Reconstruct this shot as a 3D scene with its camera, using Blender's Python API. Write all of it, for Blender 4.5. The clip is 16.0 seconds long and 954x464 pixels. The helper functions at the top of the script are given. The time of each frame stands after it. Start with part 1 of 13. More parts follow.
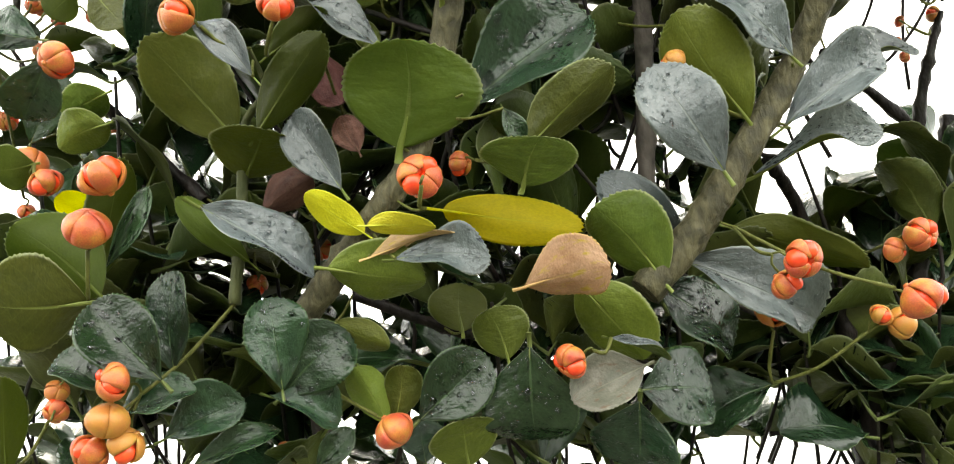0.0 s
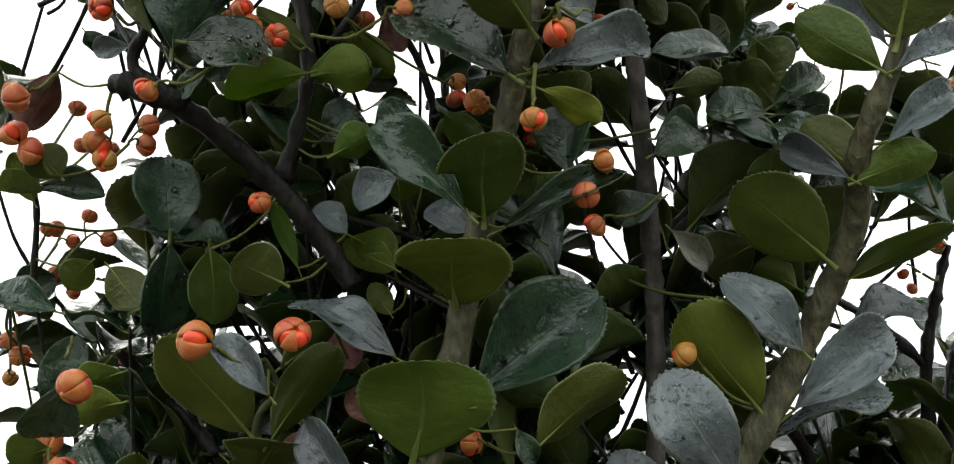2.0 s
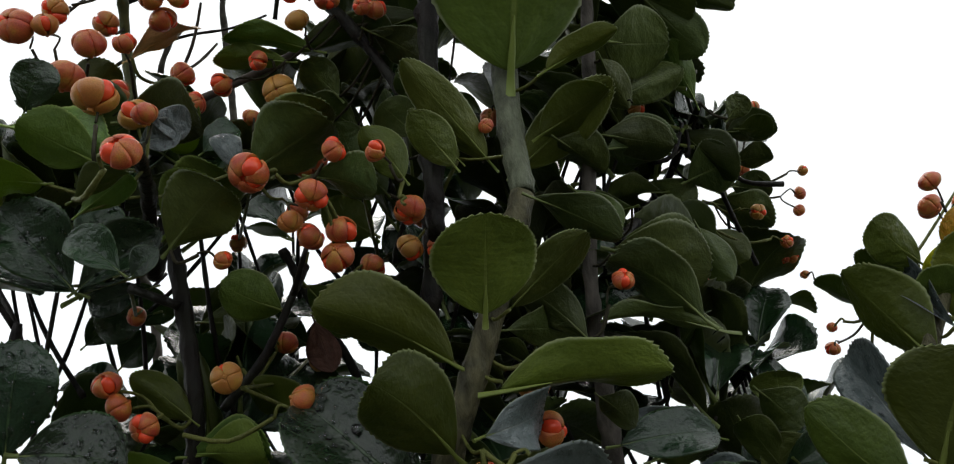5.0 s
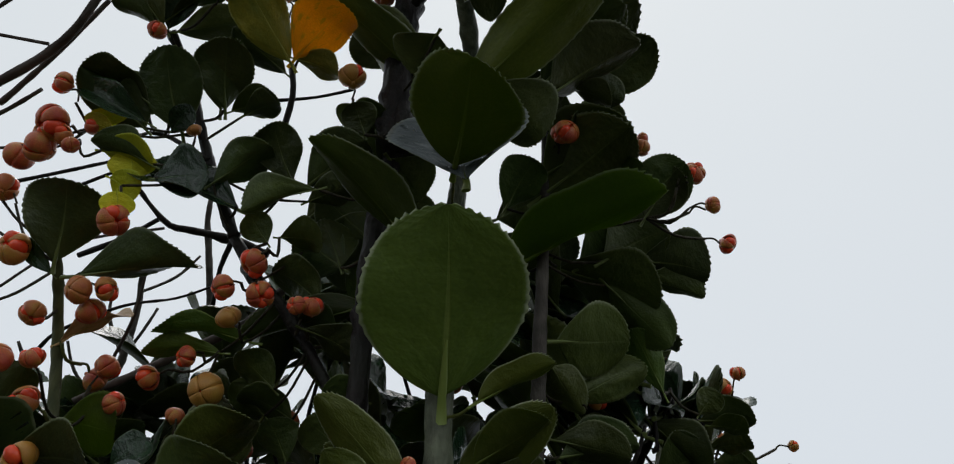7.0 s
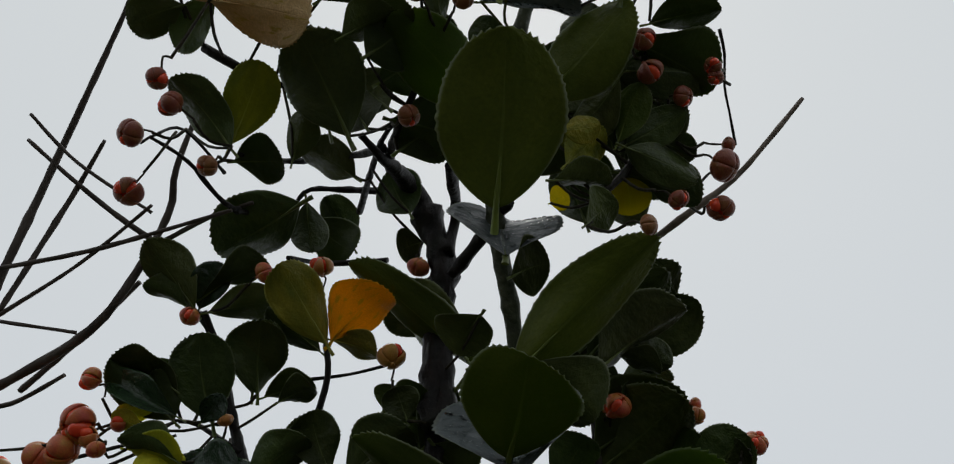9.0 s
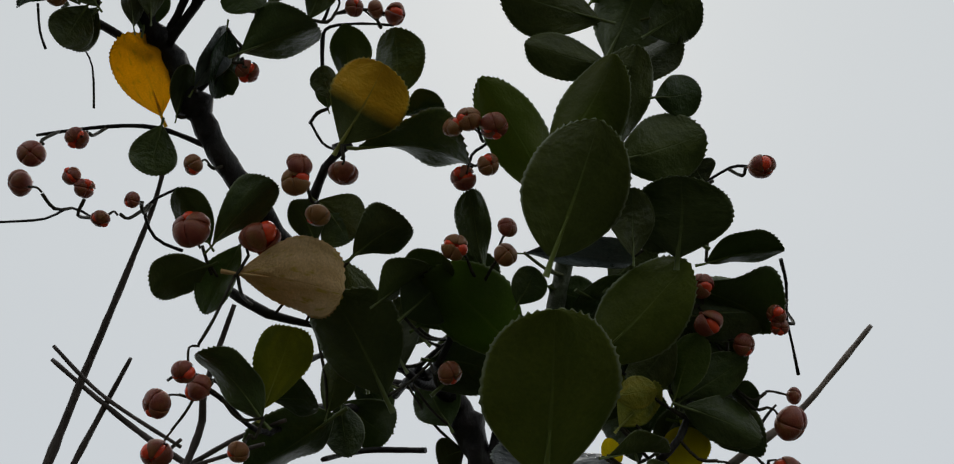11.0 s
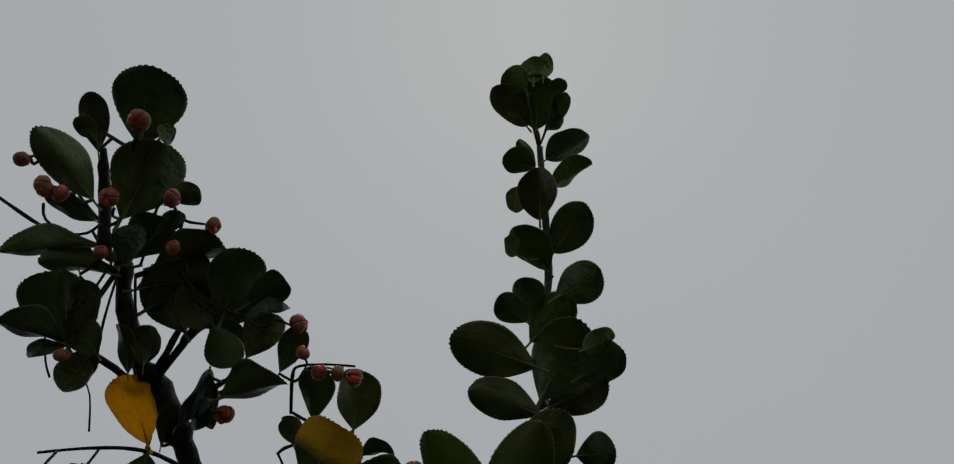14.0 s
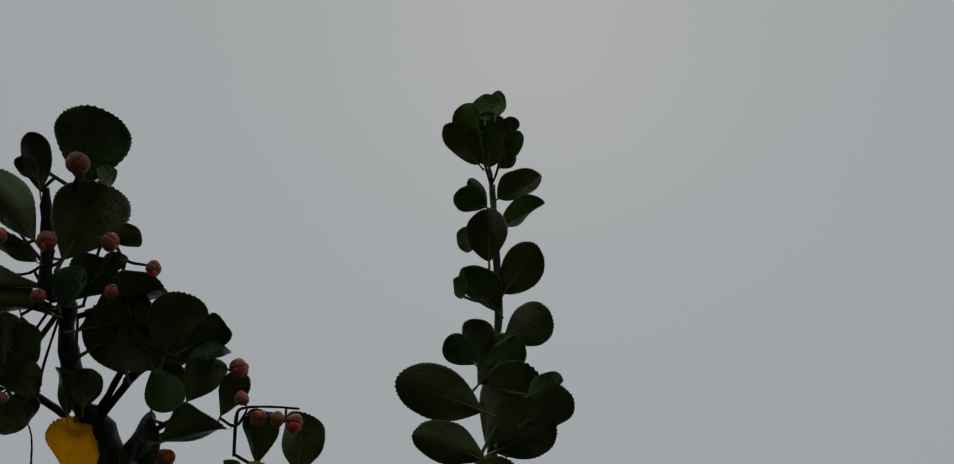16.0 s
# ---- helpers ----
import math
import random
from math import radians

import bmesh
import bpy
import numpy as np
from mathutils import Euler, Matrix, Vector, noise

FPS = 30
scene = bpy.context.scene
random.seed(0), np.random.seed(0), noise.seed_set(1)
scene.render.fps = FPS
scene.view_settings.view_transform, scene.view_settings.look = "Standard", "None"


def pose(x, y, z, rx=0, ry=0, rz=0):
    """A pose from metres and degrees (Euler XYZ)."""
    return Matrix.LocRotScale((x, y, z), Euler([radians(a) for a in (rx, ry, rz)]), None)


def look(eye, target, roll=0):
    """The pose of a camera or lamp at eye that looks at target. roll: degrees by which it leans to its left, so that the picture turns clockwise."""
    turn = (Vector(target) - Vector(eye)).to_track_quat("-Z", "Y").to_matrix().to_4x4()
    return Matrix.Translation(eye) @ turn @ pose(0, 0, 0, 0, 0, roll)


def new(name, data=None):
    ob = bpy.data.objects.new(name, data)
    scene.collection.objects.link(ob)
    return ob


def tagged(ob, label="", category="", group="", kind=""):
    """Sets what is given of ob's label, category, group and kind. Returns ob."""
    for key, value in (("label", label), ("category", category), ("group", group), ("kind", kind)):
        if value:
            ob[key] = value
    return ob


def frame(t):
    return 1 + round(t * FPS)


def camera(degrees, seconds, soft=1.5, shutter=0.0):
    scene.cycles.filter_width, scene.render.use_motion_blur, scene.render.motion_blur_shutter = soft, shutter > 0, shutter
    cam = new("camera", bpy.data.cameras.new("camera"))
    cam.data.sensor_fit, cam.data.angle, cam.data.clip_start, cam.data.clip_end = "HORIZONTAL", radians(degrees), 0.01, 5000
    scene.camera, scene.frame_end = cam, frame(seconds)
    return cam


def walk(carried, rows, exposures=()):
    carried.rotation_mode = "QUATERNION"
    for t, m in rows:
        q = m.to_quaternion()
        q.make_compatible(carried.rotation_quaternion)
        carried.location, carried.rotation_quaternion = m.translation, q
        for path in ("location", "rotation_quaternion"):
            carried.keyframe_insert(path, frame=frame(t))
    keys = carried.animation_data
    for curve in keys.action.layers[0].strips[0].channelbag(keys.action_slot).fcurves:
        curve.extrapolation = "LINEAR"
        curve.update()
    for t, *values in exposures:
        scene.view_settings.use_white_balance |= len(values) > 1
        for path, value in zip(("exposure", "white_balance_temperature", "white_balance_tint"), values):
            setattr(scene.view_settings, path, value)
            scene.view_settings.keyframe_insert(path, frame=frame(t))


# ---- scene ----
cam = camera(58.5, 16.0, soft=1.15)
PATH = [
    (0, (0.0000, 0.0000, 1.6000), (-0.0000, 0.9361, 1.9518), -3.56),
    (0.5, (-0.0035, -0.0037, 1.6099), (-0.0166, 0.9195, 1.9938), -3.27),
    (1, (0.0023, -0.0130, 1.6334), (-0.0270, 0.9092, 2.0192), -2.84),
    (1.5, (-0.0020, -0.0239, 1.6528), (-0.0103, 0.8976, 2.0412), -3.05),
    (2, (0.0011, -0.0311, 1.6742), (0.0012, 0.8955, 2.0502), -2.92),
    (2.5, (0.0089, -0.0093, 1.7019), (0.0181, 0.9175, 2.0774), -2.97),
    (3, (0.0107, -0.0146, 1.7178), (0.0229, 0.9086, 2.1021), -3.01),
    (3.5, (0.0147, -0.0204, 1.7303), (0.0204, 0.8978, 2.1264), -2.83),
    (4, (0.0173, -0.0284, 1.7484), (0.0165, 0.8880, 2.1486), -2.63),
    (4.2, (0.0232, -0.0149, 1.7648), (0.0019, 0.9020, 2.1635), -2.12),
    (6.3, (0.0373, -0.0248, 1.7823), (0.0129, 0.7883, 2.3639), -1.05),
    (6.5, (0.0432, -0.0295, 1.7935), (0.0084, 0.7872, 2.3694), -0.25),
    (7, (0.0587, -0.0268, 1.8290), (-0.0090, 0.7889, 2.4035), 1.90),
    (7.5, (0.0588, -0.0310, 1.8495), (-0.0093, 0.7711, 2.4428), 2.06),
    (8, (0.0579, -0.0395, 1.8582), (-0.0351, 0.7427, 2.4742), 2.76),
    (8.5, (0.0442, -0.0364, 1.8478), (-0.0058, 0.6628, 2.5609), 0.06),
    (8.7, (0.0463, -0.0365, 1.8488), (-0.0059, 0.6391, 2.5842), -0.09),
    (10.8, (0.0416, -0.0587, 1.9193), (-0.0370, 0.6048, 2.6633), -0.18),
    (11, (0.0458, -0.0786, 1.9137), (-0.0421, 0.6034, 2.6398), 0.26),
    (11.5, (0.0530, -0.0941, 1.9205), (-0.0386, 0.5939, 2.6404), 0.61),
    (12, (0.0530, -0.1106, 1.9224), (-0.0262, 0.5781, 2.6431), 0.08),
    (12.5, (0.0578, -0.1262, 1.9350), (-0.0143, 0.5592, 2.6596), 0.05),
    (13, (0.0620, -0.1443, 1.9330), (-0.0107, 0.5277, 2.6700), 0.95),
    (13.5, (0.0664, -0.1580, 1.9448), (-0.0057, 0.4985, 2.6956), 1.99),
    (14, (0.0671, -0.1642, 1.9503), (-0.0099, 0.5009, 2.6931), 2.26),
    (14.5, (0.0683, -0.1658, 1.9517), (-0.0071, 0.4903, 2.7026), 2.45),
    (15, (0.0714, -0.1690, 1.9551), (-0.0039, 0.4936, 2.7003), 2.50),
    (15.5, (0.0753, -0.1745, 1.9602), (0.0021, 0.5018, 2.6932), 2.25),
    (16, (0.0852, -0.1714, 1.9627), (-0.0003, 0.4984, 2.7003), 3.26),
]
EXPOSURES = [(0, 2.72, 7500, 8), (0.5, 2.4, 7250, 9), (1, 1.95, 7000, 9), (1.5, 1.6, 6900, 9), (2, 1.42, 6800, 9), (3.5, 1.42, 6800, 9), (4.2, 1.05, 6800, 9), (6.3, 0, 6450, 10), (7, -0.12, 6450, 10), (8.7, -0.3, 6500, 10), (11, -0.35, 6540, 10), (12.5, -0.5, 6540, 10), (13.5, -0.86, 6540, 10), (14.5, -1.15, 6540, 10), (16, -1.17, 6540, 10)]
walk(cam, [(t, look(eye, target, roll)) for t, eye, target, roll in PATH], EXPOSURES)

# ---- light: a bright overcast sky, a wide weak sun behind the cloud ----
SUN_UP, SUN_TURN = radians(62), radians(0)
world = bpy.data.worlds.new("overcast_sky")
scene.world = world
world.use_nodes = True
wn, wl = world.node_tree.nodes, world.node_tree.links
wn.clear()
sky = wn.new("ShaderNodeTexSky")
sky.sky_type, sky.sun_disc, sky.sun_elevation, sky.sun_rotation = "NISHITA", False, SUN_UP, SUN_TURN
sky_bg, cloud_bg, add_bg = wn.new("ShaderNodeBackground"), wn.new("ShaderNodeBackground"), wn.new("ShaderNodeAddShader")
sky_bg.inputs[1].default_value = 0.012
coord, split, ramp = wn.new("ShaderNodeTexCoord"), wn.new("ShaderNodeSeparateXYZ"), wn.new("ShaderNodeValToRGB")
ramp.color_ramp.elements[0].position, ramp.color_ramp.elements[0].color = 0.0, (0.2, 0.21, 0.215, 1)
haze = ramp.color_ramp.elements.new(0.2)
haze.color = (0.70, 0.74, 0.77, 1)
ramp.color_ramp.elements[2].position, ramp.color_ramp.elements[2].color = 0.9, (0.775, 0.81, 0.81, 1)
drift = wn.new("ShaderNodeTexNoise")
drift.inputs["Scale"].default_value, drift.inputs["Detail"].default_value = 1.6, 3.0
tone = wn.new("ShaderNodeMix")
tone.data_type, tone.blend_type = "RGBA", "SOFT_LIGHT"
tone.inputs[0].default_value = 0.14
w_out = wn.new("ShaderNodeOutputWorld")
wl.new(coord.outputs["Generated"], split.inputs[0])
wl.new(coord.outputs["Generated"], drift.inputs["Vector"])
wl.new(split.outputs["Z"], ramp.inputs[0])
wl.new(ramp.outputs[0], tone.inputs[6])
wl.new(drift.outputs["Fac"], tone.inputs[7])
wl.new(tone.outputs[2], cloud_bg.inputs[0])
cloud_bg.inputs[1].default_value = 1.0
wl.new(sky.outputs[0], sky_bg.inputs[0])
wl.new(sky_bg.outputs[0], add_bg.inputs[0])
wl.new(cloud_bg.outputs[0], add_bg.inputs[1])
wl.new(add_bg.outputs[0], w_out.inputs[0])
sun = new("sun", bpy.data.lights.new("sun", "SUN"))
sun.data.energy, sun.data.angle, sun.data.color = 0.8, radians(30), (1.0, 0.97, 0.93)
sun.matrix_world = look((0, 4, 6), (0.2, 4 - math.cos(SUN_UP), 6 - math.sin(SUN_UP)))


# ---- materials ----
def material(name):
    m = bpy.data.materials.new(name)
    m.use_nodes = True
    n, l = m.node_tree.nodes, m.node_tree.links
    return m, n, l, n["Principled BSDF"]


def noise_ramp(n, l, vector, scale, stops, detail=4.0):
    """A noise of the given scale, turned into colours."""
    tex, ramp = n.new("ShaderNodeTexNoise"), n.new("ShaderNodeValToRGB")
    tex.inputs["Scale"].default_value, tex.inputs["Detail"].default_value = scale, detail
    l.new(vector, tex.inputs["Vector"])
    l.new(tex.outputs["Fac"], ramp.inputs[0])
    el = ramp.color_ramp.elements
    while len(el) < len(stops):
        el.new(0.5)
    for e, (p, c) in zip(el, stops):
        e.position, e.color = p, (*c, 1)
    return tex, ramp


def math_node(n, l, op, a, b=None, clamp=False):
    m = n.new("ShaderNodeMath")
    m.operation, m.use_clamp = op, clamp
    for i, v in enumerate((a, b)):
        if v is None:
            continue
        if isinstance(v, (int, float)):
            m.inputs[i].default_value = v
        else:
            l.new(v, m.inputs[i])
    return m.outputs[0]


def mix_colour(n, l, fac, a, b, blend="MIX"):
    m = n.new("ShaderNodeMix")
    m.data_type, m.blend_type = "RGBA", blend
    for i, v in ((0, fac), (6, a), (7, b)):
        if isinstance(v, (int, float)):
            m.inputs[i].default_value = v
        elif isinstance(v, tuple):
            m.inputs[i].default_value = (*v, 1)
        else:
            l.new(v, m.inputs[i])
    return m.outputs[2]


def leaf_material(name, low, high, vein, rough, through_light, glow, spots=None, tip=None, shine=0.35, rim=None):
    """A leaf's skin: mottled between low and high, paler veins, a rough gloss like wax, light that shines through.
    spots: colour of stains. tip: a second colour towards the leaf's end. rim: colour of the thin edge."""
    m, n, l, bsdf = material(name)
    uv = n.new("ShaderNodeUVMap")
    uv.uv_map = "blade"
    info, part_uv = n.new("ShaderNodeObjectInfo"), n.new("ShaderNodeSeparateXYZ")
    l.new(uv.outputs[0], part_uv.inputs[0])
    shift = n.new("ShaderNodeVectorMath")
    shift.operation = "ADD"
    spread = n.new("ShaderNodeCombineXYZ")
    l.new(math_node(n, l, "MULTIPLY", info.outputs["Random"], 37.0), spread.inputs[2])
    l.new(uv.outputs[0], shift.inputs[0])
    l.new(spread.outputs[0], shift.inputs[1])
    _, mottle = noise_ramp(n, l, shift.outputs[0], 2.6, [(0.3, low), (0.75, high)])
    even = n.new("ShaderNodeMapping")
    even.inputs["Scale"].default_value = (0.32, 1.0, 1.0)
    l.new(shift.outputs[0], even.inputs[0])
    fine, fleck = noise_ramp(n, l, even.outputs[0], 48.0, [(0.3, (0.78,) * 3), (0.7, (1.16,) * 3)])
    colour = mix_colour(n, l, 0.8, mottle.outputs[0], fleck.outputs[0], "MULTIPLY")
    shade = n.new("ShaderNodeHueSaturation")
    l.new(colour, shade.inputs["Color"])
    l.new(math_node(n, l, "ADD", math_node(n, l, "MULTIPLY", info.outputs["Random"], 0.8), 0.55), shade.inputs["Value"])
    l.new(math_node(n, l, "ADD", math_node(n, l, "MULTIPLY", math_node(n, l, "FRACT", math_node(n, l, "MULTIPLY", info.outputs["Random"], 7.3)), 0.05), 0.475), shade.inputs["Hue"])
    colour = shade.outputs[0]
    if tip:
        wob = math_node(n, l, "ADD", part_uv.outputs["Y"], math_node(n, l, "MULTIPLY", math_node(n, l, "SUBTRACT", mottle.outputs[0], 0.1), 0.6))
        grade = n.new("ShaderNodeMapRange")
        l.new(wob, grade.inputs[0])
        grade.inputs[1].default_value, grade.inputs[2].default_value = 0.4, 0.58
        colour = mix_colour(n, l, grade.outputs[0], colour, tip)
    if spots:
        tex, mask = noise_ramp(n, l, shift.outputs[0], 5.5, [(0.56, (0, 0, 0)), (0.66, (0.85,) * 3)], 6.0)
        colour = mix_colour(n, l, mask.outputs[0], colour, spots)
    across = math_node(n, l, "ABSOLUTE", part_uv.outputs["X"])
    taper = math_node(n, l, "ADD", math_node(n, l, "MULTIPLY", math_node(n, l, "POWER", math_node(n, l, "SUBTRACT", 1.0, part_uv.outputs["Y"], True), 2.0), 0.09), 0.012)
    mid = n.new("ShaderNodeMapRange")
    l.new(math_node(n, l, "DIVIDE", across, taper), mid.inputs[0])
    mid.inputs[1].default_value, mid.inputs[2].default_value, mid.inputs[3].default_value, mid.inputs[4].default_value = 0.45, 1.0, 1.0, 0.0
    fade = math_node(n, l, "SUBTRACT", 1.15, part_uv.outputs["Y"], True)
    rib = math_node(n, l, "MULTIPLY", mid.outputs[0], fade)
    slope = math_node(n, l, "ADD", math_node(n, l, "SUBTRACT", math_node(n, l, "MULTIPLY", part_uv.outputs["Y"], 7.0), math_node(n, l, "MULTIPLY", across, 3.2)), math_node(n, l, "MULTIPLY", fine.outputs["Fac"], 0.25))
    wave = math_node(n, l, "ABSOLUTE", math_node(n, l, "SUBTRACT", math_node(n, l, "FRACT", slope), 0.5))
    side = n.new("ShaderNodeMapRange")
    l.new(wave, side.inputs[0])
    side.inputs[1].default_value, side.inputs[2].default_value, side.inputs[3].default_value, side.inputs[4].default_value = 0.0, 0.09, 0.1, 0.0
    veins = math_node(n, l, "MAXIMUM", rib, side.outputs[0])
    colour = mix_colour(n, l, math_node(n, l, "MULTIPLY", veins, 0.75), colour, vein)
    margin = n.new("ShaderNodeMapRange")
    l.new(across, margin.inputs[0])
    margin.inputs[1].default_value, margin.inputs[2].default_value, margin.inputs[4].default_value = 0.95, 0.985, 0.8
    colour = mix_colour(n, l, margin.outputs[0], colour, rim or vein)
    l.new(colour, bsdf.inputs["Base Color"])
    tex, rr = noise_ramp(n, l, shift.outputs[0], 7.0, [(0.35, (rough * 0.75,) * 3), (0.7, (min(1, rough * 1.3),) * 3)])
    l.new(rr.outputs[0], bsdf.inputs["Roughness"])
    bsdf.inputs["Specular IOR Level"].default_value = shine
    bump = n.new("ShaderNodeBump")
    bump.inputs["Strength"].default_value, bump.inputs["Distance"].default_value = 0.5, 0.0009
    height = math_node(n, l, "ADD", math_node(n, l, "MULTIPLY", veins, -0.5), math_node(n, l, "MULTIPLY", fine.outputs["Fac"], 0.28))
    swell, _ = noise_ramp(n, l, even.outputs[0], 7.0, [(0.3, (0, 0, 0)), (0.7, (1, 1, 1))], 3.0)
    height = math_node(n, l, "ADD", height, math_node(n, l, "MULTIPLY", swell.outputs["Fac"], 2.2))
    l.new(height, bump.inputs["Height"])
    l.new(bump.outputs[0], bsdf.inputs["Normal"])
    thin, mixed = n.new("ShaderNodeBsdfTranslucent"), n.new("ShaderNodeMixShader")
    l.new(mix_colour(n, l, 0.5, colour, glow), thin.inputs[0])
    lucent = math_node(n, l, "FRACT", math_node(n, l, "MULTIPLY", info.outputs["Random"], 13.7))
    l.new(math_node(n, l, "MULTIPLY", math_node(n, l, "ADD", math_node(n, l, "MULTIPLY", math_node(n, l, "POWER", lucent, 2.0), 1.6), 0.35), through_light), mixed.inputs[0])
    l.new(bsdf.outputs[0], mixed.inputs[1])
    l.new(thin.outputs[0], mixed.inputs[2])
    l.new(mixed.outputs[0], n["Material Output"].inputs[0])
    return m


SKINS = {
    "green": (leaf_material("leaf_green_upper", (0.009, 0.027, 0.011), (0.021, 0.052, 0.02), (0.05, 0.095, 0.035), 0.16, 0.1, (0.18, 0.28, 0.03), shine=0.5),
              leaf_material("leaf_green_under", (0.052, 0.075, 0.016), (0.085, 0.113, 0.024), (0.16, 0.2, 0.06), 0.42, 0.28, (0.26, 0.36, 0.035), rim=(0.2, 0.23, 0.12))),
    "fresh": (leaf_material("leaf_fresh_upper", (0.014, 0.04, 0.016), (0.026, 0.065, 0.024), (0.06, 0.11, 0.04), 0.26, 0.2, (0.2, 0.3, 0.02), shine=0.4),
              leaf_material("leaf_fresh_under", (0.073, 0.103, 0.011), (0.11, 0.144, 0.017), (0.21, 0.255, 0.06), 0.46, 0.33, (0.34, 0.46, 0.03), rim=(0.28, 0.32, 0.14))),
    "young": (leaf_material("leaf_young_upper", (0.02, 0.05, 0.02), (0.035, 0.08, 0.03), (0.08, 0.13, 0.05), 0.26, 0.3, (0.2, 0.3, 0.03), shine=0.4),
              leaf_material("leaf_young_under", (0.085, 0.118, 0.014), (0.125, 0.162, 0.022), (0.24, 0.3, 0.07), 0.48, 0.48, (0.36, 0.48, 0.05), rim=(0.4, 0.45, 0.28))),
    # Rain-wet leaf: the sky's grey-blue sheen is put into the upper colour.
    "sheen_grey": (leaf_material("leaf_sheen_grey_upper", (0.065, 0.088, 0.09), (0.12, 0.148, 0.152), (0.18, 0.21, 0.18), 0.42, 0.08, (0.16, 0.24, 0.04), shine=0.9),
             leaf_material("leaf_sheen_grey_under", (0.068, 0.1, 0.015), (0.092, 0.128, 0.02), (0.17, 0.21, 0.05), 0.5, 0.2, (0.2, 0.26, 0.012), rim=(0.24, 0.28, 0.1))),
    "pale": (leaf_material("leaf_pale_upper", (0.04, 0.1, 0.02), (0.07, 0.15, 0.03), (0.12, 0.2, 0.05), 0.35, 0.35, (0.25, 0.36, 0.03)),
             leaf_material("leaf_pale_under", (0.12, 0.2, 0.03), (0.17, 0.25, 0.04), (0.25, 0.33, 0.08), 0.5, 0.4, (0.28, 0.38, 0.03))),
    "yellow": (leaf_material("leaf_yellow_upper", (0.45, 0.48, 0.03), (0.76, 0.72, 0.04), (0.5, 0.55, 0.08), 0.4, 0.4, (0.9, 0.65, 0.02)),
               leaf_material("leaf_yellow_under", (0.72, 0.72, 0.03), (0.86, 0.84, 0.05), (0.6, 0.68, 0.08), 0.5, 0.5, (0.95, 0.85, 0.02))),
    "half_yellow": (leaf_material("leaf_half_yellow_upper", (0.05, 0.1, 0.02), (0.1, 0.15, 0.03), (0.3, 0.3, 0.06), 0.4, 0.35, (0.36, 0.34, 0.02), tip=(0.85, 0.46, 0.02)),
                    leaf_material("leaf_half_yellow_under", (0.08, 0.13, 0.02), (0.12, 0.18, 0.03), (0.3, 0.3, 0.06), 0.5, 0.4, (0.4, 0.36, 0.02), tip=(0.9, 0.5, 0.02))),
    "orange": (leaf_material("leaf_orange_upper", (0.6, 0.36, 0.02), (0.8, 0.46, 0.03), (0.6, 0.5, 0.06), 0.4, 0.4, (0.85, 0.5, 0.02), spots=(0.3, 0.3, 0.03)),
               leaf_material("leaf_orange_under", (0.66, 0.4, 0.02), (0.88, 0.52, 0.03), (0.6, 0.5, 0.06), 0.5, 0.46, (0.9, 0.54, 0.02), spots=(0.35, 0.34, 0.03))),
    "yellowing": (leaf_material("leaf_yellowing_upper", (0.1, 0.17, 0.02), (0.25, 0.27, 0.03), (0.3, 0.3, 0.06), 0.4, 0.35, (0.4, 0.4, 0.02)),
                  leaf_material("leaf_yellowing_under", (0.2, 0.24, 0.03), (0.42, 0.38, 0.03), (0.4, 0.4, 0.08), 0.5, 0.45, (0.56, 0.52, 0.02))),
    "peach": (leaf_material("leaf_peach_upper", (0.6, 0.36, 0.16), (0.85, 0.58, 0.34), (0.6, 0.4, 0.16), 0.5, 0.35, (0.8, 0.4, 0.1), spots=(0.35, 0.12, 0.04)),
              leaf_material("leaf_peach_under", (0.6, 0.36, 0.17), (0.85, 0.58, 0.34), (0.55, 0.36, 0.14), 0.6, 0.35, (0.8, 0.42, 0.12), spots=(0.4, 0.3, 0.03))),
    "dead": (leaf_material("leaf_dead_upper", (0.06, 0.025, 0.018), (0.14, 0.06, 0.045), (0.1, 0.05, 0.03), 0.7, 0.12, (0.2, 0.06, 0.03), spots=(0.04, 0.02, 0.015)),
             leaf_material("leaf_dead_under", (0.07, 0.03, 0.022), (0.16, 0.075, 0.055), (0.1, 0.05, 0.03), 0.75, 0.12, (0.2, 0.06, 0.03))),
    "withered": (leaf_material("leaf_withered_upper", (0.1, 0.11, 0.08), (0.24, 0.23, 0.19), (0.2, 0.2, 0.15), 0.5, 0.1, (0.2, 0.2, 0.1), spots=(0.12, 0.08, 0.05)),
                 leaf_material("leaf_withered_under", (0.12, 0.13, 0.08), (0.26, 0.25, 0.2), (0.25, 0.25, 0.18), 0.6, 0.1, (0.2, 0.2, 0.1))),
}


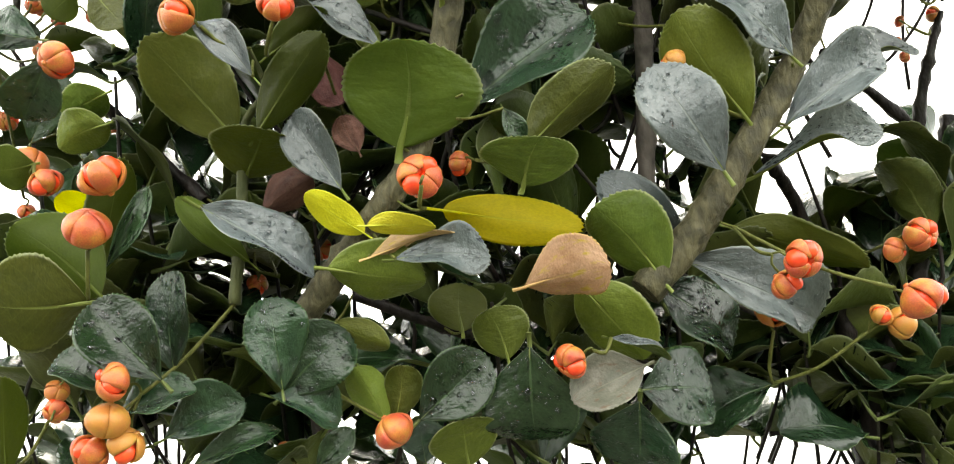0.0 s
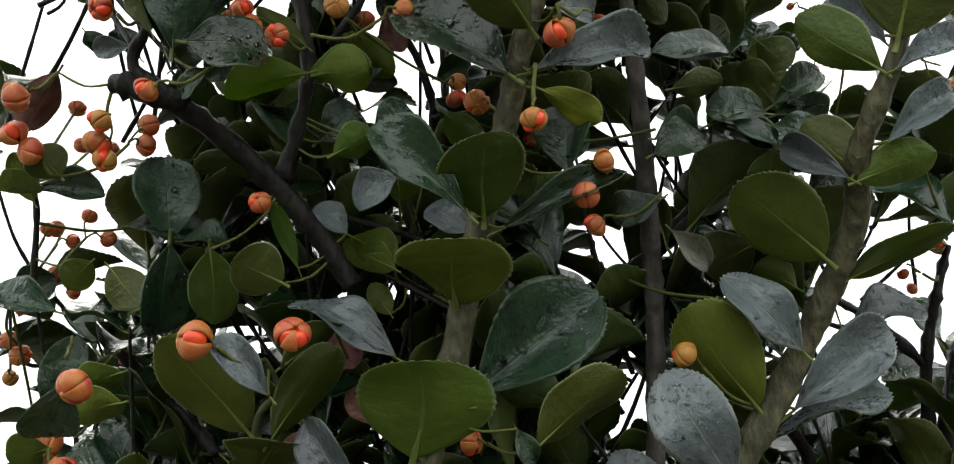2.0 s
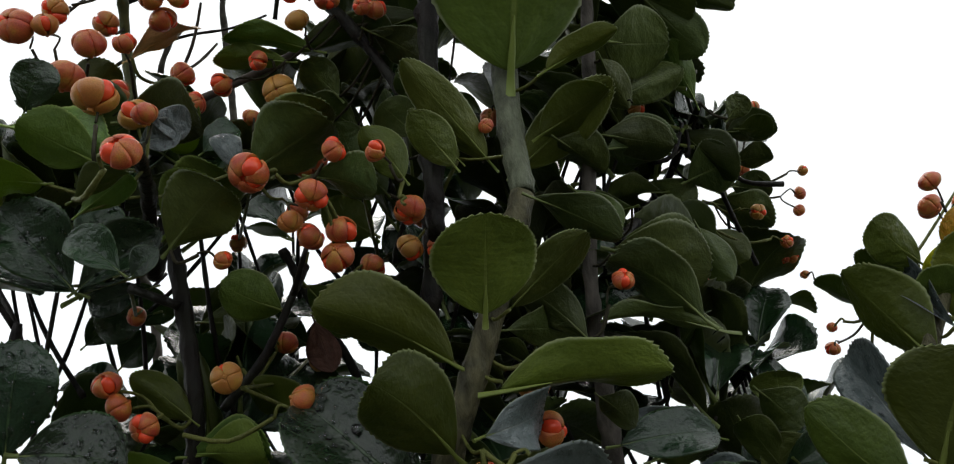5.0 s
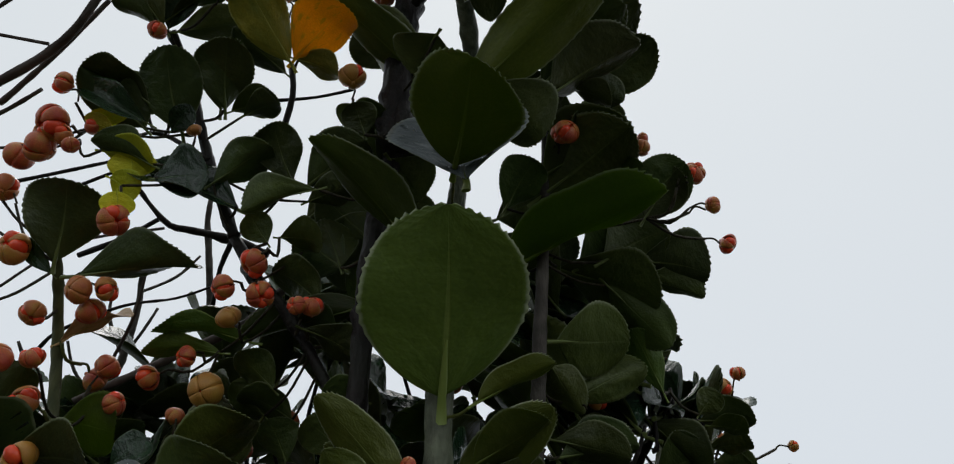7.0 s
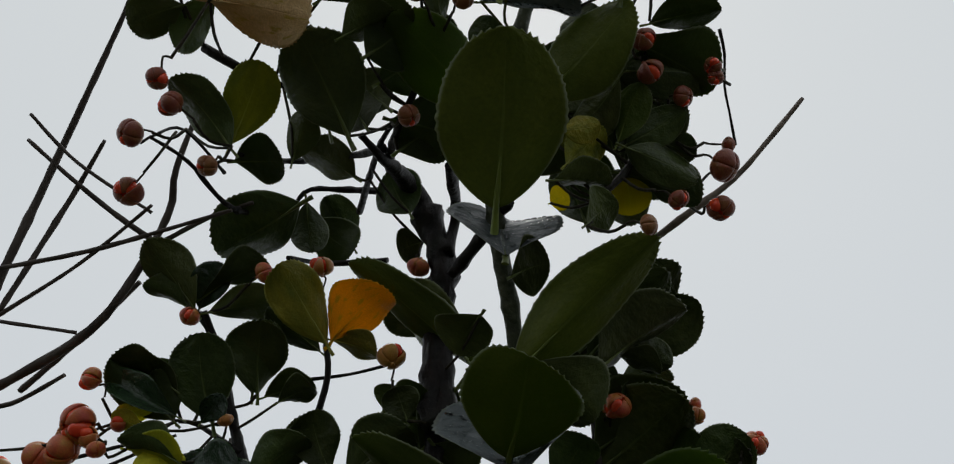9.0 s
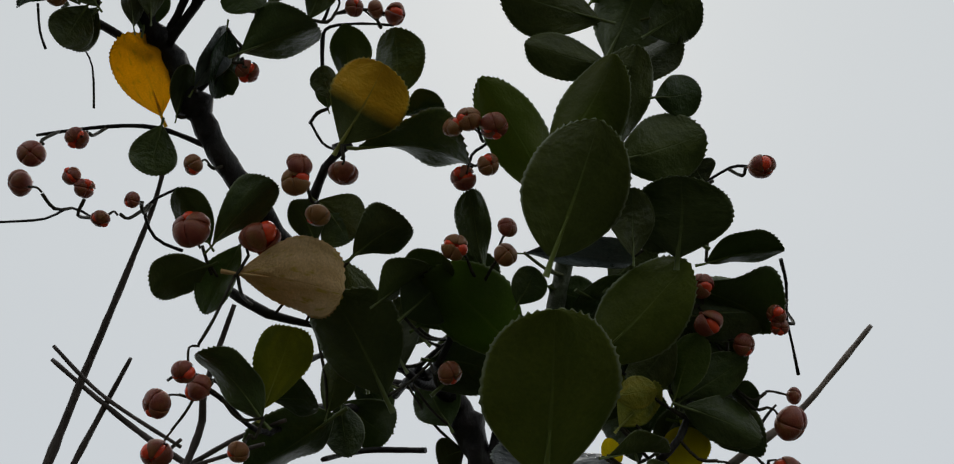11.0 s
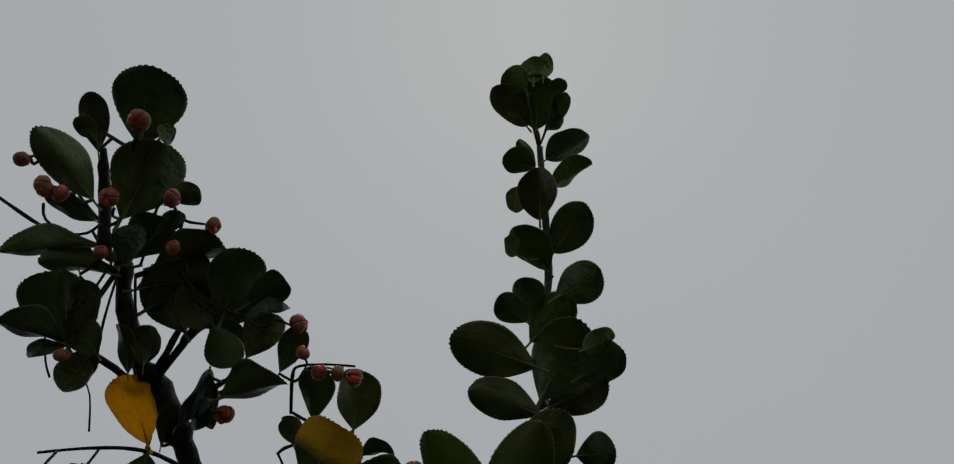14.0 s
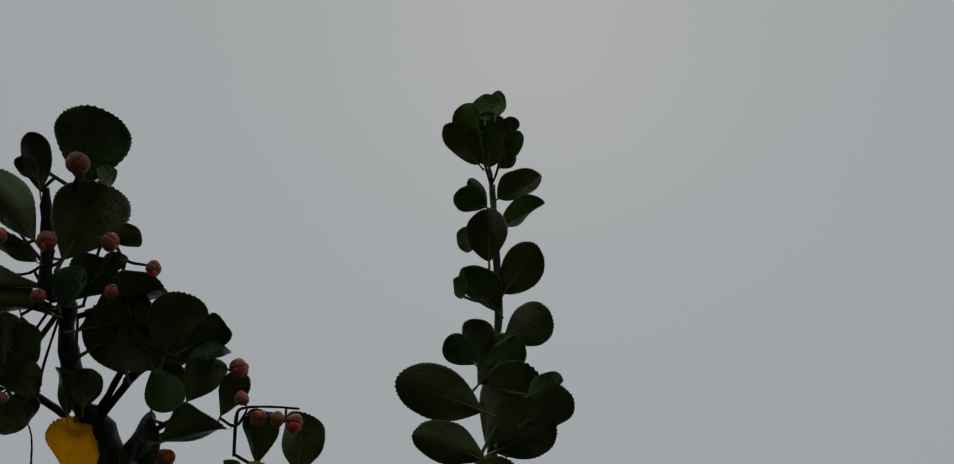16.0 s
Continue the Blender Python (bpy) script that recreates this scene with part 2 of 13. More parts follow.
def bark_material(name, low, high, rough, scale=180.0, lichen=None):
    m, n, l, bsdf = material(name)
    geo = n.new("ShaderNodeTexCoord")
    stretch = n.new("ShaderNodeMapping")
    stretch.inputs["Scale"].default_value = (1.0, 1.0, 0.35)
    l.new(geo.outputs["Object"], stretch.inputs[0])
    tex, ramp = noise_ramp(n, l, stretch.outputs[0], scale, [(0.32, low), (0.7, high)], 6.0)
    colour = ramp.outputs[0]
    if lichen:
        _, mask = noise_ramp(n, l, geo.outputs["Object"], scale * 0.35, [(0.48, (0, 0, 0)), (0.62, (0.75,) * 3)])
        colour = mix_colour(n, l, mask.outputs[0], colour, lichen)
    l.new(colour, bsdf.inputs["Base Color"])
    bsdf.inputs["Roughness"].default_value = rough
    bsdf.inputs["Specular IOR Level"].default_value = 0.18
    bump = n.new("ShaderNodeBump")
    bump.inputs["Strength"].default_value, bump.inputs["Distance"].default_value = 0.9, 0.002
    l.new(tex.outputs["Fac"], bump.inputs["Height"])
    l.new(bump.outputs[0], bsdf.inputs["Normal"])
    return m


BARKS = {
    "bark": bark_material("bark_grey_green", (0.048, 0.044, 0.023), (0.128, 0.118, 0.066), 0.55, 420.0, (0.035, 0.034, 0.022)),
    "twig": bark_material("bark_young_green", (0.045, 0.055, 0.022), (0.09, 0.1, 0.04), 0.6, 300.0),
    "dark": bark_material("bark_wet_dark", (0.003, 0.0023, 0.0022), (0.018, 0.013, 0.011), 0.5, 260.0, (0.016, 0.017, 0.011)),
    "grey": bark_material("bark_grey", (0.05, 0.043, 0.038), (0.13, 0.115, 0.1), 0.75, 260.0, (0.028, 0.026, 0.02)),
    "young": bark_material("bark_young_shoot", (0.07, 0.08, 0.05), (0.15, 0.165, 0.11), 0.45, 380.0, (0.06, 0.065, 0.045)),
    "far": bark_material("bark_far_twig", (0.05, 0.04, 0.035), (0.12, 0.1, 0.09), 0.7, 120.0),
    "pale": bark_material("bark_pale_twig", (0.16, 0.13, 0.11), (0.3, 0.25, 0.21), 0.7, 200.0),
}
# Dark brown stalk for upper shoots: their backlit shade is in the colour.
BACKLIT_STALK = bark_material("stalk_backlit", (0.02, 0.018, 0.01), (0.05, 0.042, 0.022), 0.6, 400.0)
STALK = bark_material("stalk_green", (0.07, 0.08, 0.018), (0.13, 0.135, 0.035), 0.5, 400.0)


def capsule_material(name, stops, straw):
    """The fruit's leathery shell: pink-orange flushed with straw yellow and green."""
    m, n, l, bsdf = material(name)
    co, info = n.new("ShaderNodeTexCoord"), n.new("ShaderNodeObjectInfo")
    shift = n.new("ShaderNodeVectorMath")
    shift.operation = "ADD"
    l.new(co.outputs["Object"], shift.inputs[0])
    l.new(info.outputs["Random"], shift.inputs[1])
    tex, ramp = noise_ramp(n, l, shift.outputs[0], 2.2, list(zip((0.3, 0.46, 0.66), stops)))
    fine, fleck = noise_ramp(n, l, shift.outputs[0], 26.0, [(0.3, (0.75,) * 3), (0.65, (1.08,) * 3)])
    colour = mix_colour(n, l, 0.9, ramp.outputs[0], fleck.outputs[0], "MULTIPLY")
    pick = n.new("ShaderNodeMapRange")
    l.new(info.outputs["Random"], pick.inputs[0])
    pick.inputs[1].default_value, pick.inputs[2].default_value, pick.inputs[4].default_value = 0.62, 1.0, 0.7
    colour = mix_colour(n, l, pick.outputs[0], colour, straw)
    l.new(colour, bsdf.inputs["Base Color"])
    bsdf.inputs["Roughness"].default_value = 0.42
    bsdf.inputs["Subsurface Weight"].default_value = 0.12
    bsdf.inputs["Subsurface Radius"].default_value = (0.002, 0.0008, 0.0004)
    bump = n.new("ShaderNodeBump")
    bump.inputs["Strength"].default_value, bump.inputs["Distance"].default_value = 0.35, 0.0004
    l.new(fine.outputs["Fac"], bump.inputs["Height"])
    l.new(bump.outputs[0], bsdf.inputs["Normal"])
    return m


def aril_material():
    m, n, l, bsdf = material("aril_red")
    co = n.new("ShaderNodeTexCoord")
    _, ramp = noise_ramp(n, l, co.outputs["Object"], 3.0, [(0.3, (0.78, 0.045, 0.016)), (0.7, (0.9, 0.1, 0.028))])
    l.new(ramp.outputs[0], bsdf.inputs["Base Color"])
    bsdf.inputs["Roughness"].default_value = 0.25
    return m


def water_material():
    m, n, l, bsdf = material("rain_water")
    bsdf.inputs["Base Color"].default_value = (0.95, 0.97, 0.97, 1)
    bsdf.inputs["Roughness"].default_value = 0.02
    bsdf.inputs["IOR"].default_value = 1.33
    bsdf.inputs["Transmission Weight"].default_value = 1.0
    return m


WATER = water_material()
SHELL = capsule_material("capsule_shell", ((0.5, 0.23, 0.035), (0.53, 0.135, 0.035), (0.48, 0.065, 0.032)), (0.46, 0.27, 0.045))
# Same shell at about half value: shade on backlit fruit put into colour.
BACKLIT_SHELL = capsule_material("capsule_shell_backlit", ((0.27, 0.11, 0.028), (0.27, 0.068, 0.025), (0.23, 0.036, 0.02)), (0.27, 0.14, 0.03))
ARIL = aril_material()


# ---- meshes that repeat ----
def leaf_half(shape, s):
    """Half the leaf's width at s along its length: a wedge at the foot, blunt and round at the end."""
    widest, blunt = shape[0], shape[4]
    if s < widest:
        half = math.sin(math.pi / 2 * s / widest) ** shape[5]
    else:
        half = max(0.0, 1 - ((s - widest) / (1 - widest)) ** blunt) ** 0.56
    return max(half * 0.5, 0.022 if s < 0.5 else 0.004)


def leaf_place(shape, bend, u, s):
    """A place on the leaf's upper face: u from rim to rim, s along it."""
    widest, fold, curl, wave, blunt, base = shape
    phase, sway, twist = bend
    half = leaf_half(shape, s)
    x = u * half
    z = fold * (math.hypot(x, 0.03) - 0.03) + curl * s * (1 - s) * (1 + 0.5 * s)
    z += wave * abs(u) ** 2 * math.sin(phase + s * 8 + (1.7 if u > 0 else 0)) * half
    z -= 0.018 * math.exp(-(u * 7) ** 2) * (1 - s)
    z += twist * x * (s - 0.3)
    return (x + sway * math.sin(s * 3), s, z)


def drop_mesh(shape, bend, rng, count, scale):
    """Beads of rain on a leaf's upper face."""
    verts, faces = [], []
    for _ in range(count):
        u, s = rng.uniform(-0.9, 0.9), rng.uniform(0.1, 0.93)
        x, y, z = leaf_place(shape, bend, u, s)
        r = (0.008 + 0.015 * rng.random() ** 3) * scale
        long = rng.uniform(0.9, 1.5)
        first = len(verts)
        verts.append((x, y, z + r * 0.95))
        for ring, up in ((0.74, 0.68), (1.0, -0.12)):
            for q in range(8):
                a = q * math.pi / 4
                dx, dy = math.cos(a) * r * ring / 0.62, math.sin(a) * r * ring * long
                half = leaf_half(shape, s)
                verts.append((x + dx, y + dy, leaf_place(shape, bend, max(-1, min(1, u + dx / half)), min(0.99, max(0.01, s + dy)))[2] + r * up))
        for q in range(8):
            p = (q + 1) % 8
            faces.append((first, first + 1 + q, first + 1 + p))
            faces.append((first + 1 + q, first + 9 + q, first + 9 + p, first + 1 + p))
    me = bpy.data.meshes.new("rain_bead")
    me.from_pydata(verts, [], faces)
    me.polygons.foreach_set("use_smooth", [True] * len(faces))
    me.materials.append(WATER)
    return me


def leaf_mesh(name, skins, shape, bend, teeth=21, cols=6):
    """A leaf one long (along y) and one wide, its upper side towards +z, saw-toothed at the rim, folded along the midrib, with its short stalk."""
    rows, thick = teeth * 3, 0.007
    bm = bmesh.new()
    uv = bm.loops.layers.uv.new("blade")
    grid, where = {}, {}
    for side in (0, 1):
        for i in range(rows + 1):
            s = 1 - (1 - i / rows) ** 1.45
            saw = (-0.011, 0.003, 0.013)[i % 3] * min(1.0, max(0.0, (s - 0.16) * 4)) * (1 + 0.5 * math.sin(i * 1.7 + bend[0]))
            ahead, behind = leaf_half(shape, min(1, s + 0.01)), leaf_half(shape, max(0, s - 0.01))
            run = math.hypot(0.02, ahead - behind)
            out_x, out_y = 0.02 / run, (behind - ahead) / run
            for j in range(cols + 1):
                u = 2 * j / cols - 1
                if 0 < j < cols and abs(u) > 0.3:
                    u = math.copysign(abs(u) ** (0.24 if cols > 5 and abs(u) > 0.6 else 0.8), u)
                x, y, z = leaf_place(shape, bend, u, s)
                if abs(u) > 0.99:
                    x, y = x + math.copysign(saw * out_x, u), y + saw * out_y
                grid[side, i, j] = bm.verts.new((x, y, z - thick * side * (0.4 if abs(u) > 0.99 else 1)))
                where[grid[side, i, j]] = (u, s)
    for side in (0, 1):
        for i in range(rows):
            for j in range(cols):
                quad = [grid[side, i, j], grid[side, i, j + 1], grid[side, i + 1, j + 1], grid[side, i + 1, j]]
                face = bm.faces.new(quad if side == 0 else quad[::-1])
                face.material_index, face.smooth = side, True
    rim = [(i, 0) for i in range(rows, -1, -1)] + [(0, j) for j in range(1, cols + 1)] + [(i, cols) for i in range(1, rows + 1)] + [(rows, j) for j in range(cols - 1, 0, -1)]
    for a, b in zip(rim, rim[1:] + rim[:1]):
        face = bm.faces.new([grid[(0, *b)], grid[(0, *a)], grid[(1, *a)], grid[(1, *b)]])
        face.material_index = 1
    last = None
    for y, wide, deep, low in ((0.3, 0.008, 0.004, 0.006), (0.1, 0.024, 0.014, 0.01), (-0.02, 0.026, 0.018, 0.012), (-0.14, 0.034, 0.022, 0.02)):
        zc = leaf_place(shape, bend, 0, max(0, y))[2] - low
        sx = bend[1] * math.sin(max(0, y) * 3)
        ring = [bm.verts.new((sx + wide * math.cos(q), y, zc + deep * math.sin(q))) for q in (math.pi * k / 3 for k in range(6))]
        for v in ring:
            where[v] = (0.0, 0.0)
        if last:
            for q in range(6):
                face = bm.faces.new([last[q], ring[q], ring[(q + 1) % 6], last[(q + 1) % 6]])
                face.material_index, face.smooth = 1, True
        last = ring
    bm.faces.new(last).material_index = 1
    for face in bm.faces:
        for loop in face.loops:
            loop[uv].uv = where[loop.vert]
    me = bpy.data.meshes.new(name)
    bm.to_mesh(me)
    bm.free()
    for skin in skins:
        me.materials.append(skin)
    return me


# widest place, fold, curl, wave, bluntness, wedge of the foot
SHAPES = [(0.56, 0.3, 0.26, 0.12, 2.2, 0.92), (0.6, 0.2, 0.32, 0.16, 2.4, 0.86), (0.54, 0.46, 0.18, 0.1, 2.1, 1.0), (0.58, 0.36, 0.1, 0.12, 2.3, 0.9), (0.61, 0.24, 0.4, 0.16, 2.5, 1.0), (0.55, 0.14, 0.16, 0.1, 2.2, 0.84)]
FLAT = [(0.52, 0.16, 0.1, 0.07, 2.2, 0.64), (0.54, 0.26, 0.06, 0.09, 2.2, 0.7), (0.55, 0.2, -0.06, 0.08, 2.3, 0.74), (0.53, 0.34, 0.14, 0.09, 2.1, 0.66)]
OVAL = [(0.5, 0.06, 0.08, 0.04, 2.0, 0.5), (0.52, 0.1, -0.05, 0.06, 2.1, 0.55), (0.5, 0.08, 0.04, 0.05, 2.0, 0.55), (0.51, 0.12, 0.1, 0.06, 2.1, 0.5)]
leaf_rng = random.Random(11)
YOUNG = [(0.48, 0.16, 0.1, 0.07, 2.0, 0.62), (0.5, 0.26, 0.05, 0.08, 2.1, 0.6), (0.47, 0.2, 0.02, 0.06, 2.0, 0.66), (0.49, 0.32, 0.12, 0.08, 2.1, 0.62)]
LEAVES, DROPS, INNER_LEAVES = {}, {}, []
for kind, skins in SKINS.items():
    LEAVES[kind] = []
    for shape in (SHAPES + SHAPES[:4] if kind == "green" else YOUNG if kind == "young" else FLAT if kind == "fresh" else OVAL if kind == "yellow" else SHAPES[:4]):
        bend = (leaf_rng.uniform(0, 6), leaf_rng.uniform(-0.06, 0.06), leaf_rng.uniform(-0.6, 0.6))
        me = leaf_mesh("leaf_" + kind, skins, shape, bend)
        LEAVES[kind].append(me)
        if kind == "green":
            INNER_LEAVES.append(leaf_mesh("leaf_inner", skins, shape, bend, 13, 4))
        if kind in ("green", "sheen_grey"):
            DROPS[me] = drop_mesh(shape, bend, leaf_rng, 210 if kind == "sheen_grey" else 80, 1.0 if kind == "sheen_grey" else 1.45)


def capsule_mesh(name, gap, skin):
    """The shell of a fruit one wide, hanging along -z: four swollen valves, joined at the stalk and split open towards the end by the given gaps (radians)."""
    bm = bmesh.new()
    for valve in range(4):
        across, down = 6, 10
        left, right = gap[valve] / 2, gap[(valve + 1) % 4] / 2
        spread = (left + right) * 0.1
        sheets = []
        for inner in (0, 1):
            rows = []
            for i in range(down + 1):
                th = 0.1 + (math.pi - 0.18) * i / down
                part = 0.02 + 0.98 * min(1.0, max(0.0, (i / down - 0.12) / 0.45)) ** 0.8
                a0, a1 = valve * math.pi / 2 + max(0.001, left * part), (valve + 1) * math.pi / 2 - max(0.001, right * part)
                row = []
                for j in range(across + 1):
                    h = j / across
                    an = a0 + (a1 - a0) * h
                    r = 0.478 + 0.02 * math.sin(math.pi * h) ** 0.5 + 0.01 * math.sin(4 * th + valve * 2) - 0.055 * inner
                    rr = r * math.sin(th) * (1 + 0.08 * math.sin(th)) + spread * (i / down) ** 2
                    row.append(bm.verts.new((rr * math.cos(an), rr * math.sin(an), r * 0.9 * math.cos(th) + spread * 0.35 * (i / down) ** 2)))
                rows.append(row)
            sheets.append(rows)
        for inner, rows in enumerate(sheets):
            for i in range(down):
                for j in range(across):
                    q = [rows[i][j], rows[i + 1][j], rows[i + 1][j + 1], rows[i][j + 1]]
                    bm.faces.new(q if not inner else q[::-1]).smooth = True
        o, n = sheets
        ring = [(i, 0) for i in range(down + 1)] + [(down, j) for j in range(1, across + 1)] + [(i, across) for i in range(down - 1, -1, -1)] + [(0, j) for j in range(across - 1, 0, -1)]
        for (i, j), (k, m) in zip(ring, ring[1:] + ring[:1]):
            bm.faces.new([o[i][j], n[i][j], n[k][m], o[k][m]])
    bmesh.ops.create_cone(bm, segments=6, radius1=0.13, radius2=0.05, depth=0.12, cap_ends=True, matrix=Matrix.Translation((0, 0, 0.44)))
    me = bpy.data.meshes.new(name)
    bm.to_mesh(me)
    bm.free()
    me.materials.append(skin)
    return me


def aril_mesh(gap):
    """The fleshy seed coats: a lobe behind each seam, swelling out where the seam stands open."""
    bm = bmesh.new()
    for k in range(4):
        out = 0.17 + 0.12 * min(1.0, gap[k] / 1.2)
        size = 0.23 + 0.03 * min(1.0, gap[k])
        an = k * math.pi / 2
        where = Matrix.Translation((out * math.cos(an), out * math.sin(an), -0.05 - 0.06 * min(1.0, gap[k])))
        bmesh.ops.create_uvsphere(bm, u_segments=12, v_segments=8, radius=size, matrix=where @ Matrix.Diagonal((1, 1, 1.25, 1)))
    for face in bm.faces:
        face.smooth = True
    me = bpy.data.meshes.new("aril")
    bm.to_mesh(me)
    bm.free()
    me.materials.append(ARIL)
    return me


GAPS = ((0.01, 0.01, 0.01, 0.01), (0.7, 0.01, 0.01, 0.01), (1.1, 0.01, 0.5, 0.01), (0.9, 0.4, 0.01, 0.01), (1.3, 0.1, 0.9, 0.02), (1.1, 0.8, 0.02, 0.3))
ARILS = {}


def capsule_pair(name, gap, skin):
    shell = capsule_mesh(name, gap, skin)
    ARILS[shell] = aril_mesh(gap)
    return shell


CAPSULES = [capsule_pair("capsule", gap, SHELL) for gap in GAPS]
BACKLIT_CAPSULES = [capsule_pair("capsule_backlit", gap, BACKLIT_SHELL) for gap in GAPS[:2] + GAPS[:4]]


# ---- parts of a shoot ----
build_rng = random.Random(21)


def place_child(ob, parent, m):
    """Puts ob under parent at the world pose m."""
    ob.parent = parent
    ob.matrix_parent_inverse = Matrix.Translation(-parent.location)
    ob.matrix_basis = m
    return ob


def plant_shoot(base, label):
    ob = new("shrub_shoot")
    ob.location = base
    ob.empty_display_size = 0.02
    return tagged(ob, label, "shrub branch", "shoots of the spindle hedge")


def tube(points, sides, rough, rng):
    """A tapered, slightly knobbly tube along a smooth line through (place, radius) points."""
    fine = []
    n = len(points)
    for k in range(n - 1):
        p0, p1, p2, p3 = (points[max(0, min(n - 1, k + d))] for d in (-1, 0, 1, 2))
        steps = max(3, min(24, int((p2[0] - p1[0]).length / 0.003)))
        for s in range(steps + (k == n - 2)):
            h = s / steps
            v = 0.5 * (2 * p1[0] + (p2[0] - p0[0]) * h + (2 * p0[0] - 5 * p1[0] + 4 * p2[0] - p3[0]) * h * h + (3 * p1[0] - p0[0] - 3 * p2[0] + p3[0]) * h ** 3)
            fine.append((v, p1[1] + (p2[1] - p1[1]) * h))
    bm = bmesh.new()
    ring, side = None, Vector((1, 0, 0.1))
    for k, (v, r) in enumerate(fine):
        ahead = (fine[min(k + 1, len(fine) - 1)][0] - fine[max(k - 1, 0)][0]).normalized()
        side = (side - ahead * side.dot(ahead)).normalized()
        other = ahead.cross(side)
        knot = 1 + rough * (rng.random() - 0.5) + (rough * 1.2 if rng.random() < 0.06 else 0)
        now = [bm.verts.new(v + (math.cos(a) * side + math.sin(a) * other) * r * knot * (1 + rough * 0.6 * (rng.random() - 0.5) + rough * 0.9 * noise.noise((v + (math.cos(a) * side + math.sin(a) * other) * r) * 260))) for a in (2 * math.pi * q / sides for q in range(sides))]
        if ring:
            for q in range(sides):
                bm.faces.new([ring[q], ring[(q + 1) % sides], now[(q + 1) % sides], now[q]]).smooth = True
        else:
            bm.faces.new(now[::-1])
        ring = now
    bm.faces.new(ring)
    return bm


def tube_part(name, shoot, points, sides, rough, mat):
    bm = tube([(Vector(p[:3]) - shoot.location, p[3]) for p in points], sides, rough, build_rng)
    me = bpy.data.meshes.new(name)
    bm.to_mesh(me)
    bm.free()
    me.materials.append(mat)
    ob = new(name, me)
    ob.parent = shoot
    return ob


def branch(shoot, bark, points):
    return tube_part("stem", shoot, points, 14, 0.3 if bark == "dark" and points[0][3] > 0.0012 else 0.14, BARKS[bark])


def foot(shoot, x, y, z, radius):
    """The lower stem that carries a shoot up from the ground."""
    lean = build_rng.uniform(-0.05, 0.05)
    points = [(x + lean * 2, y + 0.2, -0.02, radius * 1.6), (x + lean, y + 0.18, z * 0.4, radius * 1.4), (x, y + 0.14, z * 0.85, radius * 1.2), (x, y + 0.07, z - 0.03, radius), (x, y, z, radius)]
    return tube_part("stem", shoot, points, 10, 0.2, BARKS["grey"])


def stalk(shoot, start, end, sag, radius, backlit=False):
    start, end = Vector(start), Vector(end)
    points = [start, (start + end) / 2 + Vector((build_rng.gauss(0, 0.0008), build_rng.gauss(0, 0.0008), sag)), end]
    return tube_part("stalk", shoot, [(*p, radius * 0.75) for p in points], 6, 0.12, BACKLIT_STALK if backlit else STALK)


def leaf(shoot, base, tip, width, up, kind, inner=False):
    """One leaf from base to tip, its upper side towards up; inner: one deep in the hedge."""
    base, tip, up = Vector(base), Vector(tip), Vector(up)
    along = tip - base
    length = along.length
    along.normalize()
    across = along.cross(up).normalized()
    lean = build_rng.uniform(-0.32, 0.32) * (0.2 if kind == "yellow" else 1)
    across = across * math.cos(lean) + across.cross(along) * math.sin(lean)
    up = across.cross(along)
    turn = Matrix((across, along, up)).transposed().to_4x4()
    wet = kind in ("wet", "sheen_grey")
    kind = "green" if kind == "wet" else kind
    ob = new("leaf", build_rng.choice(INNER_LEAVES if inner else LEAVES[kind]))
    place_child(ob, shoot, Matrix.Translation(base) @ turn @ Matrix.Diagonal((width, length, length, 1)))
    if wet:
        beads = new("rain_bead", DROPS[ob.data])
        beads.parent = ob
        beads["label"] = "clear beads of rain water"
    if kind not in ("green", "sheen_grey", "fresh", "young"):
        ob["label"] = {"pale": "pale young green leaf", "yellow": "bright yellow autumn leaf", "half_yellow": "leaf half turned yellow", "orange": "orange-yellow autumn leaf", "yellowing": "yellowing green leaf", "peach": "faded peach-coloured leaf", "withered": "withered grey leaf", "dead": "dead curled brown leaf"}[kind]
    return ob


def sprig_leaves(centre, axis, seed):
    """Crossed pairs of leaves round a short shoot's end: (base, tip, width, upper side, kind) for each."""
    rng = random.Random(seed)
    axis, centre = np.array(axis) / np.linalg.norm(axis), np.array(centre)
    e1 = np.cross(axis, (0, 1, 0.2))
    e1 /= np.linalg.norm(e1)
    e2, first, found = np.cross(axis, e1), rng.uniform(0, 6.3), []
    for k in range(rng.choice((4, 5, 6, 7))):
        turn, lift, size = first + k * math.pi / 2 + (k // 4) * 0.8 + rng.gauss(0, 0.2), rng.uniform(0.1, 0.9), rng.uniform(0.026, 0.041)
        way = math.cos(lift) * (math.cos(turn) * e1 + math.sin(turn) * e2) + math.sin(lift) * axis
        base = centre + axis * (k // 2) * 0.007 + way * 0.0036
        up = axis - way * (axis @ way)
        found.append((base, base + way * size, size * rng.uniform(0.52, 0.7), up / np.linalg.norm(up), "green"))
    return found


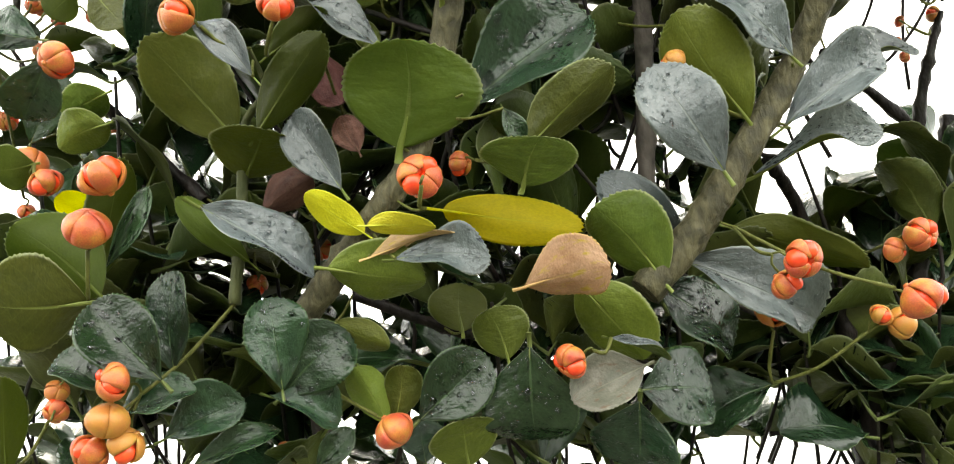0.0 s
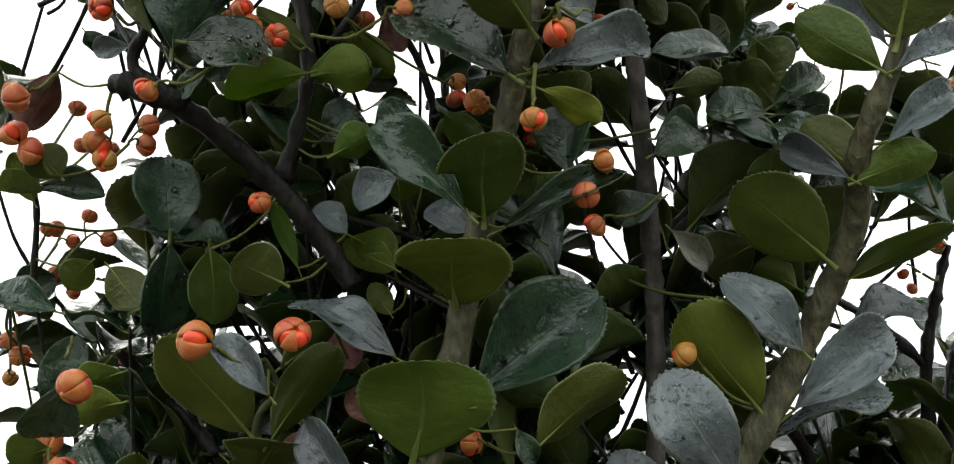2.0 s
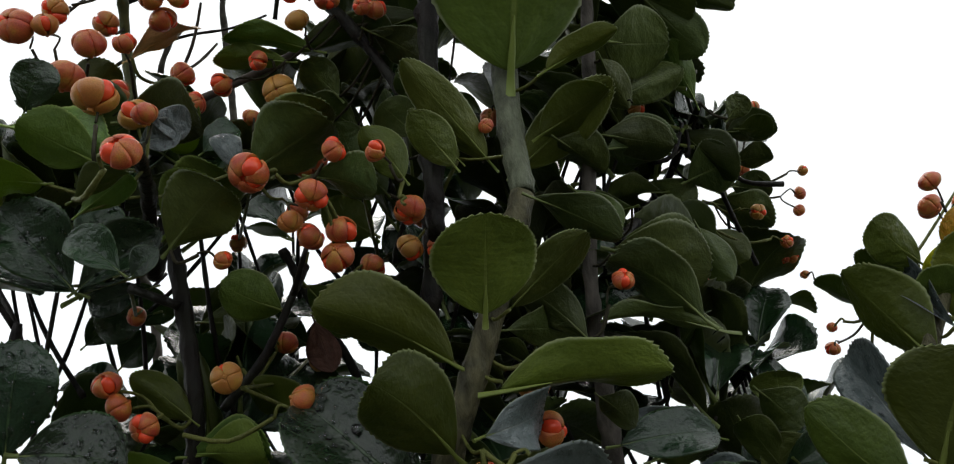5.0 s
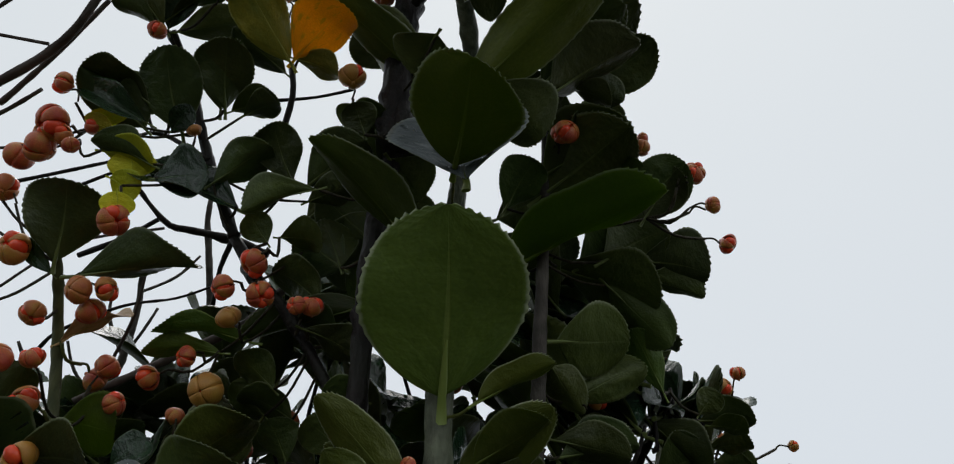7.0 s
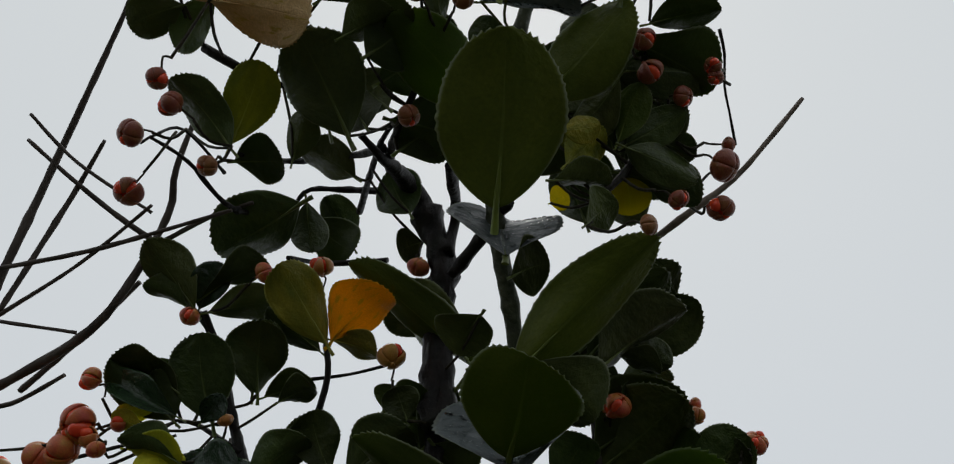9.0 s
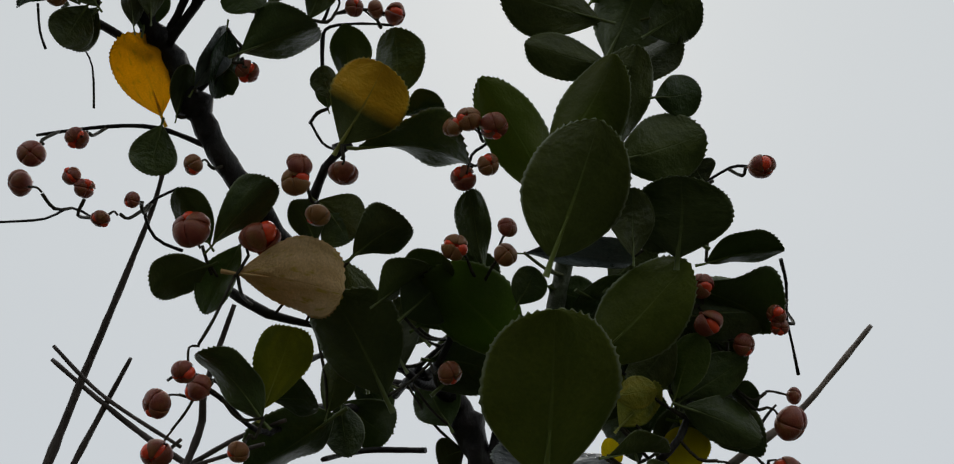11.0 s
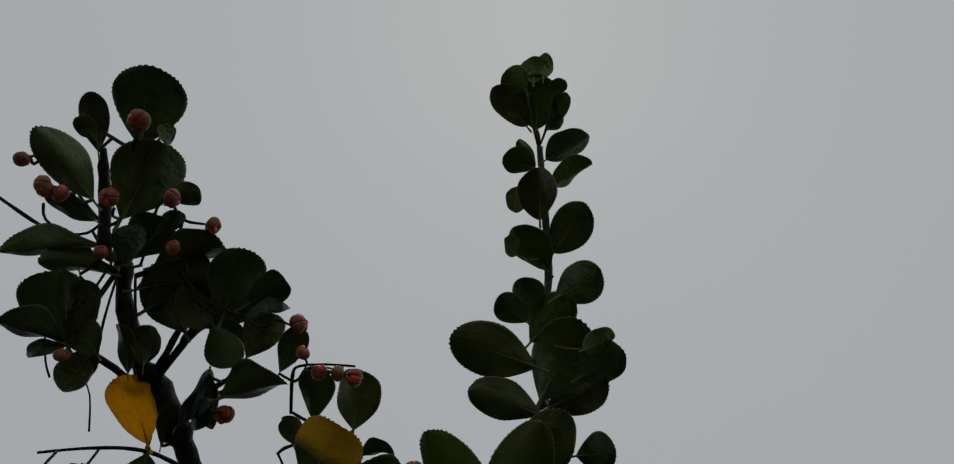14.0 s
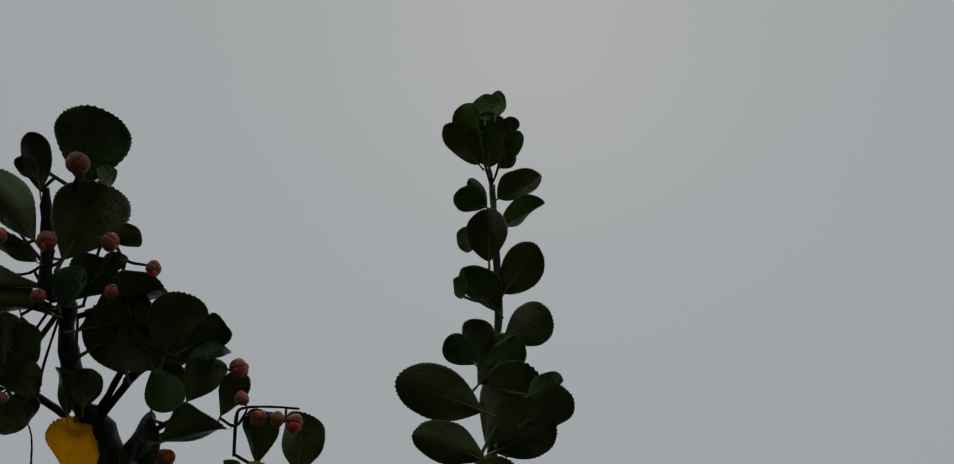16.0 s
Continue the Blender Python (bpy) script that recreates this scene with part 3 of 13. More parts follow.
def sprig(shoot, centre, axis, seed, kept, stem):
    """A leafy shoot end on its own thin stem; kept: which of its leaves have not fallen."""
    found = sprig_leaves(centre, axis, seed)
    for k in kept:
        leaf(shoot, *found[int(k)], inner=True)
    centre, axis = Vector(centre), Vector(axis).normalized()
    bend, reach = build_rng.uniform(-0.02, 0.02), 0.07 if stem > 0.02 else stem * 0.8
    low = centre - axis * reach + Vector((bend, 0.3 * reach, 0))
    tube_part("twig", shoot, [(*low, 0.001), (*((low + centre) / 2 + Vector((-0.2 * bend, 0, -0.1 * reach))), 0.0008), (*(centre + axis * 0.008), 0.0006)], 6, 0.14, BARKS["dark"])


def capsule(shoot, place, size, up, backlit=False):
    """A fruit hanging from a stalk that comes from up; its red arils show where the valves split."""
    turn = Vector(up).to_track_quat("Z", "Y").to_matrix().to_4x4() @ Matrix.Rotation(build_rng.uniform(0, 6.3), 4, "Z") @ Matrix.Rotation(build_rng.uniform(-0.9, 0.9), 4, "X") @ Matrix.Rotation(build_rng.uniform(0, 6.3), 4, "Z")
    size *= 1.04
    squash = build_rng.uniform(0.9, 1.02)
    ob = new("fruit_capsule", build_rng.choice(BACKLIT_CAPSULES if backlit else CAPSULES))
    place_child(ob, shoot, Matrix.Translation(place) @ turn @ Matrix.Diagonal((size, size, size * squash, 1)))
    seed = new("aril", ARILS[ob.data])
    seed.parent = ob
    seed["label"] = "glossy orange-red aril"
    return ob


# ---- ground, out of sight below: added for bounced light, dark to keep it low ----
def ground():
    bm = bmesh.new()
    bmesh.ops.create_grid(bm, x_segments=40, y_segments=40, size=400)
    for v in bm.verts:
        v.co.z = 0.06 * noise.noise(v.co * 0.05)
    me = bpy.data.meshes.new("ground")
    bm.to_mesh(me)
    bm.free()
    m, n, l, bsdf = material("ground_dark")
    co = n.new("ShaderNodeTexCoord")
    _, ramp = noise_ramp(n, l, co.outputs["Object"], 3.0, [(0.35, (0.03, 0.032, 0.02)), (0.65, (0.07, 0.07, 0.05))])
    l.new(ramp.outputs[0], bsdf.inputs["Base Color"])
    bsdf.inputs["Roughness"].default_value = 0.95
    me.materials.append(m)
    tagged(new("ground", me), "unseen ground under the hedge, dark to keep bounced light low", "ground", kind="structure")


ground()

# ---- the hedge, shoot by shoot ----

shoot = plant_shoot((-.0587, .2472, 1.6618), "upright leafy spindle shoot with grey-green stem and broad leaves")
branch(shoot, "bark", [(-.0571, .2406, 1.6601, .00434), (-.0474, .2346, 1.6704, .00436), (-.034, .2266, 1.6849, .004), (-.0238, .2207, 1.6956, .00391), (-.0166, .2181, 1.7065, .00399), (-.0079, .2121, 1.7328, .0043), (.0012, .199, 1.7655, .00402), (.0114, .1863, 1.7964, .00381), (.0169, .1754, 1.8159, .00337), (.0273, .168, 1.8451, .00314), (.0367, .1687, 1.8789, .00311)])
branch(shoot, "young", [(.0367, .1687, 1.8789, .00311), (.0338, .1741, 1.9197, .00364), (.0356, .1756, 1.9874, .00276), (.0412, .164, 2.0047, .00271), (.0404, .1464, 2.02, .00243), (.0377, .1223, 2.0436, .00265), (.0459, .0906, 2.0673, .00238), (.0646, .0602, 2.1151, .00162), (.0651, .04, 2.1271, .00126), (.0682, .027, 2.1405, .00126), (.0681, .0145, 2.1548, .00117), (.0673, 0, 2.1734, .00098)])
foot(shoot, -.0587, .2472, 1.6618, .0045)
leaf(shoot, (-.0199, .2124, 1.7061), (-.0165, .1941, 1.7291), .0386, (-.11, .77, .63), "fresh")
leaf(shoot, (-.0405, .2171, 1.674), (-.0146, .2195, 1.6696), .0192, (.12, .48, .87), "fresh")
leaf(shoot, (-.022, .2133, 1.6741), (.003, .2182, 1.6741), .0124, (.19, -.97, .12), "sheen_grey")
leaf(shoot, (.0122, .2253, 1.6679), (.0353, .2192, 1.6697), .0189, (.12, .72, .69), "peach")
leaf(shoot, (.0135, .2154, 1.6937), (.0182, .2, 1.7006), .027, (.11, .44, .89), "fresh")
leaf(shoot, (-.0097, .2336, 1.6953), (.0315, .2368, 1.6891), .0151, (-.02, .94, .34), "yellow")
leaf(shoot, (-.0309, .2185, 1.684), (-.0455, .2101, 1.6932), .0095, (.01, .77, .63), "yellow")
leaf(shoot, (-.0286, .2083, 1.6822), (-.0107, .206, 1.6796), .0077, (.19, .63, .75), "yellow")
leaf(shoot, (-.0288, .2156, 1.6761), (-.0062, .2093, 1.6789), .0066, (.06, .62, .78), "peach")
leaf(shoot, (-.0019, .2291, 1.7269), (.0385, .226, 1.755), .0285, (-.22, -.95, .21), "wet")
leaf(shoot, (.0159, .2249, 1.7096), (.0409, .2094, 1.7262), .0167, (.11, .84, .53), "fresh")
leaf(shoot, (-.0056, .2026, 1.7472), (-.0046, .1762, 1.7567), .0319, (-.01, .32, .95), "fresh")
leaf(shoot, (.0032, .1902, 1.7687), (.0053, .1687, 1.7836), .0256, (.05, .52, .85), "fresh")
leaf(shoot, (-.0017, .1814, 1.7669), (-.0263, .1757, 1.7913), .0149, (.03, -.99, -.1), "wet")
leaf(shoot, (.009, .1899, 1.765), (.0445, .1913, 1.7811), .0104, (.02, -1, .04), "wet")
leaf(shoot, (.0283, .1937, 1.7829), (.031, .192, 1.8039), .017, (-.23, -.97, -.02), "wet")
leaf(shoot, (.0091, .2024, 1.711), (.0137, .2067, 1.7022), .0065, (.15, -.94, -.29), "wet")
leaf(shoot, (.0123, .1747, 1.8059), (-.0184, .1796, 1.8319), .0247, (.04, -1, 0), "wet")
leaf(shoot, (.0185, .1677, 1.8154), (.0039, .1453, 1.8246), .0195, (-.37, .55, .75), "fresh")
leaf(shoot, (.0189, .1676, 1.8016), (.0526, .1731, 1.8108), .013, (.1, -.97, .2), "sheen_grey")
leaf(shoot, (.0258, .1618, 1.8173), (.0389, .1775, 1.8271), .0131, (.8, -.6, -.11), "sheen_grey")
leaf(shoot, (.0188, .1678, 1.8358), (-.0114, .1574, 1.8468), .0172, (.16, .41, .9), "fresh")
leaf(shoot, (.0294, .1674, 1.8292), (.0665, .1633, 1.8306), .0157, (.07, .28, .96), "fresh")
leaf(shoot, (.0265, .1574, 1.843), (.0277, .1391, 1.8578), .0233, (.04, .63, .78), "fresh")
leaf(shoot, (.0328, .17, 1.8497), (.0506, .1591, 1.8627), .0104, (.11, .83, .55), "fresh")
leaf(shoot, (.022, .1804, 1.803), (.0383, .1838, 1.7936), .0103, (.18, .75, .64), "yellowing")
leaf(shoot, (.0371, .1898, 1.8997), (.0624, .1709, 1.9152), .015, (-.01, .62, .79), "young")
leaf(shoot, (.0279, .1712, 1.8916), (.0078, .1527, 1.91), .0116, (-.01, .64, .77), "young")
leaf(shoot, (.0208, .1701, 1.8911), (.0086, .1637, 1.9026), .0067, (.03, .78, .62), "young")
leaf(shoot, (.035, .1674, 1.9166), (.0381, .1353, 1.9514), .0425, (-.08, .69, .72), "young")
leaf(shoot, (.0275, .1642, 1.9559), (.0002, .1379, 1.9758), .014, (-.1, .63, .77), "young")
leaf(shoot, (.05, .1801, 1.9619), (.0954, .1631, 1.9765), .022, (-.15, .36, .92), "young")
leaf(shoot, (.0445, .1637, 1.9135), (.0631, .1568, 1.9202), .0082, (0, .62, .78), "young")
leaf(shoot, (.0379, .1469, 1.9734), (.0447, .1106, 1.9756), .0293, (.06, .07, 1), "young")
leaf(shoot, (.041, .1465, 1.9682), (.0411, .1558, 1.9956), .0387, (.15, -.95, .28), "sheen_grey")
leaf(shoot, (.0406, .1485, 2.0009), (.0805, .1196, 2.0205), .0198, (-.02, .54, .84), "young")
leaf(shoot, (.0292, .1627, 2.0145), (-.0051, .1314, 2.0311), .0139, (0, .47, .88), "young")
leaf(shoot, (.0386, .108, 2.0231), (.0448, .0648, 2.0393), .0334, (.01, .35, .94), "young")
leaf(shoot, (.0403, .1246, 2.0223), (.0421, .1321, 2.0449), .0326, (.23, -.93, .29), "sheen_grey")
leaf(shoot, (.0349, .0928, 2.0484), (.0145, .0692, 2.0582), .0205, (.02, .37, .93), "young")
leaf(shoot, (.0533, .0879, 2.042), (.0766, .0685, 2.0538), .02, (.2, .67, .71), "young")
leaf(shoot, (.0451, .0606, 2.0513), (.0585, .0386, 2.072), .0242, (.11, .37, .92), "young")
leaf(shoot, (.0385, .0696, 2.0625), (.0648, .0743, 2.0612), .0069, (.16, -.96, -.23), "sheen_grey")
leaf(shoot, (.0457, .0588, 2.0718), (.0315, .0364, 2.0909), .0152, (-.16, .7, .7), "young")
leaf(shoot, (.0473, .0507, 2.0738), (.0643, .0338, 2.0911), .0172, (.03, .73, .69), "young")
leaf(shoot, (.0621, .0519, 2.0729), (.084, .0495, 2.0773), .0169, (-.02, .82, .58), "green")
leaf(shoot, (.0639, .0525, 2.0794), (.0702, .035, 2.0959), .0140, (.05, .7, .72), "green")
leaf(shoot, (.0735, .0449, 2.0873), (.0848, .0448, 2.0885), .0113, (-.06, .78, .62), "green")
leaf(shoot, (.0645, .0442, 2.1007), (.0431, .0367, 2.1053), .0120, (-.1, .71, .69), "green")
leaf(shoot, (.0658, .0518, 2.1087), (.0844, .0457, 2.1161), .0139, (-.01, .75, .66), "green")
leaf(shoot, (.0632, .0375, 2.1134), (.038, .0286, 2.119), .0162, (-.08, .68, .73), "green")
leaf(shoot, (.0615, .0372, 2.123), (.075, .0278, 2.1329), .0134, (-.03, .71, .71), "pale")
leaf(shoot, (.0638, .0451, 2.1065), (.0763, .0278, 2.1235), .0202, (.03, .71, .7), "green")
leaf(shoot, (.0755, .0425, 2.1127), (.09, .0379, 2.1183), .0150, (-.02, .75, .67), "green")
leaf(shoot, (.0771, .0313, 2.1145), (.0874, .035, 2.1221), .0088, (-.61, .14, .78), "fresh")
leaf(shoot, (.0696, .0279, 2.1322), (.084, .022, 2.1391), .0134, (-.06, .69, .72), "green")
leaf(shoot, (.0618, .033, 2.1268), (.0605, .0222, 2.1365), .0108, (0, .67, .74), "green")
leaf(shoot, (.0609, .0325, 2.1272), (.0529, .0256, 2.1326), .0090, (-.04, .65, .76), "green")
leaf(shoot, (.0684, .0248, 2.1418), (.0581, .0119, 2.1483), .0131, (.07, .4, .91), "fresh")
leaf(shoot, (.0589, .0138, 2.138), (.0552, .0132, 2.1448), .0066, (.58, .72, .38), "fresh")
leaf(shoot, (.0702, .0215, 2.1461), (.0805, .0085, 2.1543), .0131, (.05, .56, .83), "fresh")
leaf(shoot, (.0743, .0558, 2.0856), (.0845, .0556, 2.0868), .0039, (-.05, .8, .6), "green")
leaf(shoot, (.064, .051, 2.1107), (.07, .0467, 2.1152), .0056, (.02, .73, .68), "green")
leaf(shoot, (.0662, .0094, 2.1483), (.0661, -.0053, 2.1557), .0129, (-.16, .45, .88), "fresh")
leaf(shoot, (.0618, .0076, 2.1527), (.0561, .0072, 2.1591), .0082, (.69, .36, .63), "fresh")
leaf(shoot, (.0691, .001, 2.1681), (.083, -.0052, 2.1709), .0132, (-.09, .24, .97), "fresh")
leaf(shoot, (.0706, .0037, 2.1584), (.0837, .0029, 2.1669), .0114, (-.52, .24, .82), "fresh")
leaf(shoot, (.0655, .002, 2.1653), (.0559, -.0028, 2.1658), .0104, (-.02, .15, .99), "fresh")
leaf(shoot, (.0655, .0026, 2.1654), (.0607, -.006, 2.1697), .0054, (-.09, .48, .87), "fresh")
leaf(shoot, (.0666, -.0047, 2.1766), (.0672, -.0207, 2.1842), .0142, (-.04, .43, .9), "fresh")
leaf(shoot, (.0637, -.0057, 2.1772), (.0536, -.0178, 2.1824), .0119, (.19, .25, .95), "fresh")
leaf(shoot, (.0642, -.0163, 2.1809), (.0578, -.0229, 2.1835), .0093, (.03, .34, .94), "pale")
leaf(shoot, (.0663, -.0188, 2.1817), (.0666, -.0239, 2.1894), .01, (-.1, .83, .55), "pale")
leaf(shoot, (.0694, -.0193, 2.1827), (.0705, -.0243, 2.1904), .006, (-.08, .83, .55), "pale")
leaf(shoot, (.0709, -.0051, 2.1774), (.0768, -.0139, 2.1826), .0063, (-.05, .48, .88), "fresh")
leaf(shoot, (.0718, -.015, 2.18), (.0764, -.0188, 2.1821), .0056, (-.05, .43, .9), "fresh")
leaf(shoot, (.0699, -.0054, 2.1754), (.0751, -.0088, 2.1772), .0054, (-.14, .29, .95), "fresh")
stalk(shoot, (-.0134, .2102, 1.6867), (-.0132, .1957, 1.6869), -.0029, .00074)
stalk(shoot, (-.0135, .1955, 1.6873), (-.0132, .1933, 1.687), .0015, .00053)
stalk(shoot, (-.0456, .2213, 1.7506), (-.0418, .275, 1.7425), -.0029, .00074)
stalk(shoot, (-.0418, .2748, 1.7429), (-.0419, .2794, 1.7405), .0013, .00053)
stalk(shoot, (.0159, .2249, 1.7096), (.0011, .2364, 1.7124), -.0029, .00074)
stalk(shoot, (.0008, .2362, 1.7121), (-.0017, .2385, 1.7129), .0017, .00053)
stalk(shoot, (.0539, .2505, 1.6729), (.0352, .2576, 1.6745), -.0029, .00074)
stalk(shoot, (.0356, .2572, 1.6742), (.0318, .2588, 1.6747), .0016, .00053)
stalk(shoot, (.0356, .2337, 1.6539), (.0296, .2331, 1.6508), -.0029, .00074)
stalk(shoot, (.03, .233, 1.651), (.0268, .2328, 1.6494), .0006, .00053)
stalk(shoot, (-.0562, .24, 1.6611), (-.031, .2403, 1.6373), -.0029, .00074)
stalk(shoot, (-.031, .24, 1.637), (-.0292, .2398, 1.6356), 0, .00053)
stalk(shoot, (.0777, .2303, 1.7529), (.0458, .2581, 1.7751), -.0029, .00074)
stalk(shoot, (.0459, .2578, 1.7749), (.0435, .2602, 1.7767), .0021, .00053)
stalk(shoot, (-.0448, .1784, 1.8244), (-.0228, .1744, 1.8265), -.0029, .00074)
stalk(shoot, (-.0226, .1744, 1.8263), (-.019, .173, 1.8284), .0016, .00053)
stalk(shoot, (-.0364, .1916, 1.8393), (-.008, .2319, 1.8394), -.0029, .00074)
stalk(shoot, (-.008, .232, 1.8395), (-.0046, .2357, 1.8417), .0019, .00053)
stalk(shoot, (-.008, .232, 1.8395), (-.0053, .2368, 1.8375), .001, .00053)
stalk(shoot, (.0123, .1845, 1.7996), (.0069, .1899, 1.8044), -.0029, .00074)
stalk(shoot, (.0064, .1895, 1.8047), (.0047, .192, 1.8064), .0022, .00053)
stalk(shoot, (.0192, .165, 1.8018), (.0179, .1646, 1.7905), -.0029, .00074)
stalk(shoot, (.0183, .1645, 1.7909), (.0176, .1647, 1.7869), .0001, .00053)
stalk(shoot, (.0578, .2021, 1.8), (.0262, .2398, 1.8191), -.0029, .00074)
stalk(shoot, (.0265, .2396, 1.8187), (.0238, .2426, 1.8206), .0019, .00053)
stalk(shoot, (.0252, .1537, 1.8126), (.0255, .1566, 1.8101), -.0029, .00074)
stalk(shoot, (.025, .1563, 1.8104), (.0256, .1573, 1.8097), .0004, .00053)
stalk(shoot, (.0252, .1537, 1.8126), (.0315, .1562, 1.8122), -.0029, .00074)
stalk(shoot, (.0314, .1564, 1.8123), (.0346, .1574, 1.812), .0014, .00053)
stalk(shoot, (.0283, .1937, 1.7829), (.0333, .1903, 1.7826), -.0029, .00074)
stalk(shoot, (.0337, .1903, 1.7825), (.0364, .1882, 1.7825), .0014, .00053)
stalk(shoot, (.0283, .1937, 1.7829), (.0306, .1877, 1.7753), -.0029, .00074)
stalk(shoot, (.0301, .1874, 1.7754), (.0313, .1856, 1.7728), .0004, .00053)
stalk(shoot, (.0586, .2084, 1.7812), (.0444, .2192, 1.7785), -.0029, .00074)
stalk(shoot, (.0447, .2191, 1.7789), (.0415, .2214, 1.778), .0012, .00053)
stalk(shoot, (-.0364, .1916, 1.8393), (-.0341, .2564, 1.8706), -.0029, .00074)
stalk(shoot, (-.034, .2561, 1.8707), (-.034, .2616, 1.8754), .0024, .00053)
stalk(shoot, (-.034, .2561, 1.8707), (-.034, .2618, 1.8713), .0016, .00053)
stalk(shoot, (-.0113, .198, 1.909), (-.0101, .2538, 1.8953), -.0029, .00074)
stalk(shoot, (-.0106, .254, 1.8956), (-.0131, .2596, 1.8926), .001, .00053)
stalk(shoot, (-.0106, .254, 1.8956), (-.0072, .2586, 1.8954), .0015, .00053)
stalk(shoot, (.0247, .1684, 1.838), (.0343, .1801, 1.8387), -.0029, .00074)
stalk(shoot, (.0345, .1798, 1.8391), (.0365, .1829, 1.8388), .0015, .00053)
stalk(shoot, (-.0113, .198, 1.909), (.0014, .2494, 1.9172), -.0029, .00074)
stalk(shoot, (.0016, .249, 1.9169), (.0025, .2536, 1.9179), .0016, .00053)
stalk(shoot, (-.0172, .2178, 1.7057), (-.0202, .2128, 1.7069), -.0007, .00065)
stalk(shoot, (-.0394, .2304, 1.6787), (-.0405, .2171, 1.674), -.0015, .00055)
stalk(shoot, (-.0307, .2251, 1.6883), (-.022, .2133, 1.6741), -.0023, .00055)
stalk(shoot, (-.024, .2206, 1.6956), (-.0134, .2102, 1.6867), -.0019, .00055)
stalk(shoot, (-.0317, .2251, 1.6873), (-.0309, .2185, 1.684), -.0008, .00065)
stalk(shoot, (-.0297, .2239, 1.6901), (-.0286, .2083, 1.6822), -.0019, .00055)
stalk(shoot, (-.0336, .2263, 1.6855), (-.0288, .2156, 1.6761), -.0017, .00055)
stalk(shoot, (-.0112, .2149, 1.7216), (-.0015, .2055, 1.7178), -.0015, .00055)
stalk(shoot, (.0028, .1959, 1.7714), (.0032, .1902, 1.7687), -.0007, .00065)
stalk(shoot, (.0028, .1959, 1.7714), (-.0017, .1814, 1.7669), -.0018, .00055)
stalk(shoot, (.0028, .1961, 1.7697), (.009, .1899, 1.765), -.0012, .00065)
stalk(shoot, (.009, .1897, 1.7877), (.0283, .1937, 1.7829), -.0022, .00055)
stalk(shoot, (-.0121, .2153, 1.7189), (.0091, .2024, 1.711), -.0028, .00055)
stalk(shoot, (.0159, .1782, 1.8104), (.0192, .165, 1.8018), -.0018, .00055)
stalk(shoot, (.0196, .1732, 1.8216), (.0252, .1537, 1.8126), -.0024, .00055)
stalk(shoot, (.0235, .1694, 1.8344), (.0188, .1678, 1.8358), -.0006, .00065)
stalk(shoot, (.0235, .1694, 1.8344), (.0296, .1663, 1.8304), -.0009, .00065)
stalk(shoot, (.0276, .1678, 1.8472), (.0272, .1586, 1.8462), -.001, .00065)
stalk(shoot, (.0276, .1677, 1.8462), (.0319, .1544, 1.8425), -.0015, .00055)
stalk(shoot, (.0137, .1813, 1.8056), (.022, .1804, 1.803), -.0009, .00065)
stalk(shoot, (.0361, .1704, 1.8922), (.0279, .1712, 1.8916), -.0008, .00065)
stalk(shoot, (.0361, .1704, 1.8922), (.0208, .1701, 1.8911), -.0016, .00055)
stalk(shoot, (.0353, .1746, 1.9565), (.0275, .1642, 1.9559), -.0013, .00055)
stalk(shoot, (.0353, .1748, 1.9616), (.05, .1801, 1.9619), -.0016, .00055)
stalk(shoot, (.0341, .1732, 1.9131), (.0445, .1637, 1.9135), -.0014, .00055)
stalk(shoot, (.035, .176, 1.975), (.0379, .1469, 1.9734), -.003, .00055)
stalk(shoot, (.041, .157, 2.011), (.0406, .1485, 2.0009), -.0013, .00055)
stalk(shoot, (.041, .158, 2.01), (.0292, .1627, 2.0145), -.0013, .00055)
stalk(shoot, (.039, .129, 2.037), (.0375, .1242, 2.0313), -.0007, .00065)
stalk(shoot, (.039, .134, 2.032), (.0403, .1246, 2.0223), -.0014, .00055)
stalk(shoot, (.043, .103, 2.058), (.0348, .0939, 2.0492), -.0015, .00055)
stalk(shoot, (.043, .102, 2.059), (.0538, .0989, 2.0505), -.0014, .00055)
stalk(shoot, (.048, .088, 2.071), (.0453, .0681, 2.0596), -.0023, .00055)
stalk(shoot, (.047, .088, 2.071), (.0385, .0696, 2.0625), -.0022, .00055)
stalk(shoot, (.054, .077, 2.089), (.0453, .0562, 2.079), -.0025, .00055)
stalk(shoot, (.056, .074, 2.094), (.0499, .0487, 2.0801), -.0029, .00055)
stalk(shoot, (.055, .075, 2.092), (.0615, .0543, 2.0758), -.0027, .00055)
stalk(shoot, (.062, .064, 2.109), (.0603, .047, 2.0996), -.002, .00055)
stalk(shoot, (.065, .057, 2.117), (.0698, .0511, 2.1067), -.0013, .00055)
stalk(shoot, (.065, .045, 2.124), (.0617, .0413, 2.119), -.0007, .00065)
stalk(shoot, (.065, .054, 2.119), (.0646, .0509, 2.114), -.0006, .00065)
stalk(shoot, (.065, .044, 2.124), (.0763, .039, 2.1148), -.0016, .00055)
stalk(shoot, (.065, .04, 2.127), (.0771, .0313, 2.1145), -.0019, .00055)
stalk(shoot, (.066, .036, 2.131), (.0649, .0303, 2.1256), -.0008, .00065)
stalk(shoot, (.068, .023, 2.146), (.0589, .0138, 2.138), -.0015, .00055)
stalk(shoot, (.068, .013, 2.157), (.0618, .0076, 2.1527), -.0009, .00065)
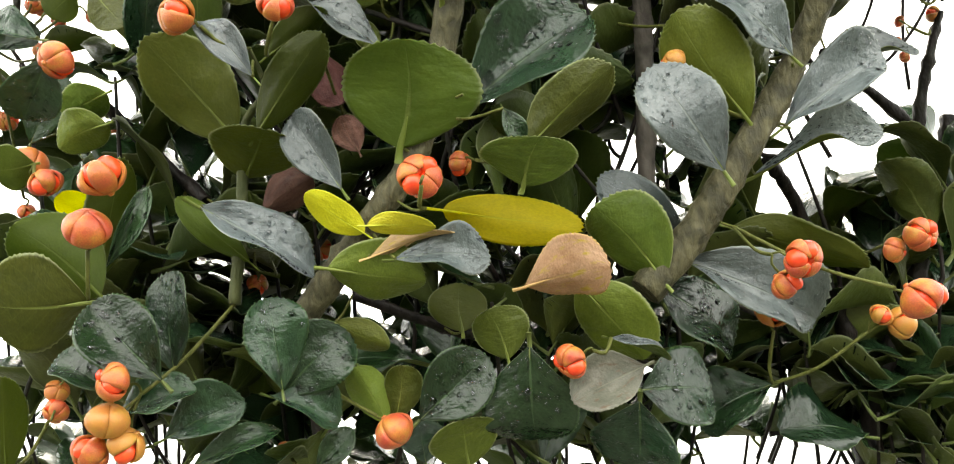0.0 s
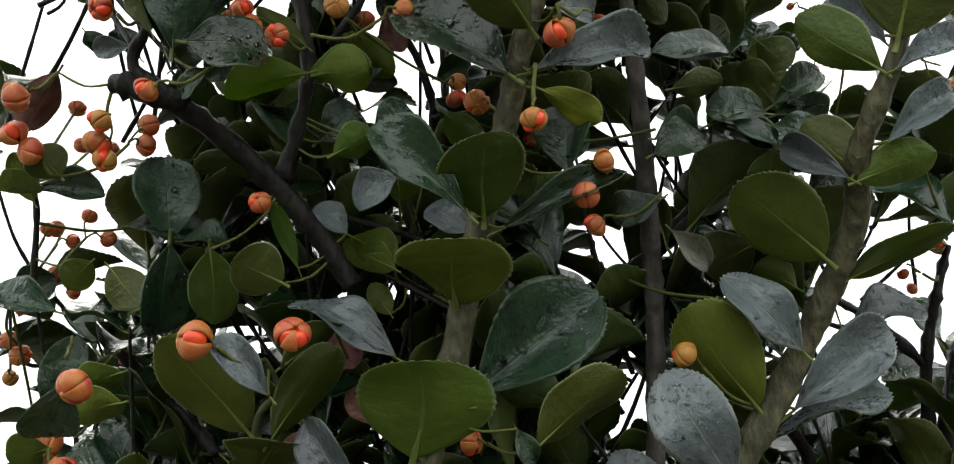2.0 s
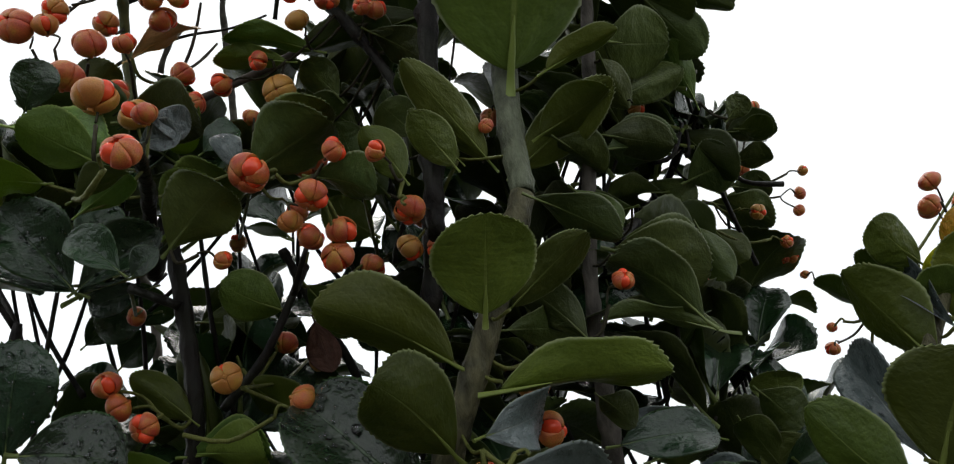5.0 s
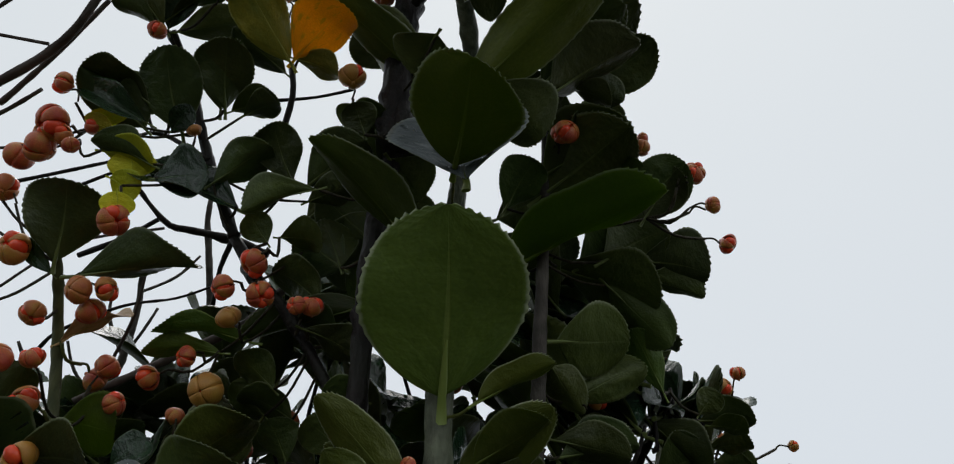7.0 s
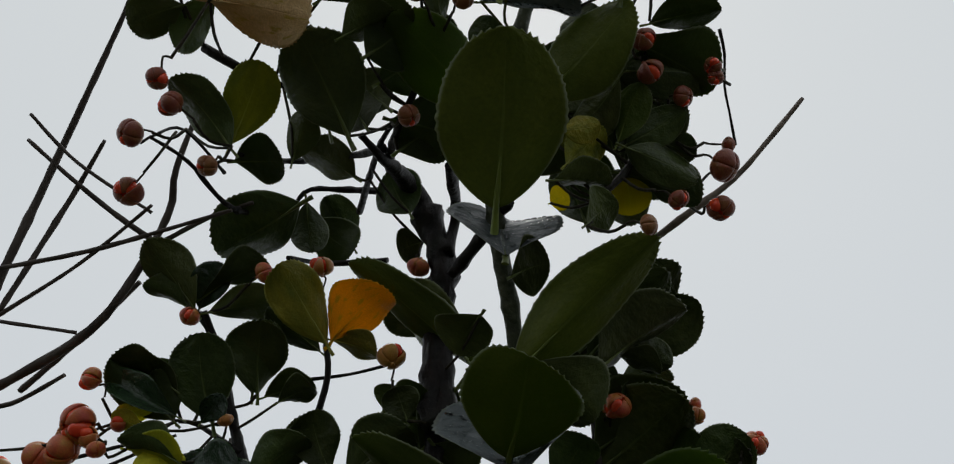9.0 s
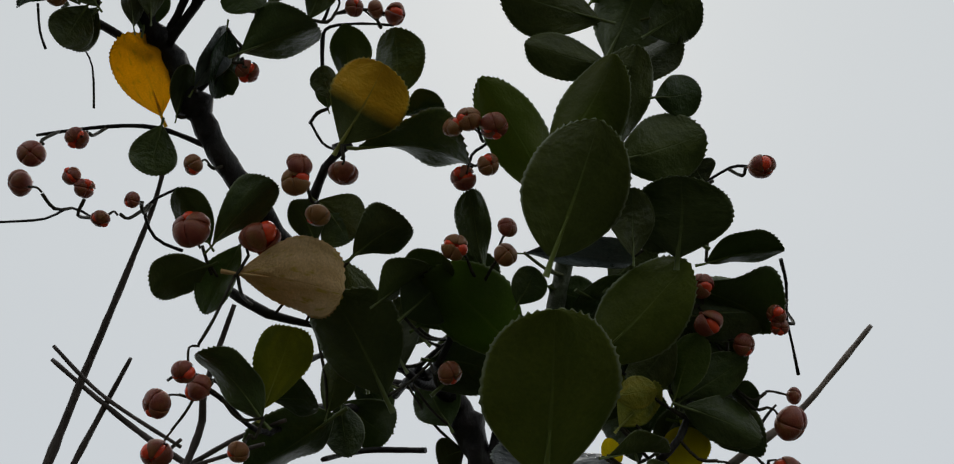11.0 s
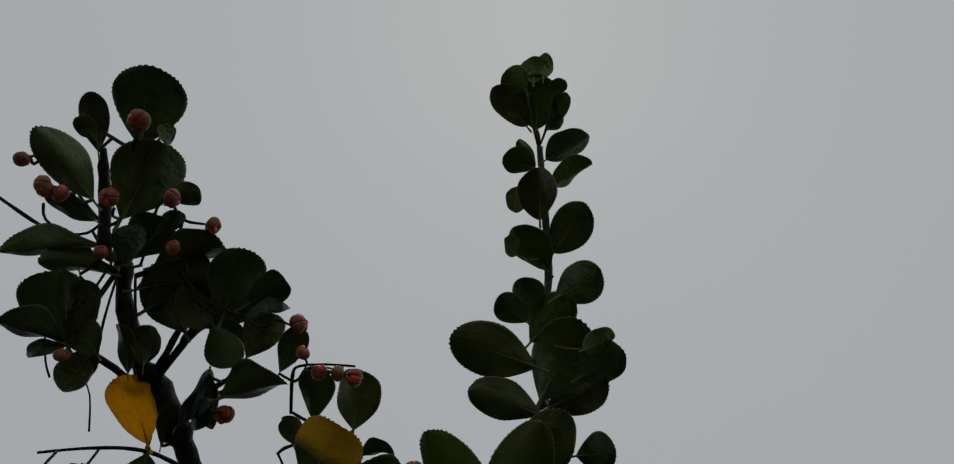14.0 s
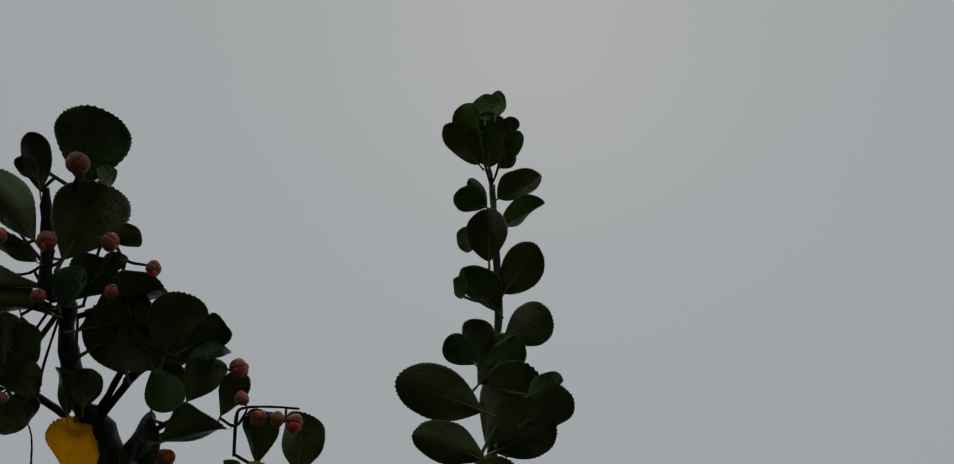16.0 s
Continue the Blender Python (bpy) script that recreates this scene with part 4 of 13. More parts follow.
stalk(shoot, (.068, .009, 2.162), (.0706, .0037, 2.1584), -.0007, .00065)
stalk(shoot, (.067, 0, 2.173), (.0666, -.0047, 2.1766), -.0006, .00065)
stalk(shoot, (.067, 0, 2.173), (.0642, -.0163, 2.1809), -.0018, .00055)
stalk(shoot, (.067, 0, 2.173), (.0718, -.015, 2.18), -.0017, .00055)
capsule(shoot, (-.0138, .2006, 1.6916), .0106, (-.01, 1, -.01))
capsule(shoot, (-.0417, .2819, 1.7401), .0067, (-.07, -.99, .13))
capsule(shoot, (-.0038, .2402, 1.7134), .0072, (.78, -.61, -.15))
capsule(shoot, (.0292, .2599, 1.6749), .0072, (.93, -.37, -.08))
capsule(shoot, (.0236, .2325, 1.6478), .009, (.89, .09, .44))
capsule(shoot, (-.0262, .2391, 1.6328), .0104, (-.71, .17, .68))
capsule(shoot, (.0419, .2615, 1.7778), .0067, (.62, -.63, -.47))
capsule(shoot, (-.0174, .1796, 1.8319), .0068, (-.98, .19, -.09))
capsule(shoot, (-.0032, .2375, 1.8427), .0062, (-.64, -.65, -.4))
capsule(shoot, (-.0041, .239, 1.8367), .0072, (-.45, -.84, .3))
capsule(shoot, (.0031, .1936, 1.8078), .0072, (.61, -.58, -.53))
capsule(shoot, (.0175, .1646, 1.7847), .0065, (.08, .08, .99))
capsule(shoot, (.0224, .2442, 1.8213), .0062, (.61, -.7, -.36))
capsule(shoot, (.0257, .1596, 1.8077), .0084, (-.08, -.79, .61))
capsule(shoot, (.0403, .1809, 1.8232), .0077, (-.93, -.36, .05))
capsule(shoot, (.0383, .1869, 1.7825), .0064, (-.83, .56, .04))
capsule(shoot, (.0318, .1842, 1.7709), .0069, (-.2, .64, .74))
capsule(shoot, (.0394, .223, 1.7776), .0072, (.79, -.59, .15))
capsule(shoot, (-.0339, .2638, 1.8774), .0067, (-.07, -.69, -.72))
capsule(shoot, (-.0339, .2646, 1.8716), .0072, (-.04, -.99, -.1))
capsule(shoot, (-.0142, .2616, 1.8917), .0067, (.41, -.85, .33))
capsule(shoot, (-.0058, .2608, 1.8954), .0067, (-.54, -.84, -.01))
capsule(shoot, (.0369, .1759, 1.8325), .0072, (-.63, -.77, -.04))
capsule(shoot, (.0031, .2558, 1.9182), .0058, (-.26, -.95, -.15))

shoot = plant_shoot((.1378, .333, 1.6145), "leaning spindle shoot with rain-wet grey-green leaves")
branch(shoot, "bark", [(.0487, .2445, 1.6695, .00507), (.0615, .2429, 1.6823, .00517), (.0738, .2397, 1.6974, .00481), (.0859, .2363, 1.7138, .00443), (.1024, .2324, 1.7377, .00423), (.1164, .2115, 1.7688, .00399), (.1139, .1931, 1.7841, .00335), (.1255, .1775, 1.812, .00261), (.1279, .1741, 1.8369, .00204), (.1494, .179, 1.8723, .00177)])
branch(shoot, "dark", [(.1841, .295, 1.7465, .00328), (.1766, .3044, 1.7157, .00326), (.163, .3133, 1.6825, .00368), (.1483, .3227, 1.6526, .00411), (.1378, .333, 1.6145, .00453)])
branch(shoot, "dark", [(.1709, .3053, 1.7161, .00257), (.1729, .2967, 1.7455, .00235), (.1793, .2868, 1.7715, .00188), (.1855, .2847, 1.7863, .00142)])
branch(shoot, "dark", [(.1727, .2979, 1.7422, .00211), (.1556, .2936, 1.7584, .00189), (.1305, .2726, 1.7647, .00157)])
branch(shoot, "dark", [(.1432, .3224, 1.6485, .00273), (.1316, .3081, 1.6737, .00269), (.117, .2899, 1.7109, .00244), (.1026, .2717, 1.7228, .00213)])
foot(shoot, .1378, .333, 1.6145, .0045)
leaf(shoot, (.0691, .2155, 1.6946), (.0522, .2109, 1.7259), .0216, (-.27, -.92, -.28), "sheen_grey")
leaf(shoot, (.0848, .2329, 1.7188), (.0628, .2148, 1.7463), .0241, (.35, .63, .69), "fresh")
leaf(shoot, (.0972, .2374, 1.7183), (.1319, .2364, 1.7414), .0174, (-.15, -.97, .18), "sheen_grey")
leaf(shoot, (.0925, .2579, 1.7112), (.1389, .2605, 1.725), .0101, (-.04, -.95, .32), "sheen_grey")
leaf(shoot, (.0644, .2474, 1.6859), (.0394, .2445, 1.7078), .0154, (.02, -.99, -.11), "sheen_grey")
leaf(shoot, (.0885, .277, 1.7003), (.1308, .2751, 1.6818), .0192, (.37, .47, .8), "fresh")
leaf(shoot, (.0618, .2477, 1.6802), (.1046, .2622, 1.6622), .0217, (.29, -.95, -.07), "sheen_grey")
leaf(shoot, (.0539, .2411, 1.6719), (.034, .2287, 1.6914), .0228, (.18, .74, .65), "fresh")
leaf(shoot, (.097, .2208, 1.7328), (.0759, .2187, 1.7564), .0167, (-.11, -.98, -.18), "sheen_grey")
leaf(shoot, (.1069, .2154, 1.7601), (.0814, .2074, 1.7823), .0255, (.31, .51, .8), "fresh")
leaf(shoot, (.1069, .1884, 1.774), (.0959, .2031, 1.7924), .0092, (-.21, -.97, -.15), "sheen_grey")
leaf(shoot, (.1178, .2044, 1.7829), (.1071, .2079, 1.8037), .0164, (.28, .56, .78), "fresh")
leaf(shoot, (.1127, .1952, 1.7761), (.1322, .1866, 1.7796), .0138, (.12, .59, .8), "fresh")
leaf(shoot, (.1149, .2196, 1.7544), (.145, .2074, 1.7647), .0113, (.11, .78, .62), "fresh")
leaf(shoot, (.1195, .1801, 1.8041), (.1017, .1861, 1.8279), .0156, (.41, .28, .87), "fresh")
leaf(shoot, (.1195, .1867, 1.7839), (.1426, .1876, 1.7993), .0106, (-.14, -.95, .27), "sheen_grey")
leaf(shoot, (.1211, .1755, 1.8011), (.1463, .1789, 1.8097), .0106, (0, -.93, .37), "sheen_grey")
leaf(shoot, (.1255, .2557, 1.7439), (.1546, .2565, 1.7546), .0174, (-.16, -.85, .51), "sheen_grey")
leaf(shoot, (.1237, .1819, 1.8143), (.1199, .2007, 1.8451), .0136, (-.4, -.86, -.33), "sheen_grey")
leaf(shoot, (.1237, .1751, 1.8107), (.1277, .1572, 1.8306), .0279, (.37, .73, .58), "fresh")
leaf(shoot, (.1283, .174, 1.8343), (.1147, .1802, 1.8593), .0184, (.34, .39, .86), "fresh")
leaf(shoot, (.1375, .1754, 1.8429), (.1398, .1608, 1.8611), .0182, (.46, .72, .52), "fresh")
leaf(shoot, (.1334, .1784, 1.8601), (.1213, .1715, 1.8691), .0123, (.03, .78, .63), "fresh")
leaf(shoot, (.1489, .1718, 1.8617), (.1358, .1681, 1.8662), .0100, (-.05, .84, .54), "orange")
leaf(shoot, (.1463, .1736, 1.8676), (.1409, .1705, 1.8717), .0059, (-.08, -.74, -.67), "wet")
leaf(shoot, (.1489, .157, 1.8827), (.1445, .1564, 1.8832), .0049, (-.05, .86, .51), "yellowing")
leaf(shoot, (.1314, .1678, 1.8395), (.1342, .1896, 1.8625), .0081, (-.49, -.85, -.21), "sheen_grey")
leaf(shoot, (.1398, .1968, 1.8565), (.1231, .1834, 1.867), .0133, (.09, .55, .83), "fresh")
leaf(shoot, (.1337, .1797, 1.857), (.1434, .1751, 1.8598), .0101, (.07, .63, .77), "yellow")
leaf(shoot, (.1384, .2208, 1.8634), (.1299, .2371, 1.8804), .0126, (.07, .34, .94), "fresh")
leaf(shoot, (.1269, .1759, 1.8486), (.1397, .1711, 1.8509), .0137, (.08, .58, .81), "fresh")
stalk(shoot, (.0848, .2329, 1.7188), (.0671, .2244, 1.7303), -.0029, .00074)
stalk(shoot, (.067, .224, 1.73), (.0641, .223, 1.7322), .0022, .00053)
stalk(shoot, (.0761, .2382, 1.6862), (.0847, .2351, 1.6758), -.0029, .00074)
stalk(shoot, (.085, .235, 1.676), (.0885, .2326, 1.6739), .0007, .00053)
stalk(shoot, (.085, .235, 1.676), (.0866, .2358, 1.67), -.0001, .00053)
stalk(shoot, (.093, .2791, 1.6459), (.0934, .2701, 1.6613), -.0029, .00074)
stalk(shoot, (.093, .27, 1.661), (.0934, .269, 1.6632), .0034, .00053)
stalk(shoot, (.1228, .2971, 1.6961), (.1359, .2707, 1.6884), -.0029, .00074)
stalk(shoot, (.136, .271, 1.688), (.1405, .2642, 1.688), .0013, .00053)
stalk(shoot, (.136, .271, 1.688), (.136, .2687, 1.6867), .0005, .00053)
stalk(shoot, (.0761, .2382, 1.6862), (.1122, .2237, 1.6603), -.0029, .00074)
stalk(shoot, (.112, .224, 1.66), (.114, .223, 1.659), .0002, .00053)
stalk(shoot, (.093, .2791, 1.6459), (.1216, .2665, 1.6583), -.0029, .00074)
stalk(shoot, (.122, .267, 1.658), (.1283, .2651, 1.6594), .0017, .00053)
stalk(shoot, (.122, .267, 1.658), (.1238, .2642, 1.6609), .0023, .00053)
stalk(shoot, (.1719, .2642, 1.7785), (.1657, .2645, 1.7809), -.0029, .00074)
stalk(shoot, (.1656, .2644, 1.7805), (.1611, .2646, 1.7826), .0018, .00053)
stalk(shoot, (.1432, .3277, 1.634), (.1352, .3384, 1.6391), -.0029, .00074)
stalk(shoot, (.135, .338, 1.639), (.1327, .3418, 1.6407), .0018, .00053)
stalk(shoot, (.1708, .2709, 1.7697), (.166, .2717, 1.7713), -.0029, .00074)
stalk(shoot, (.1654, .2715, 1.7716), (.1605, .2703, 1.7745), .002, .00053)
stalk(shoot, (.1654, .2715, 1.7716), (.1643, .2736, 1.7708), .0013, .00053)
stalk(shoot, (.1258, .2602, 1.764), (.1032, .2766, 1.765), -.0029, .00074)
stalk(shoot, (.1031, .2762, 1.7652), (.0993, .2793, 1.7651), .0015, .00053)
stalk(shoot, (.1725, .2605, 1.7834), (.1595, .242, 1.8083), -.0029, .00074)
stalk(shoot, (.1592, .2421, 1.808), (.1583, .2405, 1.8114), .0027, .00053)
stalk(shoot, (.1384, .2208, 1.8634), (.1622, .2285, 1.836), -.0029, .00074)
stalk(shoot, (.1626, .2286, 1.8362), (.1677, .2286, 1.8339), .0009, .00053)
stalk(shoot, (.1626, .2286, 1.8362), (.1637, .2307, 1.8297), .0005, .00053)
stalk(shoot, (.1724, .261, 1.7828), (.1714, .2613, 1.7832), -.0029, .00074)
stalk(shoot, (.1712, .261, 1.7831), (.1723, .2611, 1.7828), .0019, .00053)
stalk(shoot, (.091, .235, 1.722), (.0972, .2374, 1.7183), -.0007, .00065)
stalk(shoot, (.084, .237, 1.711), (.0909, .2535, 1.7095), -.0018, .00055)
stalk(shoot, (.07, .241, 1.692), (.0761, .2382, 1.6862), -.0009, .00065)
stalk(shoot, (.06, .243, 1.681), (.0618, .2477, 1.6802), -.0005, .00065)
stalk(shoot, (.1, .233, 1.735), (.0996, .2275, 1.7344), -.0005, .00065)
stalk(shoot, (.1121, .2193, 1.7577), (.1069, .2154, 1.7601), -.0006, .00065)
stalk(shoot, (.1143, .1962, 1.7814), (.1069, .1884, 1.774), -.0017, .00055)
stalk(shoot, (.1138, .1932, 1.784), (.1111, .189, 1.7806), -.0008, .00065)
stalk(shoot, (.1149, .1907, 1.7874), (.1195, .1867, 1.7839), -.0008, .00065)
stalk(shoot, (.121, .1809, 1.8027), (.1211, .1755, 1.8011), -.0007, .00065)
stalk(shoot, (.1253, .2604, 1.7643), (.1255, .2557, 1.7439), -.0026, .00055)
stalk(shoot, (.1251, .1783, 1.8106), (.1204, .1755, 1.8122), -.0006, .00065)
stalk(shoot, (.1329, .1747, 1.8455), (.1375, .1754, 1.8429), -.0006, .00065)
stalk(shoot, (.1297, .1745, 1.8396), (.1314, .1678, 1.8395), -.0008, .00065)
stalk(shoot, (.1417, .1768, 1.8596), (.1398, .1968, 1.8565), -.0023, .00055)
stalk(shoot, (.1385, .1764, 1.8546), (.1337, .1797, 1.857), -.0007, .00065)
stalk(shoot, (.1329, .1747, 1.8455), (.1269, .1759, 1.8486), -.0008, .00065)
capsule(shoot, (.0618, .2219, 1.7337), .0073, (.78, .37, -.5))
capsule(shoot, (.0901, .2265, 1.6712), .0103, (-.77, .51, .37))
capsule(shoot, (.0877, .2362, 1.6669), .0084, (-.32, -.11, .94))
capsule(shoot, (.0935, .2667, 1.6671), .0113, (-.02, .5, -.86))
capsule(shoot, (.1428, .261, 1.6878), .0098, (-.58, .82, .05))
capsule(shoot, (.1361, .2663, 1.6848), .0076, (-.03, .78, .62))
capsule(shoot, (.1174, .2216, 1.6565), .011, (-.77, .31, .56))
capsule(shoot, (.1319, .2644, 1.66), .0092, (-.97, .2, -.16))
capsule(shoot, (.1252, .2626, 1.6625), .0067, (-.53, .57, -.63))
capsule(shoot, (.1714, .289, 1.7861), .0043, (.88, -.26, -.4))
capsule(shoot, (.1315, .3434, 1.6415), .0053, (.56, -.75, -.36))
capsule(shoot, (.1683, .2897, 1.7772), .0043, (.8, -.1, -.6))
capsule(shoot, (.1714, .2919, 1.7717), .0043, (.7, -.68, .21))
capsule(shoot, (.1016, .2943, 1.7659), .0043, (.8, -.6, -.03))
capsule(shoot, (.1744, .2717, 1.8215), .0072, (.28, .33, -.9))
capsule(shoot, (.19, .2625, 1.8441), .0067, (-.92, .02, .39))
capsule(shoot, (.183, .2648, 1.8384), .0048, (-.14, -.22, .97))
capsule(shoot, (.1832, .2859, 1.7865), .0058, (.8, -.45, -.4))

shoot = plant_shoot((-.0702, .2327, 1.6701), "short spindle sprig with paired pale-backed leaves")
branch(shoot, "twig", [(-.0702, .2327, 1.6701, .0019), (-.0683, .2297, 1.6956, .00179), (-.0664, .2221, 1.7203, .00147), (-.0577, .2109, 1.726, .00084), (-.0594, .2005, 1.7333, .0005)])
leaf(shoot, (-.0691, .2219, 1.7177), (-.0913, .2052, 1.7417), .0245, (-.06, .84, .53), "fresh")
leaf(shoot, (-.0594, .2125, 1.7141), (-.0386, .1971, 1.7345), .0141, (-.08, .76, .65), "fresh")
leaf(shoot, (-.0676, .2288, 1.7076), (-.0562, .2068, 1.7115), .0263, (.2, .27, .94), "fresh")
leaf(shoot, (-.0364, .213, 1.6951), (-.05, .212, 1.7181), .0138, (0, -1, -.04), "sheen_grey")
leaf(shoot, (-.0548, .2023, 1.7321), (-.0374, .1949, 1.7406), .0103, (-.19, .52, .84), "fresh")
leaf(shoot, (-.0572, .1969, 1.7223), (-.0707, .1955, 1.7396), .0095, (-.02, -1, -.09), "sheen_grey")
leaf(shoot, (-.0751, .2143, 1.6932), (-.0469, .2287, 1.6755), .019, (.51, -.85, .11), "sheen_grey")
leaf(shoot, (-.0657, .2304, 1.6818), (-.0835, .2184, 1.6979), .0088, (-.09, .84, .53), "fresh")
leaf(shoot, (-.0234, .2026, 1.7328), (-.0536, .2035, 1.7498), .0152, (.16, -.93, .34), "sheen_grey")
stalk(shoot, (-.0594, .2005, 1.7333), (-.0697, .1905, 1.7345), -.0029, .00074)
stalk(shoot, (-.07, .19, 1.734), (-.0717, .1885, 1.7347), .0016, .00053)
stalk(shoot, (-.0548, .2023, 1.7321), (-.0508, .191, 1.7344), -.0029, .00074)
stalk(shoot, (-.051, .191, 1.734), (-.0497, .1879, 1.7349), .0018, .00053)
stalk(shoot, (-.0693, .2547, 1.7069), (-.0804, .2936, 1.6988), -.0029, .00074)
stalk(shoot, (-.08, .294, 1.699), (-.0815, .2972, 1.698), .0012, .00053)
stalk(shoot, (-.0693, .2547, 1.7069), (-.0591, .2895, 1.7079), -.0029, .00074)
stalk(shoot, (-.059, .289, 1.708), (-.058, .2932, 1.708), .0015, .00053)
stalk(shoot, (-.0485, .2431, 1.6247), (-.0688, .2969, 1.635), -.0029, .00074)
stalk(shoot, (-.069, .297, 1.635), (-.0701, .3005, 1.6357), .0017, .00053)
stalk(shoot, (-.0693, .2547, 1.7069), (-.1118, .3104, 1.7143), -.0029, .00074)
stalk(shoot, (-.112, .31, 1.714), (-.1146, .314, 1.7148), .0016, .00053)
stalk(shoot, (-.061, .216, 1.724), (-.0594, .2125, 1.7141), -.001, .00065)
stalk(shoot, (-.059, .203, 1.731), (-.0572, .1969, 1.7223), -.0011, .00065)
stalk(shoot, (-.068, .229, 1.697), (-.0751, .2143, 1.6932), -.0017, .00055)
capsule(shoot, (-.0749, .1867, 1.7358), .0098, (.71, .69, -.09))
capsule(shoot, (-.0485, .1847, 1.7356), .0087, (-.33, .93, -.18))
capsule(shoot, (-.0823, .2999, 1.6975), .0072, (.27, -.94, .2))
capsule(shoot, (-.0572, .2959, 1.708), .0072, (-.28, -.96, -.03))
capsule(shoot, (-.0711, .3031, 1.6362), .0072, (.35, -.92, -.18))
capsule(shoot, (-.1159, .3157, 1.7151), .0053, (.6, -.79, -.11))

shoot = plant_shoot((-.0029, .2732, 1.6664), "low spindle branch with dark glossy leaves and ripened capsules")
branch(shoot, "dark", [(-.127, .2591, 1.7537, .00191), (-.1157, .2707, 1.7421, .00195), (-.0914, .2665, 1.7176, .00187)])
branch(shoot, "dark", [(-.04, .256, 1.6777, .00153), (-.0218, .2632, 1.6715, .00175), (-.0029, .2732, 1.6664, .00179)])
leaf(shoot, (-.0831, .216, 1.646), (-.102, .2133, 1.6667), .0186, (.31, -.94, .16), "wet")
leaf(shoot, (-.0838, .2257, 1.6503), (-.0838, .2208, 1.6771), .0131, (.36, -.92, -.17), "wet")
leaf(shoot, (-.0547, .228, 1.644), (-.0584, .2239, 1.6686), .016, (.26, -.96, -.12), "wet")
leaf(shoot, (-.0558, .2329, 1.6433), (-.0377, .2318, 1.6598), .0193, (.03, -.99, -.1), "wet")
leaf(shoot, (-.0583, .2294, 1.6428), (-.041, .2372, 1.6356), .0122, (.5, -.81, .31), "wet")
leaf(shoot, (-.0865, .2299, 1.6333), (-.0659, .2317, 1.6421), .0145, (0, -.98, .21), "wet")
leaf(shoot, (-.0966, .2219, 1.6376), (-.0769, .2244, 1.6447), .0142, (-.04, -.91, .41), "wet")
leaf(shoot, (-.0933, .2131, 1.6422), (-.1108, .2145, 1.6521), .0117, (.26, -.79, .56), "wet")
leaf(shoot, (-.1064, .2206, 1.6698), (-.1303, .2134, 1.6685), .0282, (-.18, .44, .88), "fresh")
leaf(shoot, (-.1292, .2323, 1.6267), (-.1255, .2181, 1.6498), .0113, (-.43, .74, .52), "fresh")
leaf(shoot, (-.1066, .2276, 1.6736), (-.1261, .2136, 1.6906), .022, (-.16, .84, .51), "fresh")
leaf(shoot, (-.1076, .2318, 1.6832), (-.0964, .2287, 1.7064), .0063, (.39, -.87, -.3), "wet")
leaf(shoot, (-.1134, .2394, 1.6823), (-.101, .2204, 1.7123), .0141, (-.37, .71, .6), "fresh")
leaf(shoot, (-.1132, .2369, 1.7007), (-.1251, .2316, 1.7062), .0104, (.06, .65, .75), "yellow")
leaf(shoot, (-.1415, .2431, 1.7313), (-.1328, .242, 1.7548), .0135, (.52, -.82, -.23), "wet")
leaf(shoot, (-.1614, .2477, 1.771), (-.1478, .2498, 1.7788), .0131, (.27, -.94, -.21), "wet")
leaf(shoot, (-.0795, .2344, 1.6267), (-.0574, .2369, 1.6344), .0092, (-.03, -.92, .39), "wet")
leaf(shoot, (-.0485, .2431, 1.6247), (-.0382, .2425, 1.6345), .0083, (0, -1, -.05), "wet")
leaf(shoot, (-.0281, .2441, 1.6349), (-.0368, .2344, 1.65), .011, (-.14, .87, .48), "pale")
leaf(shoot, (-.0264, .2446, 1.6366), (-.0234, .2361, 1.6503), .011, (-.06, .84, .53), "fresh")
leaf(shoot, (-.0193, .2428, 1.6359), (.0006, .2417, 1.6526), .019, (-.05, -1, -.01), "wet")
leaf(shoot, (.0129, .2396, 1.654), (.0137, .2563, 1.6301), .0269, (-.13, -.81, -.57), "wet")
leaf(shoot, (.0067, .2424, 1.6515), (.0014, .2344, 1.6642), .0168, (-.06, .85, .52), "fresh")
leaf(shoot, (.0452, .2403, 1.6469), (.0238, .2389, 1.6377), .0171, (-.12, -.91, .4), "withered")
leaf(shoot, (.0455, .2517, 1.642), (.0673, .2569, 1.6416), .0253, (.23, -.9, .36), "wet")
leaf(shoot, (.0356, .2337, 1.6539), (.0521, .2397, 1.6477), .0051, (.37, -.93, .08), "sheen_grey")
leaf(shoot, (.0443, .2522, 1.6386), (.0443, .2664, 1.6212), .0282, (-.49, -.68, -.55), "wet")
leaf(shoot, (.0559, .2598, 1.6756), (.0801, .2718, 1.6572), .0282, (.37, -.92, -.11), "wet")
leaf(shoot, (.0289, .2416, 1.6727), (.0481, .2547, 1.6515), .0231, (.04, .83, .55), "fresh")
leaf(shoot, (.093, .2791, 1.6459), (.0696, .2883, 1.6349), .0234, (-.48, -.82, .33), "wet")
leaf(shoot, (-.0067, .2542, 1.6232), (-.0073, .2396, 1.6347), .0205, (-.01, .62, .78), "fresh")
leaf(shoot, (-.0428, .2396, 1.6648), (-.0274, .2424, 1.6572), .0093, (.16, .78, .61), "fresh")
leaf(shoot, (-.0063, .253, 1.663), (-.0064, .2523, 1.6783), .0189, (-.02, 1, .04), "fresh")
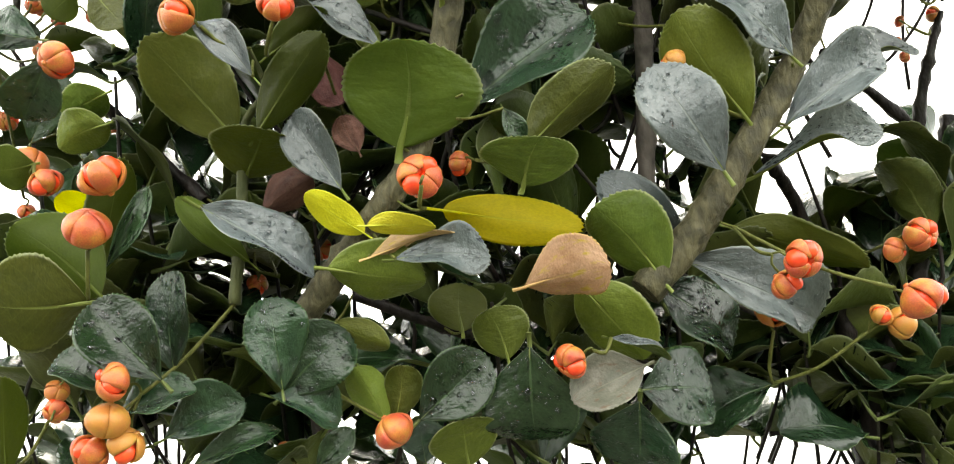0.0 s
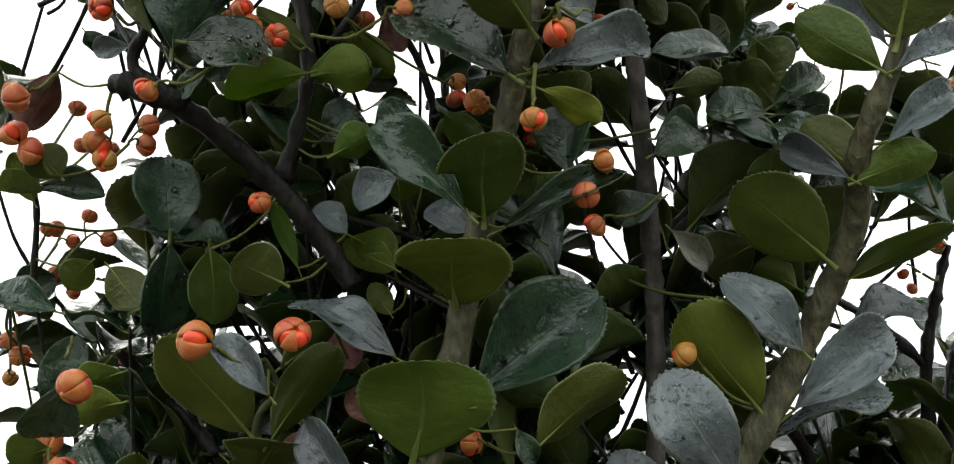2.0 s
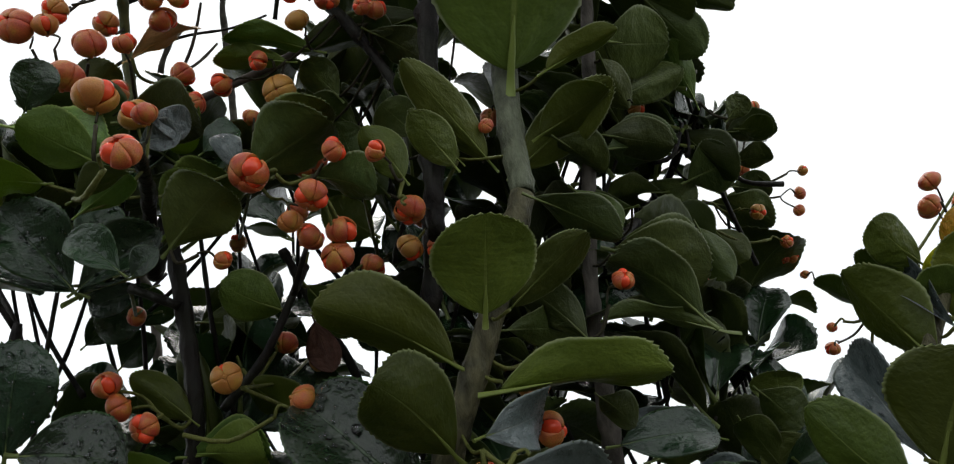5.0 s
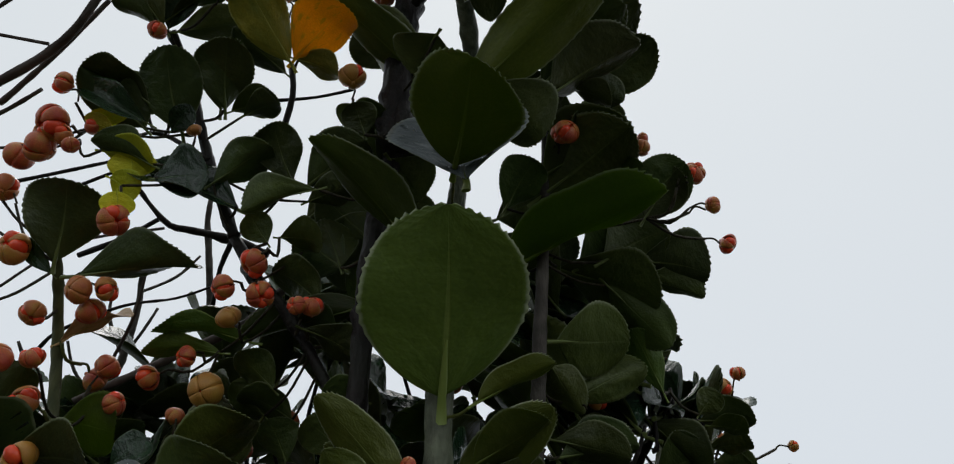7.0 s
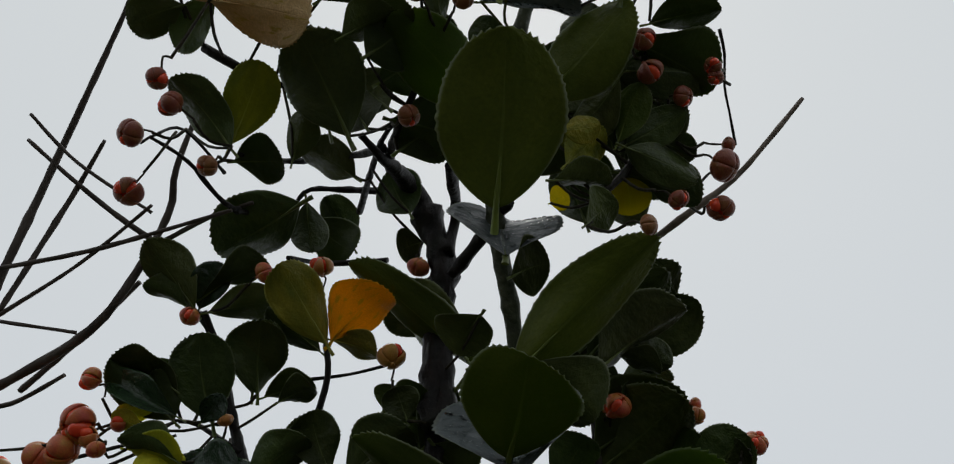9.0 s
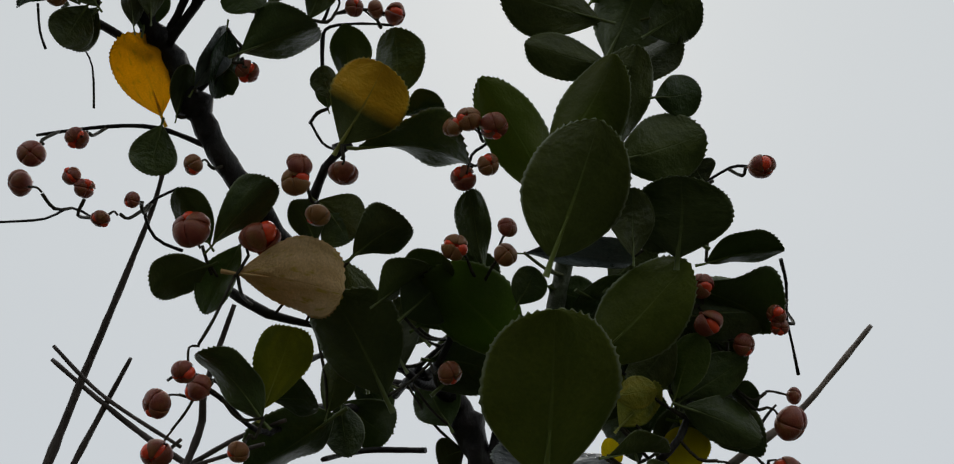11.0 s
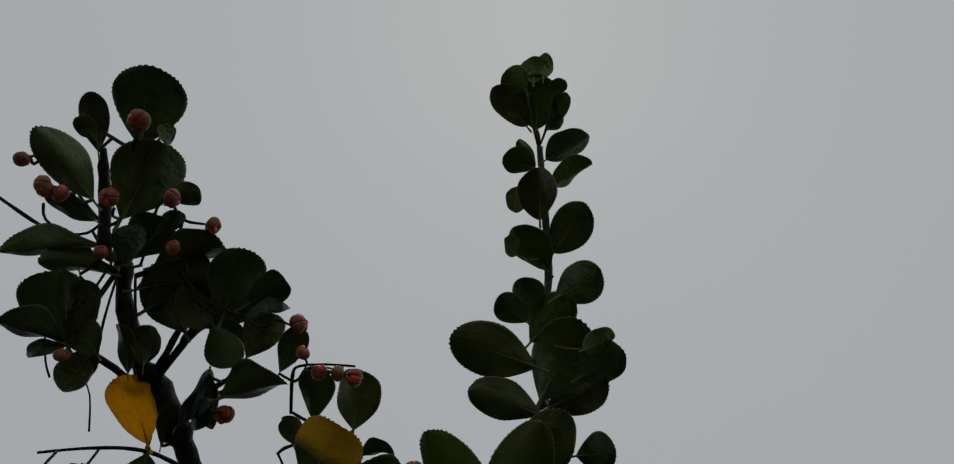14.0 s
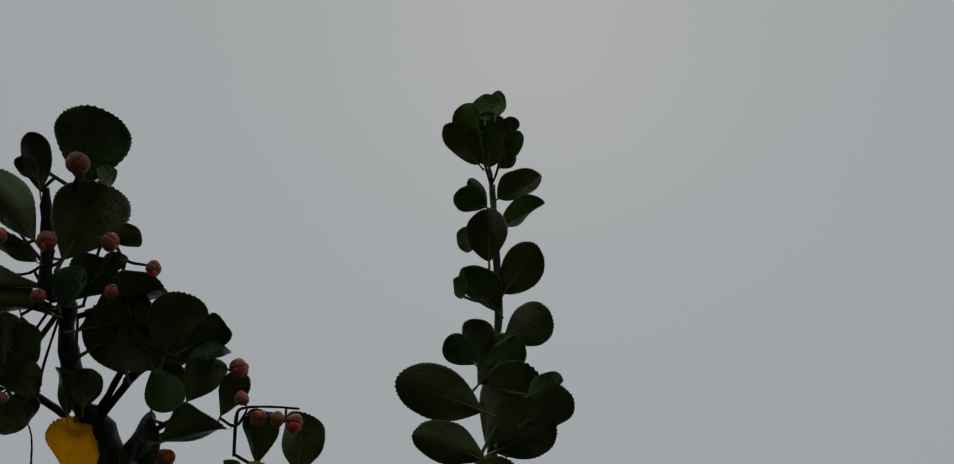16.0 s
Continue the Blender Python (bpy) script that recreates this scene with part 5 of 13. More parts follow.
leaf(shoot, (-.0191, .2566, 1.6255), (-.0205, .257, 1.638), .0138, (.08, -1, .04), "wet")
leaf(shoot, (-.0693, .2547, 1.7069), (-.0524, .2509, 1.717), .0135, (-.15, .81, .56), "dead")
leaf(shoot, (-.049, .2402, 1.7581), (-.0422, .2468, 1.7404), .0141, (-.06, .94, .33), "dead")
leaf(shoot, (-.0359, .244, 1.7213), (-.041, .2398, 1.7324), .0106, (-.07, .94, .32), "dead")
stalk(shoot, (-.1218, .2135, 1.7415), (-.1233, .2177, 1.7447), -.0029, .00074)
stalk(shoot, (-.123, .218, 1.745), (-.1238, .2191, 1.7458), .0025, .00053)
stalk(shoot, (-.1132, .2369, 1.7007), (-.1132, .2359, 1.7073), -.0029, .00074)
stalk(shoot, (-.113, .236, 1.707), (-.1131, .2356, 1.7095), .0036, .00053)
stalk(shoot, (-.1311, .2288, 1.7167), (-.1337, .2315, 1.7175), -.0029, .00074)
stalk(shoot, (-.134, .232, 1.718), (-.1332, .2311, 1.7174), .0019, .00053)
stalk(shoot, (-.1311, .2288, 1.7167), (-.1287, .2282, 1.7131), -.0029, .00074)
stalk(shoot, (-.129, .228, 1.713), (-.1282, .228, 1.7124), 0, .00053)
stalk(shoot, (-.1064, .2206, 1.6698), (-.1025, .209, 1.6801), -.0029, .00074)
stalk(shoot, (-.102, .209, 1.68), (-.1019, .2073, 1.6816), .0029, .00053)
stalk(shoot, (-.0702, .2327, 1.6701), (-.0898, .2209, 1.6438), -.0029, .00074)
stalk(shoot, (-.09, .221, 1.644), (-.0919, .2134, 1.6446), .0016, .00053)
stalk(shoot, (-.09, .221, 1.644), (-.0937, .2179, 1.6392), .0001, .00053)
stalk(shoot, (-.09, .221, 1.644), (-.092, .2211, 1.6348), -.0004, .00053)
stalk(shoot, (-.09, .221, 1.644), (-.0997, .2213, 1.6323), 0, .00053)
stalk(shoot, (-.1292, .2323, 1.6267), (-.1335, .2596, 1.6449), -.0029, .00074)
stalk(shoot, (-.133, .26, 1.645), (-.134, .2628, 1.647), .0022, .00053)
stalk(shoot, (-.1134, .2394, 1.6823), (-.1375, .2727, 1.6607), -.0029, .00074)
stalk(shoot, (-.137, .273, 1.661), (-.1395, .2754, 1.6589), .0008, .00053)
stalk(shoot, (-.1614, .2477, 1.771), (-.1781, .2843, 1.7813), -.0029, .00074)
stalk(shoot, (-.178, .284, 1.781), (-.1797, .2876, 1.7823), .0018, .00053)
stalk(shoot, (-.1211, .2652, 1.7476), (-.1374, .2928, 1.7592), -.0029, .00074)
stalk(shoot, (-.137, .293, 1.759), (-.1397, .2965, 1.7608), .0018, .00053)
stalk(shoot, (-.099, .2678, 1.7253), (-.1268, .3219, 1.6885), -.0029, .00074)
stalk(shoot, (-.127, .322, 1.688), (-.1286, .3255, 1.686), .0009, .00053)
stalk(shoot, (-.1614, .2477, 1.771), (-.1626, .2752, 1.8023), -.0029, .00074)
stalk(shoot, (-.163, .275, 1.802), (-.1605, .2797, 1.8048), .002, .00053)
stalk(shoot, (-.163, .275, 1.802), (-.1652, .2786, 1.8088), .0025, .00053)
stalk(shoot, (-.127, .259, 1.754), (-.1415, .2431, 1.7313), -.0031, .00055)
stalk(shoot, (-.04, .256, 1.678), (-.0428, .2396, 1.6648), -.0021, .00055)
stalk(shoot, (-.013, .268, 1.669), (-.0063, .253, 1.663), -.0017, .00055)
stalk(shoot, (-.091, .266, 1.718), (-.0693, .2547, 1.7069), -.0027, .00055)
capsule(shoot, (-.1059, .1881, 1.7254), .0089, (.27, -.76, -.58))
capsule(shoot, (-.095, .1973, 1.6956), .0111, (-.01, .14, -.99))
capsule(shoot, (-.1362, .2343, 1.7183), .0112, (.66, -.72, -.2))
capsule(shoot, (-.1262, .2275, 1.7095), .009, (-.56, .14, .82))
capsule(shoot, (-.1008, .2041, 1.6844), .011, (-.25, .72, -.64))
capsule(shoot, (-.0929, .21, 1.645), .0088, (.27, .96, -.1))
capsule(shoot, (-.096, .216, 1.6365), .0101, (.58, .45, .68))
capsule(shoot, (-.0929, .2212, 1.6312), .0093, (.24, -.03, .97))
capsule(shoot, (-.1022, .2214, 1.6295), .0093, (.65, -.03, .76))
capsule(shoot, (-.1343, .2651, 1.6486), .0072, (.13, -.83, -.55))
capsule(shoot, (-.141, .2775, 1.6576), .0072, (.52, -.72, .47))
capsule(shoot, (-.1808, .2902, 1.783), .0072, (.4, -.88, -.25))
capsule(shoot, (-.1407, .2982, 1.7615), .0053, (.48, -.81, -.34))
capsule(shoot, (-.1294, .327, 1.685), .0048, (.39, -.76, .52))
capsule(shoot, (-.1596, .2816, 1.8058), .0058, (-.38, -.81, -.45))
capsule(shoot, (-.166, .2797, 1.8109), .0062, (.33, -.43, -.84))

shoot = plant_shoot((-.0085, .2306, 1.7544), "dark wet spindle branch crowded with orange capsules")
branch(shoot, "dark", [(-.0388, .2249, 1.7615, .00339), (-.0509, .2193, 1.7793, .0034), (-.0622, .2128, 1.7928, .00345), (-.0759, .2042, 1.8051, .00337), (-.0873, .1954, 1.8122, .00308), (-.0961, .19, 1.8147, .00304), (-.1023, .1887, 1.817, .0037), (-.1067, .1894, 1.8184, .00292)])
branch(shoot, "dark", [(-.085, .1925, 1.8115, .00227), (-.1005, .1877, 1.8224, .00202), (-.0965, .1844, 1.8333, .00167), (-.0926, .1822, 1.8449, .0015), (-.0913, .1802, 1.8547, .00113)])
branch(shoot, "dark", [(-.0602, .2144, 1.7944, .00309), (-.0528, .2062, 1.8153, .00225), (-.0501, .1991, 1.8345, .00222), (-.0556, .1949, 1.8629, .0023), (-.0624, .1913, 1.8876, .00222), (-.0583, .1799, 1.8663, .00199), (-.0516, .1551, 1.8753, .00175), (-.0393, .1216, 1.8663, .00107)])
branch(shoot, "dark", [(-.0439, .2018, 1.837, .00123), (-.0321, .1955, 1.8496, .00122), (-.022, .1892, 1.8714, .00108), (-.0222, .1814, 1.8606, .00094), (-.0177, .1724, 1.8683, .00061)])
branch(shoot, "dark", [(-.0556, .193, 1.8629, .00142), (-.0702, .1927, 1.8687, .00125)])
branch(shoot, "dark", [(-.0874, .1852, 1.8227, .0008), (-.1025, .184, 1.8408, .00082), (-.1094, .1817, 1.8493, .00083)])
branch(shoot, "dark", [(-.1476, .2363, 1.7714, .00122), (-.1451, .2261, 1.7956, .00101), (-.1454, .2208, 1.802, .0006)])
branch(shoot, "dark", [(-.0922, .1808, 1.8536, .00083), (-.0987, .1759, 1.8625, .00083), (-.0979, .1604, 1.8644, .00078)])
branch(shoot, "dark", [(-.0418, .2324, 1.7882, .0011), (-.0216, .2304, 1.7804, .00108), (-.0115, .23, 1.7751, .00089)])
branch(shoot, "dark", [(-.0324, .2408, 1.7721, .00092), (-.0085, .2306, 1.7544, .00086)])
leaf(shoot, (-.0785, .1712, 1.8192), (-.0572, .1789, 1.818), .0213, (.34, -.91, .23), "wet")
leaf(shoot, (-.0479, .2009, 1.8254), (-.0302, .1966, 1.8231), .0152, (.22, .44, .87), "pale")
leaf(shoot, (-.0841, .1753, 1.8199), (-.0809, .167, 1.845), .0187, (.49, -.86, -.16), "wet")
leaf(shoot, (-.0865, .175, 1.8207), (-.0954, .1701, 1.8439), .0066, (.35, -.93, -.06), "wet")
leaf(shoot, (-.0697, .1625, 1.8558), (-.0864, .1531, 1.8718), .0176, (.17, -.98, .09), "wet")
leaf(shoot, (-.0681, .1626, 1.8556), (-.0514, .1637, 1.8705), .0112, (.33, -.89, -.31), "wet")
leaf(shoot, (-.0686, .1629, 1.8549), (-.0915, .1662, 1.8639), .0129, (-.13, -.99, .04), "wet")
leaf(shoot, (-.068, .1631, 1.8544), (-.0581, .1881, 1.8775), .0132, (.2, -.98, -.09), "wet")
leaf(shoot, (-.0713, .1722, 1.8664), (-.0699, .1726, 1.8838), .0115, (.35, -.94, -.01), "wet")
leaf(shoot, (-.0481, .1889, 1.8185), (-.0717, .1873, 1.8105), .0137, (-.32, .43, .85), "pale")
leaf(shoot, (-.0502, .1965, 1.833), (-.064, .1882, 1.8429), .0089, (-.12, .84, .53), "fresh")
leaf(shoot, (-.0895, .1596, 1.8579), (-.1023, .1466, 1.8701), .0189, (-.23, .78, .59), "pale")
leaf(shoot, (-.0601, .1895, 1.8884), (-.0397, .1792, 1.8937), .0214, (-.12, .25, .96), "pale")
leaf(shoot, (-.0487, .2135, 1.8079), (-.0357, .2163, 1.8195), .0152, (.14, -.99, .08), "wet")
leaf(shoot, (-.0307, .2108, 1.8062), (-.019, .2132, 1.8185), .0129, (.14, -.99, .06), "wet")
leaf(shoot, (-.023, .1989, 1.87), (-.0117, .2045, 1.8569), .0129, (.19, .83, .52), "fresh")
leaf(shoot, (-.0305, .201, 1.8642), (-.0475, .1979, 1.8717), .014, (.22, .62, .75), "fresh")
leaf(shoot, (-.0411, .2109, 1.8473), (-.0253, .2229, 1.8375), .0141, (-.06, .68, .73), "fresh")
leaf(shoot, (-.0733, .1767, 1.8134), (-.0834, .1838, 1.8092), .0077, (-.42, -.82, -.38), "wet")
leaf(shoot, (-.0972, .2211, 1.779), (-.1004, .2174, 1.8072), .0213, (.36, -.93, -.08), "wet")
leaf(shoot, (-.0927, .2097, 1.7732), (-.0996, .2269, 1.7499), .0166, (.23, -.75, -.62), "wet")
leaf(shoot, (-.0787, .2047, 1.7686), (-.0812, .22, 1.7501), .0144, (-.11, .76, .64), "fresh")
leaf(shoot, (-.1103, .2185, 1.7839), (-.0884, .2259, 1.7847), .0127, (.31, -.93, .22), "wet")
leaf(shoot, (-.0924, .2188, 1.7778), (-.0797, .2262, 1.7785), .0129, (.44, -.8, .41), "wet")
leaf(shoot, (-.0573, .2083, 1.7581), (-.0704, .201, 1.7633), .017, (-.06, .64, .76), "fresh")
leaf(shoot, (-.0542, .2139, 1.7647), (-.0596, .2026, 1.7815), .0057, (-.24, .84, .49), "pale")
leaf(shoot, (-.1337, .2258, 1.759), (-.1579, .2307, 1.7659), .0145, (-.07, -.91, .42), "wet")
leaf(shoot, (-.1079, .1879, 1.726), (-.1185, .1993, 1.7147), .0145, (.05, -.68, -.73), "wet")
leaf(shoot, (-.0514, .2011, 1.825), (-.0291, .1969, 1.8239), .0134, (.1, .29, .95), "pale")
leaf(shoot, (-.1428, .2198, 1.7948), (-.1471, .2107, 1.8082), .009, (-.36, .82, .44), "fresh")
leaf(shoot, (-.1407, .2167, 1.7976), (-.1207, .2219, 1.7963), .0117, (.26, -.92, .29), "wet")
leaf(shoot, (-.1296, .2097, 1.798), (-.1355, .2038, 1.8061), .0135, (-.18, .85, .5), "fresh")
leaf(shoot, (-.1235, .2245, 1.7744), (-.131, .2252, 1.7663), .0114, (-.47, .72, .51), "fresh")
leaf(shoot, (-.1144, .2182, 1.7696), (-.1039, .2199, 1.7572), .013, (-.09, .99, .06), "fresh")
leaf(shoot, (-.1503, .213, 1.7961), (-.1369, .2102, 1.7965), .0128, (.01, .22, .98), "fresh")
leaf(shoot, (-.1293, .1981, 1.8293), (-.1413, .2047, 1.813), .0124, (-.42, .69, .59), "dead")
leaf(shoot, (-.1109, .2274, 1.7386), (-.1267, .234, 1.7351), .0135, (.1, .65, .75), "fresh")
leaf(shoot, (-.1115, .2311, 1.7299), (-.1292, .2377, 1.7263), .0149, (.09, .65, .75), "fresh")
leaf(shoot, (-.1311, .2288, 1.7167), (-.1426, .2269, 1.7144), .0144, (-.25, .67, .7), "fresh")
leaf(shoot, (-.0701, .1274, 1.877), (-.0474, .1261, 1.8692), .0116, (.31, .48, .82), "pale")
leaf(shoot, (-.0736, .1487, 1.876), (-.0883, .1449, 1.872), .0145, (-.32, .3, .9), "pale")
leaf(shoot, (-.0935, .1589, 1.8668), (-.0899, .1491, 1.8809), .0103, (-.25, .76, .6), "fresh")
leaf(shoot, (-.0553, .1343, 1.8594), (-.0437, .1293, 1.865), .0073, (-.18, .52, .84), "pale")
leaf(shoot, (-.0555, .1767, 1.8766), (-.0415, .1675, 1.8866), .0181, (-.35, .39, .85), "pale")
leaf(shoot, (-.0368, .1842, 1.9044), (-.0145, .1753, 1.9137), .0191, (-.25, .32, .91), "fresh")
leaf(shoot, (-.0341, .1657, 1.8879), (-.0405, .1658, 1.8992), .0073, (.09, -.99, .06), "sheen_grey")
leaf(shoot, (-.0456, .1367, 1.8843), (-.0383, .1419, 1.8848), .0076, (.58, -.81, -.07), "sheen_grey")
leaf(shoot, (.0198, .1675, 1.8877), (.0089, .1618, 1.9003), .0107, (.21, .81, .55), "fresh")
leaf(shoot, (.0082, .1586, 1.879), (-.0015, .1533, 1.8906), .01, (.08, .88, .47), "fresh")
leaf(shoot, (.043, .1793, 1.9037), (.0614, .1712, 1.912), .0147, (-.15, .52, .84), "fresh")
leaf(shoot, (-.0261, .2293, 1.7686), (-.0429, .2285, 1.7773), .0127, (.26, .77, .58), "fresh")
leaf(shoot, (-.0407, .2227, 1.7789), (-.0502, .2233, 1.7903), .01, (.12, -.98, .16), "sheen_grey")
leaf(shoot, (-.0288, .24, 1.7564), (-.0354, .2384, 1.7668), .0082, (.14, .96, .23), "fresh")
leaf(shoot, (-.0422, .203, 1.7974), (-.0291, .2029, 1.8036), .012, (-.3, .7, .65), "pale")
leaf(shoot, (-.0226, .2055, 1.7903), (-.0372, .2127, 1.786), .0136, (-.46, -.89, .07), "sheen_grey")
leaf(shoot, (-.0129, .2068, 1.797), (-.0239, .2144, 1.7857), .0135, (-.13, .76, .64), "pale")
leaf(shoot, (-.0005, .2156, 1.7747), (-.0141, .2168, 1.7841), .0135, (.02, -.99, .17), "sheen_grey")
leaf(shoot, (-.039, .2228, 1.7779), (-.0259, .2282, 1.7713), .0137, (-.04, .81, .59), "pale")
leaf(shoot, (-.0262, .2054, 1.8042), (-.0172, .2142, 1.7958), .0106, (.44, -.81, -.38), "sheen_grey")
leaf(shoot, (-.0072, .2011, 1.8089), (.004, .2075, 1.7999), .0111, (-.12, .87, .47), "pale")
stalk(shoot, (-.1293, .1981, 1.8293), (-.1327, .1905, 1.8187), -.0029, .00074)
stalk(shoot, (-.133, .19, 1.819), (-.1336, .1886, 1.816), .0001, .00053)
stalk(shoot, (-.1296, .2097, 1.798), (-.1336, .2045, 1.8017), -.0029, .00074)
stalk(shoot, (-.134, .204, 1.802), (-.138, .1997, 1.8059), .0023, .00053)
stalk(shoot, (-.134, .204, 1.802), (-.134, .2036, 1.8019), .0019, .00053)
stalk(shoot, (-.0733, .1767, 1.8134), (-.0838, .1751, 1.8085), -.0029, .00074)
stalk(shoot, (-.084, .175, 1.809), (-.0874, .1745, 1.8069), .0009, .00053)
stalk(shoot, (-.0993, .1842, 1.8369), (-.1021, .1765, 1.8341), -.0029, .00074)
stalk(shoot, (-.102, .176, 1.834), (-.1033, .173, 1.8328), .001, .00053)
stalk(shoot, (-.0502, .1965, 1.833), (-.0563, .1899, 1.8331), -.0029, .00074)
stalk(shoot, (-.056, .19, 1.833), (-.0652, .1845, 1.8376), .002, .00053)
stalk(shoot, (-.056, .19, 1.833), (-.0618, .1862, 1.8333), .0015, .00053)
stalk(shoot, (-.056, .19, 1.833), (-.0559, .1841, 1.829), .0007, .00053)
stalk(shoot, (-.0702, .1927, 1.8687), (-.0899, .2407, 1.8815), -.0029, .00074)
stalk(shoot, (-.09, .241, 1.881), (-.0914, .2445, 1.8825), .0017, .00053)
stalk(shoot, (-.0606, .2138, 1.7909), (-.0625, .209, 1.787), -.0029, .00074)
stalk(shoot, (-.062, .209, 1.787), (-.0636, .2061, 1.7846), .0007, .00053)
stalk(shoot, (-.1456, .2281, 1.7908), (-.1252, .2699, 1.8063), -.0029, .00074)
stalk(shoot, (-.125, .27, 1.806), (-.1248, .2737, 1.81), .0024, .00053)
stalk(shoot, (-.125, .27, 1.806), (-.1206, .2759, 1.8061), .0014, .00053)
stalk(shoot, (-.0972, .2211, 1.779), (-.1037, .2731, 1.8005), -.0029, .00074)
stalk(shoot, (-.104, .273, 1.801), (-.1041, .2768, 1.802), .002, .00053)
stalk(shoot, (-.1614, .2477, 1.771), (-.15, .272, 1.803), -.0029, .00074)
stalk(shoot, (-.15, .272, 1.803), (-.151, .2744, 1.8113), .0025, .00053)
stalk(shoot, (-.15, .272, 1.803), (-.1459, .2766, 1.8044), .0017, .00053)
stalk(shoot, (-.1614, .2477, 1.771), (-.1667, .2726, 1.8041), -.0029, .00074)
stalk(shoot, (-.167, .273, 1.804), (-.1673, .2753, 1.8076), .0024, .00053)
stalk(shoot, (-.1614, .2477, 1.771), (-.1622, .2774, 1.7861), -.0029, .00074)
stalk(shoot, (-.162, .277, 1.786), (-.165, .2819, 1.7916), .0023, .00053)
stalk(shoot, (-.162, .277, 1.786), (-.1598, .2839, 1.7862), .0015, .00053)
stalk(shoot, (-.1614, .2477, 1.771), (-.1822, .2868, 1.7701), -.0029, .00074)
stalk(shoot, (-.182, .287, 1.77), (-.1841, .2903, 1.77), .0014, .00053)
stalk(shoot, (-.1614, .2477, 1.771), (-.1681, .2689, 1.7611), -.0029, .00074)
stalk(shoot, (-.168, .269, 1.761), (-.1691, .2722, 1.7595), .0009, .00053)
stalk(shoot, (-.1614, .2477, 1.771), (-.1828, .2925, 1.7576), -.0029, .00074)
stalk(shoot, (-.183, .293, 1.758), (-.1847, .2964, 1.7565), .0011, .00053)
stalk(shoot, (-.1454, .2208, 1.802), (-.153, .255, 1.8477), -.0029, .00074)
stalk(shoot, (-.153, .255, 1.848), (-.1535, .2575, 1.8511), .0024, .00053)
stalk(shoot, (-.1067, .1894, 1.8184), (-.1091, .1926, 1.8103), -.0029, .00074)
stalk(shoot, (-.109, .193, 1.81), (-.1094, .1919, 1.8088), .0003, .00053)
stalk(shoot, (-.109, .193, 1.81), (-.112, .196, 1.8051), .0002, .00053)
stalk(shoot, (-.109, .193, 1.81), (-.1108, .1979, 1.8), .0003, .00053)
stalk(shoot, (-.1296, .2097, 1.798), (-.1158, .2244, 1.8168), -.0029, .00074)
stalk(shoot, (-.116, .224, 1.817), (-.1123, .2266, 1.8231), .0026, .00053)
stalk(shoot, (-.116, .224, 1.817), (-.1138, .2277, 1.8181), .0019, .00053)
stalk(shoot, (-.1454, .2208, 1.802), (-.1465, .2585, 1.8334), -.0029, .00074)
stalk(shoot, (-.147, .259, 1.833), (-.1421, .2637, 1.8365), .0019, .00053)
stalk(shoot, (-.147, .259, 1.833), (-.1513, .2631, 1.8383), .0021, .00053)
stalk(shoot, (-.1614, .2477, 1.771), (-.1748, .301, 1.739), -.0029, .00074)
stalk(shoot, (-.175, .301, 1.739), (-.1756, .3045, 1.7369), .0008, .00053)
stalk(shoot, (-.0921, .1814, 1.8488), (-.0945, .1736, 1.8475), -.0029, .00074)
stalk(shoot, (-.095, .174, 1.847), (-.0957, .1697, 1.8469), .0012, .00053)
stalk(shoot, (-.0411, .2109, 1.8473), (-.0436, .2128, 1.8515), -.0029, .00074)
stalk(shoot, (-.044, .213, 1.852), (-.0448, .2137, 1.8534), .0026, .00053)
stalk(shoot, (-.0411, .2109, 1.8473), (-.0373, .2225, 1.8595), -.0029, .00074)
stalk(shoot, (-.037, .223, 1.86), (-.0364, .2251, 1.8623), .0025, .00053)
stalk(shoot, (-.0433, .2031, 1.9096), (-.0645, .2586, 1.9176), -.0029, .00074)
stalk(shoot, (-.064, .259, 1.918), (-.066, .2625, 1.9182), .0016, .00053)
stalk(shoot, (-.0144, .1603, 1.8819), (-.0218, .1549, 1.8795), -.0029, .00074)
stalk(shoot, (-.022, .155, 1.88), (-.0243, .1531, 1.8787), .001, .00053)
stalk(shoot, (-.0325, .1679, 1.8883), (-.0232, .1733, 1.8945), -.0029, .00074)
stalk(shoot, (-.023, .173, 1.894), (-.0204, .175, 1.8964), .0022, .00053)
stalk(shoot, (-.0144, .1603, 1.8819), (-.0113, .1583, 1.8738), -.0029, .00074)
stalk(shoot, (-.011, .158, 1.874), (-.0109, .149, 1.8696), .0009, .00053)
stalk(shoot, (-.011, .158, 1.874), (-.007, .1567, 1.8679), .0004, .00053)
stalk(shoot, (-.011, .158, 1.874), (-.009, .1645, 1.8651), .0003, .00053)
stalk(shoot, (.0082, .1586, 1.879), (.0086, .157, 1.8733), -.0029, .00074)
stalk(shoot, (.009, .157, 1.873), (.0089, .1562, 1.8704), 0, .00053)
stalk(shoot, (-.023, .1989, 1.87), (-.012, .206, 1.8769), -.0029, .00074)
stalk(shoot, (-.012, .206, 1.877), (-.0091, .2078, 1.8787), .0021, .00053)
stalk(shoot, (.0201, .1788, 1.896), (.0129, .1912, 1.8846), -.0029, .00074)
stalk(shoot, (.013, .191, 1.885), (.0076, .1951, 1.8811), .0008, .00053)
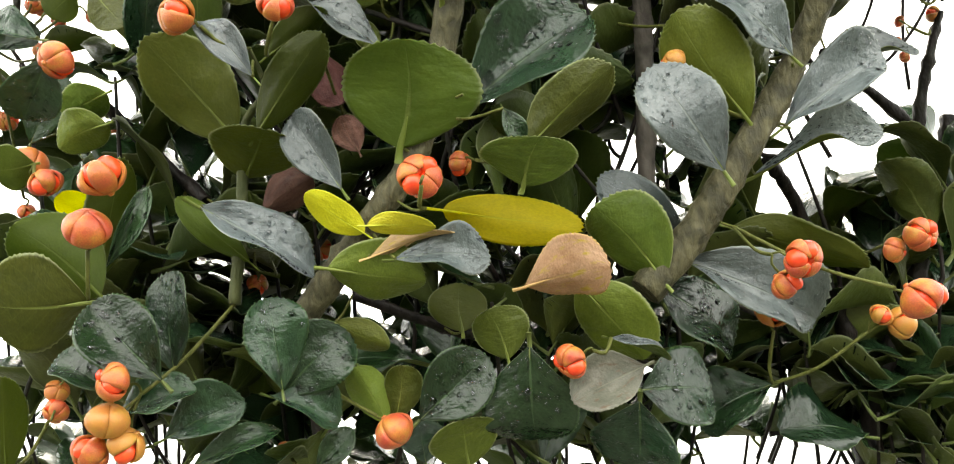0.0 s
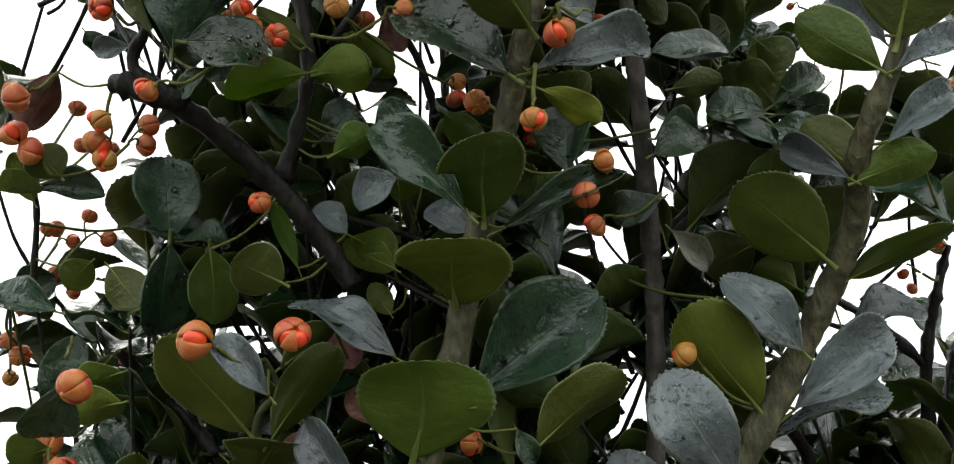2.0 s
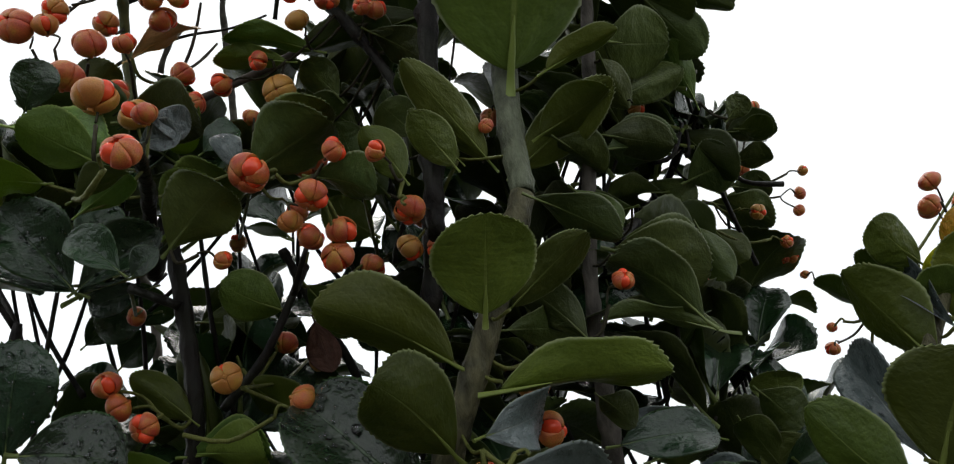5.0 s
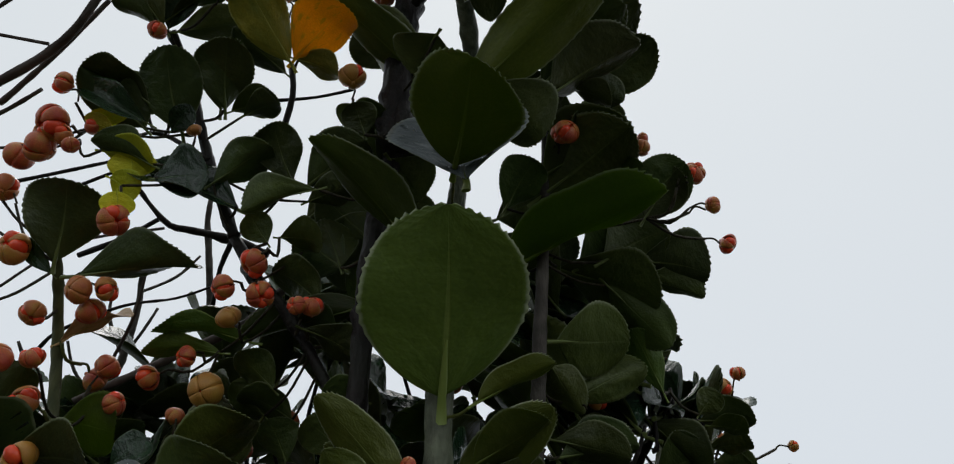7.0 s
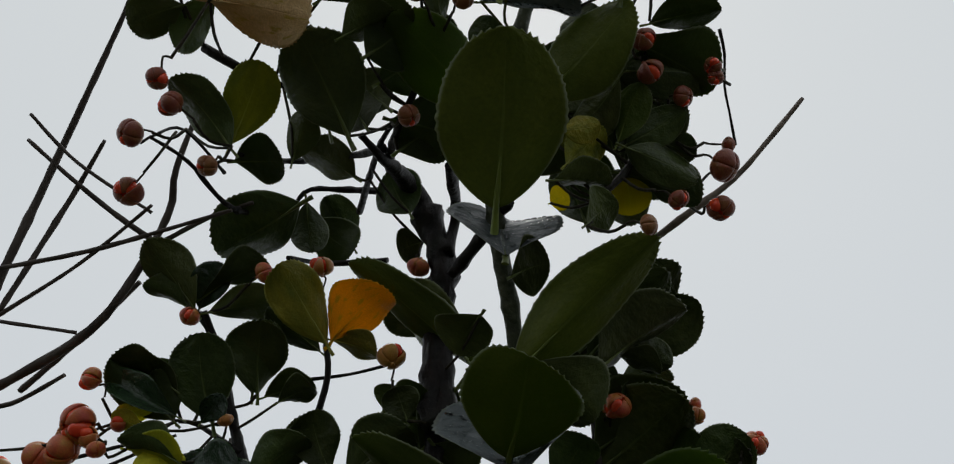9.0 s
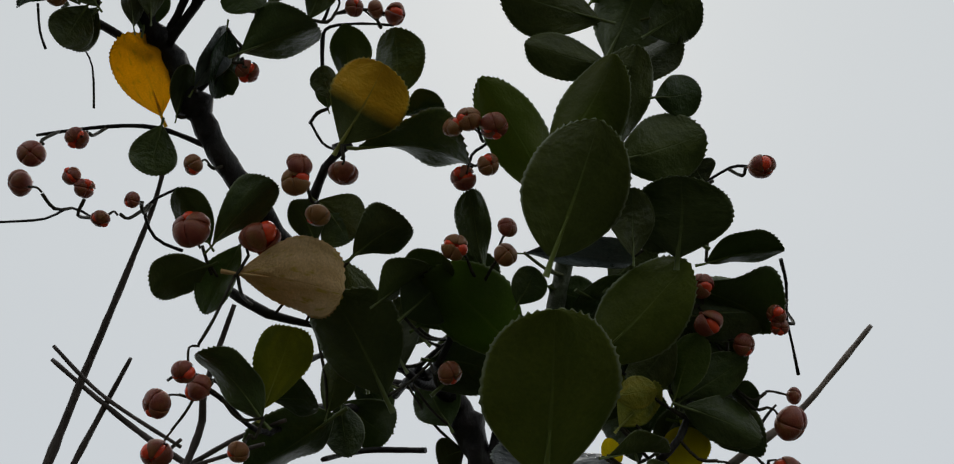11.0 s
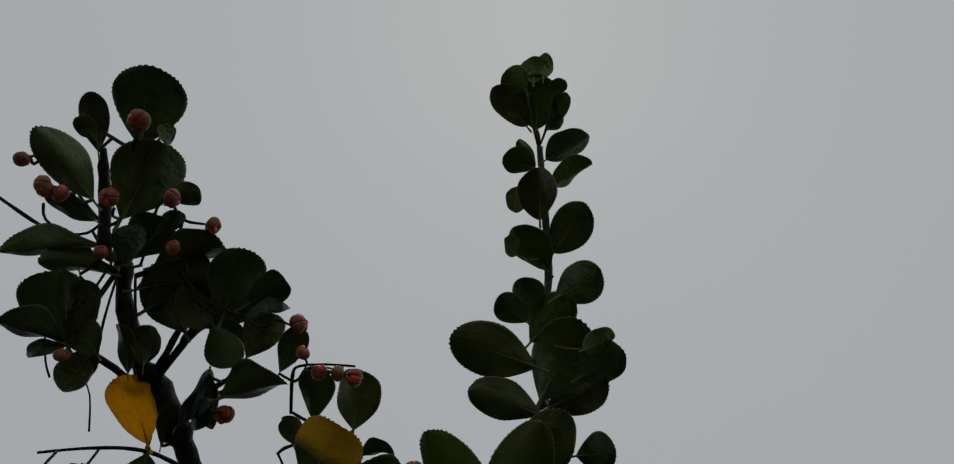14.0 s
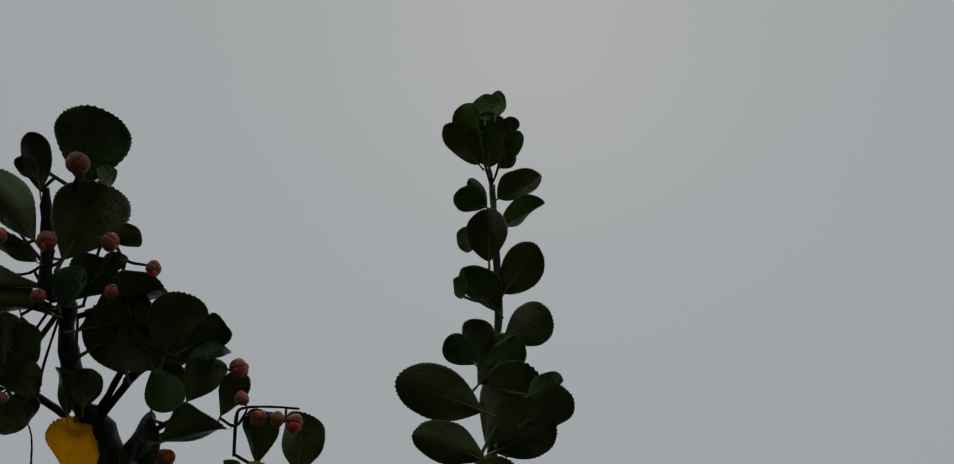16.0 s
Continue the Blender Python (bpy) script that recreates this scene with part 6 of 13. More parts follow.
stalk(shoot, (.013, .191, 1.885), (.0135, .1948, 1.8813), .0005, .00053)
stalk(shoot, (-.022, .1892, 1.8714), (-.021, .187, 1.8747), -.0029, .00074)
stalk(shoot, (-.021, .187, 1.875), (-.0207, .1863, 1.8757), .0026, .00053)
stalk(shoot, (-.0433, .2031, 1.9096), (-.0362, .2097, 1.9046), -.0029, .00074)
stalk(shoot, (-.036, .21, 1.905), (-.0337, .212, 1.9028), .0008, .00053)
stalk(shoot, (-.0208, .2026, 1.9261), (-.0291, .215, 1.9238), -.0029, .00074)
stalk(shoot, (-.029, .215, 1.924), (-.0312, .2182, 1.9232), .0012, .00053)
stalk(shoot, (-.0208, .2026, 1.9261), (-.0225, .2264, 1.9345), -.0029, .00074)
stalk(shoot, (-.023, .226, 1.934), (-.0228, .23, 1.9357), .0019, .00053)
stalk(shoot, (-.0482, .1188, 1.8536), (-.0387, .1099, 1.8542), -.0029, .00074)
stalk(shoot, (-.039, .11, 1.854), (-.0356, .107, 1.8545), .0015, .00053)
stalk(shoot, (-.051, .1536, 1.8749), (-.0534, .1496, 1.8868), -.0029, .00074)
stalk(shoot, (-.053, .15, 1.887), (-.0541, .1484, 1.8904), .0028, .00053)
stalk(shoot, (-.0778, .1835, 1.9409), (-.0746, .1921, 1.9378), -.0029, .00074)
stalk(shoot, (-.075, .192, 1.938), (-.0734, .1955, 1.9365), .001, .00053)
stalk(shoot, (-.0678, .1797, 1.9153), (-.0697, .1736, 1.9153), -.0029, .00074)
stalk(shoot, (-.07, .174, 1.915), (-.0707, .1702, 1.9153), .0014, .00053)
stalk(shoot, (-.058, .179, 1.867), (-.0747, .1721, 1.8607), -.0019, .00055)
stalk(shoot, (-.057, .174, 1.869), (-.0698, .1663, 1.8585), -.0018, .00055)
stalk(shoot, (-.052, .203, 1.824), (-.0487, .1911, 1.8196), -.0013, .00055)
stalk(shoot, (-.098, .16, 1.864), (-.0895, .1596, 1.8579), -.0011, .00065)
stalk(shoot, (-.055, .209, 1.808), (-.0487, .2135, 1.8079), -.0008, .00065)
stalk(shoot, (-.054, .207, 1.813), (-.0307, .2108, 1.8062), -.0024, .00055)
stalk(shoot, (-.024, .19, 1.868), (-.023, .1989, 1.87), -.0009, .00065)
stalk(shoot, (-.027, .192, 1.86), (-.0305, .201, 1.8642), -.001, .00065)
stalk(shoot, (-.04, .2, 1.841), (-.0411, .2109, 1.8473), -.0013, .00055)
stalk(shoot, (-.087, .185, 1.823), (-.0733, .1767, 1.8134), -.0019, .00055)
stalk(shoot, (-.059, .214, 1.79), (-.0787, .2047, 1.7686), -.003, .00055)
stalk(shoot, (-.045, .222, 1.771), (-.0573, .2083, 1.7581), -.0022, .00055)
stalk(shoot, (-.046, .221, 1.772), (-.0542, .2139, 1.7647), -.0013, .00055)
stalk(shoot, (-.148, .236, 1.771), (-.1337, .2258, 1.759), -.0021, .00055)
stalk(shoot, (-.145, .224, 1.798), (-.1428, .2198, 1.7948), -.0006, .00065)
stalk(shoot, (-.145, .221, 1.802), (-.1296, .2097, 1.798), -.002, .00055)
stalk(shoot, (-.147, .233, 1.78), (-.1235, .2245, 1.7744), -.0025, .00055)
stalk(shoot, (-.145, .221, 1.802), (-.1503, .213, 1.7961), -.0011, .00065)
stalk(shoot, (-.107, .189, 1.818), (-.1293, .1981, 1.8293), -.0027, .00055)
stalk(shoot, (-.045, .138, 1.871), (-.0701, .1274, 1.877), -.0028, .00055)
stalk(shoot, (-.052, .155, 1.875), (-.0736, .1487, 1.876), -.0023, .00055)
stalk(shoot, (-.098, .16, 1.864), (-.0935, .1589, 1.8668), -.0005, .00065)
stalk(shoot, (-.044, .135, 1.87), (-.0553, .1343, 1.8594), -.0015, .00055)
stalk(shoot, (-.059, .183, 1.872), (-.0555, .1767, 1.8766), -.0009, .00065)
stalk(shoot, (-.052, .156, 1.875), (-.0341, .1657, 1.8879), -.0024, .00055)
stalk(shoot, (-.046, .14, 1.871), (-.0456, .1367, 1.8843), -.0013, .00055)
stalk(shoot, (-.024, .237, 1.766), (-.0261, .2293, 1.7686), -.0009, .00065)
stalk(shoot, (-.047, .221, 1.774), (-.0407, .2227, 1.7789), -.0008, .00065)
stalk(shoot, (-.023, .237, 1.765), (-.0288, .24, 1.7564), -.0011, .00065)
stalk(shoot, (-.056, .21, 1.805), (-.0422, .203, 1.7974), -.0018, .00055)
stalk(shoot, (-.024, .231, 1.781), (-.0226, .2055, 1.7903), -.0027, .00055)
stalk(shoot, (-.021, .23, 1.78), (-.0129, .2068, 1.797), -.003, .00055)
stalk(shoot, (-.011, .23, 1.775), (-.0005, .2156, 1.7747), -.0018, .00055)
stalk(shoot, (-.053, .207, 1.814), (-.0262, .2054, 1.8042), -.0029, .00055)
capsule(shoot, (-.1344, .1867, 1.8134), .0084, (.25, .56, .79))
capsule(shoot, (-.1398, .1977, 1.8077), .0082, (.56, .62, -.55))
capsule(shoot, (-.1354, .2008, 1.8028), .0083, (.42, .87, -.27))
capsule(shoot, (-.091, .1769, 1.8075), .0068, (.9, .14, .42))
capsule(shoot, (-.1042, .1705, 1.8319), .007, (.32, .89, .33))
capsule(shoot, (-.0673, .1832, 1.8387), .0067, (.78, .48, -.4))
capsule(shoot, (-.0641, .1847, 1.8333), .0067, (.83, .55, -.03))
capsule(shoot, (-.0557, .182, 1.8275), .0066, (-.06, .82, .57))
capsule(shoot, (-.0924, .2467, 1.8831), .0062, (.37, -.9, -.24))
capsule(shoot, (-.0643, .2042, 1.783), .0063, (.29, .74, .61))
capsule(shoot, (-.1246, .2757, 1.8118), .0067, (-.07, -.72, -.69))
capsule(shoot, (-.119, .278, 1.806), .0067, (-.61, -.79, .03))
capsule(shoot, (-.1045, .2792, 1.8031), .0067, (.11, -.92, -.38))
capsule(shoot, (-.1512, .275, 1.8135), .0058, (.11, -.27, -.96))
capsule(shoot, (-.1442, .2785, 1.8049), .0062, (-.64, -.73, -.22))
capsule(shoot, (-.1675, .2767, 1.8094), .0058, (.13, -.6, -.79))
capsule(shoot, (-.1658, .2832, 1.7933), .0058, (.36, -.59, -.72))
capsule(shoot, (-.159, .286, 1.7863), .0058, (-.35, -.94, -.02))
capsule(shoot, (-.1853, .2927, 1.7699), .0067, (.47, -.88, .02))
capsule(shoot, (-.1699, .2747, 1.7583), .0072, (.28, -.87, .41))
capsule(shoot, (-.1856, .2984, 1.7559), .0058, (.42, -.87, .26))
capsule(shoot, (-.1538, .2589, 1.853), .0062, (.13, -.59, -.79))
capsule(shoot, (-.1099, .1908, 1.8064), .0066, (.19, .41, .89))
capsule(shoot, (-.1133, .1977, 1.8026), .0082, (.42, -.5, .76))
capsule(shoot, (-.1111, .1991, 1.7976), .0067, (.14, -.45, .88))
capsule(shoot, (-.111, .2275, 1.8255), .0072, (-.46, -.29, -.84))
capsule(shoot, (-.1124, .2301, 1.8191), .0072, (-.48, -.81, -.34))
capsule(shoot, (-.1408, .2653, 1.8375), .0058, (-.59, -.69, -.42))
capsule(shoot, (-.1527, .2644, 1.8396), .0058, (.58, -.55, -.59))
capsule(shoot, (-.1762, .3066, 1.7356), .0062, (.21, -.84, .5))
capsule(shoot, (-.0965, .1672, 1.8464), .0065, (.29, .94, .16))
capsule(shoot, (-.0386, .1858, 1.8402), .0072, (.47, -.36, -.8))
capsule(shoot, (-.0358, .2271, 1.8643), .0072, (-.22, -.67, -.71))
capsule(shoot, (-.0668, .2648, 1.9185), .0062, (.35, -.93, -.13))
capsule(shoot, (-.027, .151, 1.8778), .0088, (.78, .57, .25))
capsule(shoot, (-.0182, .1762, 1.8978), .0072, (-.75, -.44, -.5))
capsule(shoot, (-.0108, .1465, 1.8685), .0068, (-.04, .91, .41))
capsule(shoot, (-.0074, .1639, 1.8687), .0068, (-.57, .21, .79))
capsule(shoot, (-.0084, .1662, 1.8628), .0073, (-.2, -.57, .8))
capsule(shoot, (.0085, .1691, 1.8764), .0073, (-.07, .26, .96))
capsule(shoot, (-.007, .2092, 1.88), .0072, (-.75, -.48, -.47))
capsule(shoot, (.0055, .1966, 1.8797), .0072, (.71, -.52, .48))
capsule(shoot, (.0139, .1969, 1.8794), .0072, (-.13, -.73, .67))
capsule(shoot, (-.02, .1848, 1.8781), .0072, (-.25, .53, -.81))
capsule(shoot, (-.0319, .2138, 1.9015), .0072, (-.65, -.6, .46))
capsule(shoot, (-.0328, .2206, 1.9228), .0072, (.55, -.82, .15))
capsule(shoot, (-.023, .2327, 1.9367), .0072, (.07, -.94, -.33))
capsule(shoot, (-.0338, .1053, 1.8546), .0063, (-.73, .68, -.05))
capsule(shoot, (-.0546, .1475, 1.8931), .0072, (.18, .32, -.93))
capsule(shoot, (-.0724, .198, 1.9356), .0072, (-.33, -.88, .33))
capsule(shoot, (-.0715, .1674, 1.9153), .0072, (.29, .96, 0))

shoot = plant_shoot((.0836, .2506, 1.759), "spindle sprig with small glossy dark leaves")
leaf(shoot, (.0793, .1792, 1.8483), (.0566, .1734, 1.8622), .017, (.29, .62, .73), "green")
leaf(shoot, (.0846, .1843, 1.8472), (.054, .1778, 1.8479), .0077, (-.06, .35, .94), "green")
leaf(shoot, (.0575, .1917, 1.8216), (.0826, .1978, 1.8252), .0141, (.16, -.9, .4), "green")
leaf(shoot, (.097, .2124, 1.8095), (.0793, .2179, 1.8152), .0169, (-.15, -.91, .39), "green")
leaf(shoot, (.0839, .2105, 1.8076), (.102, .2207, 1.8018), .0117, (.44, -.88, -.17), "green")
leaf(shoot, (.1005, .2179, 1.8412), (.1106, .2191, 1.8306), .0127, (.52, .64, .56), "green")
leaf(shoot, (.0588, .2134, 1.7972), (.0759, .2172, 1.8063), .0147, (.06, -.95, .29), "green")
leaf(shoot, (.0595, .2176, 1.7833), (.0462, .2263, 1.7815), .0123, (-.55, -.8, .24), "green")
leaf(shoot, (.0503, .1759, 1.8431), (.0319, .1766, 1.8598), .0119, (.48, .72, .5), "green")
leaf(shoot, (.0313, .1765, 1.8464), (.0509, .1835, 1.848), .0109, (-.24, .48, .84), "green")
leaf(shoot, (.1085, .2193, 1.8212), (.1219, .2307, 1.8128), .0128, (.29, -.77, -.57), "green")
leaf(shoot, (.1111, .2177, 1.8283), (.102, .2287, 1.8211), .0123, (.48, .72, .49), "green")
leaf(shoot, (.0511, .1705, 1.8276), (.0594, .178, 1.8223), .0078, (.05, .54, .84), "green")
leaf(shoot, (.1007, .2249, 1.813), (.0823, .2268, 1.8214), .0155, (-.08, -1, .06), "sheen_grey")
leaf(shoot, (.1019, .224, 1.8058), (.0887, .2276, 1.81), .0148, (-.19, -.96, .23), "sheen_grey")
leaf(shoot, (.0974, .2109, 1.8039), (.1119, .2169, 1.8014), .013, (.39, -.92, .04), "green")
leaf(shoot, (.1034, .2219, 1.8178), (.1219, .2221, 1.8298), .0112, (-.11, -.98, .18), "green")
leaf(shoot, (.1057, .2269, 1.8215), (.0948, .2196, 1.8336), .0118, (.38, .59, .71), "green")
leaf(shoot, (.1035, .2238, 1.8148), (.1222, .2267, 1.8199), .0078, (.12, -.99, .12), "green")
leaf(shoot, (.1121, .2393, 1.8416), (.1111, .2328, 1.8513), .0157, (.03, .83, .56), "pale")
leaf(shoot, (.0828, .2012, 1.8246), (.0619, .204, 1.831), .0094, (-.14, -.99, -.04), "sheen_grey")
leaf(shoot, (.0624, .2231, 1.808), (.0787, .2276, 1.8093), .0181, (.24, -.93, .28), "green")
leaf(shoot, (.0632, .2286, 1.7886), (.0503, .2364, 1.7825), .0117, (-.48, -.87, -.11), "sheen_grey")
leaf(shoot, (.0983, .2168, 1.7983), (.0988, .2263, 1.7876), .0143, (.33, .7, .63), "green")
leaf(shoot, (.0651, .2294, 1.7771), (.0778, .2387, 1.7667), .0098, (.2, -.84, -.51), "withered")
leaf(shoot, (.0942, .2372, 1.7736), (.0783, .2451, 1.7673), .0207, (.1, .74, .67), "green")
leaf(shoot, (.0686, .2164, 1.8229), (.0874, .2197, 1.8271), .01, (-.27, .54, .8), "green")
leaf(shoot, (.1106, .2508, 1.7615), (.0975, .2525, 1.7705), .0141, (.48, .66, .58), "pale")
leaf(shoot, (.0836, .2506, 1.759), (.0961, .2583, 1.7524), .0132, (-.02, .67, .75), "pale")
stalk(shoot, (.1069, .2568, 1.9115), (.0971, .2676, 1.9031), -.0029, .00074)
stalk(shoot, (.097, .268, 1.903), (.0946, .2703, 1.901), .0008, .00053)
stalk(shoot, (.1069, .2568, 1.9115), (.1068, .2683, 1.901), -.0029, .00074)
stalk(shoot, (.107, .268, 1.901), (.1067, .2713, 1.8983), .0005, .00053)
stalk(shoot, (.1116, .271, 1.9305), (.1206, .2656, 1.9244), -.0029, .00074)
stalk(shoot, (.121, .266, 1.924), (.124, .2635, 1.9221), .0009, .00053)
stalk(shoot, (.1069, .2568, 1.9115), (.129, .2648, 1.9107), -.0029, .00074)
stalk(shoot, (.129, .265, 1.911), (.1337, .2665, 1.9105), .0014, .00053)
stalk(shoot, (.1565, .258, 1.8806), (.1515, .2732, 1.8811), -.0029, .00074)
stalk(shoot, (.152, .273, 1.881), (.1499, .2783, 1.8813), .0015, .00053)
stalk(shoot, (.1137, .2475, 1.9331), (.1174, .2511, 1.9362), -.0029, .00074)
stalk(shoot, (.117, .251, 1.936), (.1201, .2537, 1.9385), .0019, .00053)
stalk(shoot, (.1565, .258, 1.8806), (.1984, .2576, 1.9267), -.0029, .00074)
stalk(shoot, (.198, .258, 1.927), (.2017, .2575, 1.9302), .0021, .00053)
stalk(shoot, (.1121, .2393, 1.8416), (.0954, .2892, 1.8447), -.0029, .00074)
stalk(shoot, (.095, .289, 1.845), (.0938, .2939, 1.845), .0015, .00053)
stalk(shoot, (.1565, .258, 1.8806), (.1539, .2947, 1.8407), -.0029, .00074)
stalk(shoot, (.154, .295, 1.841), (.1537, .2975, 1.8376), .0005, .00053)
capsule(shoot, (.0932, .2719, 1.8998), .0062, (.58, -.64, .5))
capsule(shoot, (.1067, .2733, 1.8965), .0067, (.01, -.74, .67))
capsule(shoot, (.1255, .2626, 1.9211), .0053, (-.74, .45, .5))
capsule(shoot, (.1353, .2671, 1.9105), .0043, (-.94, -.34, .03))
capsule(shoot, (.1494, .2795, 1.8814), .0034, (.31, -.95, -.03))
capsule(shoot, (.1212, .2547, 1.9393), .0043, (-.62, -.59, -.51))
capsule(shoot, (.203, .2575, 1.9317), .0048, (-.67, .01, -.74))
capsule(shoot, (.0933, .2955, 1.8451), .0043, (.32, -.95, -.06))
capsule(shoot, (.1536, .2992, 1.8357), .0062, (.05, -.67, .74))

shoot = plant_shoot((.0573, .2689, 1.7018), "straight grey spindle stem with dense dark leaves")
branch(shoot, "grey", [(.0573, .2689, 1.7018, .00309), (.0615, .2546, 1.759, .00331), (.0601, .23, 1.8203, .00322), (.0556, .2047, 1.8701, .00207), (.0586, .1915, 1.9199, .00218), (.0603, .1855, 1.9555, .00196), (.0639, .1779, 2.0223, .00136)])
branch(shoot, "dark", [(.0543, .2607, 1.7709, .00336), (.0787, .2566, 1.7931, .00301), (.0927, .2427, 1.8038, .00253), (.1028, .2447, 1.8105, .00198)])
branch(shoot, "dark", [(.0798, .2539, 1.7794, .00117), (.1004, .246, 1.7807, .00134), (.108, .2494, 1.781, .00116)])
branch(shoot, "dark", [(.0643, .2045, 1.8826, .00138), (.089, .255, 1.9258, .00175), (.0971, .2373, 1.9378, .00128), (.1002, .2234, 1.9425, .00104)])
foot(shoot, .0573, .2689, 1.7018, .0045)
leaf(shoot, (.061, .1772, 1.9931), (.088, .1652, 2.0025), .0264, (-.19, .31, .93), "green")
leaf(shoot, (.0613, .1576, 2.0123), (.0855, .1401, 2.0274), .0248, (-.11, .55, .82), "green")
leaf(shoot, (.063, .1542, 2.0052), (.0907, .1506, 2.0219), .0242, (-.43, .42, .8), "green")
leaf(shoot, (.0679, .1622, 2.0167), (.0824, .1643, 2.01), .0082, (.39, .17, .9), "green")
leaf(shoot, (.0918, .1833, 1.9808), (.1009, .1721, 1.9915), .0148, (.17, .75, .64), "green")
leaf(shoot, (.0787, .1888, 1.9693), (.0991, .1883, 1.9808), .0183, (-.41, .53, .74), "green")
leaf(shoot, (.0906, .1964, 1.9741), (.1116, .1962, 1.9692), .0192, (.21, .38, .9), "green")
leaf(shoot, (.089, .2006, 1.9705), (.1103, .2011, 1.9644), .0093, (.24, .42, .88), "green")
leaf(shoot, (.0662, .1946, 1.971), (.0961, .1988, 1.9602), .0272, (.24, .47, .85), "green")
leaf(shoot, (.0809, .1979, 1.9663), (.0988, .2051, 1.9491), .0157, (.33, .7, .63), "green")
leaf(shoot, (.0644, .1891, 1.9429), (.0856, .1947, 1.9458), .0224, (-.23, .44, .87), "green")
leaf(shoot, (.0975, .2197, 1.941), (.0879, .204, 1.9548), .0108, (-.01, .66, .75), "pale")
leaf(shoot, (.0686, .203, 1.9306), (.0907, .2028, 1.942), .0132, (-.29, .76, .58), "green")
leaf(shoot, (.1104, .2345, 1.9382), (.1275, .2325, 1.9368), .0146, (.13, .48, .87), "green")
leaf(shoot, (.108, .2214, 1.9344), (.1137, .2161, 1.9394), .0086, (.27, .8, .54), "green")
leaf(shoot, (.0648, .2071, 1.9159), (.0877, .2118, 1.9204), .0182, (-.25, .36, .9), "green")
leaf(shoot, (.0693, .1654, 2.002), (.0804, .1691, 2.0106), .0083, (-.64, .2, .74), "green")
leaf(shoot, (.0625, .1855, 1.9336), (.0718, .2006, 1.9259), .0113, (-.13, .52, .85), "green")
leaf(shoot, (.1137, .2475, 1.9331), (.1288, .2448, 1.9332), .0103, (.1, .6, .79), "green")
leaf(shoot, (.0636, .2061, 1.9204), (.0846, .2053, 1.9147), .0142, (.25, .49, .84), "green")
leaf(shoot, (.094, .2308, 1.9366), (.1116, .237, 1.9201), .0169, (.36, .68, .64), "green")
leaf(shoot, (.0624, .2009, 1.8782), (.0884, .2008, 1.8703), .0234, (.24, .61, .75), "green")
leaf(shoot, (.1167, .2874, 1.9388), (.1398, .2879, 1.9302), .0132, (.3, .48, .82), "green")
leaf(shoot, (.1216, .2739, 1.9396), (.1347, .2745, 1.9341), .0131, (.34, .37, .87), "green")
leaf(shoot, (.0393, .1622, 1.8744), (.0592, .1647, 1.8638), .0112, (.28, .67, .69), "green")
leaf(shoot, (.1069, .2568, 1.9115), (.1185, .2604, 1.9012), .0134, (.25, .79, .56), "green")
leaf(shoot, (.0953, .2339, 1.9012), (.1055, .2406, 1.8849), .0131, (.27, .82, .51), "green")
leaf(shoot, (.0836, .2448, 1.9254), (.0974, .2494, 1.913), .0148, (.37, .66, .65), "green")
leaf(shoot, (.045, .1467, 2.0024), (.061, .1557, 1.9891), .0197, (.18, .71, .69), "green")
leaf(shoot, (.0607, .1808, 1.988), (.0868, .1614, 1.9985), .0268, (.08, .56, .83), "green")
leaf(shoot, (.0498, .1827, 1.9851), (.0594, .1694, 1.9933), .0144, (.12, .58, .8), "green")
leaf(shoot, (.0866, .1832, 1.9842), (.1034, .1702, 1.9913), .0175, (.21, .67, .71), "green")
leaf(shoot, (.0857, .1877, 1.9871), (.0889, .173, 1.9963), .0107, (.12, .55, .83), "green")
leaf(shoot, (.0704, .173, 2.013), (.088, .1768, 2.0173), .0122, (-.3, .41, .86), "green")
leaf(shoot, (.0627, .1686, 2.0101), (.0706, .1703, 2.0156), .0113, (-.57, .46, .68), "green")
leaf(shoot, (.0469, .1889, 1.9861), (.0656, .1901, 1.9951), .023, (-.42, .42, .8), "green")
leaf(shoot, (.0539, .1922, 1.9677), (.0721, .1915, 1.9791), .0218, (-.37, .68, .63), "green")
leaf(shoot, (.0717, .1941, 1.9705), (.0885, .1956, 1.979), .0208, (-.43, .46, .77), "green")
leaf(shoot, (.0861, .1982, 1.9704), (.1016, .1972, 1.9818), .0152, (-.35, .77, .54), "green")
leaf(shoot, (.0968, .2421, 1.9237), (.1128, .2354, 1.928), .0206, (.03, .59, .81), "green")
leaf(shoot, (.0869, .2323, 1.9292), (.0664, .2289, 1.9259), .0186, (-.2, .31, .93), "green")
leaf(shoot, (.0869, .2421, 1.9198), (.0662, .2396, 1.9151), .0125, (-.25, .37, .89), "green")
leaf(shoot, (.1116, .271, 1.9305), (.1342, .2725, 1.9208), .0151, (.32, .48, .81), "green")
leaf(shoot, (.0862, .2444, 1.911), (.1036, .2457, 1.9033), .019, (.23, .72, .65), "green")
leaf(shoot, (.0513, .1859, 1.8895), (.0631, .19, 1.8786), .0108, (.19, .83, .52), "green")
leaf(shoot, (.0638, .2089, 1.8828), (.0884, .2058, 1.8796), .0172, (.17, .52, .83), "green")
leaf(shoot, (.1113, .2235, 1.9319), (.1223, .2229, 1.9292), .0128, (.24, .23, .94), "green")
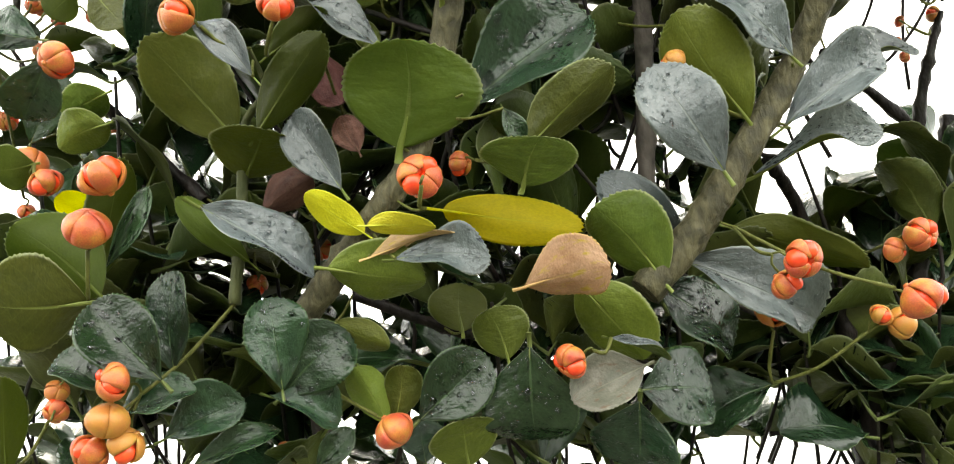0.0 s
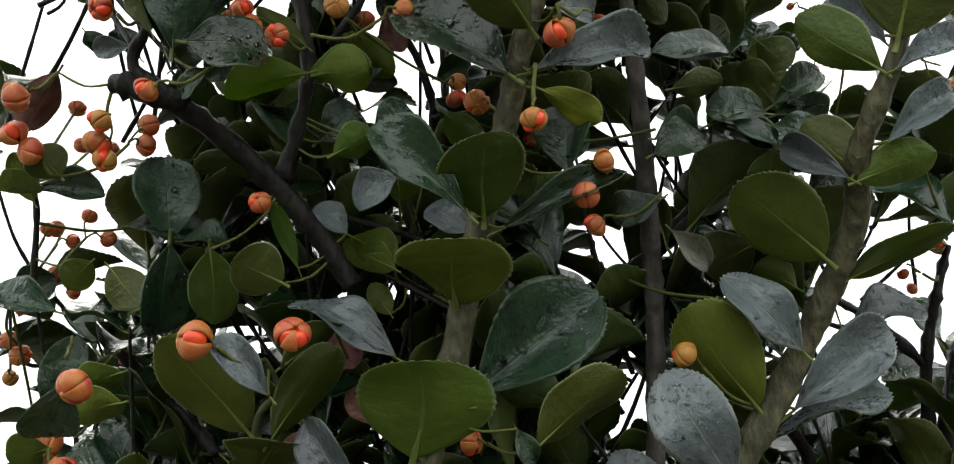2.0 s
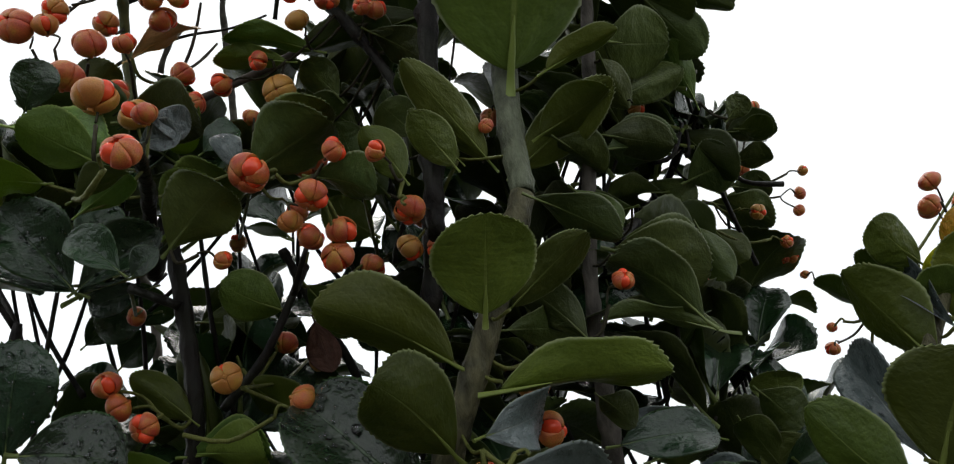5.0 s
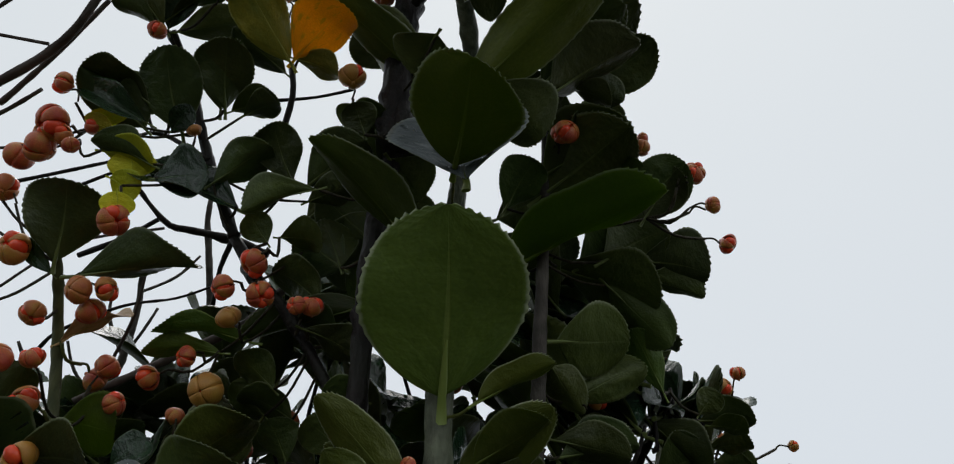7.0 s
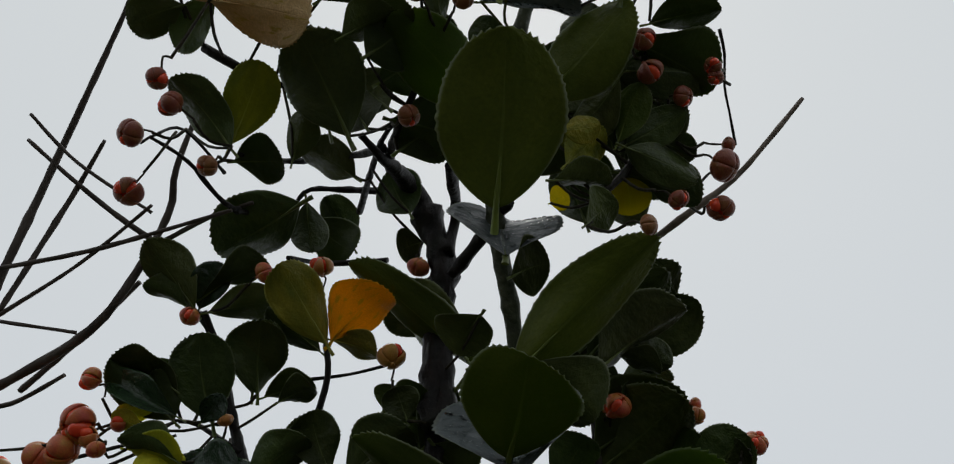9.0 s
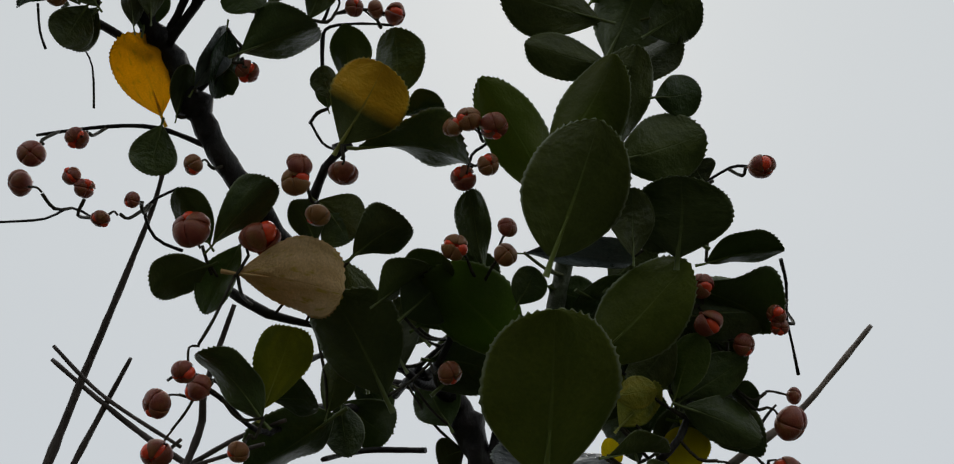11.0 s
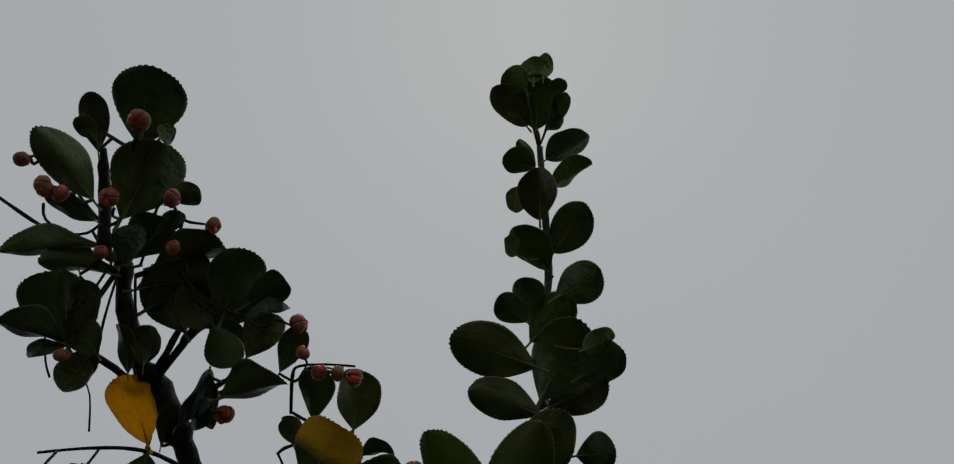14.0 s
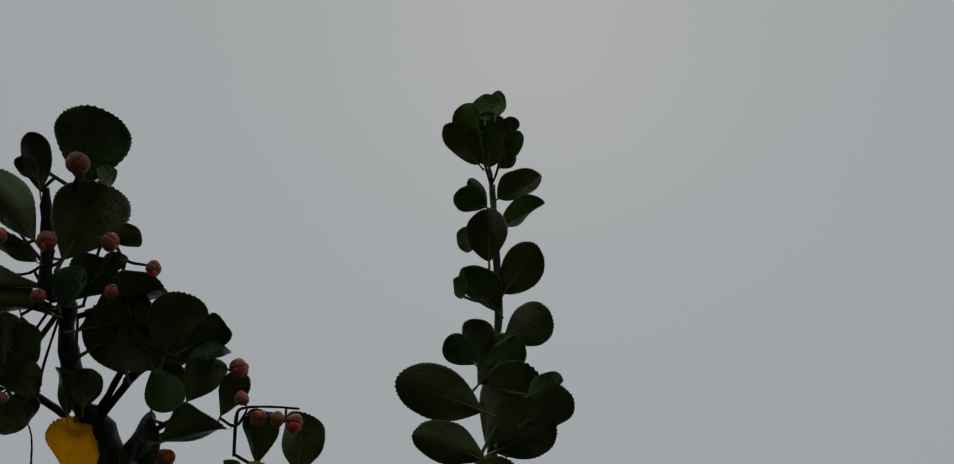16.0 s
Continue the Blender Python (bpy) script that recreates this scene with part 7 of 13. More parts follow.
leaf(shoot, (.1208, .2715, 1.9373), (.1354, .2707, 1.934), .0144, (.21, .57, .79), "green")
leaf(shoot, (.0476, .1825, 1.9042), (.061, .1928, 1.8988), .0139, (-.09, .55, .83), "green")
leaf(shoot, (.0678, .1943, 1.8881), (.0545, .2009, 1.8863), .0124, (.2, .61, .77), "green")
stalk(shoot, (.054, .192, 1.968), (.0318, .2396, 1.9576), -.0029, .00058, True)
stalk(shoot, (.032, .24, 1.958), (.0302, .243, 1.9569), .0012, .00041, True)
stalk(shoot, (.022, .183, 1.975), (.0132, .2526, 1.9766), -.0029, .00058, True)
stalk(shoot, (.013, .253, 1.977), (.0126, .2569, 1.9767), .0015, .00041, True)
stalk(shoot, (.096, .239, 1.936), (.0903, .2585, 1.969), -.0029, .00058, True)
stalk(shoot, (.09, .258, 1.969), (.0897, .2604, 1.9723), .0027, .00041, True)
stalk(shoot, (.122, .274, 1.94), (.1302, .267, 1.9632), -.0029, .00058, True)
stalk(shoot, (.13, .267, 1.963), (.1318, .2658, 1.9674), .0024, .00041, True)
stalk(shoot, (.122, .274, 1.94), (.1256, .2688, 1.9583), -.0029, .00058, True)
stalk(shoot, (.126, .269, 1.958), (.1264, .2678, 1.9621), .0027, .00041, True)
stalk(shoot, (.122, .274, 1.94), (.1441, .2755, 1.9442), -.0029, .00058, True)
stalk(shoot, (.144, .276, 1.944), (.1492, .2759, 1.9453), .0016, .00041, True)
stalk(shoot, (.122, .274, 1.94), (.1409, .2788, 1.9359), -.0029, .00058, True)
stalk(shoot, (.141, .279, 1.936), (.1472, .2793, 1.9371), .0016, .00041, True)
stalk(shoot, (.141, .279, 1.936), (.1469, .2815, 1.9322), .001, .00041, True)
stalk(shoot, (.091, .25, 1.929), (.1208, .2718, 1.9409), -.0029, .00058, True)
stalk(shoot, (.121, .272, 1.941), (.1257, .2743, 1.9451), .0021, .00041, True)
stalk(shoot, (.121, .272, 1.941), (.1257, .2765, 1.9405), .0014, .00041, True)
stalk(shoot, (.117, .287, 1.939), (.1278, .287, 1.9259), -.0029, .00058, True)
stalk(shoot, (.128, .287, 1.926), (.1305, .286, 1.9239), .0009, .00041, True)
stalk(shoot, (.128, .287, 1.926), (.1333, .288, 1.9179), .0008, .00041, True)
stalk(shoot, (.117, .287, 1.939), (.1369, .2889, 1.9199), -.0029, .00058, True)
stalk(shoot, (.137, .289, 1.92), (.1402, .2893, 1.9155), .0007, .00041, True)
stalk(shoot, (.137, .289, 1.92), (.1432, .2893, 1.9155), .0009, .00041, True)
stalk(shoot, (.157, .258, 1.881), (.15, .287, 1.904), -.0029, .00058, True)
stalk(shoot, (.15, .287, 1.904), (.1491, .2912, 1.9073), .0019, .00041, True)
stalk(shoot, (.157, .258, 1.881), (.1576, .2972, 1.8815), -.0029, .00058, True)
stalk(shoot, (.158, .297, 1.882), (.1578, .3018, 1.8816), .0015, .00041, True)
stalk(shoot, (.07, .173, 2.013), (.0864, .1769, 2.0096), -.0029, .00058, True)
stalk(shoot, (.086, .177, 2.01), (.0912, .178, 2.0086), .0013, .00041, True)
stalk(shoot, (.092, .183, 1.981), (.1008, .1766, 1.9857), -.0029, .00058, True)
stalk(shoot, (.101, .177, 1.986), (.1041, .1742, 1.9874), .0019, .00041, True)
stalk(shoot, (.092, .183, 1.981), (.1049, .1818, 1.9819), -.0029, .00058, True)
stalk(shoot, (.105, .182, 1.982), (.1098, .1812, 1.9823), .0015, .00041, True)
stalk(shoot, (.092, .183, 1.981), (.1098, .1873, 1.976), -.0029, .00058, True)
stalk(shoot, (.11, .187, 1.976), (.114, .1882, 1.9749), .0012, .00041, True)
stalk(shoot, (.069, .203, 1.931), (.0711, .1997, 1.9276), -.0029, .00058, True)
stalk(shoot, (.071, .2, 1.928), (.0725, .1978, 1.9259), .0007, .00041, True)
stalk(shoot, (.063, .18, 2.002), (.0652, .1716, 2.0006), -.0029, .00058, True)
stalk(shoot, (.065, .172, 2.001), (.0664, .1675, 2.0001), .0013, .00041, True)
stalk(shoot, (.163, .208, 1.881), (.1604, .2092, 1.887), -.0029, .00058, True)
stalk(shoot, (.16, .209, 1.887), (.1592, .2101, 1.8903), .0027, .00041, True)
stalk(shoot, (.163, .208, 1.881), (.1575, .203, 1.8902), -.0029, .00058, True)
stalk(shoot, (.158, .203, 1.89), (.1556, .2013, 1.8936), .0024, .00041, True)
stalk(shoot, (.163, .208, 1.881), (.1668, .2112, 1.8899), -.0029, .00058, True)
stalk(shoot, (.167, .211, 1.89), (.1688, .2128, 1.8938), .0023, .00041, True)
stalk(shoot, (.05, .176, 1.843), (.0555, .1724, 1.8501), -.0029, .00058, True)
stalk(shoot, (.055, .172, 1.85), (.0581, .1706, 1.8537), .0022, .00041, True)
stalk(shoot, (.086, .188, 1.987), (.0899, .1799, 1.9976), -.0029, .00058, True)
stalk(shoot, (.09, .18, 1.998), (.0913, .1773, 2.0012), .0022, .00041, True)
stalk(shoot, (.092, .183, 1.981), (.1008, .1754, 1.9865), -.0029, .00058, True)
stalk(shoot, (.101, .175, 1.987), (.1037, .1729, 1.9883), .002, .00041, True)
stalk(shoot, (.092, .183, 1.981), (.1048, .181, 1.9829), -.0029, .00058, True)
stalk(shoot, (.105, .181, 1.983), (.1096, .1801, 1.9837), .0016, .00041, True)
stalk(shoot, (.063, .18, 2.002), (.0664, .1705, 2.0005), -.0029, .00058, True)
stalk(shoot, (.066, .171, 2), (.0677, .1669, 2), .0013, .00041, True)
stalk(shoot, (.063, .179, 2.015), (.0613, .1576, 2.0123), -.0021, .00055, True)
stalk(shoot, (.063, .18, 2.008), (.063, .1542, 2.0052), -.0026, .00055, True)
stalk(shoot, (.064, .178, 2.019), (.0679, .1622, 2.0167), -.0017, .00055, True)
stalk(shoot, (.062, .182, 1.982), (.0918, .1833, 1.9808), -.003, .00055, True)
stalk(shoot, (.061, .184, 1.97), (.0787, .1888, 1.9693), -.0018, .00055, True)
stalk(shoot, (.061, .184, 1.97), (.0662, .1946, 1.971), -.0012, .00065, True)
stalk(shoot, (.061, .184, 1.966), (.0809, .1979, 1.9663), -.0024, .00055, True)
stalk(shoot, (.06, .188, 1.943), (.0644, .1891, 1.9429), -.0005, .00065, True)
stalk(shoot, (.1, .223, 1.943), (.0975, .2197, 1.941), -.0005, .00065, True)
stalk(shoot, (.059, .19, 1.929), (.0686, .203, 1.9306), -.0016, .00055, True)
stalk(shoot, (.098, .232, 1.94), (.1104, .2345, 1.9382), -.0012, .00055, True)
stalk(shoot, (.1, .223, 1.943), (.108, .2214, 1.9344), -.0011, .00065, True)
stalk(shoot, (.058, .193, 1.913), (.0648, .2071, 1.9159), -.0016, .00055, True)
stalk(shoot, (.063, .18, 2.004), (.0693, .1654, 2.002), -.0016, .00055, True)
stalk(shoot, (.059, .189, 1.934), (.0625, .1855, 1.9336), -.0005, .00065, True)
stalk(shoot, (.096, .241, 1.935), (.1137, .2475, 1.9331), -.0019, .00055, True)
stalk(shoot, (.098, .233, 1.939), (.094, .2308, 1.9366), -.0005, .00065, True)
stalk(shoot, (.056, .204, 1.875), (.0595, .1861, 1.8698), -.0018, .00055, True)
stalk(shoot, (.089, .254, 1.925), (.1069, .2568, 1.9115), -.0023, .00055, True)
stalk(shoot, (.079, .235, 1.909), (.0953, .2339, 1.9012), -.0018, .00055, True)
stalk(shoot, (.086, .248, 1.92), (.0836, .2448, 1.9254), -.0007, .00065, True)
stalk(shoot, (.062, .182, 1.984), (.0498, .1827, 1.9851), -.0012, .00055, True)
stalk(shoot, (.062, .182, 1.988), (.0857, .1877, 1.9871), -.0024, .00055, True)
stalk(shoot, (.063, .179, 2.014), (.0704, .173, 2.013), -.0009, .00065, True)
stalk(shoot, (.063, .179, 2.011), (.0627, .1686, 2.0101), -.0011, .00065, True)
stalk(shoot, (.061, .184, 1.966), (.0539, .1922, 1.9677), -.0011, .00065, True)
stalk(shoot, (.093, .246, 1.932), (.0968, .2421, 1.9237), -.001, .00065, True)
stalk(shoot, (.096, .241, 1.936), (.0869, .2323, 1.9292), -.0014, .00055, True)
stalk(shoot, (.089, .255, 1.926), (.1116, .271, 1.9305), -.0028, .00055, True)
stalk(shoot, (.083, .242, 1.915), (.0862, .2444, 1.911), -.0006, .00065, True)
stalk(shoot, (.057, .199, 1.893), (.0513, .1859, 1.8895), -.0014, .00055, True)
stalk(shoot, (.058, .195, 1.907), (.0476, .1825, 1.9042), -.0016, .00055, True)
stalk(shoot, (.064, .205, 1.883), (.0678, .1943, 1.8881), -.0012, .00055, True)
capsule(shoot, (.0291, .2456, 1.9563), .0072, (.41, -.89, .19))
capsule(shoot, (.0123, .2592, 1.9767), .0058, (.13, -.99, -.02))
capsule(shoot, (.0893, .2619, 1.9748), .0072, (.16, -.5, -.85))
capsule(shoot, (.1325, .2652, 1.9693), .0053, (-.33, .26, -.91))
capsule(shoot, (.1269, .2671, 1.9647), .0067, (-.2, .25, -.95))
capsule(shoot, (.1507, .276, 1.9456), .0038, (-.98, -.07, -.2))
capsule(shoot, (.1491, .2795, 1.9375), .0048, (-.98, -.08, -.19))
capsule(shoot, (.1483, .2821, 1.9313), .0043, (-.79, -.36, .49))
capsule(shoot, (.1272, .2751, 1.9464), .0053, (-.71, -.36, -.6))
capsule(shoot, (.1269, .2777, 1.9404), .0043, (-.72, -.69, .05))
capsule(shoot, (.132, .2854, 1.9228), .0048, (-.78, .29, .56))
capsule(shoot, (.1341, .2882, 1.9166), .0038, (-.56, -.1, .82))
capsule(shoot, (.1412, .2894, 1.9142), .0043, (-.6, -.07, .8))
capsule(shoot, (.1446, .2894, 1.9145), .0043, (-.82, -.04, .58))
capsule(shoot, (.1488, .2922, 1.9082), .0034, (.17, -.77, -.62))
capsule(shoot, (.1578, .3039, 1.8817), .0053, (-.03, -1, -.02))
capsule(shoot, (.0928, .1784, 2.0082), .0042, (-.95, -.23, .2))
capsule(shoot, (.1071, .1769, 1.9924), .0056, (-.73, .55, -.4))
capsule(shoot, (.1134, .1862, 1.9874), .0044, (-.99, .12, -.08))
capsule(shoot, (.1174, .1921, 1.9774), .0057, (-.94, -.21, .25))
capsule(shoot, (.0767, .2152, 1.9367), .006, (-.48, .65, .59))
capsule(shoot, (.0671, .1652, 1.9998), .006, (-.27, .95, .12))
capsule(shoot, (.1583, .2108, 1.8928), .0069, (.34, -.25, -.91))
capsule(shoot, (.1545, .2003, 1.8955), .006, (.45, .41, -.8))
capsule(shoot, (.1697, .2135, 1.8955), .0051, (-.42, -.35, -.84))
capsule(shoot, (.0592, .1699, 1.8552), .0049, (-.55, .37, -.75))
capsule(shoot, (.0919, .1761, 2.0027), .0051, (-.31, .57, -.77))
capsule(shoot, (.1067, .1765, 1.9928), .0062, (-.68, .6, -.43))
capsule(shoot, (.1131, .1858, 1.9878), .0045, (-.97, .18, -.16))
capsule(shoot, (.0687, .1643, 1.9996), .007, (-.34, .93, .12))

shoot = plant_shoot((.015, .2422, 1.7845), "thick dark spindle branch with shaded leaves")
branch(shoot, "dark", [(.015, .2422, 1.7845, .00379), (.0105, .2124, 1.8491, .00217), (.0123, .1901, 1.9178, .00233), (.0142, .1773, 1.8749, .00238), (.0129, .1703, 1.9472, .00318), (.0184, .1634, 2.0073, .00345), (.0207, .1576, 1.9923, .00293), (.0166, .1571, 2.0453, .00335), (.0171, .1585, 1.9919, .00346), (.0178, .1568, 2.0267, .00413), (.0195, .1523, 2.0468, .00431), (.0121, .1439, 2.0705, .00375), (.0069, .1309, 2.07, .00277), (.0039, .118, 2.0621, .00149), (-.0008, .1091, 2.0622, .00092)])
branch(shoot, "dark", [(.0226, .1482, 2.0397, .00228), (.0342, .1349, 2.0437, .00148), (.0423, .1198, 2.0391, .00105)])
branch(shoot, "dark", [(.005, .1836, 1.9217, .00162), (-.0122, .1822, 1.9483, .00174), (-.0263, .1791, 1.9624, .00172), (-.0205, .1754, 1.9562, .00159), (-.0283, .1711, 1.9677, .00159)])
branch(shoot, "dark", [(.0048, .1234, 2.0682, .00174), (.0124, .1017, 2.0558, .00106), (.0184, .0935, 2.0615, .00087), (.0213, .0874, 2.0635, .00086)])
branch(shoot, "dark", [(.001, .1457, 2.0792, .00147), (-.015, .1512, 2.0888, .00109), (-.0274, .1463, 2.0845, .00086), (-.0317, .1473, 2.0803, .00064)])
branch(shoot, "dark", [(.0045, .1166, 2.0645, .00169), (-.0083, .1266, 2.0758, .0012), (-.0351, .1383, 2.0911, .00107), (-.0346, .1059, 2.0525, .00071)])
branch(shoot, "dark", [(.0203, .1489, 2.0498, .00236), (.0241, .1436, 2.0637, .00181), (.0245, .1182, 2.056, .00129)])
leaf(shoot, (.0243, .157, 2.0169), (.0057, .1477, 2.0361), .0194, (.19, .8, .57), "green")
leaf(shoot, (-.0121, .165, 1.9828), (-.016, .1518, 1.9947), .0136, (-.27, .69, .67), "green")
leaf(shoot, (-.0339, .161, 1.98), (-.0164, .1529, 1.9869), .0132, (-.21, .33, .92), "green")
leaf(shoot, (-.0035, .1622, 1.9781), (-.0233, .1609, 1.9699), .0092, (-.37, .43, .83), "green")
leaf(shoot, (.0102, .1556, 1.9922), (.0076, .1485, 1.9985), .0107, (-.12, .68, .72), "green")
leaf(shoot, (-.0166, .1946, 1.9307), (-.0259, .1853, 1.9377), .0117, (-.25, .73, .64), "green")
leaf(shoot, (.0096, .1834, 1.9521), (-.0273, .1871, 1.9425), .0143, (-.2, .37, .91), "green")
leaf(shoot, (.0023, .1893, 1.9435), (-.0133, .1843, 1.9488), .0141, (.11, .54, .84), "green")
leaf(shoot, (-.0049, .1763, 1.9404), (.01, .1821, 1.934), .012, (.1, .61, .78), "green")
leaf(shoot, (-.0226, .1842, 1.9409), (-.0477, .1762, 1.9397), .0099, (-.19, .46, .87), "pale")
leaf(shoot, (-.0178, .1705, 1.965), (-.0222, .1636, 1.9708), .0094, (-.28, .72, .64), "green")
leaf(shoot, (-.0129, .1661, 1.964), (-.0004, .1659, 1.9616), .0116, (.18, .38, .91), "green")
leaf(shoot, (.0018, .1802, 1.9626), (-.0051, .1774, 1.9783), .014, (.05, .98, .2), "green")
leaf(shoot, (.0154, .1741, 1.9823), (-.0005, .1712, 1.9969), .0185, (.26, .85, .45), "green")
leaf(shoot, (.0164, .1631, 1.9896), (.0242, .1765, 1.984), .0181, (-.22, .48, .85), "green")
leaf(shoot, (-.0433, .2031, 1.9096), (-.0251, .1896, 1.9226), .0219, (-.11, .61, .79), "green")
leaf(shoot, (-.0678, .1797, 1.9153), (-.0522, .18, 1.9117), .0176, (.17, .6, .78), "pale")
leaf(shoot, (-.0837, .1768, 1.9124), (-.0731, .1651, 1.9241), .0122, (-.3, .53, .8), "green")
leaf(shoot, (-.0488, .1761, 1.9008), (-.0392, .1756, 1.907), .011, (.04, -.99, -.15), "green")
leaf(shoot, (-.0597, .1655, 1.897), (-.0513, .1655, 1.9016), .0086, (.09, -.98, -.15), "green")
leaf(shoot, (-.0129, .2052, 1.9131), (-.0171, .1954, 1.9219), .0116, (-.21, .7, .68), "green")
leaf(shoot, (.0077, .1837, 1.9086), (-.001, .1762, 1.9138), .0127, (-.26, .74, .63), "green")
leaf(shoot, (-.0123, .2026, 1.9249), (-.0269, .1944, 1.9288), .0131, (-.15, .63, .77), "green")
leaf(shoot, (.0136, .1794, 1.9203), (.003, .1748, 1.9216), .0109, (-.08, .45, .89), "green")
leaf(shoot, (-.0478, .1234, 1.8643), (-.0607, .1153, 1.8692), .0119, (-.15, .68, .72), "pale")
leaf(shoot, (-.0735, .1355, 1.8865), (-.0686, .1313, 1.8969), .0097, (.32, -.82, -.48), "green")
leaf(shoot, (-.0484, .1397, 1.88), (-.0399, .1405, 1.8825), .0077, (.13, -.98, -.15), "sheen_grey")
leaf(shoot, (-.0586, .1503, 1.8934), (-.039, .148, 1.8912), .0161, (.14, .26, .96), "green")
leaf(shoot, (-.0471, .1609, 1.8642), (-.0321, .1497, 1.8738), .0176, (-.26, .41, .88), "green")
leaf(shoot, (-.0482, .1188, 1.8536), (-.0364, .1146, 1.8561), .0075, (-.07, .36, .93), "green")
leaf(shoot, (-.048, .1408, 1.849), (-.0592, .1384, 1.8563), .009, (.28, -.96, .1), "green")
leaf(shoot, (-.0483, .1469, 1.8506), (-.0427, .1453, 1.856), .0073, (.11, -.92, -.38), "green")
leaf(shoot, (-.0325, .1679, 1.8883), (-.0106, .1572, 1.896), .0213, (-.09, .45, .89), "green")
leaf(shoot, (-.0307, .1851, 1.9377), (-.0514, .1807, 1.9354), .0089, (-.18, .4, .9), "pale")
leaf(shoot, (-.0144, .1603, 1.8819), (.0013, .1607, 1.8766), .0122, (.27, .48, .84), "green")
leaf(shoot, (.0033, .1644, 1.8784), (-.0025, .1606, 1.8834), .0083, (-.11, .85, .51), "green")
leaf(shoot, (-.0208, .2026, 1.9261), (-.0301, .1967, 1.9341), .0107, (-.05, .83, .56), "green")
leaf(shoot, (.0132, .172, 2.0361), (.0035, .1628, 2.0503), .0205, (.01, .84, .55), "green")
leaf(shoot, (.0235, .1568, 2.0032), (.004, .1749, 1.9917), .0246, (.01, .55, .84), "green")
leaf(shoot, (.0125, .1659, 1.9893), (.0265, .1633, 1.9992), .0213, (-.39, .6, .7), "green")
leaf(shoot, (.0324, .134, 2.0099), (.0247, .1451, 2.0057), .0172, (.07, .4, .91), "green")
leaf(shoot, (.0413, .1295, 2.019), (.0521, .1312, 2.0248), .0177, (-.48, .32, .81), "green")
leaf(shoot, (.0079, .1824, 1.9749), (-.0072, .1764, 1.988), .0182, (.07, .88, .48), "green")
leaf(shoot, (.0195, .1831, 1.9636), (.0044, .1927, 1.9568), .02, (.03, .61, .8), "green")
leaf(shoot, (.0024, .1811, 1.9627), (-.0125, .1777, 1.9726), .0164, (.18, .82, .55), "green")
leaf(shoot, (-.0041, .1844, 1.9532), (-.019, .1812, 1.9628), .0169, (.21, .79, .58), "green")
leaf(shoot, (.0114, .1795, 1.9813), (-.0026, .1916, 1.9716), .0181, (0, .63, .78), "green")
leaf(shoot, (.0222, .1832, 1.9751), (.0165, .178, 1.9886), .0158, (-.06, .94, .34), "green")
leaf(shoot, (-.0065, .1819, 1.9747), (.0064, .1965, 1.966), .0184, (-.25, .65, .72), "green")
stalk(shoot, (-.013, .166, 1.964), (-.0151, .1639, 1.9588), -.0029, .00058, True)
stalk(shoot, (-.015, .164, 1.959), (-.0161, .1628, 1.9562), .0001, .00041, True)
stalk(shoot, (-.02, .175, 1.956), (-.0232, .1708, 1.9521), -.0029, .00058, True)
stalk(shoot, (-.023, .171, 1.952), (-.0249, .168, 1.9495), .0006, .00041, True)
stalk(shoot, (-.02, .175, 1.956), (-.0182, .1715, 1.9512), -.0029, .00058, True)
stalk(shoot, (-.018, .171, 1.951), (-.0168, .1692, 1.9483), .0004, .00041, True)
stalk(shoot, (-.023, .184, 1.941), (-.0238, .1779, 1.9413), -.0029, .00058, True)
stalk(shoot, (-.024, .178, 1.941), (-.0245, .1742, 1.9414), .0015, .00041, True)
stalk(shoot, (-.009, .182, 1.943), (-.0065, .1771, 1.9438), -.0029, .00058, True)
stalk(shoot, (-.007, .177, 1.944), (-.0063, .1722, 1.9441), .0015, .00041, True)
stalk(shoot, (-.007, .177, 1.944), (-.0043, .1749, 1.9448), .0018, .00041, True)
stalk(shoot, (-.031, .185, 1.938), (-.034, .1819, 1.9355), -.0029, .00058, True)
stalk(shoot, (-.034, .182, 1.936), (-.0359, .1801, 1.9343), .001, .00041, True)
stalk(shoot, (-.031, .185, 1.938), (-.0433, .1847, 1.9323), -.0029, .00058, True)
stalk(shoot, (-.043, .185, 1.932), (-.047, .1846, 1.9307), .0009, .00041, True)
stalk(shoot, (-.068, .18, 1.915), (-.0606, .1795, 1.9176), -.0029, .00058, True)
stalk(shoot, (-.061, .179, 1.918), (-.0565, .1793, 1.9189), .0018, .00041, True)
stalk(shoot, (-.031, .185, 1.938), (-.0306, .1824, 1.9298), -.0029, .00058, True)
stalk(shoot, (-.031, .182, 1.93), (-.0306, .1813, 1.9269), -.0002, .00041, True)
stalk(shoot, (-.068, .18, 1.915), (-.0629, .1802, 1.9251), -.0029, .00058, True)
stalk(shoot, (-.063, .18, 1.925), (-.0611, .1804, 1.9288), .0026, .00041, True)
stalk(shoot, (-.037, .184, 1.904), (-.0389, .1861, 1.9133), -.0029, .00058, True)
stalk(shoot, (-.039, .186, 1.913), (-.04, .1871, 1.9177), .0024, .00041, True)
stalk(shoot, (-.014, .16, 1.882), (-.0113, .1575, 1.8836), -.0029, .00058, True)
stalk(shoot, (-.011, .157, 1.884), (-.0098, .1561, 1.8845), .0019, .00041, True)
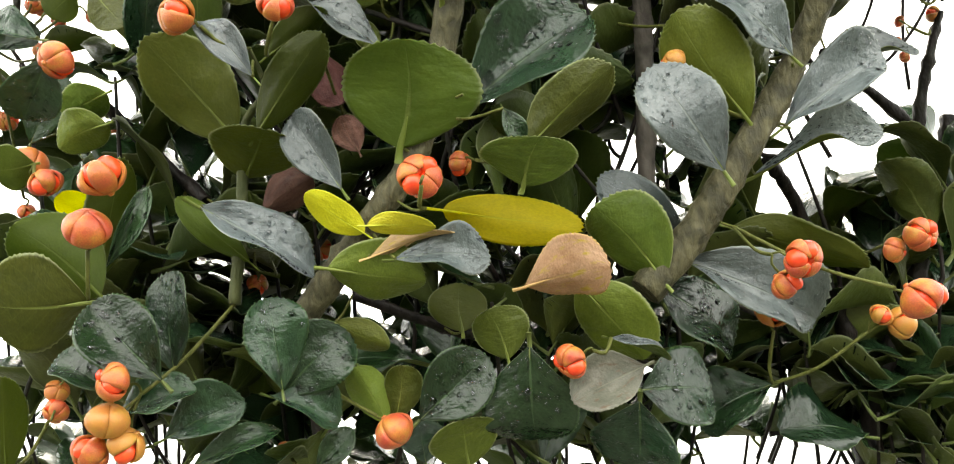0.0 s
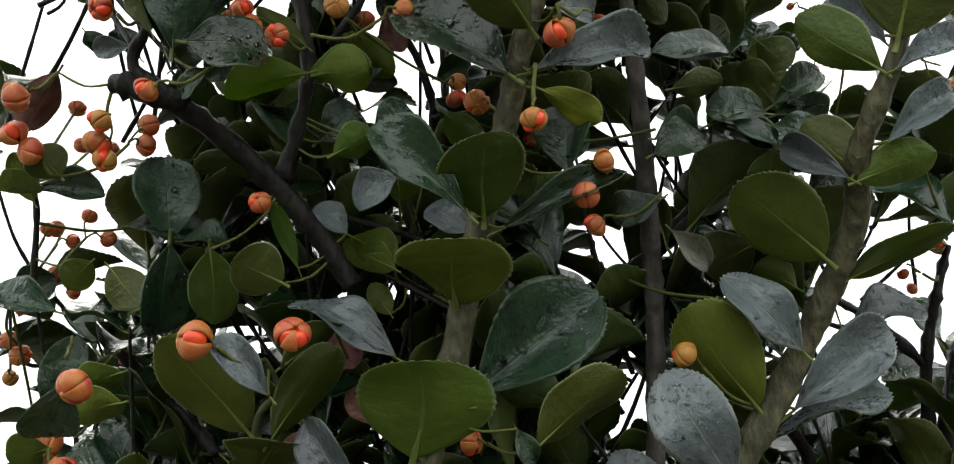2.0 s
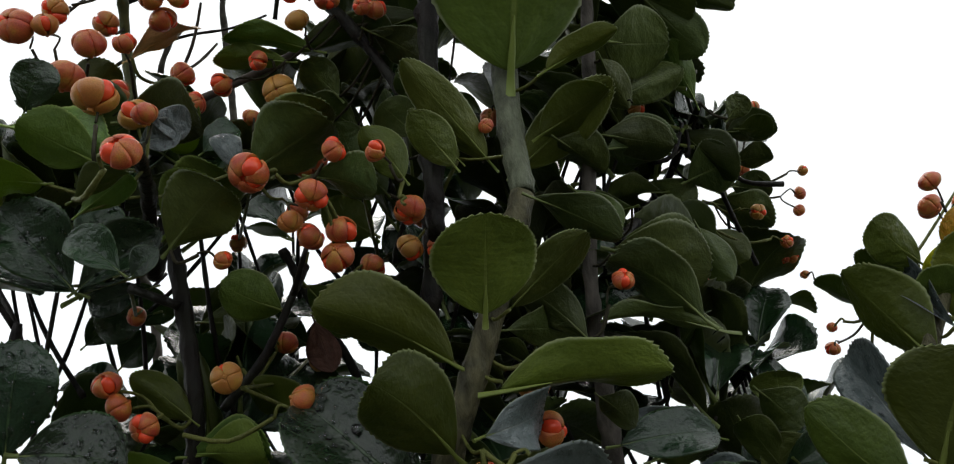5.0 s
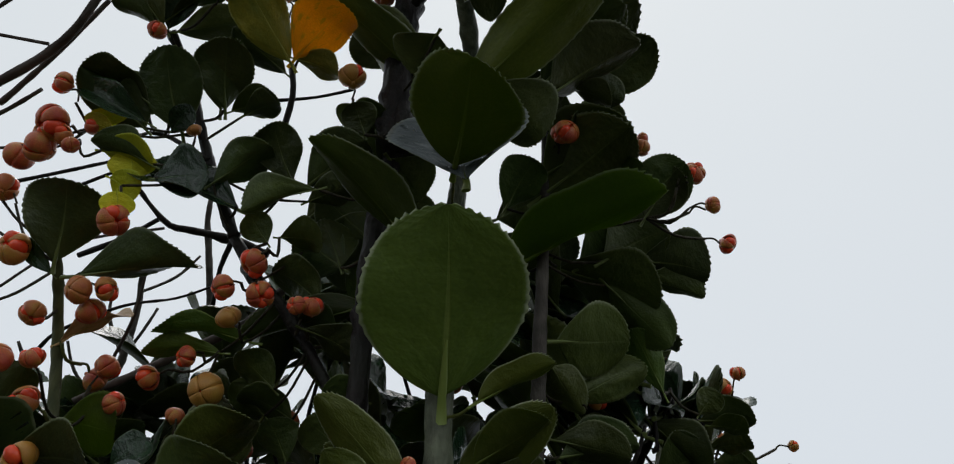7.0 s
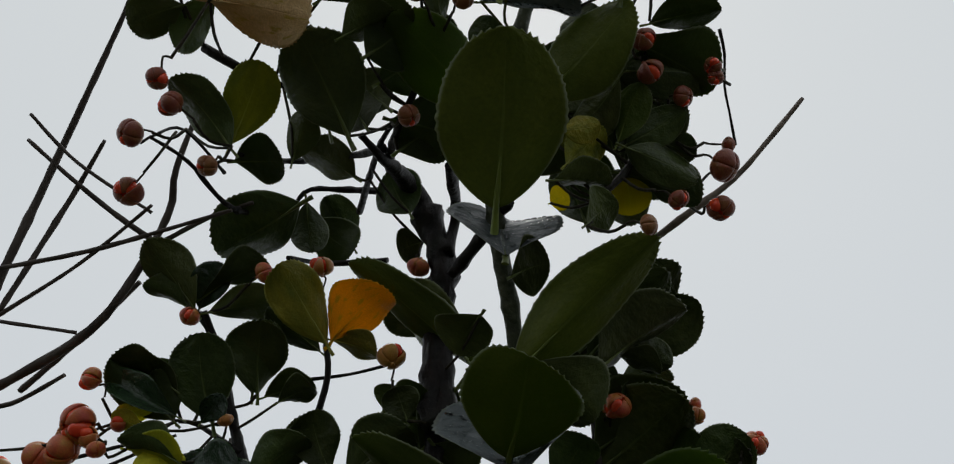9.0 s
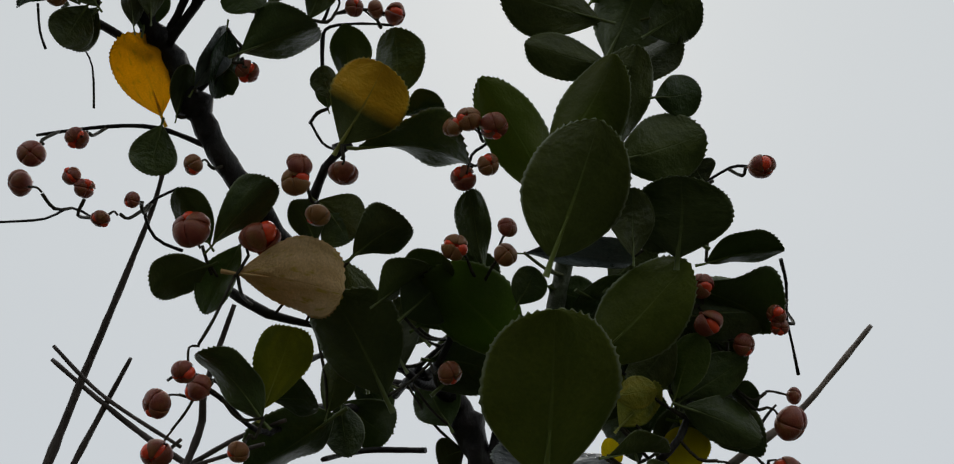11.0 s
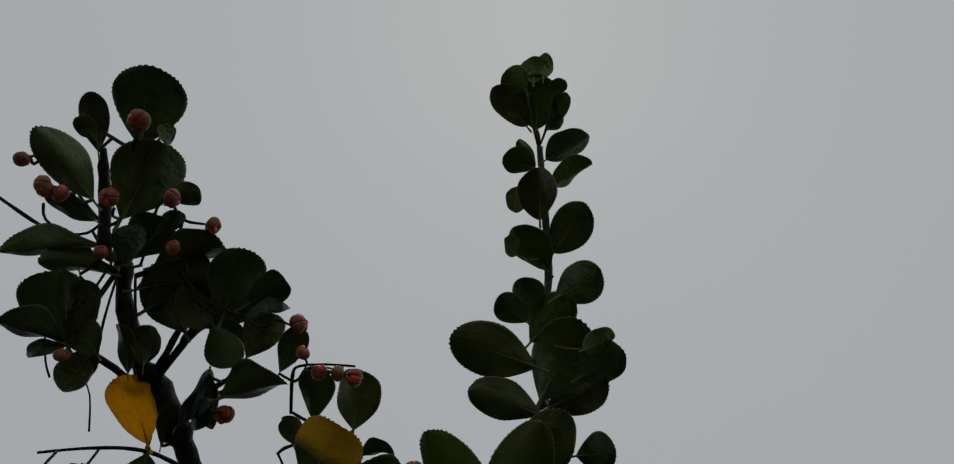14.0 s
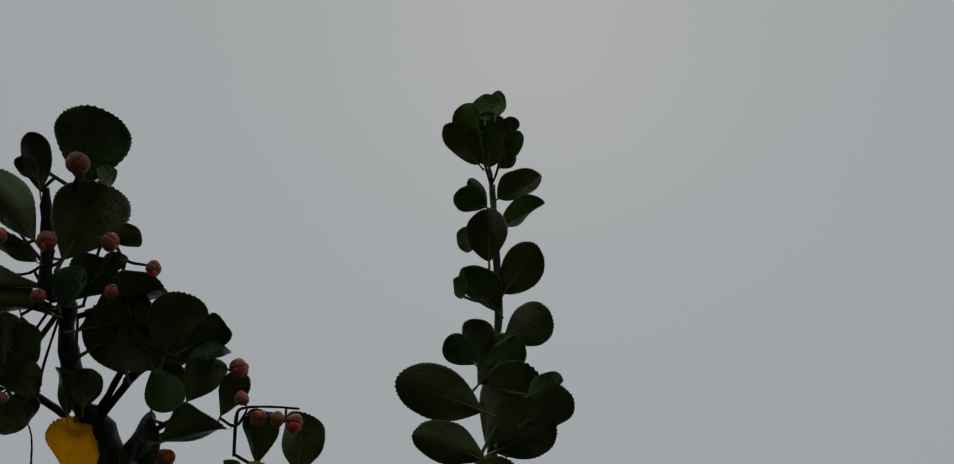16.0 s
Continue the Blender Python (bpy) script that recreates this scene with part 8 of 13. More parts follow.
stalk(shoot, (.008, .159, 1.879), (.0057, .1518, 1.8788), -.0029, .00058, True)
stalk(shoot, (.006, .152, 1.879), (.004, .1473, 1.8787), .0014, .00041, True)
stalk(shoot, (.027, .18, 1.896), (.0278, .1733, 1.8975), -.0029, .00058, True)
stalk(shoot, (.028, .173, 1.898), (.0281, .1682, 1.8984), .0016, .00041, True)
stalk(shoot, (-.014, .16, 1.882), (-.0157, .1545, 1.8706), -.0029, .00058, True)
stalk(shoot, (-.016, .155, 1.871), (-.0162, .1524, 1.8665), .0005, .00041, True)
stalk(shoot, (-.047, .161, 1.864), (-.0395, .1597, 1.8615), -.0029, .00058, True)
stalk(shoot, (-.04, .16, 1.862), (-.0348, .1589, 1.8599), .0012, .00041, True)
stalk(shoot, (.019, .157, 2.016), (.0243, .157, 2.0169), -.0006, .00065, True)
stalk(shoot, (-.028, .171, 1.968), (-.0121, .165, 1.9828), -.0023, .00055, True)
stalk(shoot, (-.028, .171, 1.968), (-.0339, .161, 1.98), -.0017, .00055, True)
stalk(shoot, (.016, .167, 1.977), (-.0035, .1622, 1.9781), -.002, .00055, True)
stalk(shoot, (.017, .158, 1.992), (.0102, .1556, 1.9922), -.0007, .00065, True)
stalk(shoot, (-.005, .183, 1.937), (-.0166, .1946, 1.9307), -.0018, .00055, True)
stalk(shoot, (.013, .17, 1.95), (.0096, .1834, 1.9521), -.0014, .00055, True)
stalk(shoot, (-.006, .183, 1.938), (.0023, .1893, 1.9435), -.0012, .00065, True)
stalk(shoot, (-.007, .183, 1.94), (-.0049, .1763, 1.9404), -.0007, .00065, True)
stalk(shoot, (-.013, .182, 1.95), (-.0226, .1842, 1.9409), -.0013, .00055, True)
stalk(shoot, (-.024, .173, 1.962), (-.0178, .1705, 1.965), -.0008, .00065, True)
stalk(shoot, (.014, .169, 1.96), (.0018, .1802, 1.9626), -.0017, .00055, True)
stalk(shoot, (.016, .166, 1.981), (.0154, .1741, 1.9823), -.0008, .00065, True)
stalk(shoot, (.012, .193, 1.909), (-.0129, .2052, 1.9131), -.0028, .00055, True)
stalk(shoot, (.013, .187, 1.908), (.0077, .1837, 1.9086), -.0006, .00065, True)
stalk(shoot, (-.001, .183, 1.931), (-.0123, .2026, 1.9249), -.0023, .00055, True)
stalk(shoot, (.013, .173, 1.92), (.0136, .1794, 1.9203), -.0006, .00065, True)
stalk(shoot, (-.016, .181, 1.952), (-.0307, .1851, 1.9377), -.0021, .00055, True)
stalk(shoot, (.014, .177, 1.88), (.0033, .1644, 1.8784), -.0017, .00055, True)
stalk(shoot, (-.004, .183, 1.936), (-.0208, .2026, 1.9261), -.0028, .00055, True)
stalk(shoot, (.017, .157, 2.036), (.0132, .172, 2.0361), -.0015, .00055, True)
stalk(shoot, (.019, .157, 2.009), (.0324, .134, 2.0099), -.0027, .00055, True)
stalk(shoot, (.015, .167, 1.972), (.0079, .1824, 1.9749), -.0017, .00055, True)
stalk(shoot, (.014, .169, 1.962), (.0195, .1831, 1.9636), -.0015, .00055, True)
stalk(shoot, (-.012, .182, 1.948), (-.0041, .1844, 1.9532), -.001, .00065, True)
stalk(shoot, (.015, .167, 1.974), (.0222, .1832, 1.9751), -.0017, .00055, True)
stalk(shoot, (-.022, .18, 1.958), (-.0065, .1819, 1.9747), -.0023, .00055, True)
capsule(shoot, (-.0187, .1658, 1.9555), .0076, (.36, .37, .86))
capsule(shoot, (-.026, .1662, 1.9479), .0065, (.41, .68, .61))
capsule(shoot, (-.0159, .1676, 1.9462), .0069, (-.34, .58, .74))
capsule(shoot, (-.025, .1717, 1.9416), .0065, (.18, .98, -.05))
capsule(shoot, (-.0062, .1703, 1.9443), .0047, (-.05, 1, -.06))
capsule(shoot, (-.0027, .1733, 1.9456), .0059, (-.67, .68, -.3))
capsule(shoot, (-.0373, .1787, 1.9333), .0055, (.65, .63, .43))
capsule(shoot, (-.0495, .1845, 1.9297), .0066, (.92, .03, .39))
capsule(shoot, (-.0542, .1792, 1.9196), .006, (-.95, .04, -.3))
capsule(shoot, (-.0315, .183, 1.9252), .0089, (-.01, .33, .94))
capsule(shoot, (-.0599, .1805, 1.9311), .0066, (-.44, -.04, -.89))
capsule(shoot, (-.0404, .1875, 1.9197), .0051, (.23, -.2, -.95))
capsule(shoot, (-.0083, .1546, 1.8853), .0056, (-.68, .63, -.38))
capsule(shoot, (.0033, .1455, 1.8786), .0047, (.35, .94, .02))
capsule(shoot, (.0282, .1667, 1.8986), .0038, (-.05, .98, -.17))
capsule(shoot, (-.0164, .1515, 1.8647), .0052, (.11, .45, .88))
capsule(shoot, (-.0333, .1587, 1.8593), .0042, (-.93, .15, .32))

shoot = plant_shoot((-.0733, .1854, 1.9159), "spindle branch with yellowing leaves and hanging capsules")
branch(shoot, "dark", [(-.0283, .1711, 1.9677, .00176), (-.0378, .164, 1.9895, .00145), (-.0501, .1588, 2.0229, .00135), (-.055, .1511, 2.0343, .00097)])
branch(shoot, "twig", [(-.0733, .1854, 1.9159, .00166), (-.0798, .1852, 1.9418, .00159), (-.0799, .1736, 1.9596, .00142), (-.0806, .1693, 1.9652, .00071)])
branch(shoot, "dark", [(-.035, .1825, 1.952, .00071), (-.0326, .1763, 1.9606, .00071), (-.0283, .1711, 1.9677, .00088)])
leaf(shoot, (-.0265, .1643, 1.9736), (-.059, .1628, 1.9843), .0197, (.08, -.99, .09), "green")
leaf(shoot, (-.0464, .1591, 1.9977), (-.0483, .14, 2.0153), .0186, (-.38, .65, .66), "green")
leaf(shoot, (-.0356, .1599, 2.0078), (-.0326, .1442, 2.0228), .0171, (-.32, .62, .72), "green")
leaf(shoot, (-.0573, .156, 1.9975), (-.073, .1409, 2.0081), .0127, (-.29, .73, .61), "green")
leaf(shoot, (-.0542, .1516, 1.9958), (-.075, .1473, 2.0071), .0097, (.21, -.98, .02), "green")
leaf(shoot, (-.0569, .1568, 1.9982), (-.0615, .1459, 2.0076), .0092, (-.29, .69, .66), "green")
leaf(shoot, (-.0276, .1563, 2.0016), (-.0166, .1533, 2.0034), .0106, (-.08, .26, .96), "green")
leaf(shoot, (-.0629, .151, 1.9919), (-.0698, .1466, 1.9941), .0058, (-.1, .57, .82), "yellow")
leaf(shoot, (-.0593, .1559, 1.9891), (-.0581, .1595, 1.9812), .0133, (-.35, .87, .34), "yellow")
leaf(shoot, (-.0522, .1459, 1.9656), (-.0525, .1486, 1.9595), .009, (-.36, .85, .39), "yellow")
leaf(shoot, (-.0519, .1576, 1.9845), (-.0674, .1497, 1.9874), .0109, (-.08, .47, .88), "green")
leaf(shoot, (-.0786, .1693, 1.9589), (-.0721, .1524, 1.9753), .023, (-.42, .54, .73), "green")
leaf(shoot, (-.0719, .1721, 1.9564), (-.036, .1693, 1.9562), .0176, (.02, .23, .97), "green")
leaf(shoot, (-.0796, .1714, 1.9561), (-.0887, .1673, 1.965), .0057, (.35, -.93, -.07), "green")
leaf(shoot, (-.0778, .1835, 1.9409), (-.0557, .1773, 1.9452), .0096, (-.13, .22, .97), "peach")
stalk(shoot, (-.073, .155, 1.997), (-.0749, .1496, 1.9934), -.0029, .00058, True)
stalk(shoot, (-.075, .15, 1.993), (-.0758, .1472, 1.9918), .0005, .00041, True)
stalk(shoot, (-.073, .155, 1.997), (-.109, .156, 1.9906), -.0029, .00058, True)
stalk(shoot, (-.109, .156, 1.991), (-.1116, .1561, 1.9902), .0011, .00041, True)
stalk(shoot, (-.081, .169, 1.965), (-.1032, .1636, 1.9831), -.0029, .00058, True)
stalk(shoot, (-.103, .164, 1.983), (-.1054, .163, 1.9849), .0026, .00041, True)
stalk(shoot, (-.073, .155, 1.997), (-.0858, .1551, 1.9893), -.0029, .00058, True)
stalk(shoot, (-.086, .155, 1.989), (-.0887, .155, 1.9876), .0006, .00041, True)
stalk(shoot, (-.081, .169, 1.965), (-.1065, .1648, 1.9737), -.0029, .00058, True)
stalk(shoot, (-.106, .165, 1.974), (-.1089, .1644, 1.9745), .0021, .00041, True)
stalk(shoot, (-.081, .169, 1.965), (-.0846, .1669, 1.9626), -.0029, .00058, True)
stalk(shoot, (-.085, .167, 1.963), (-.0859, .1661, 1.9618), .0006, .00041, True)
stalk(shoot, (-.056, .153, 1.973), (-.0544, .1514, 1.9656), -.0029, .00058, True)
stalk(shoot, (-.054, .151, 1.966), (-.0537, .1507, 1.9621), -.0001, .00041, True)
stalk(shoot, (-.084, .177, 1.912), (-.0916, .1583, 1.924), -.0029, .00058, True)
stalk(shoot, (-.092, .158, 1.924), (-.0927, .1558, 1.9256), .0023, .00041, True)
stalk(shoot, (-.08, .171, 1.956), (-.0847, .1599, 1.9404), -.0029, .00058, True)
stalk(shoot, (-.085, .16, 1.94), (-.0857, .1576, 1.9373), .0004, .00041, True)
stalk(shoot, (-.084, .177, 1.912), (-.0857, .1587, 1.924), -.0029, .00058, True)
stalk(shoot, (-.086, .159, 1.924), (-.0861, .1552, 1.9262), .0021, .00041, True)
stalk(shoot, (-.08, .18, 1.949), (-.0801, .1755, 1.9461), -.0029, .00058, True)
stalk(shoot, (-.08, .175, 1.946), (-.0802, .1728, 1.9443), .0007, .00041, True)
stalk(shoot, (-.084, .177, 1.912), (-.0749, .1575, 1.9176), -.0029, .00058, True)
stalk(shoot, (-.075, .157, 1.918), (-.0735, .1543, 1.9184), .0018, .00041, True)
stalk(shoot, (-.068, .18, 1.915), (-.0652, .1604, 1.9192), -.0029, .00058, True)
stalk(shoot, (-.065, .16, 1.919), (-.0646, .156, 1.9201), .0017, .00041, True)
stalk(shoot, (-.073, .136, 1.887), (-.0705, .1367, 1.8922), -.0029, .00058, True)
stalk(shoot, (-.071, .137, 1.892), (-.069, .1373, 1.8952), .0028, .00041, True)
stalk(shoot, (-.048, .123, 1.864), (-.0491, .1224, 1.8726), -.0029, .00058, True)
stalk(shoot, (-.049, .122, 1.873), (-.0497, .122, 1.876), .003, .00041, True)
stalk(shoot, (-.045, .138, 1.871), (-.0454, .136, 1.8771), -.0029, .00058, True)
stalk(shoot, (-.045, .136, 1.877), (-.0456, .1348, 1.8816), .0024, .00041, True)
stalk(shoot, (-.072, .172, 1.956), (-.0671, .1694, 1.951), -.0029, .00058, True)
stalk(shoot, (-.067, .169, 1.951), (-.066, .1662, 1.9481), .0005, .00041, True)
stalk(shoot, (-.067, .169, 1.951), (-.0648, .17, 1.9457), .0001, .00041, True)
stalk(shoot, (-.067, .169, 1.951), (-.0606, .1667, 1.9482), .001, .00041, True)
stalk(shoot, (-.031, .169, 1.973), (-.0265, .1643, 1.9736), -.0007, .00065, True)
stalk(shoot, (-.042, .162, 2.001), (-.0471, .1605, 1.9987), -.0006, .00065, True)
stalk(shoot, (-.044, .162, 2.005), (-.0356, .1599, 2.0078), -.0009, .00065, True)
stalk(shoot, (-.043, .162, 2.004), (-.0573, .156, 1.9975), -.0017, .00055, True)
stalk(shoot, (-.041, .163, 1.998), (-.0276, .1563, 2.0016), -.0015, .00055, True)
stalk(shoot, (-.042, .162, 2.001), (-.0629, .151, 1.9919), -.0025, .00055, True)
stalk(shoot, (-.036, .165, 1.986), (-.0559, .153, 1.9732), -.0026, .00055, True)
stalk(shoot, (-.038, .164, 1.991), (-.0519, .1576, 1.9845), -.0016, .00055, True)
stalk(shoot, (-.08, .175, 1.958), (-.0719, .1721, 1.9564), -.0009, .00065, True)
capsule(shoot, (-.077, .1443, 1.9899), .0093, (.3, .8, .52))
capsule(shoot, (-.1156, .1562, 1.9895), .0101, (.98, -.02, .17))
capsule(shoot, (-.1083, .1623, 1.9872), .0094, (.77, .19, -.61))
capsule(shoot, (-.0938, .158, 1.9893), .0084, (.86, .01, .51))
capsule(shoot, (-.1128, .1637, 1.9758), .0104, (.94, .16, -.31))
capsule(shoot, (-.0886, .1644, 1.9602), .0089, (.76, .47, .45))
capsule(shoot, (-.0526, .1493, 1.9585), .0078, (-.19, .2, .96))
capsule(shoot, (-.0939, .1529, 1.9274), .009, (.34, .8, -.5))
capsule(shoot, (-.0864, .1561, 1.9351), .0068, (.25, .57, .78))
capsule(shoot, (-.0863, .1531, 1.9276), .0063, (.09, .84, -.54))
capsule(shoot, (-.0803, .1706, 1.9429), .0066, (.03, .84, .55))
capsule(shoot, (-.0722, .1515, 1.9192), .0077, (-.4, .88, -.24))
capsule(shoot, (-.0643, .1539, 1.9206), .0055, (-.13, .97, -.2))
capsule(shoot, (-.0676, .1378, 1.8979), .0078, (-.45, -.18, -.87))
capsule(shoot, (-.0502, .1216, 1.8792), .0081, (.16, .12, -.98))
capsule(shoot, (-.0456, .1342, 1.8836), .0052, (.03, .27, -.96))
capsule(shoot, (-.0652, .1641, 1.9462), .0072, (-.26, .72, .64))
capsule(shoot, (-.0637, .1704, 1.9431), .0073, (-.4, -.11, .91))
capsule(shoot, (-.0584, .1658, 1.9473), .0065, (-.86, .36, .36))

shoot = plant_shoot((-.0183, .1654, 2.0035), "thin spindle twig with yellow autumn leaves")
branch(shoot, "dark", [(-.0183, .1654, 2.0035, .00109), (-.0156, .1609, 2.0136, .00092), (-.0171, .1594, 2.0245, .00095)])
leaf(shoot, (-.0131, .1464, 2.0137), (-.0232, .1248, 2.0257), .0163, (-.24, .55, .8), "yellowing")
leaf(shoot, (-.0116, .146, 2.0145), (.0055, .1331, 2.0215), .0196, (-.16, .3, .94), "orange")
leaf(shoot, (-.0118, .1477, 2.0163), (.0012, .1502, 2.011), .0104, (.21, .54, .81), "yellowing")
leaf(shoot, (-.0185, .1589, 2.0217), (-.0324, .1452, 2.0278), .0112, (-.18, .54, .82), "green")
stalk(shoot, (-.02, .166, 2.033), (-.0191, .1529, 2.0428), -.0029, .00058, True)
stalk(shoot, (-.019, .153, 2.043), (-.019, .1497, 2.0451), .0023, .00041, True)
stalk(shoot, (.012, .153, 2.061), (.0115, .152, 2.0535), -.0029, .00058, True)
stalk(shoot, (.011, .152, 2.054), (.0114, .1513, 2.0495), .0001, .00041, True)
stalk(shoot, (.006, .16, 1.998), (.0055, .1546, 2.0056), -.0029, .00058, True)
stalk(shoot, (.005, .155, 2.006), (.0054, .1523, 2.0086), .0026, .00041, True)
stalk(shoot, (-.053, .151, 2.034), (-.0392, .1428, 2.0364), -.0029, .00058, True)
stalk(shoot, (-.039, .143, 2.036), (-.0356, .1408, 2.0371), .0017, .00041, True)
stalk(shoot, (-.017, .159, 2.024), (-.0196, .166, 2.0331), -.0011, .00065, True)
stalk(shoot, (-.017, .16, 2.023), (-.0141, .1551, 2.023), -.0005, .00065, True)
capsule(shoot, (-.0189, .1475, 2.0468), .007, (-.03, .8, -.59))
capsule(shoot, (.0114, .1508, 2.0469), .0067, (.02, .18, .98))
capsule(shoot, (.0053, .1506, 2.011), .0074, (.03, .59, -.8))
capsule(shoot, (-.0334, .1396, 2.0375), .0064, (-.86, .49, -.17))

shoot = plant_shoot((-.0367, .1645, 1.987), "fruiting spindle twig with dark leaves against the sky")
branch(shoot, "dark", [(-.0367, .1645, 1.987, .00138), (-.0484, .1653, 2.0144, .00132), (-.0527, .1569, 2.0274, .00095), (-.0571, .1521, 2.035, .00077)])
branch(shoot, "dark", [(-.0377, .1626, 1.9898, .00087), (-.0545, .1664, 2.003, .00073), (-.0599, .1652, 2.0036, .00055)])
leaf(shoot, (-.0565, .148, 2.0324), (-.0678, .128, 2.0431), .0138, (-.31, .58, .75), "green")
leaf(shoot, (-.0568, .151, 2.0352), (-.0504, .1431, 2.0473), .0115, (.32, -.71, -.63), "green")
leaf(shoot, (-.0583, .146, 2.0319), (-.0697, .1379, 2.0346), .0081, (-.14, .49, .86), "green")
leaf(shoot, (-.0534, .1509, 2.0335), (-.031, .1475, 2.0326), .0131, (.07, .18, .98), "green")
leaf(shoot, (-.0556, .1483, 2.0379), (-.0326, .1398, 2.041), .0093, (-.09, .1, .99), "green")
leaf(shoot, (-.0563, .1528, 2.0051), (-.0734, .1414, 2.0085), .0157, (-.07, .37, .92), "green")
leaf(shoot, (-.0537, .1597, 2.0081), (-.0693, .1502, 2.0106), .0135, (-.16, .49, .85), "green")
leaf(shoot, (-.038, .1619, 2.0099), (-.0326, .1433, 2.0215), .0169, (-.22, .47, .86), "green")
leaf(shoot, (-.0487, .1567, 1.9966), (-.0428, .153, 2.0032), .0075, (.22, -.74, -.63), "green")
leaf(shoot, (-.0728, .1552, 1.997), (-.061, .1504, 1.9991), .0091, (-.12, .13, .98), "yellow")
leaf(shoot, (-.0665, .1552, 1.9883), (-.0511, .1558, 1.9849), .0129, (.2, .29, .94), "yellow")
leaf(shoot, (-.0634, .1582, 1.9803), (-.0545, .1603, 1.9764), .0101, (.13, .7, .7), "yellow")
leaf(shoot, (-.0324, .1579, 2.0053), (-.0171, .1541, 2.0059), .0118, (.02, .21, .98), "green")
leaf(shoot, (-.0139, .1677, 1.9879), (-.0192, .1545, 1.9954), .0153, (-.26, .56, .79), "green")
leaf(shoot, (-.0081, .1677, 1.9836), (.0104, .1555, 1.9902), .0184, (-.09, .37, .93), "green")
leaf(shoot, (.0058, .1601, 1.9981), (.0152, .1539, 2.0014), .0127, (-.11, .33, .94), "green")
leaf(shoot, (.0032, .1639, 2.0011), (.0057, .1569, 2.0055), .0117, (-.08, .51, .86), "green")
leaf(shoot, (-.0076, .1682, 1.978), (.005, .1633, 1.98), .0104, (.01, .4, .92), "green")
leaf(shoot, (-.0484, .1558, 1.9779), (-.0346, .1582, 1.9807), .0177, (.17, -.98, .01), "green")
stalk(shoot, (-.073, .155, 1.997), (-.0745, .1468, 1.9996), -.0029, .00058, True)
stalk(shoot, (-.074, .147, 2), (-.0752, .1428, 2.0008), .0018, .00041, True)
stalk(shoot, (-.067, .155, 1.988), (-.0714, .1508, 1.9868), -.0029, .00058, True)
stalk(shoot, (-.071, .151, 1.987), (-.0773, .1492, 1.9852), .001, .00041, True)
stalk(shoot, (-.071, .151, 1.987), (-.0799, .1477, 1.9881), .0016, .00041, True)
stalk(shoot, (-.071, .151, 1.987), (-.0756, .1474, 1.987), .0015, .00041, True)
stalk(shoot, (-.071, .151, 1.987), (-.0726, .1474, 1.9862), .0013, .00041, True)
stalk(shoot, (-.071, .151, 1.987), (-.0695, .1457, 1.9822), .0009, .00041, True)
stalk(shoot, (-.079, .169, 1.959), (-.0933, .1638, 1.9758), -.0029, .00058, True)
stalk(shoot, (-.093, .164, 1.976), (-.0957, .1629, 1.9785), .0025, .00041, True)
stalk(shoot, (-.058, .146, 2.032), (-.0556, .1431, 2.027), -.0029, .00058, True)
stalk(shoot, (-.056, .143, 2.027), (-.0539, .1412, 2.0238), .0006, .00041, True)
stalk(shoot, (-.043, .164, 1.994), (-.0428, .1607, 1.9959), -.0029, .00058, True)
stalk(shoot, (-.043, .161, 1.996), (-.0424, .159, 1.9968), .0018, .00041, True)
stalk(shoot, (-.06, .165, 2.004), (-.0659, .1551, 1.9968), -.0029, .00058, True)
stalk(shoot, (-.066, .155, 1.997), (-.068, .1517, 1.9945), .0009, .00041, True)
stalk(shoot, (-.057, .152, 2.035), (-.0565, .148, 2.0324), -.0005, .00065, True)
stalk(shoot, (-.059, .165, 2.004), (-.0563, .1528, 2.0051), -.0013, .00055, True)
stalk(shoot, (-.056, .166, 2.003), (-.0537, .1597, 2.0081), -.0008, .00065, True)
stalk(shoot, (-.06, .165, 2.004), (-.0728, .1552, 1.997), -.0018, .00055, True)
stalk(shoot, (-.048, .165, 1.998), (-.0634, .1582, 1.9803), -.0024, .00055, True)
stalk(shoot, (-.037, .165, 1.987), (-.0076, .1682, 1.978), -.0031, .00055, True)
stalk(shoot, (-.037, .165, 1.987), (-.0484, .1558, 1.9779), -.0017, .00055, True)
capsule(shoot, (-.0763, .1413, 2.0022), .0061, (.19, .94, -.29))
capsule(shoot, (-.0807, .1482, 1.9843), .0089, (.93, .25, .26))
capsule(shoot, (-.0815, .1471, 1.9883), .0043, (.93, .34, -.14))
capsule(shoot, (-.0769, .1463, 1.987), .0043, (.77, .63, -.03))
capsule(shoot, (-.0733, .1455, 1.9859), .0053, (.33, .93, .17))
capsule(shoot, (-.0691, .1444, 1.981), .0045, (-.26, .71, .65))
capsule(shoot, (-.0976, .1621, 1.9807), .0075, (.64, .24, -.73))
capsule(shoot, (-.053, .1401, 2.0221), .0054, (-.42, .47, .78))
capsule(shoot, (-.0422, .1575, 1.9975), .0042, (-.16, .88, -.45))
capsule(shoot, (-.0689, .1501, 1.9935), .0051, (.44, .74, .5))

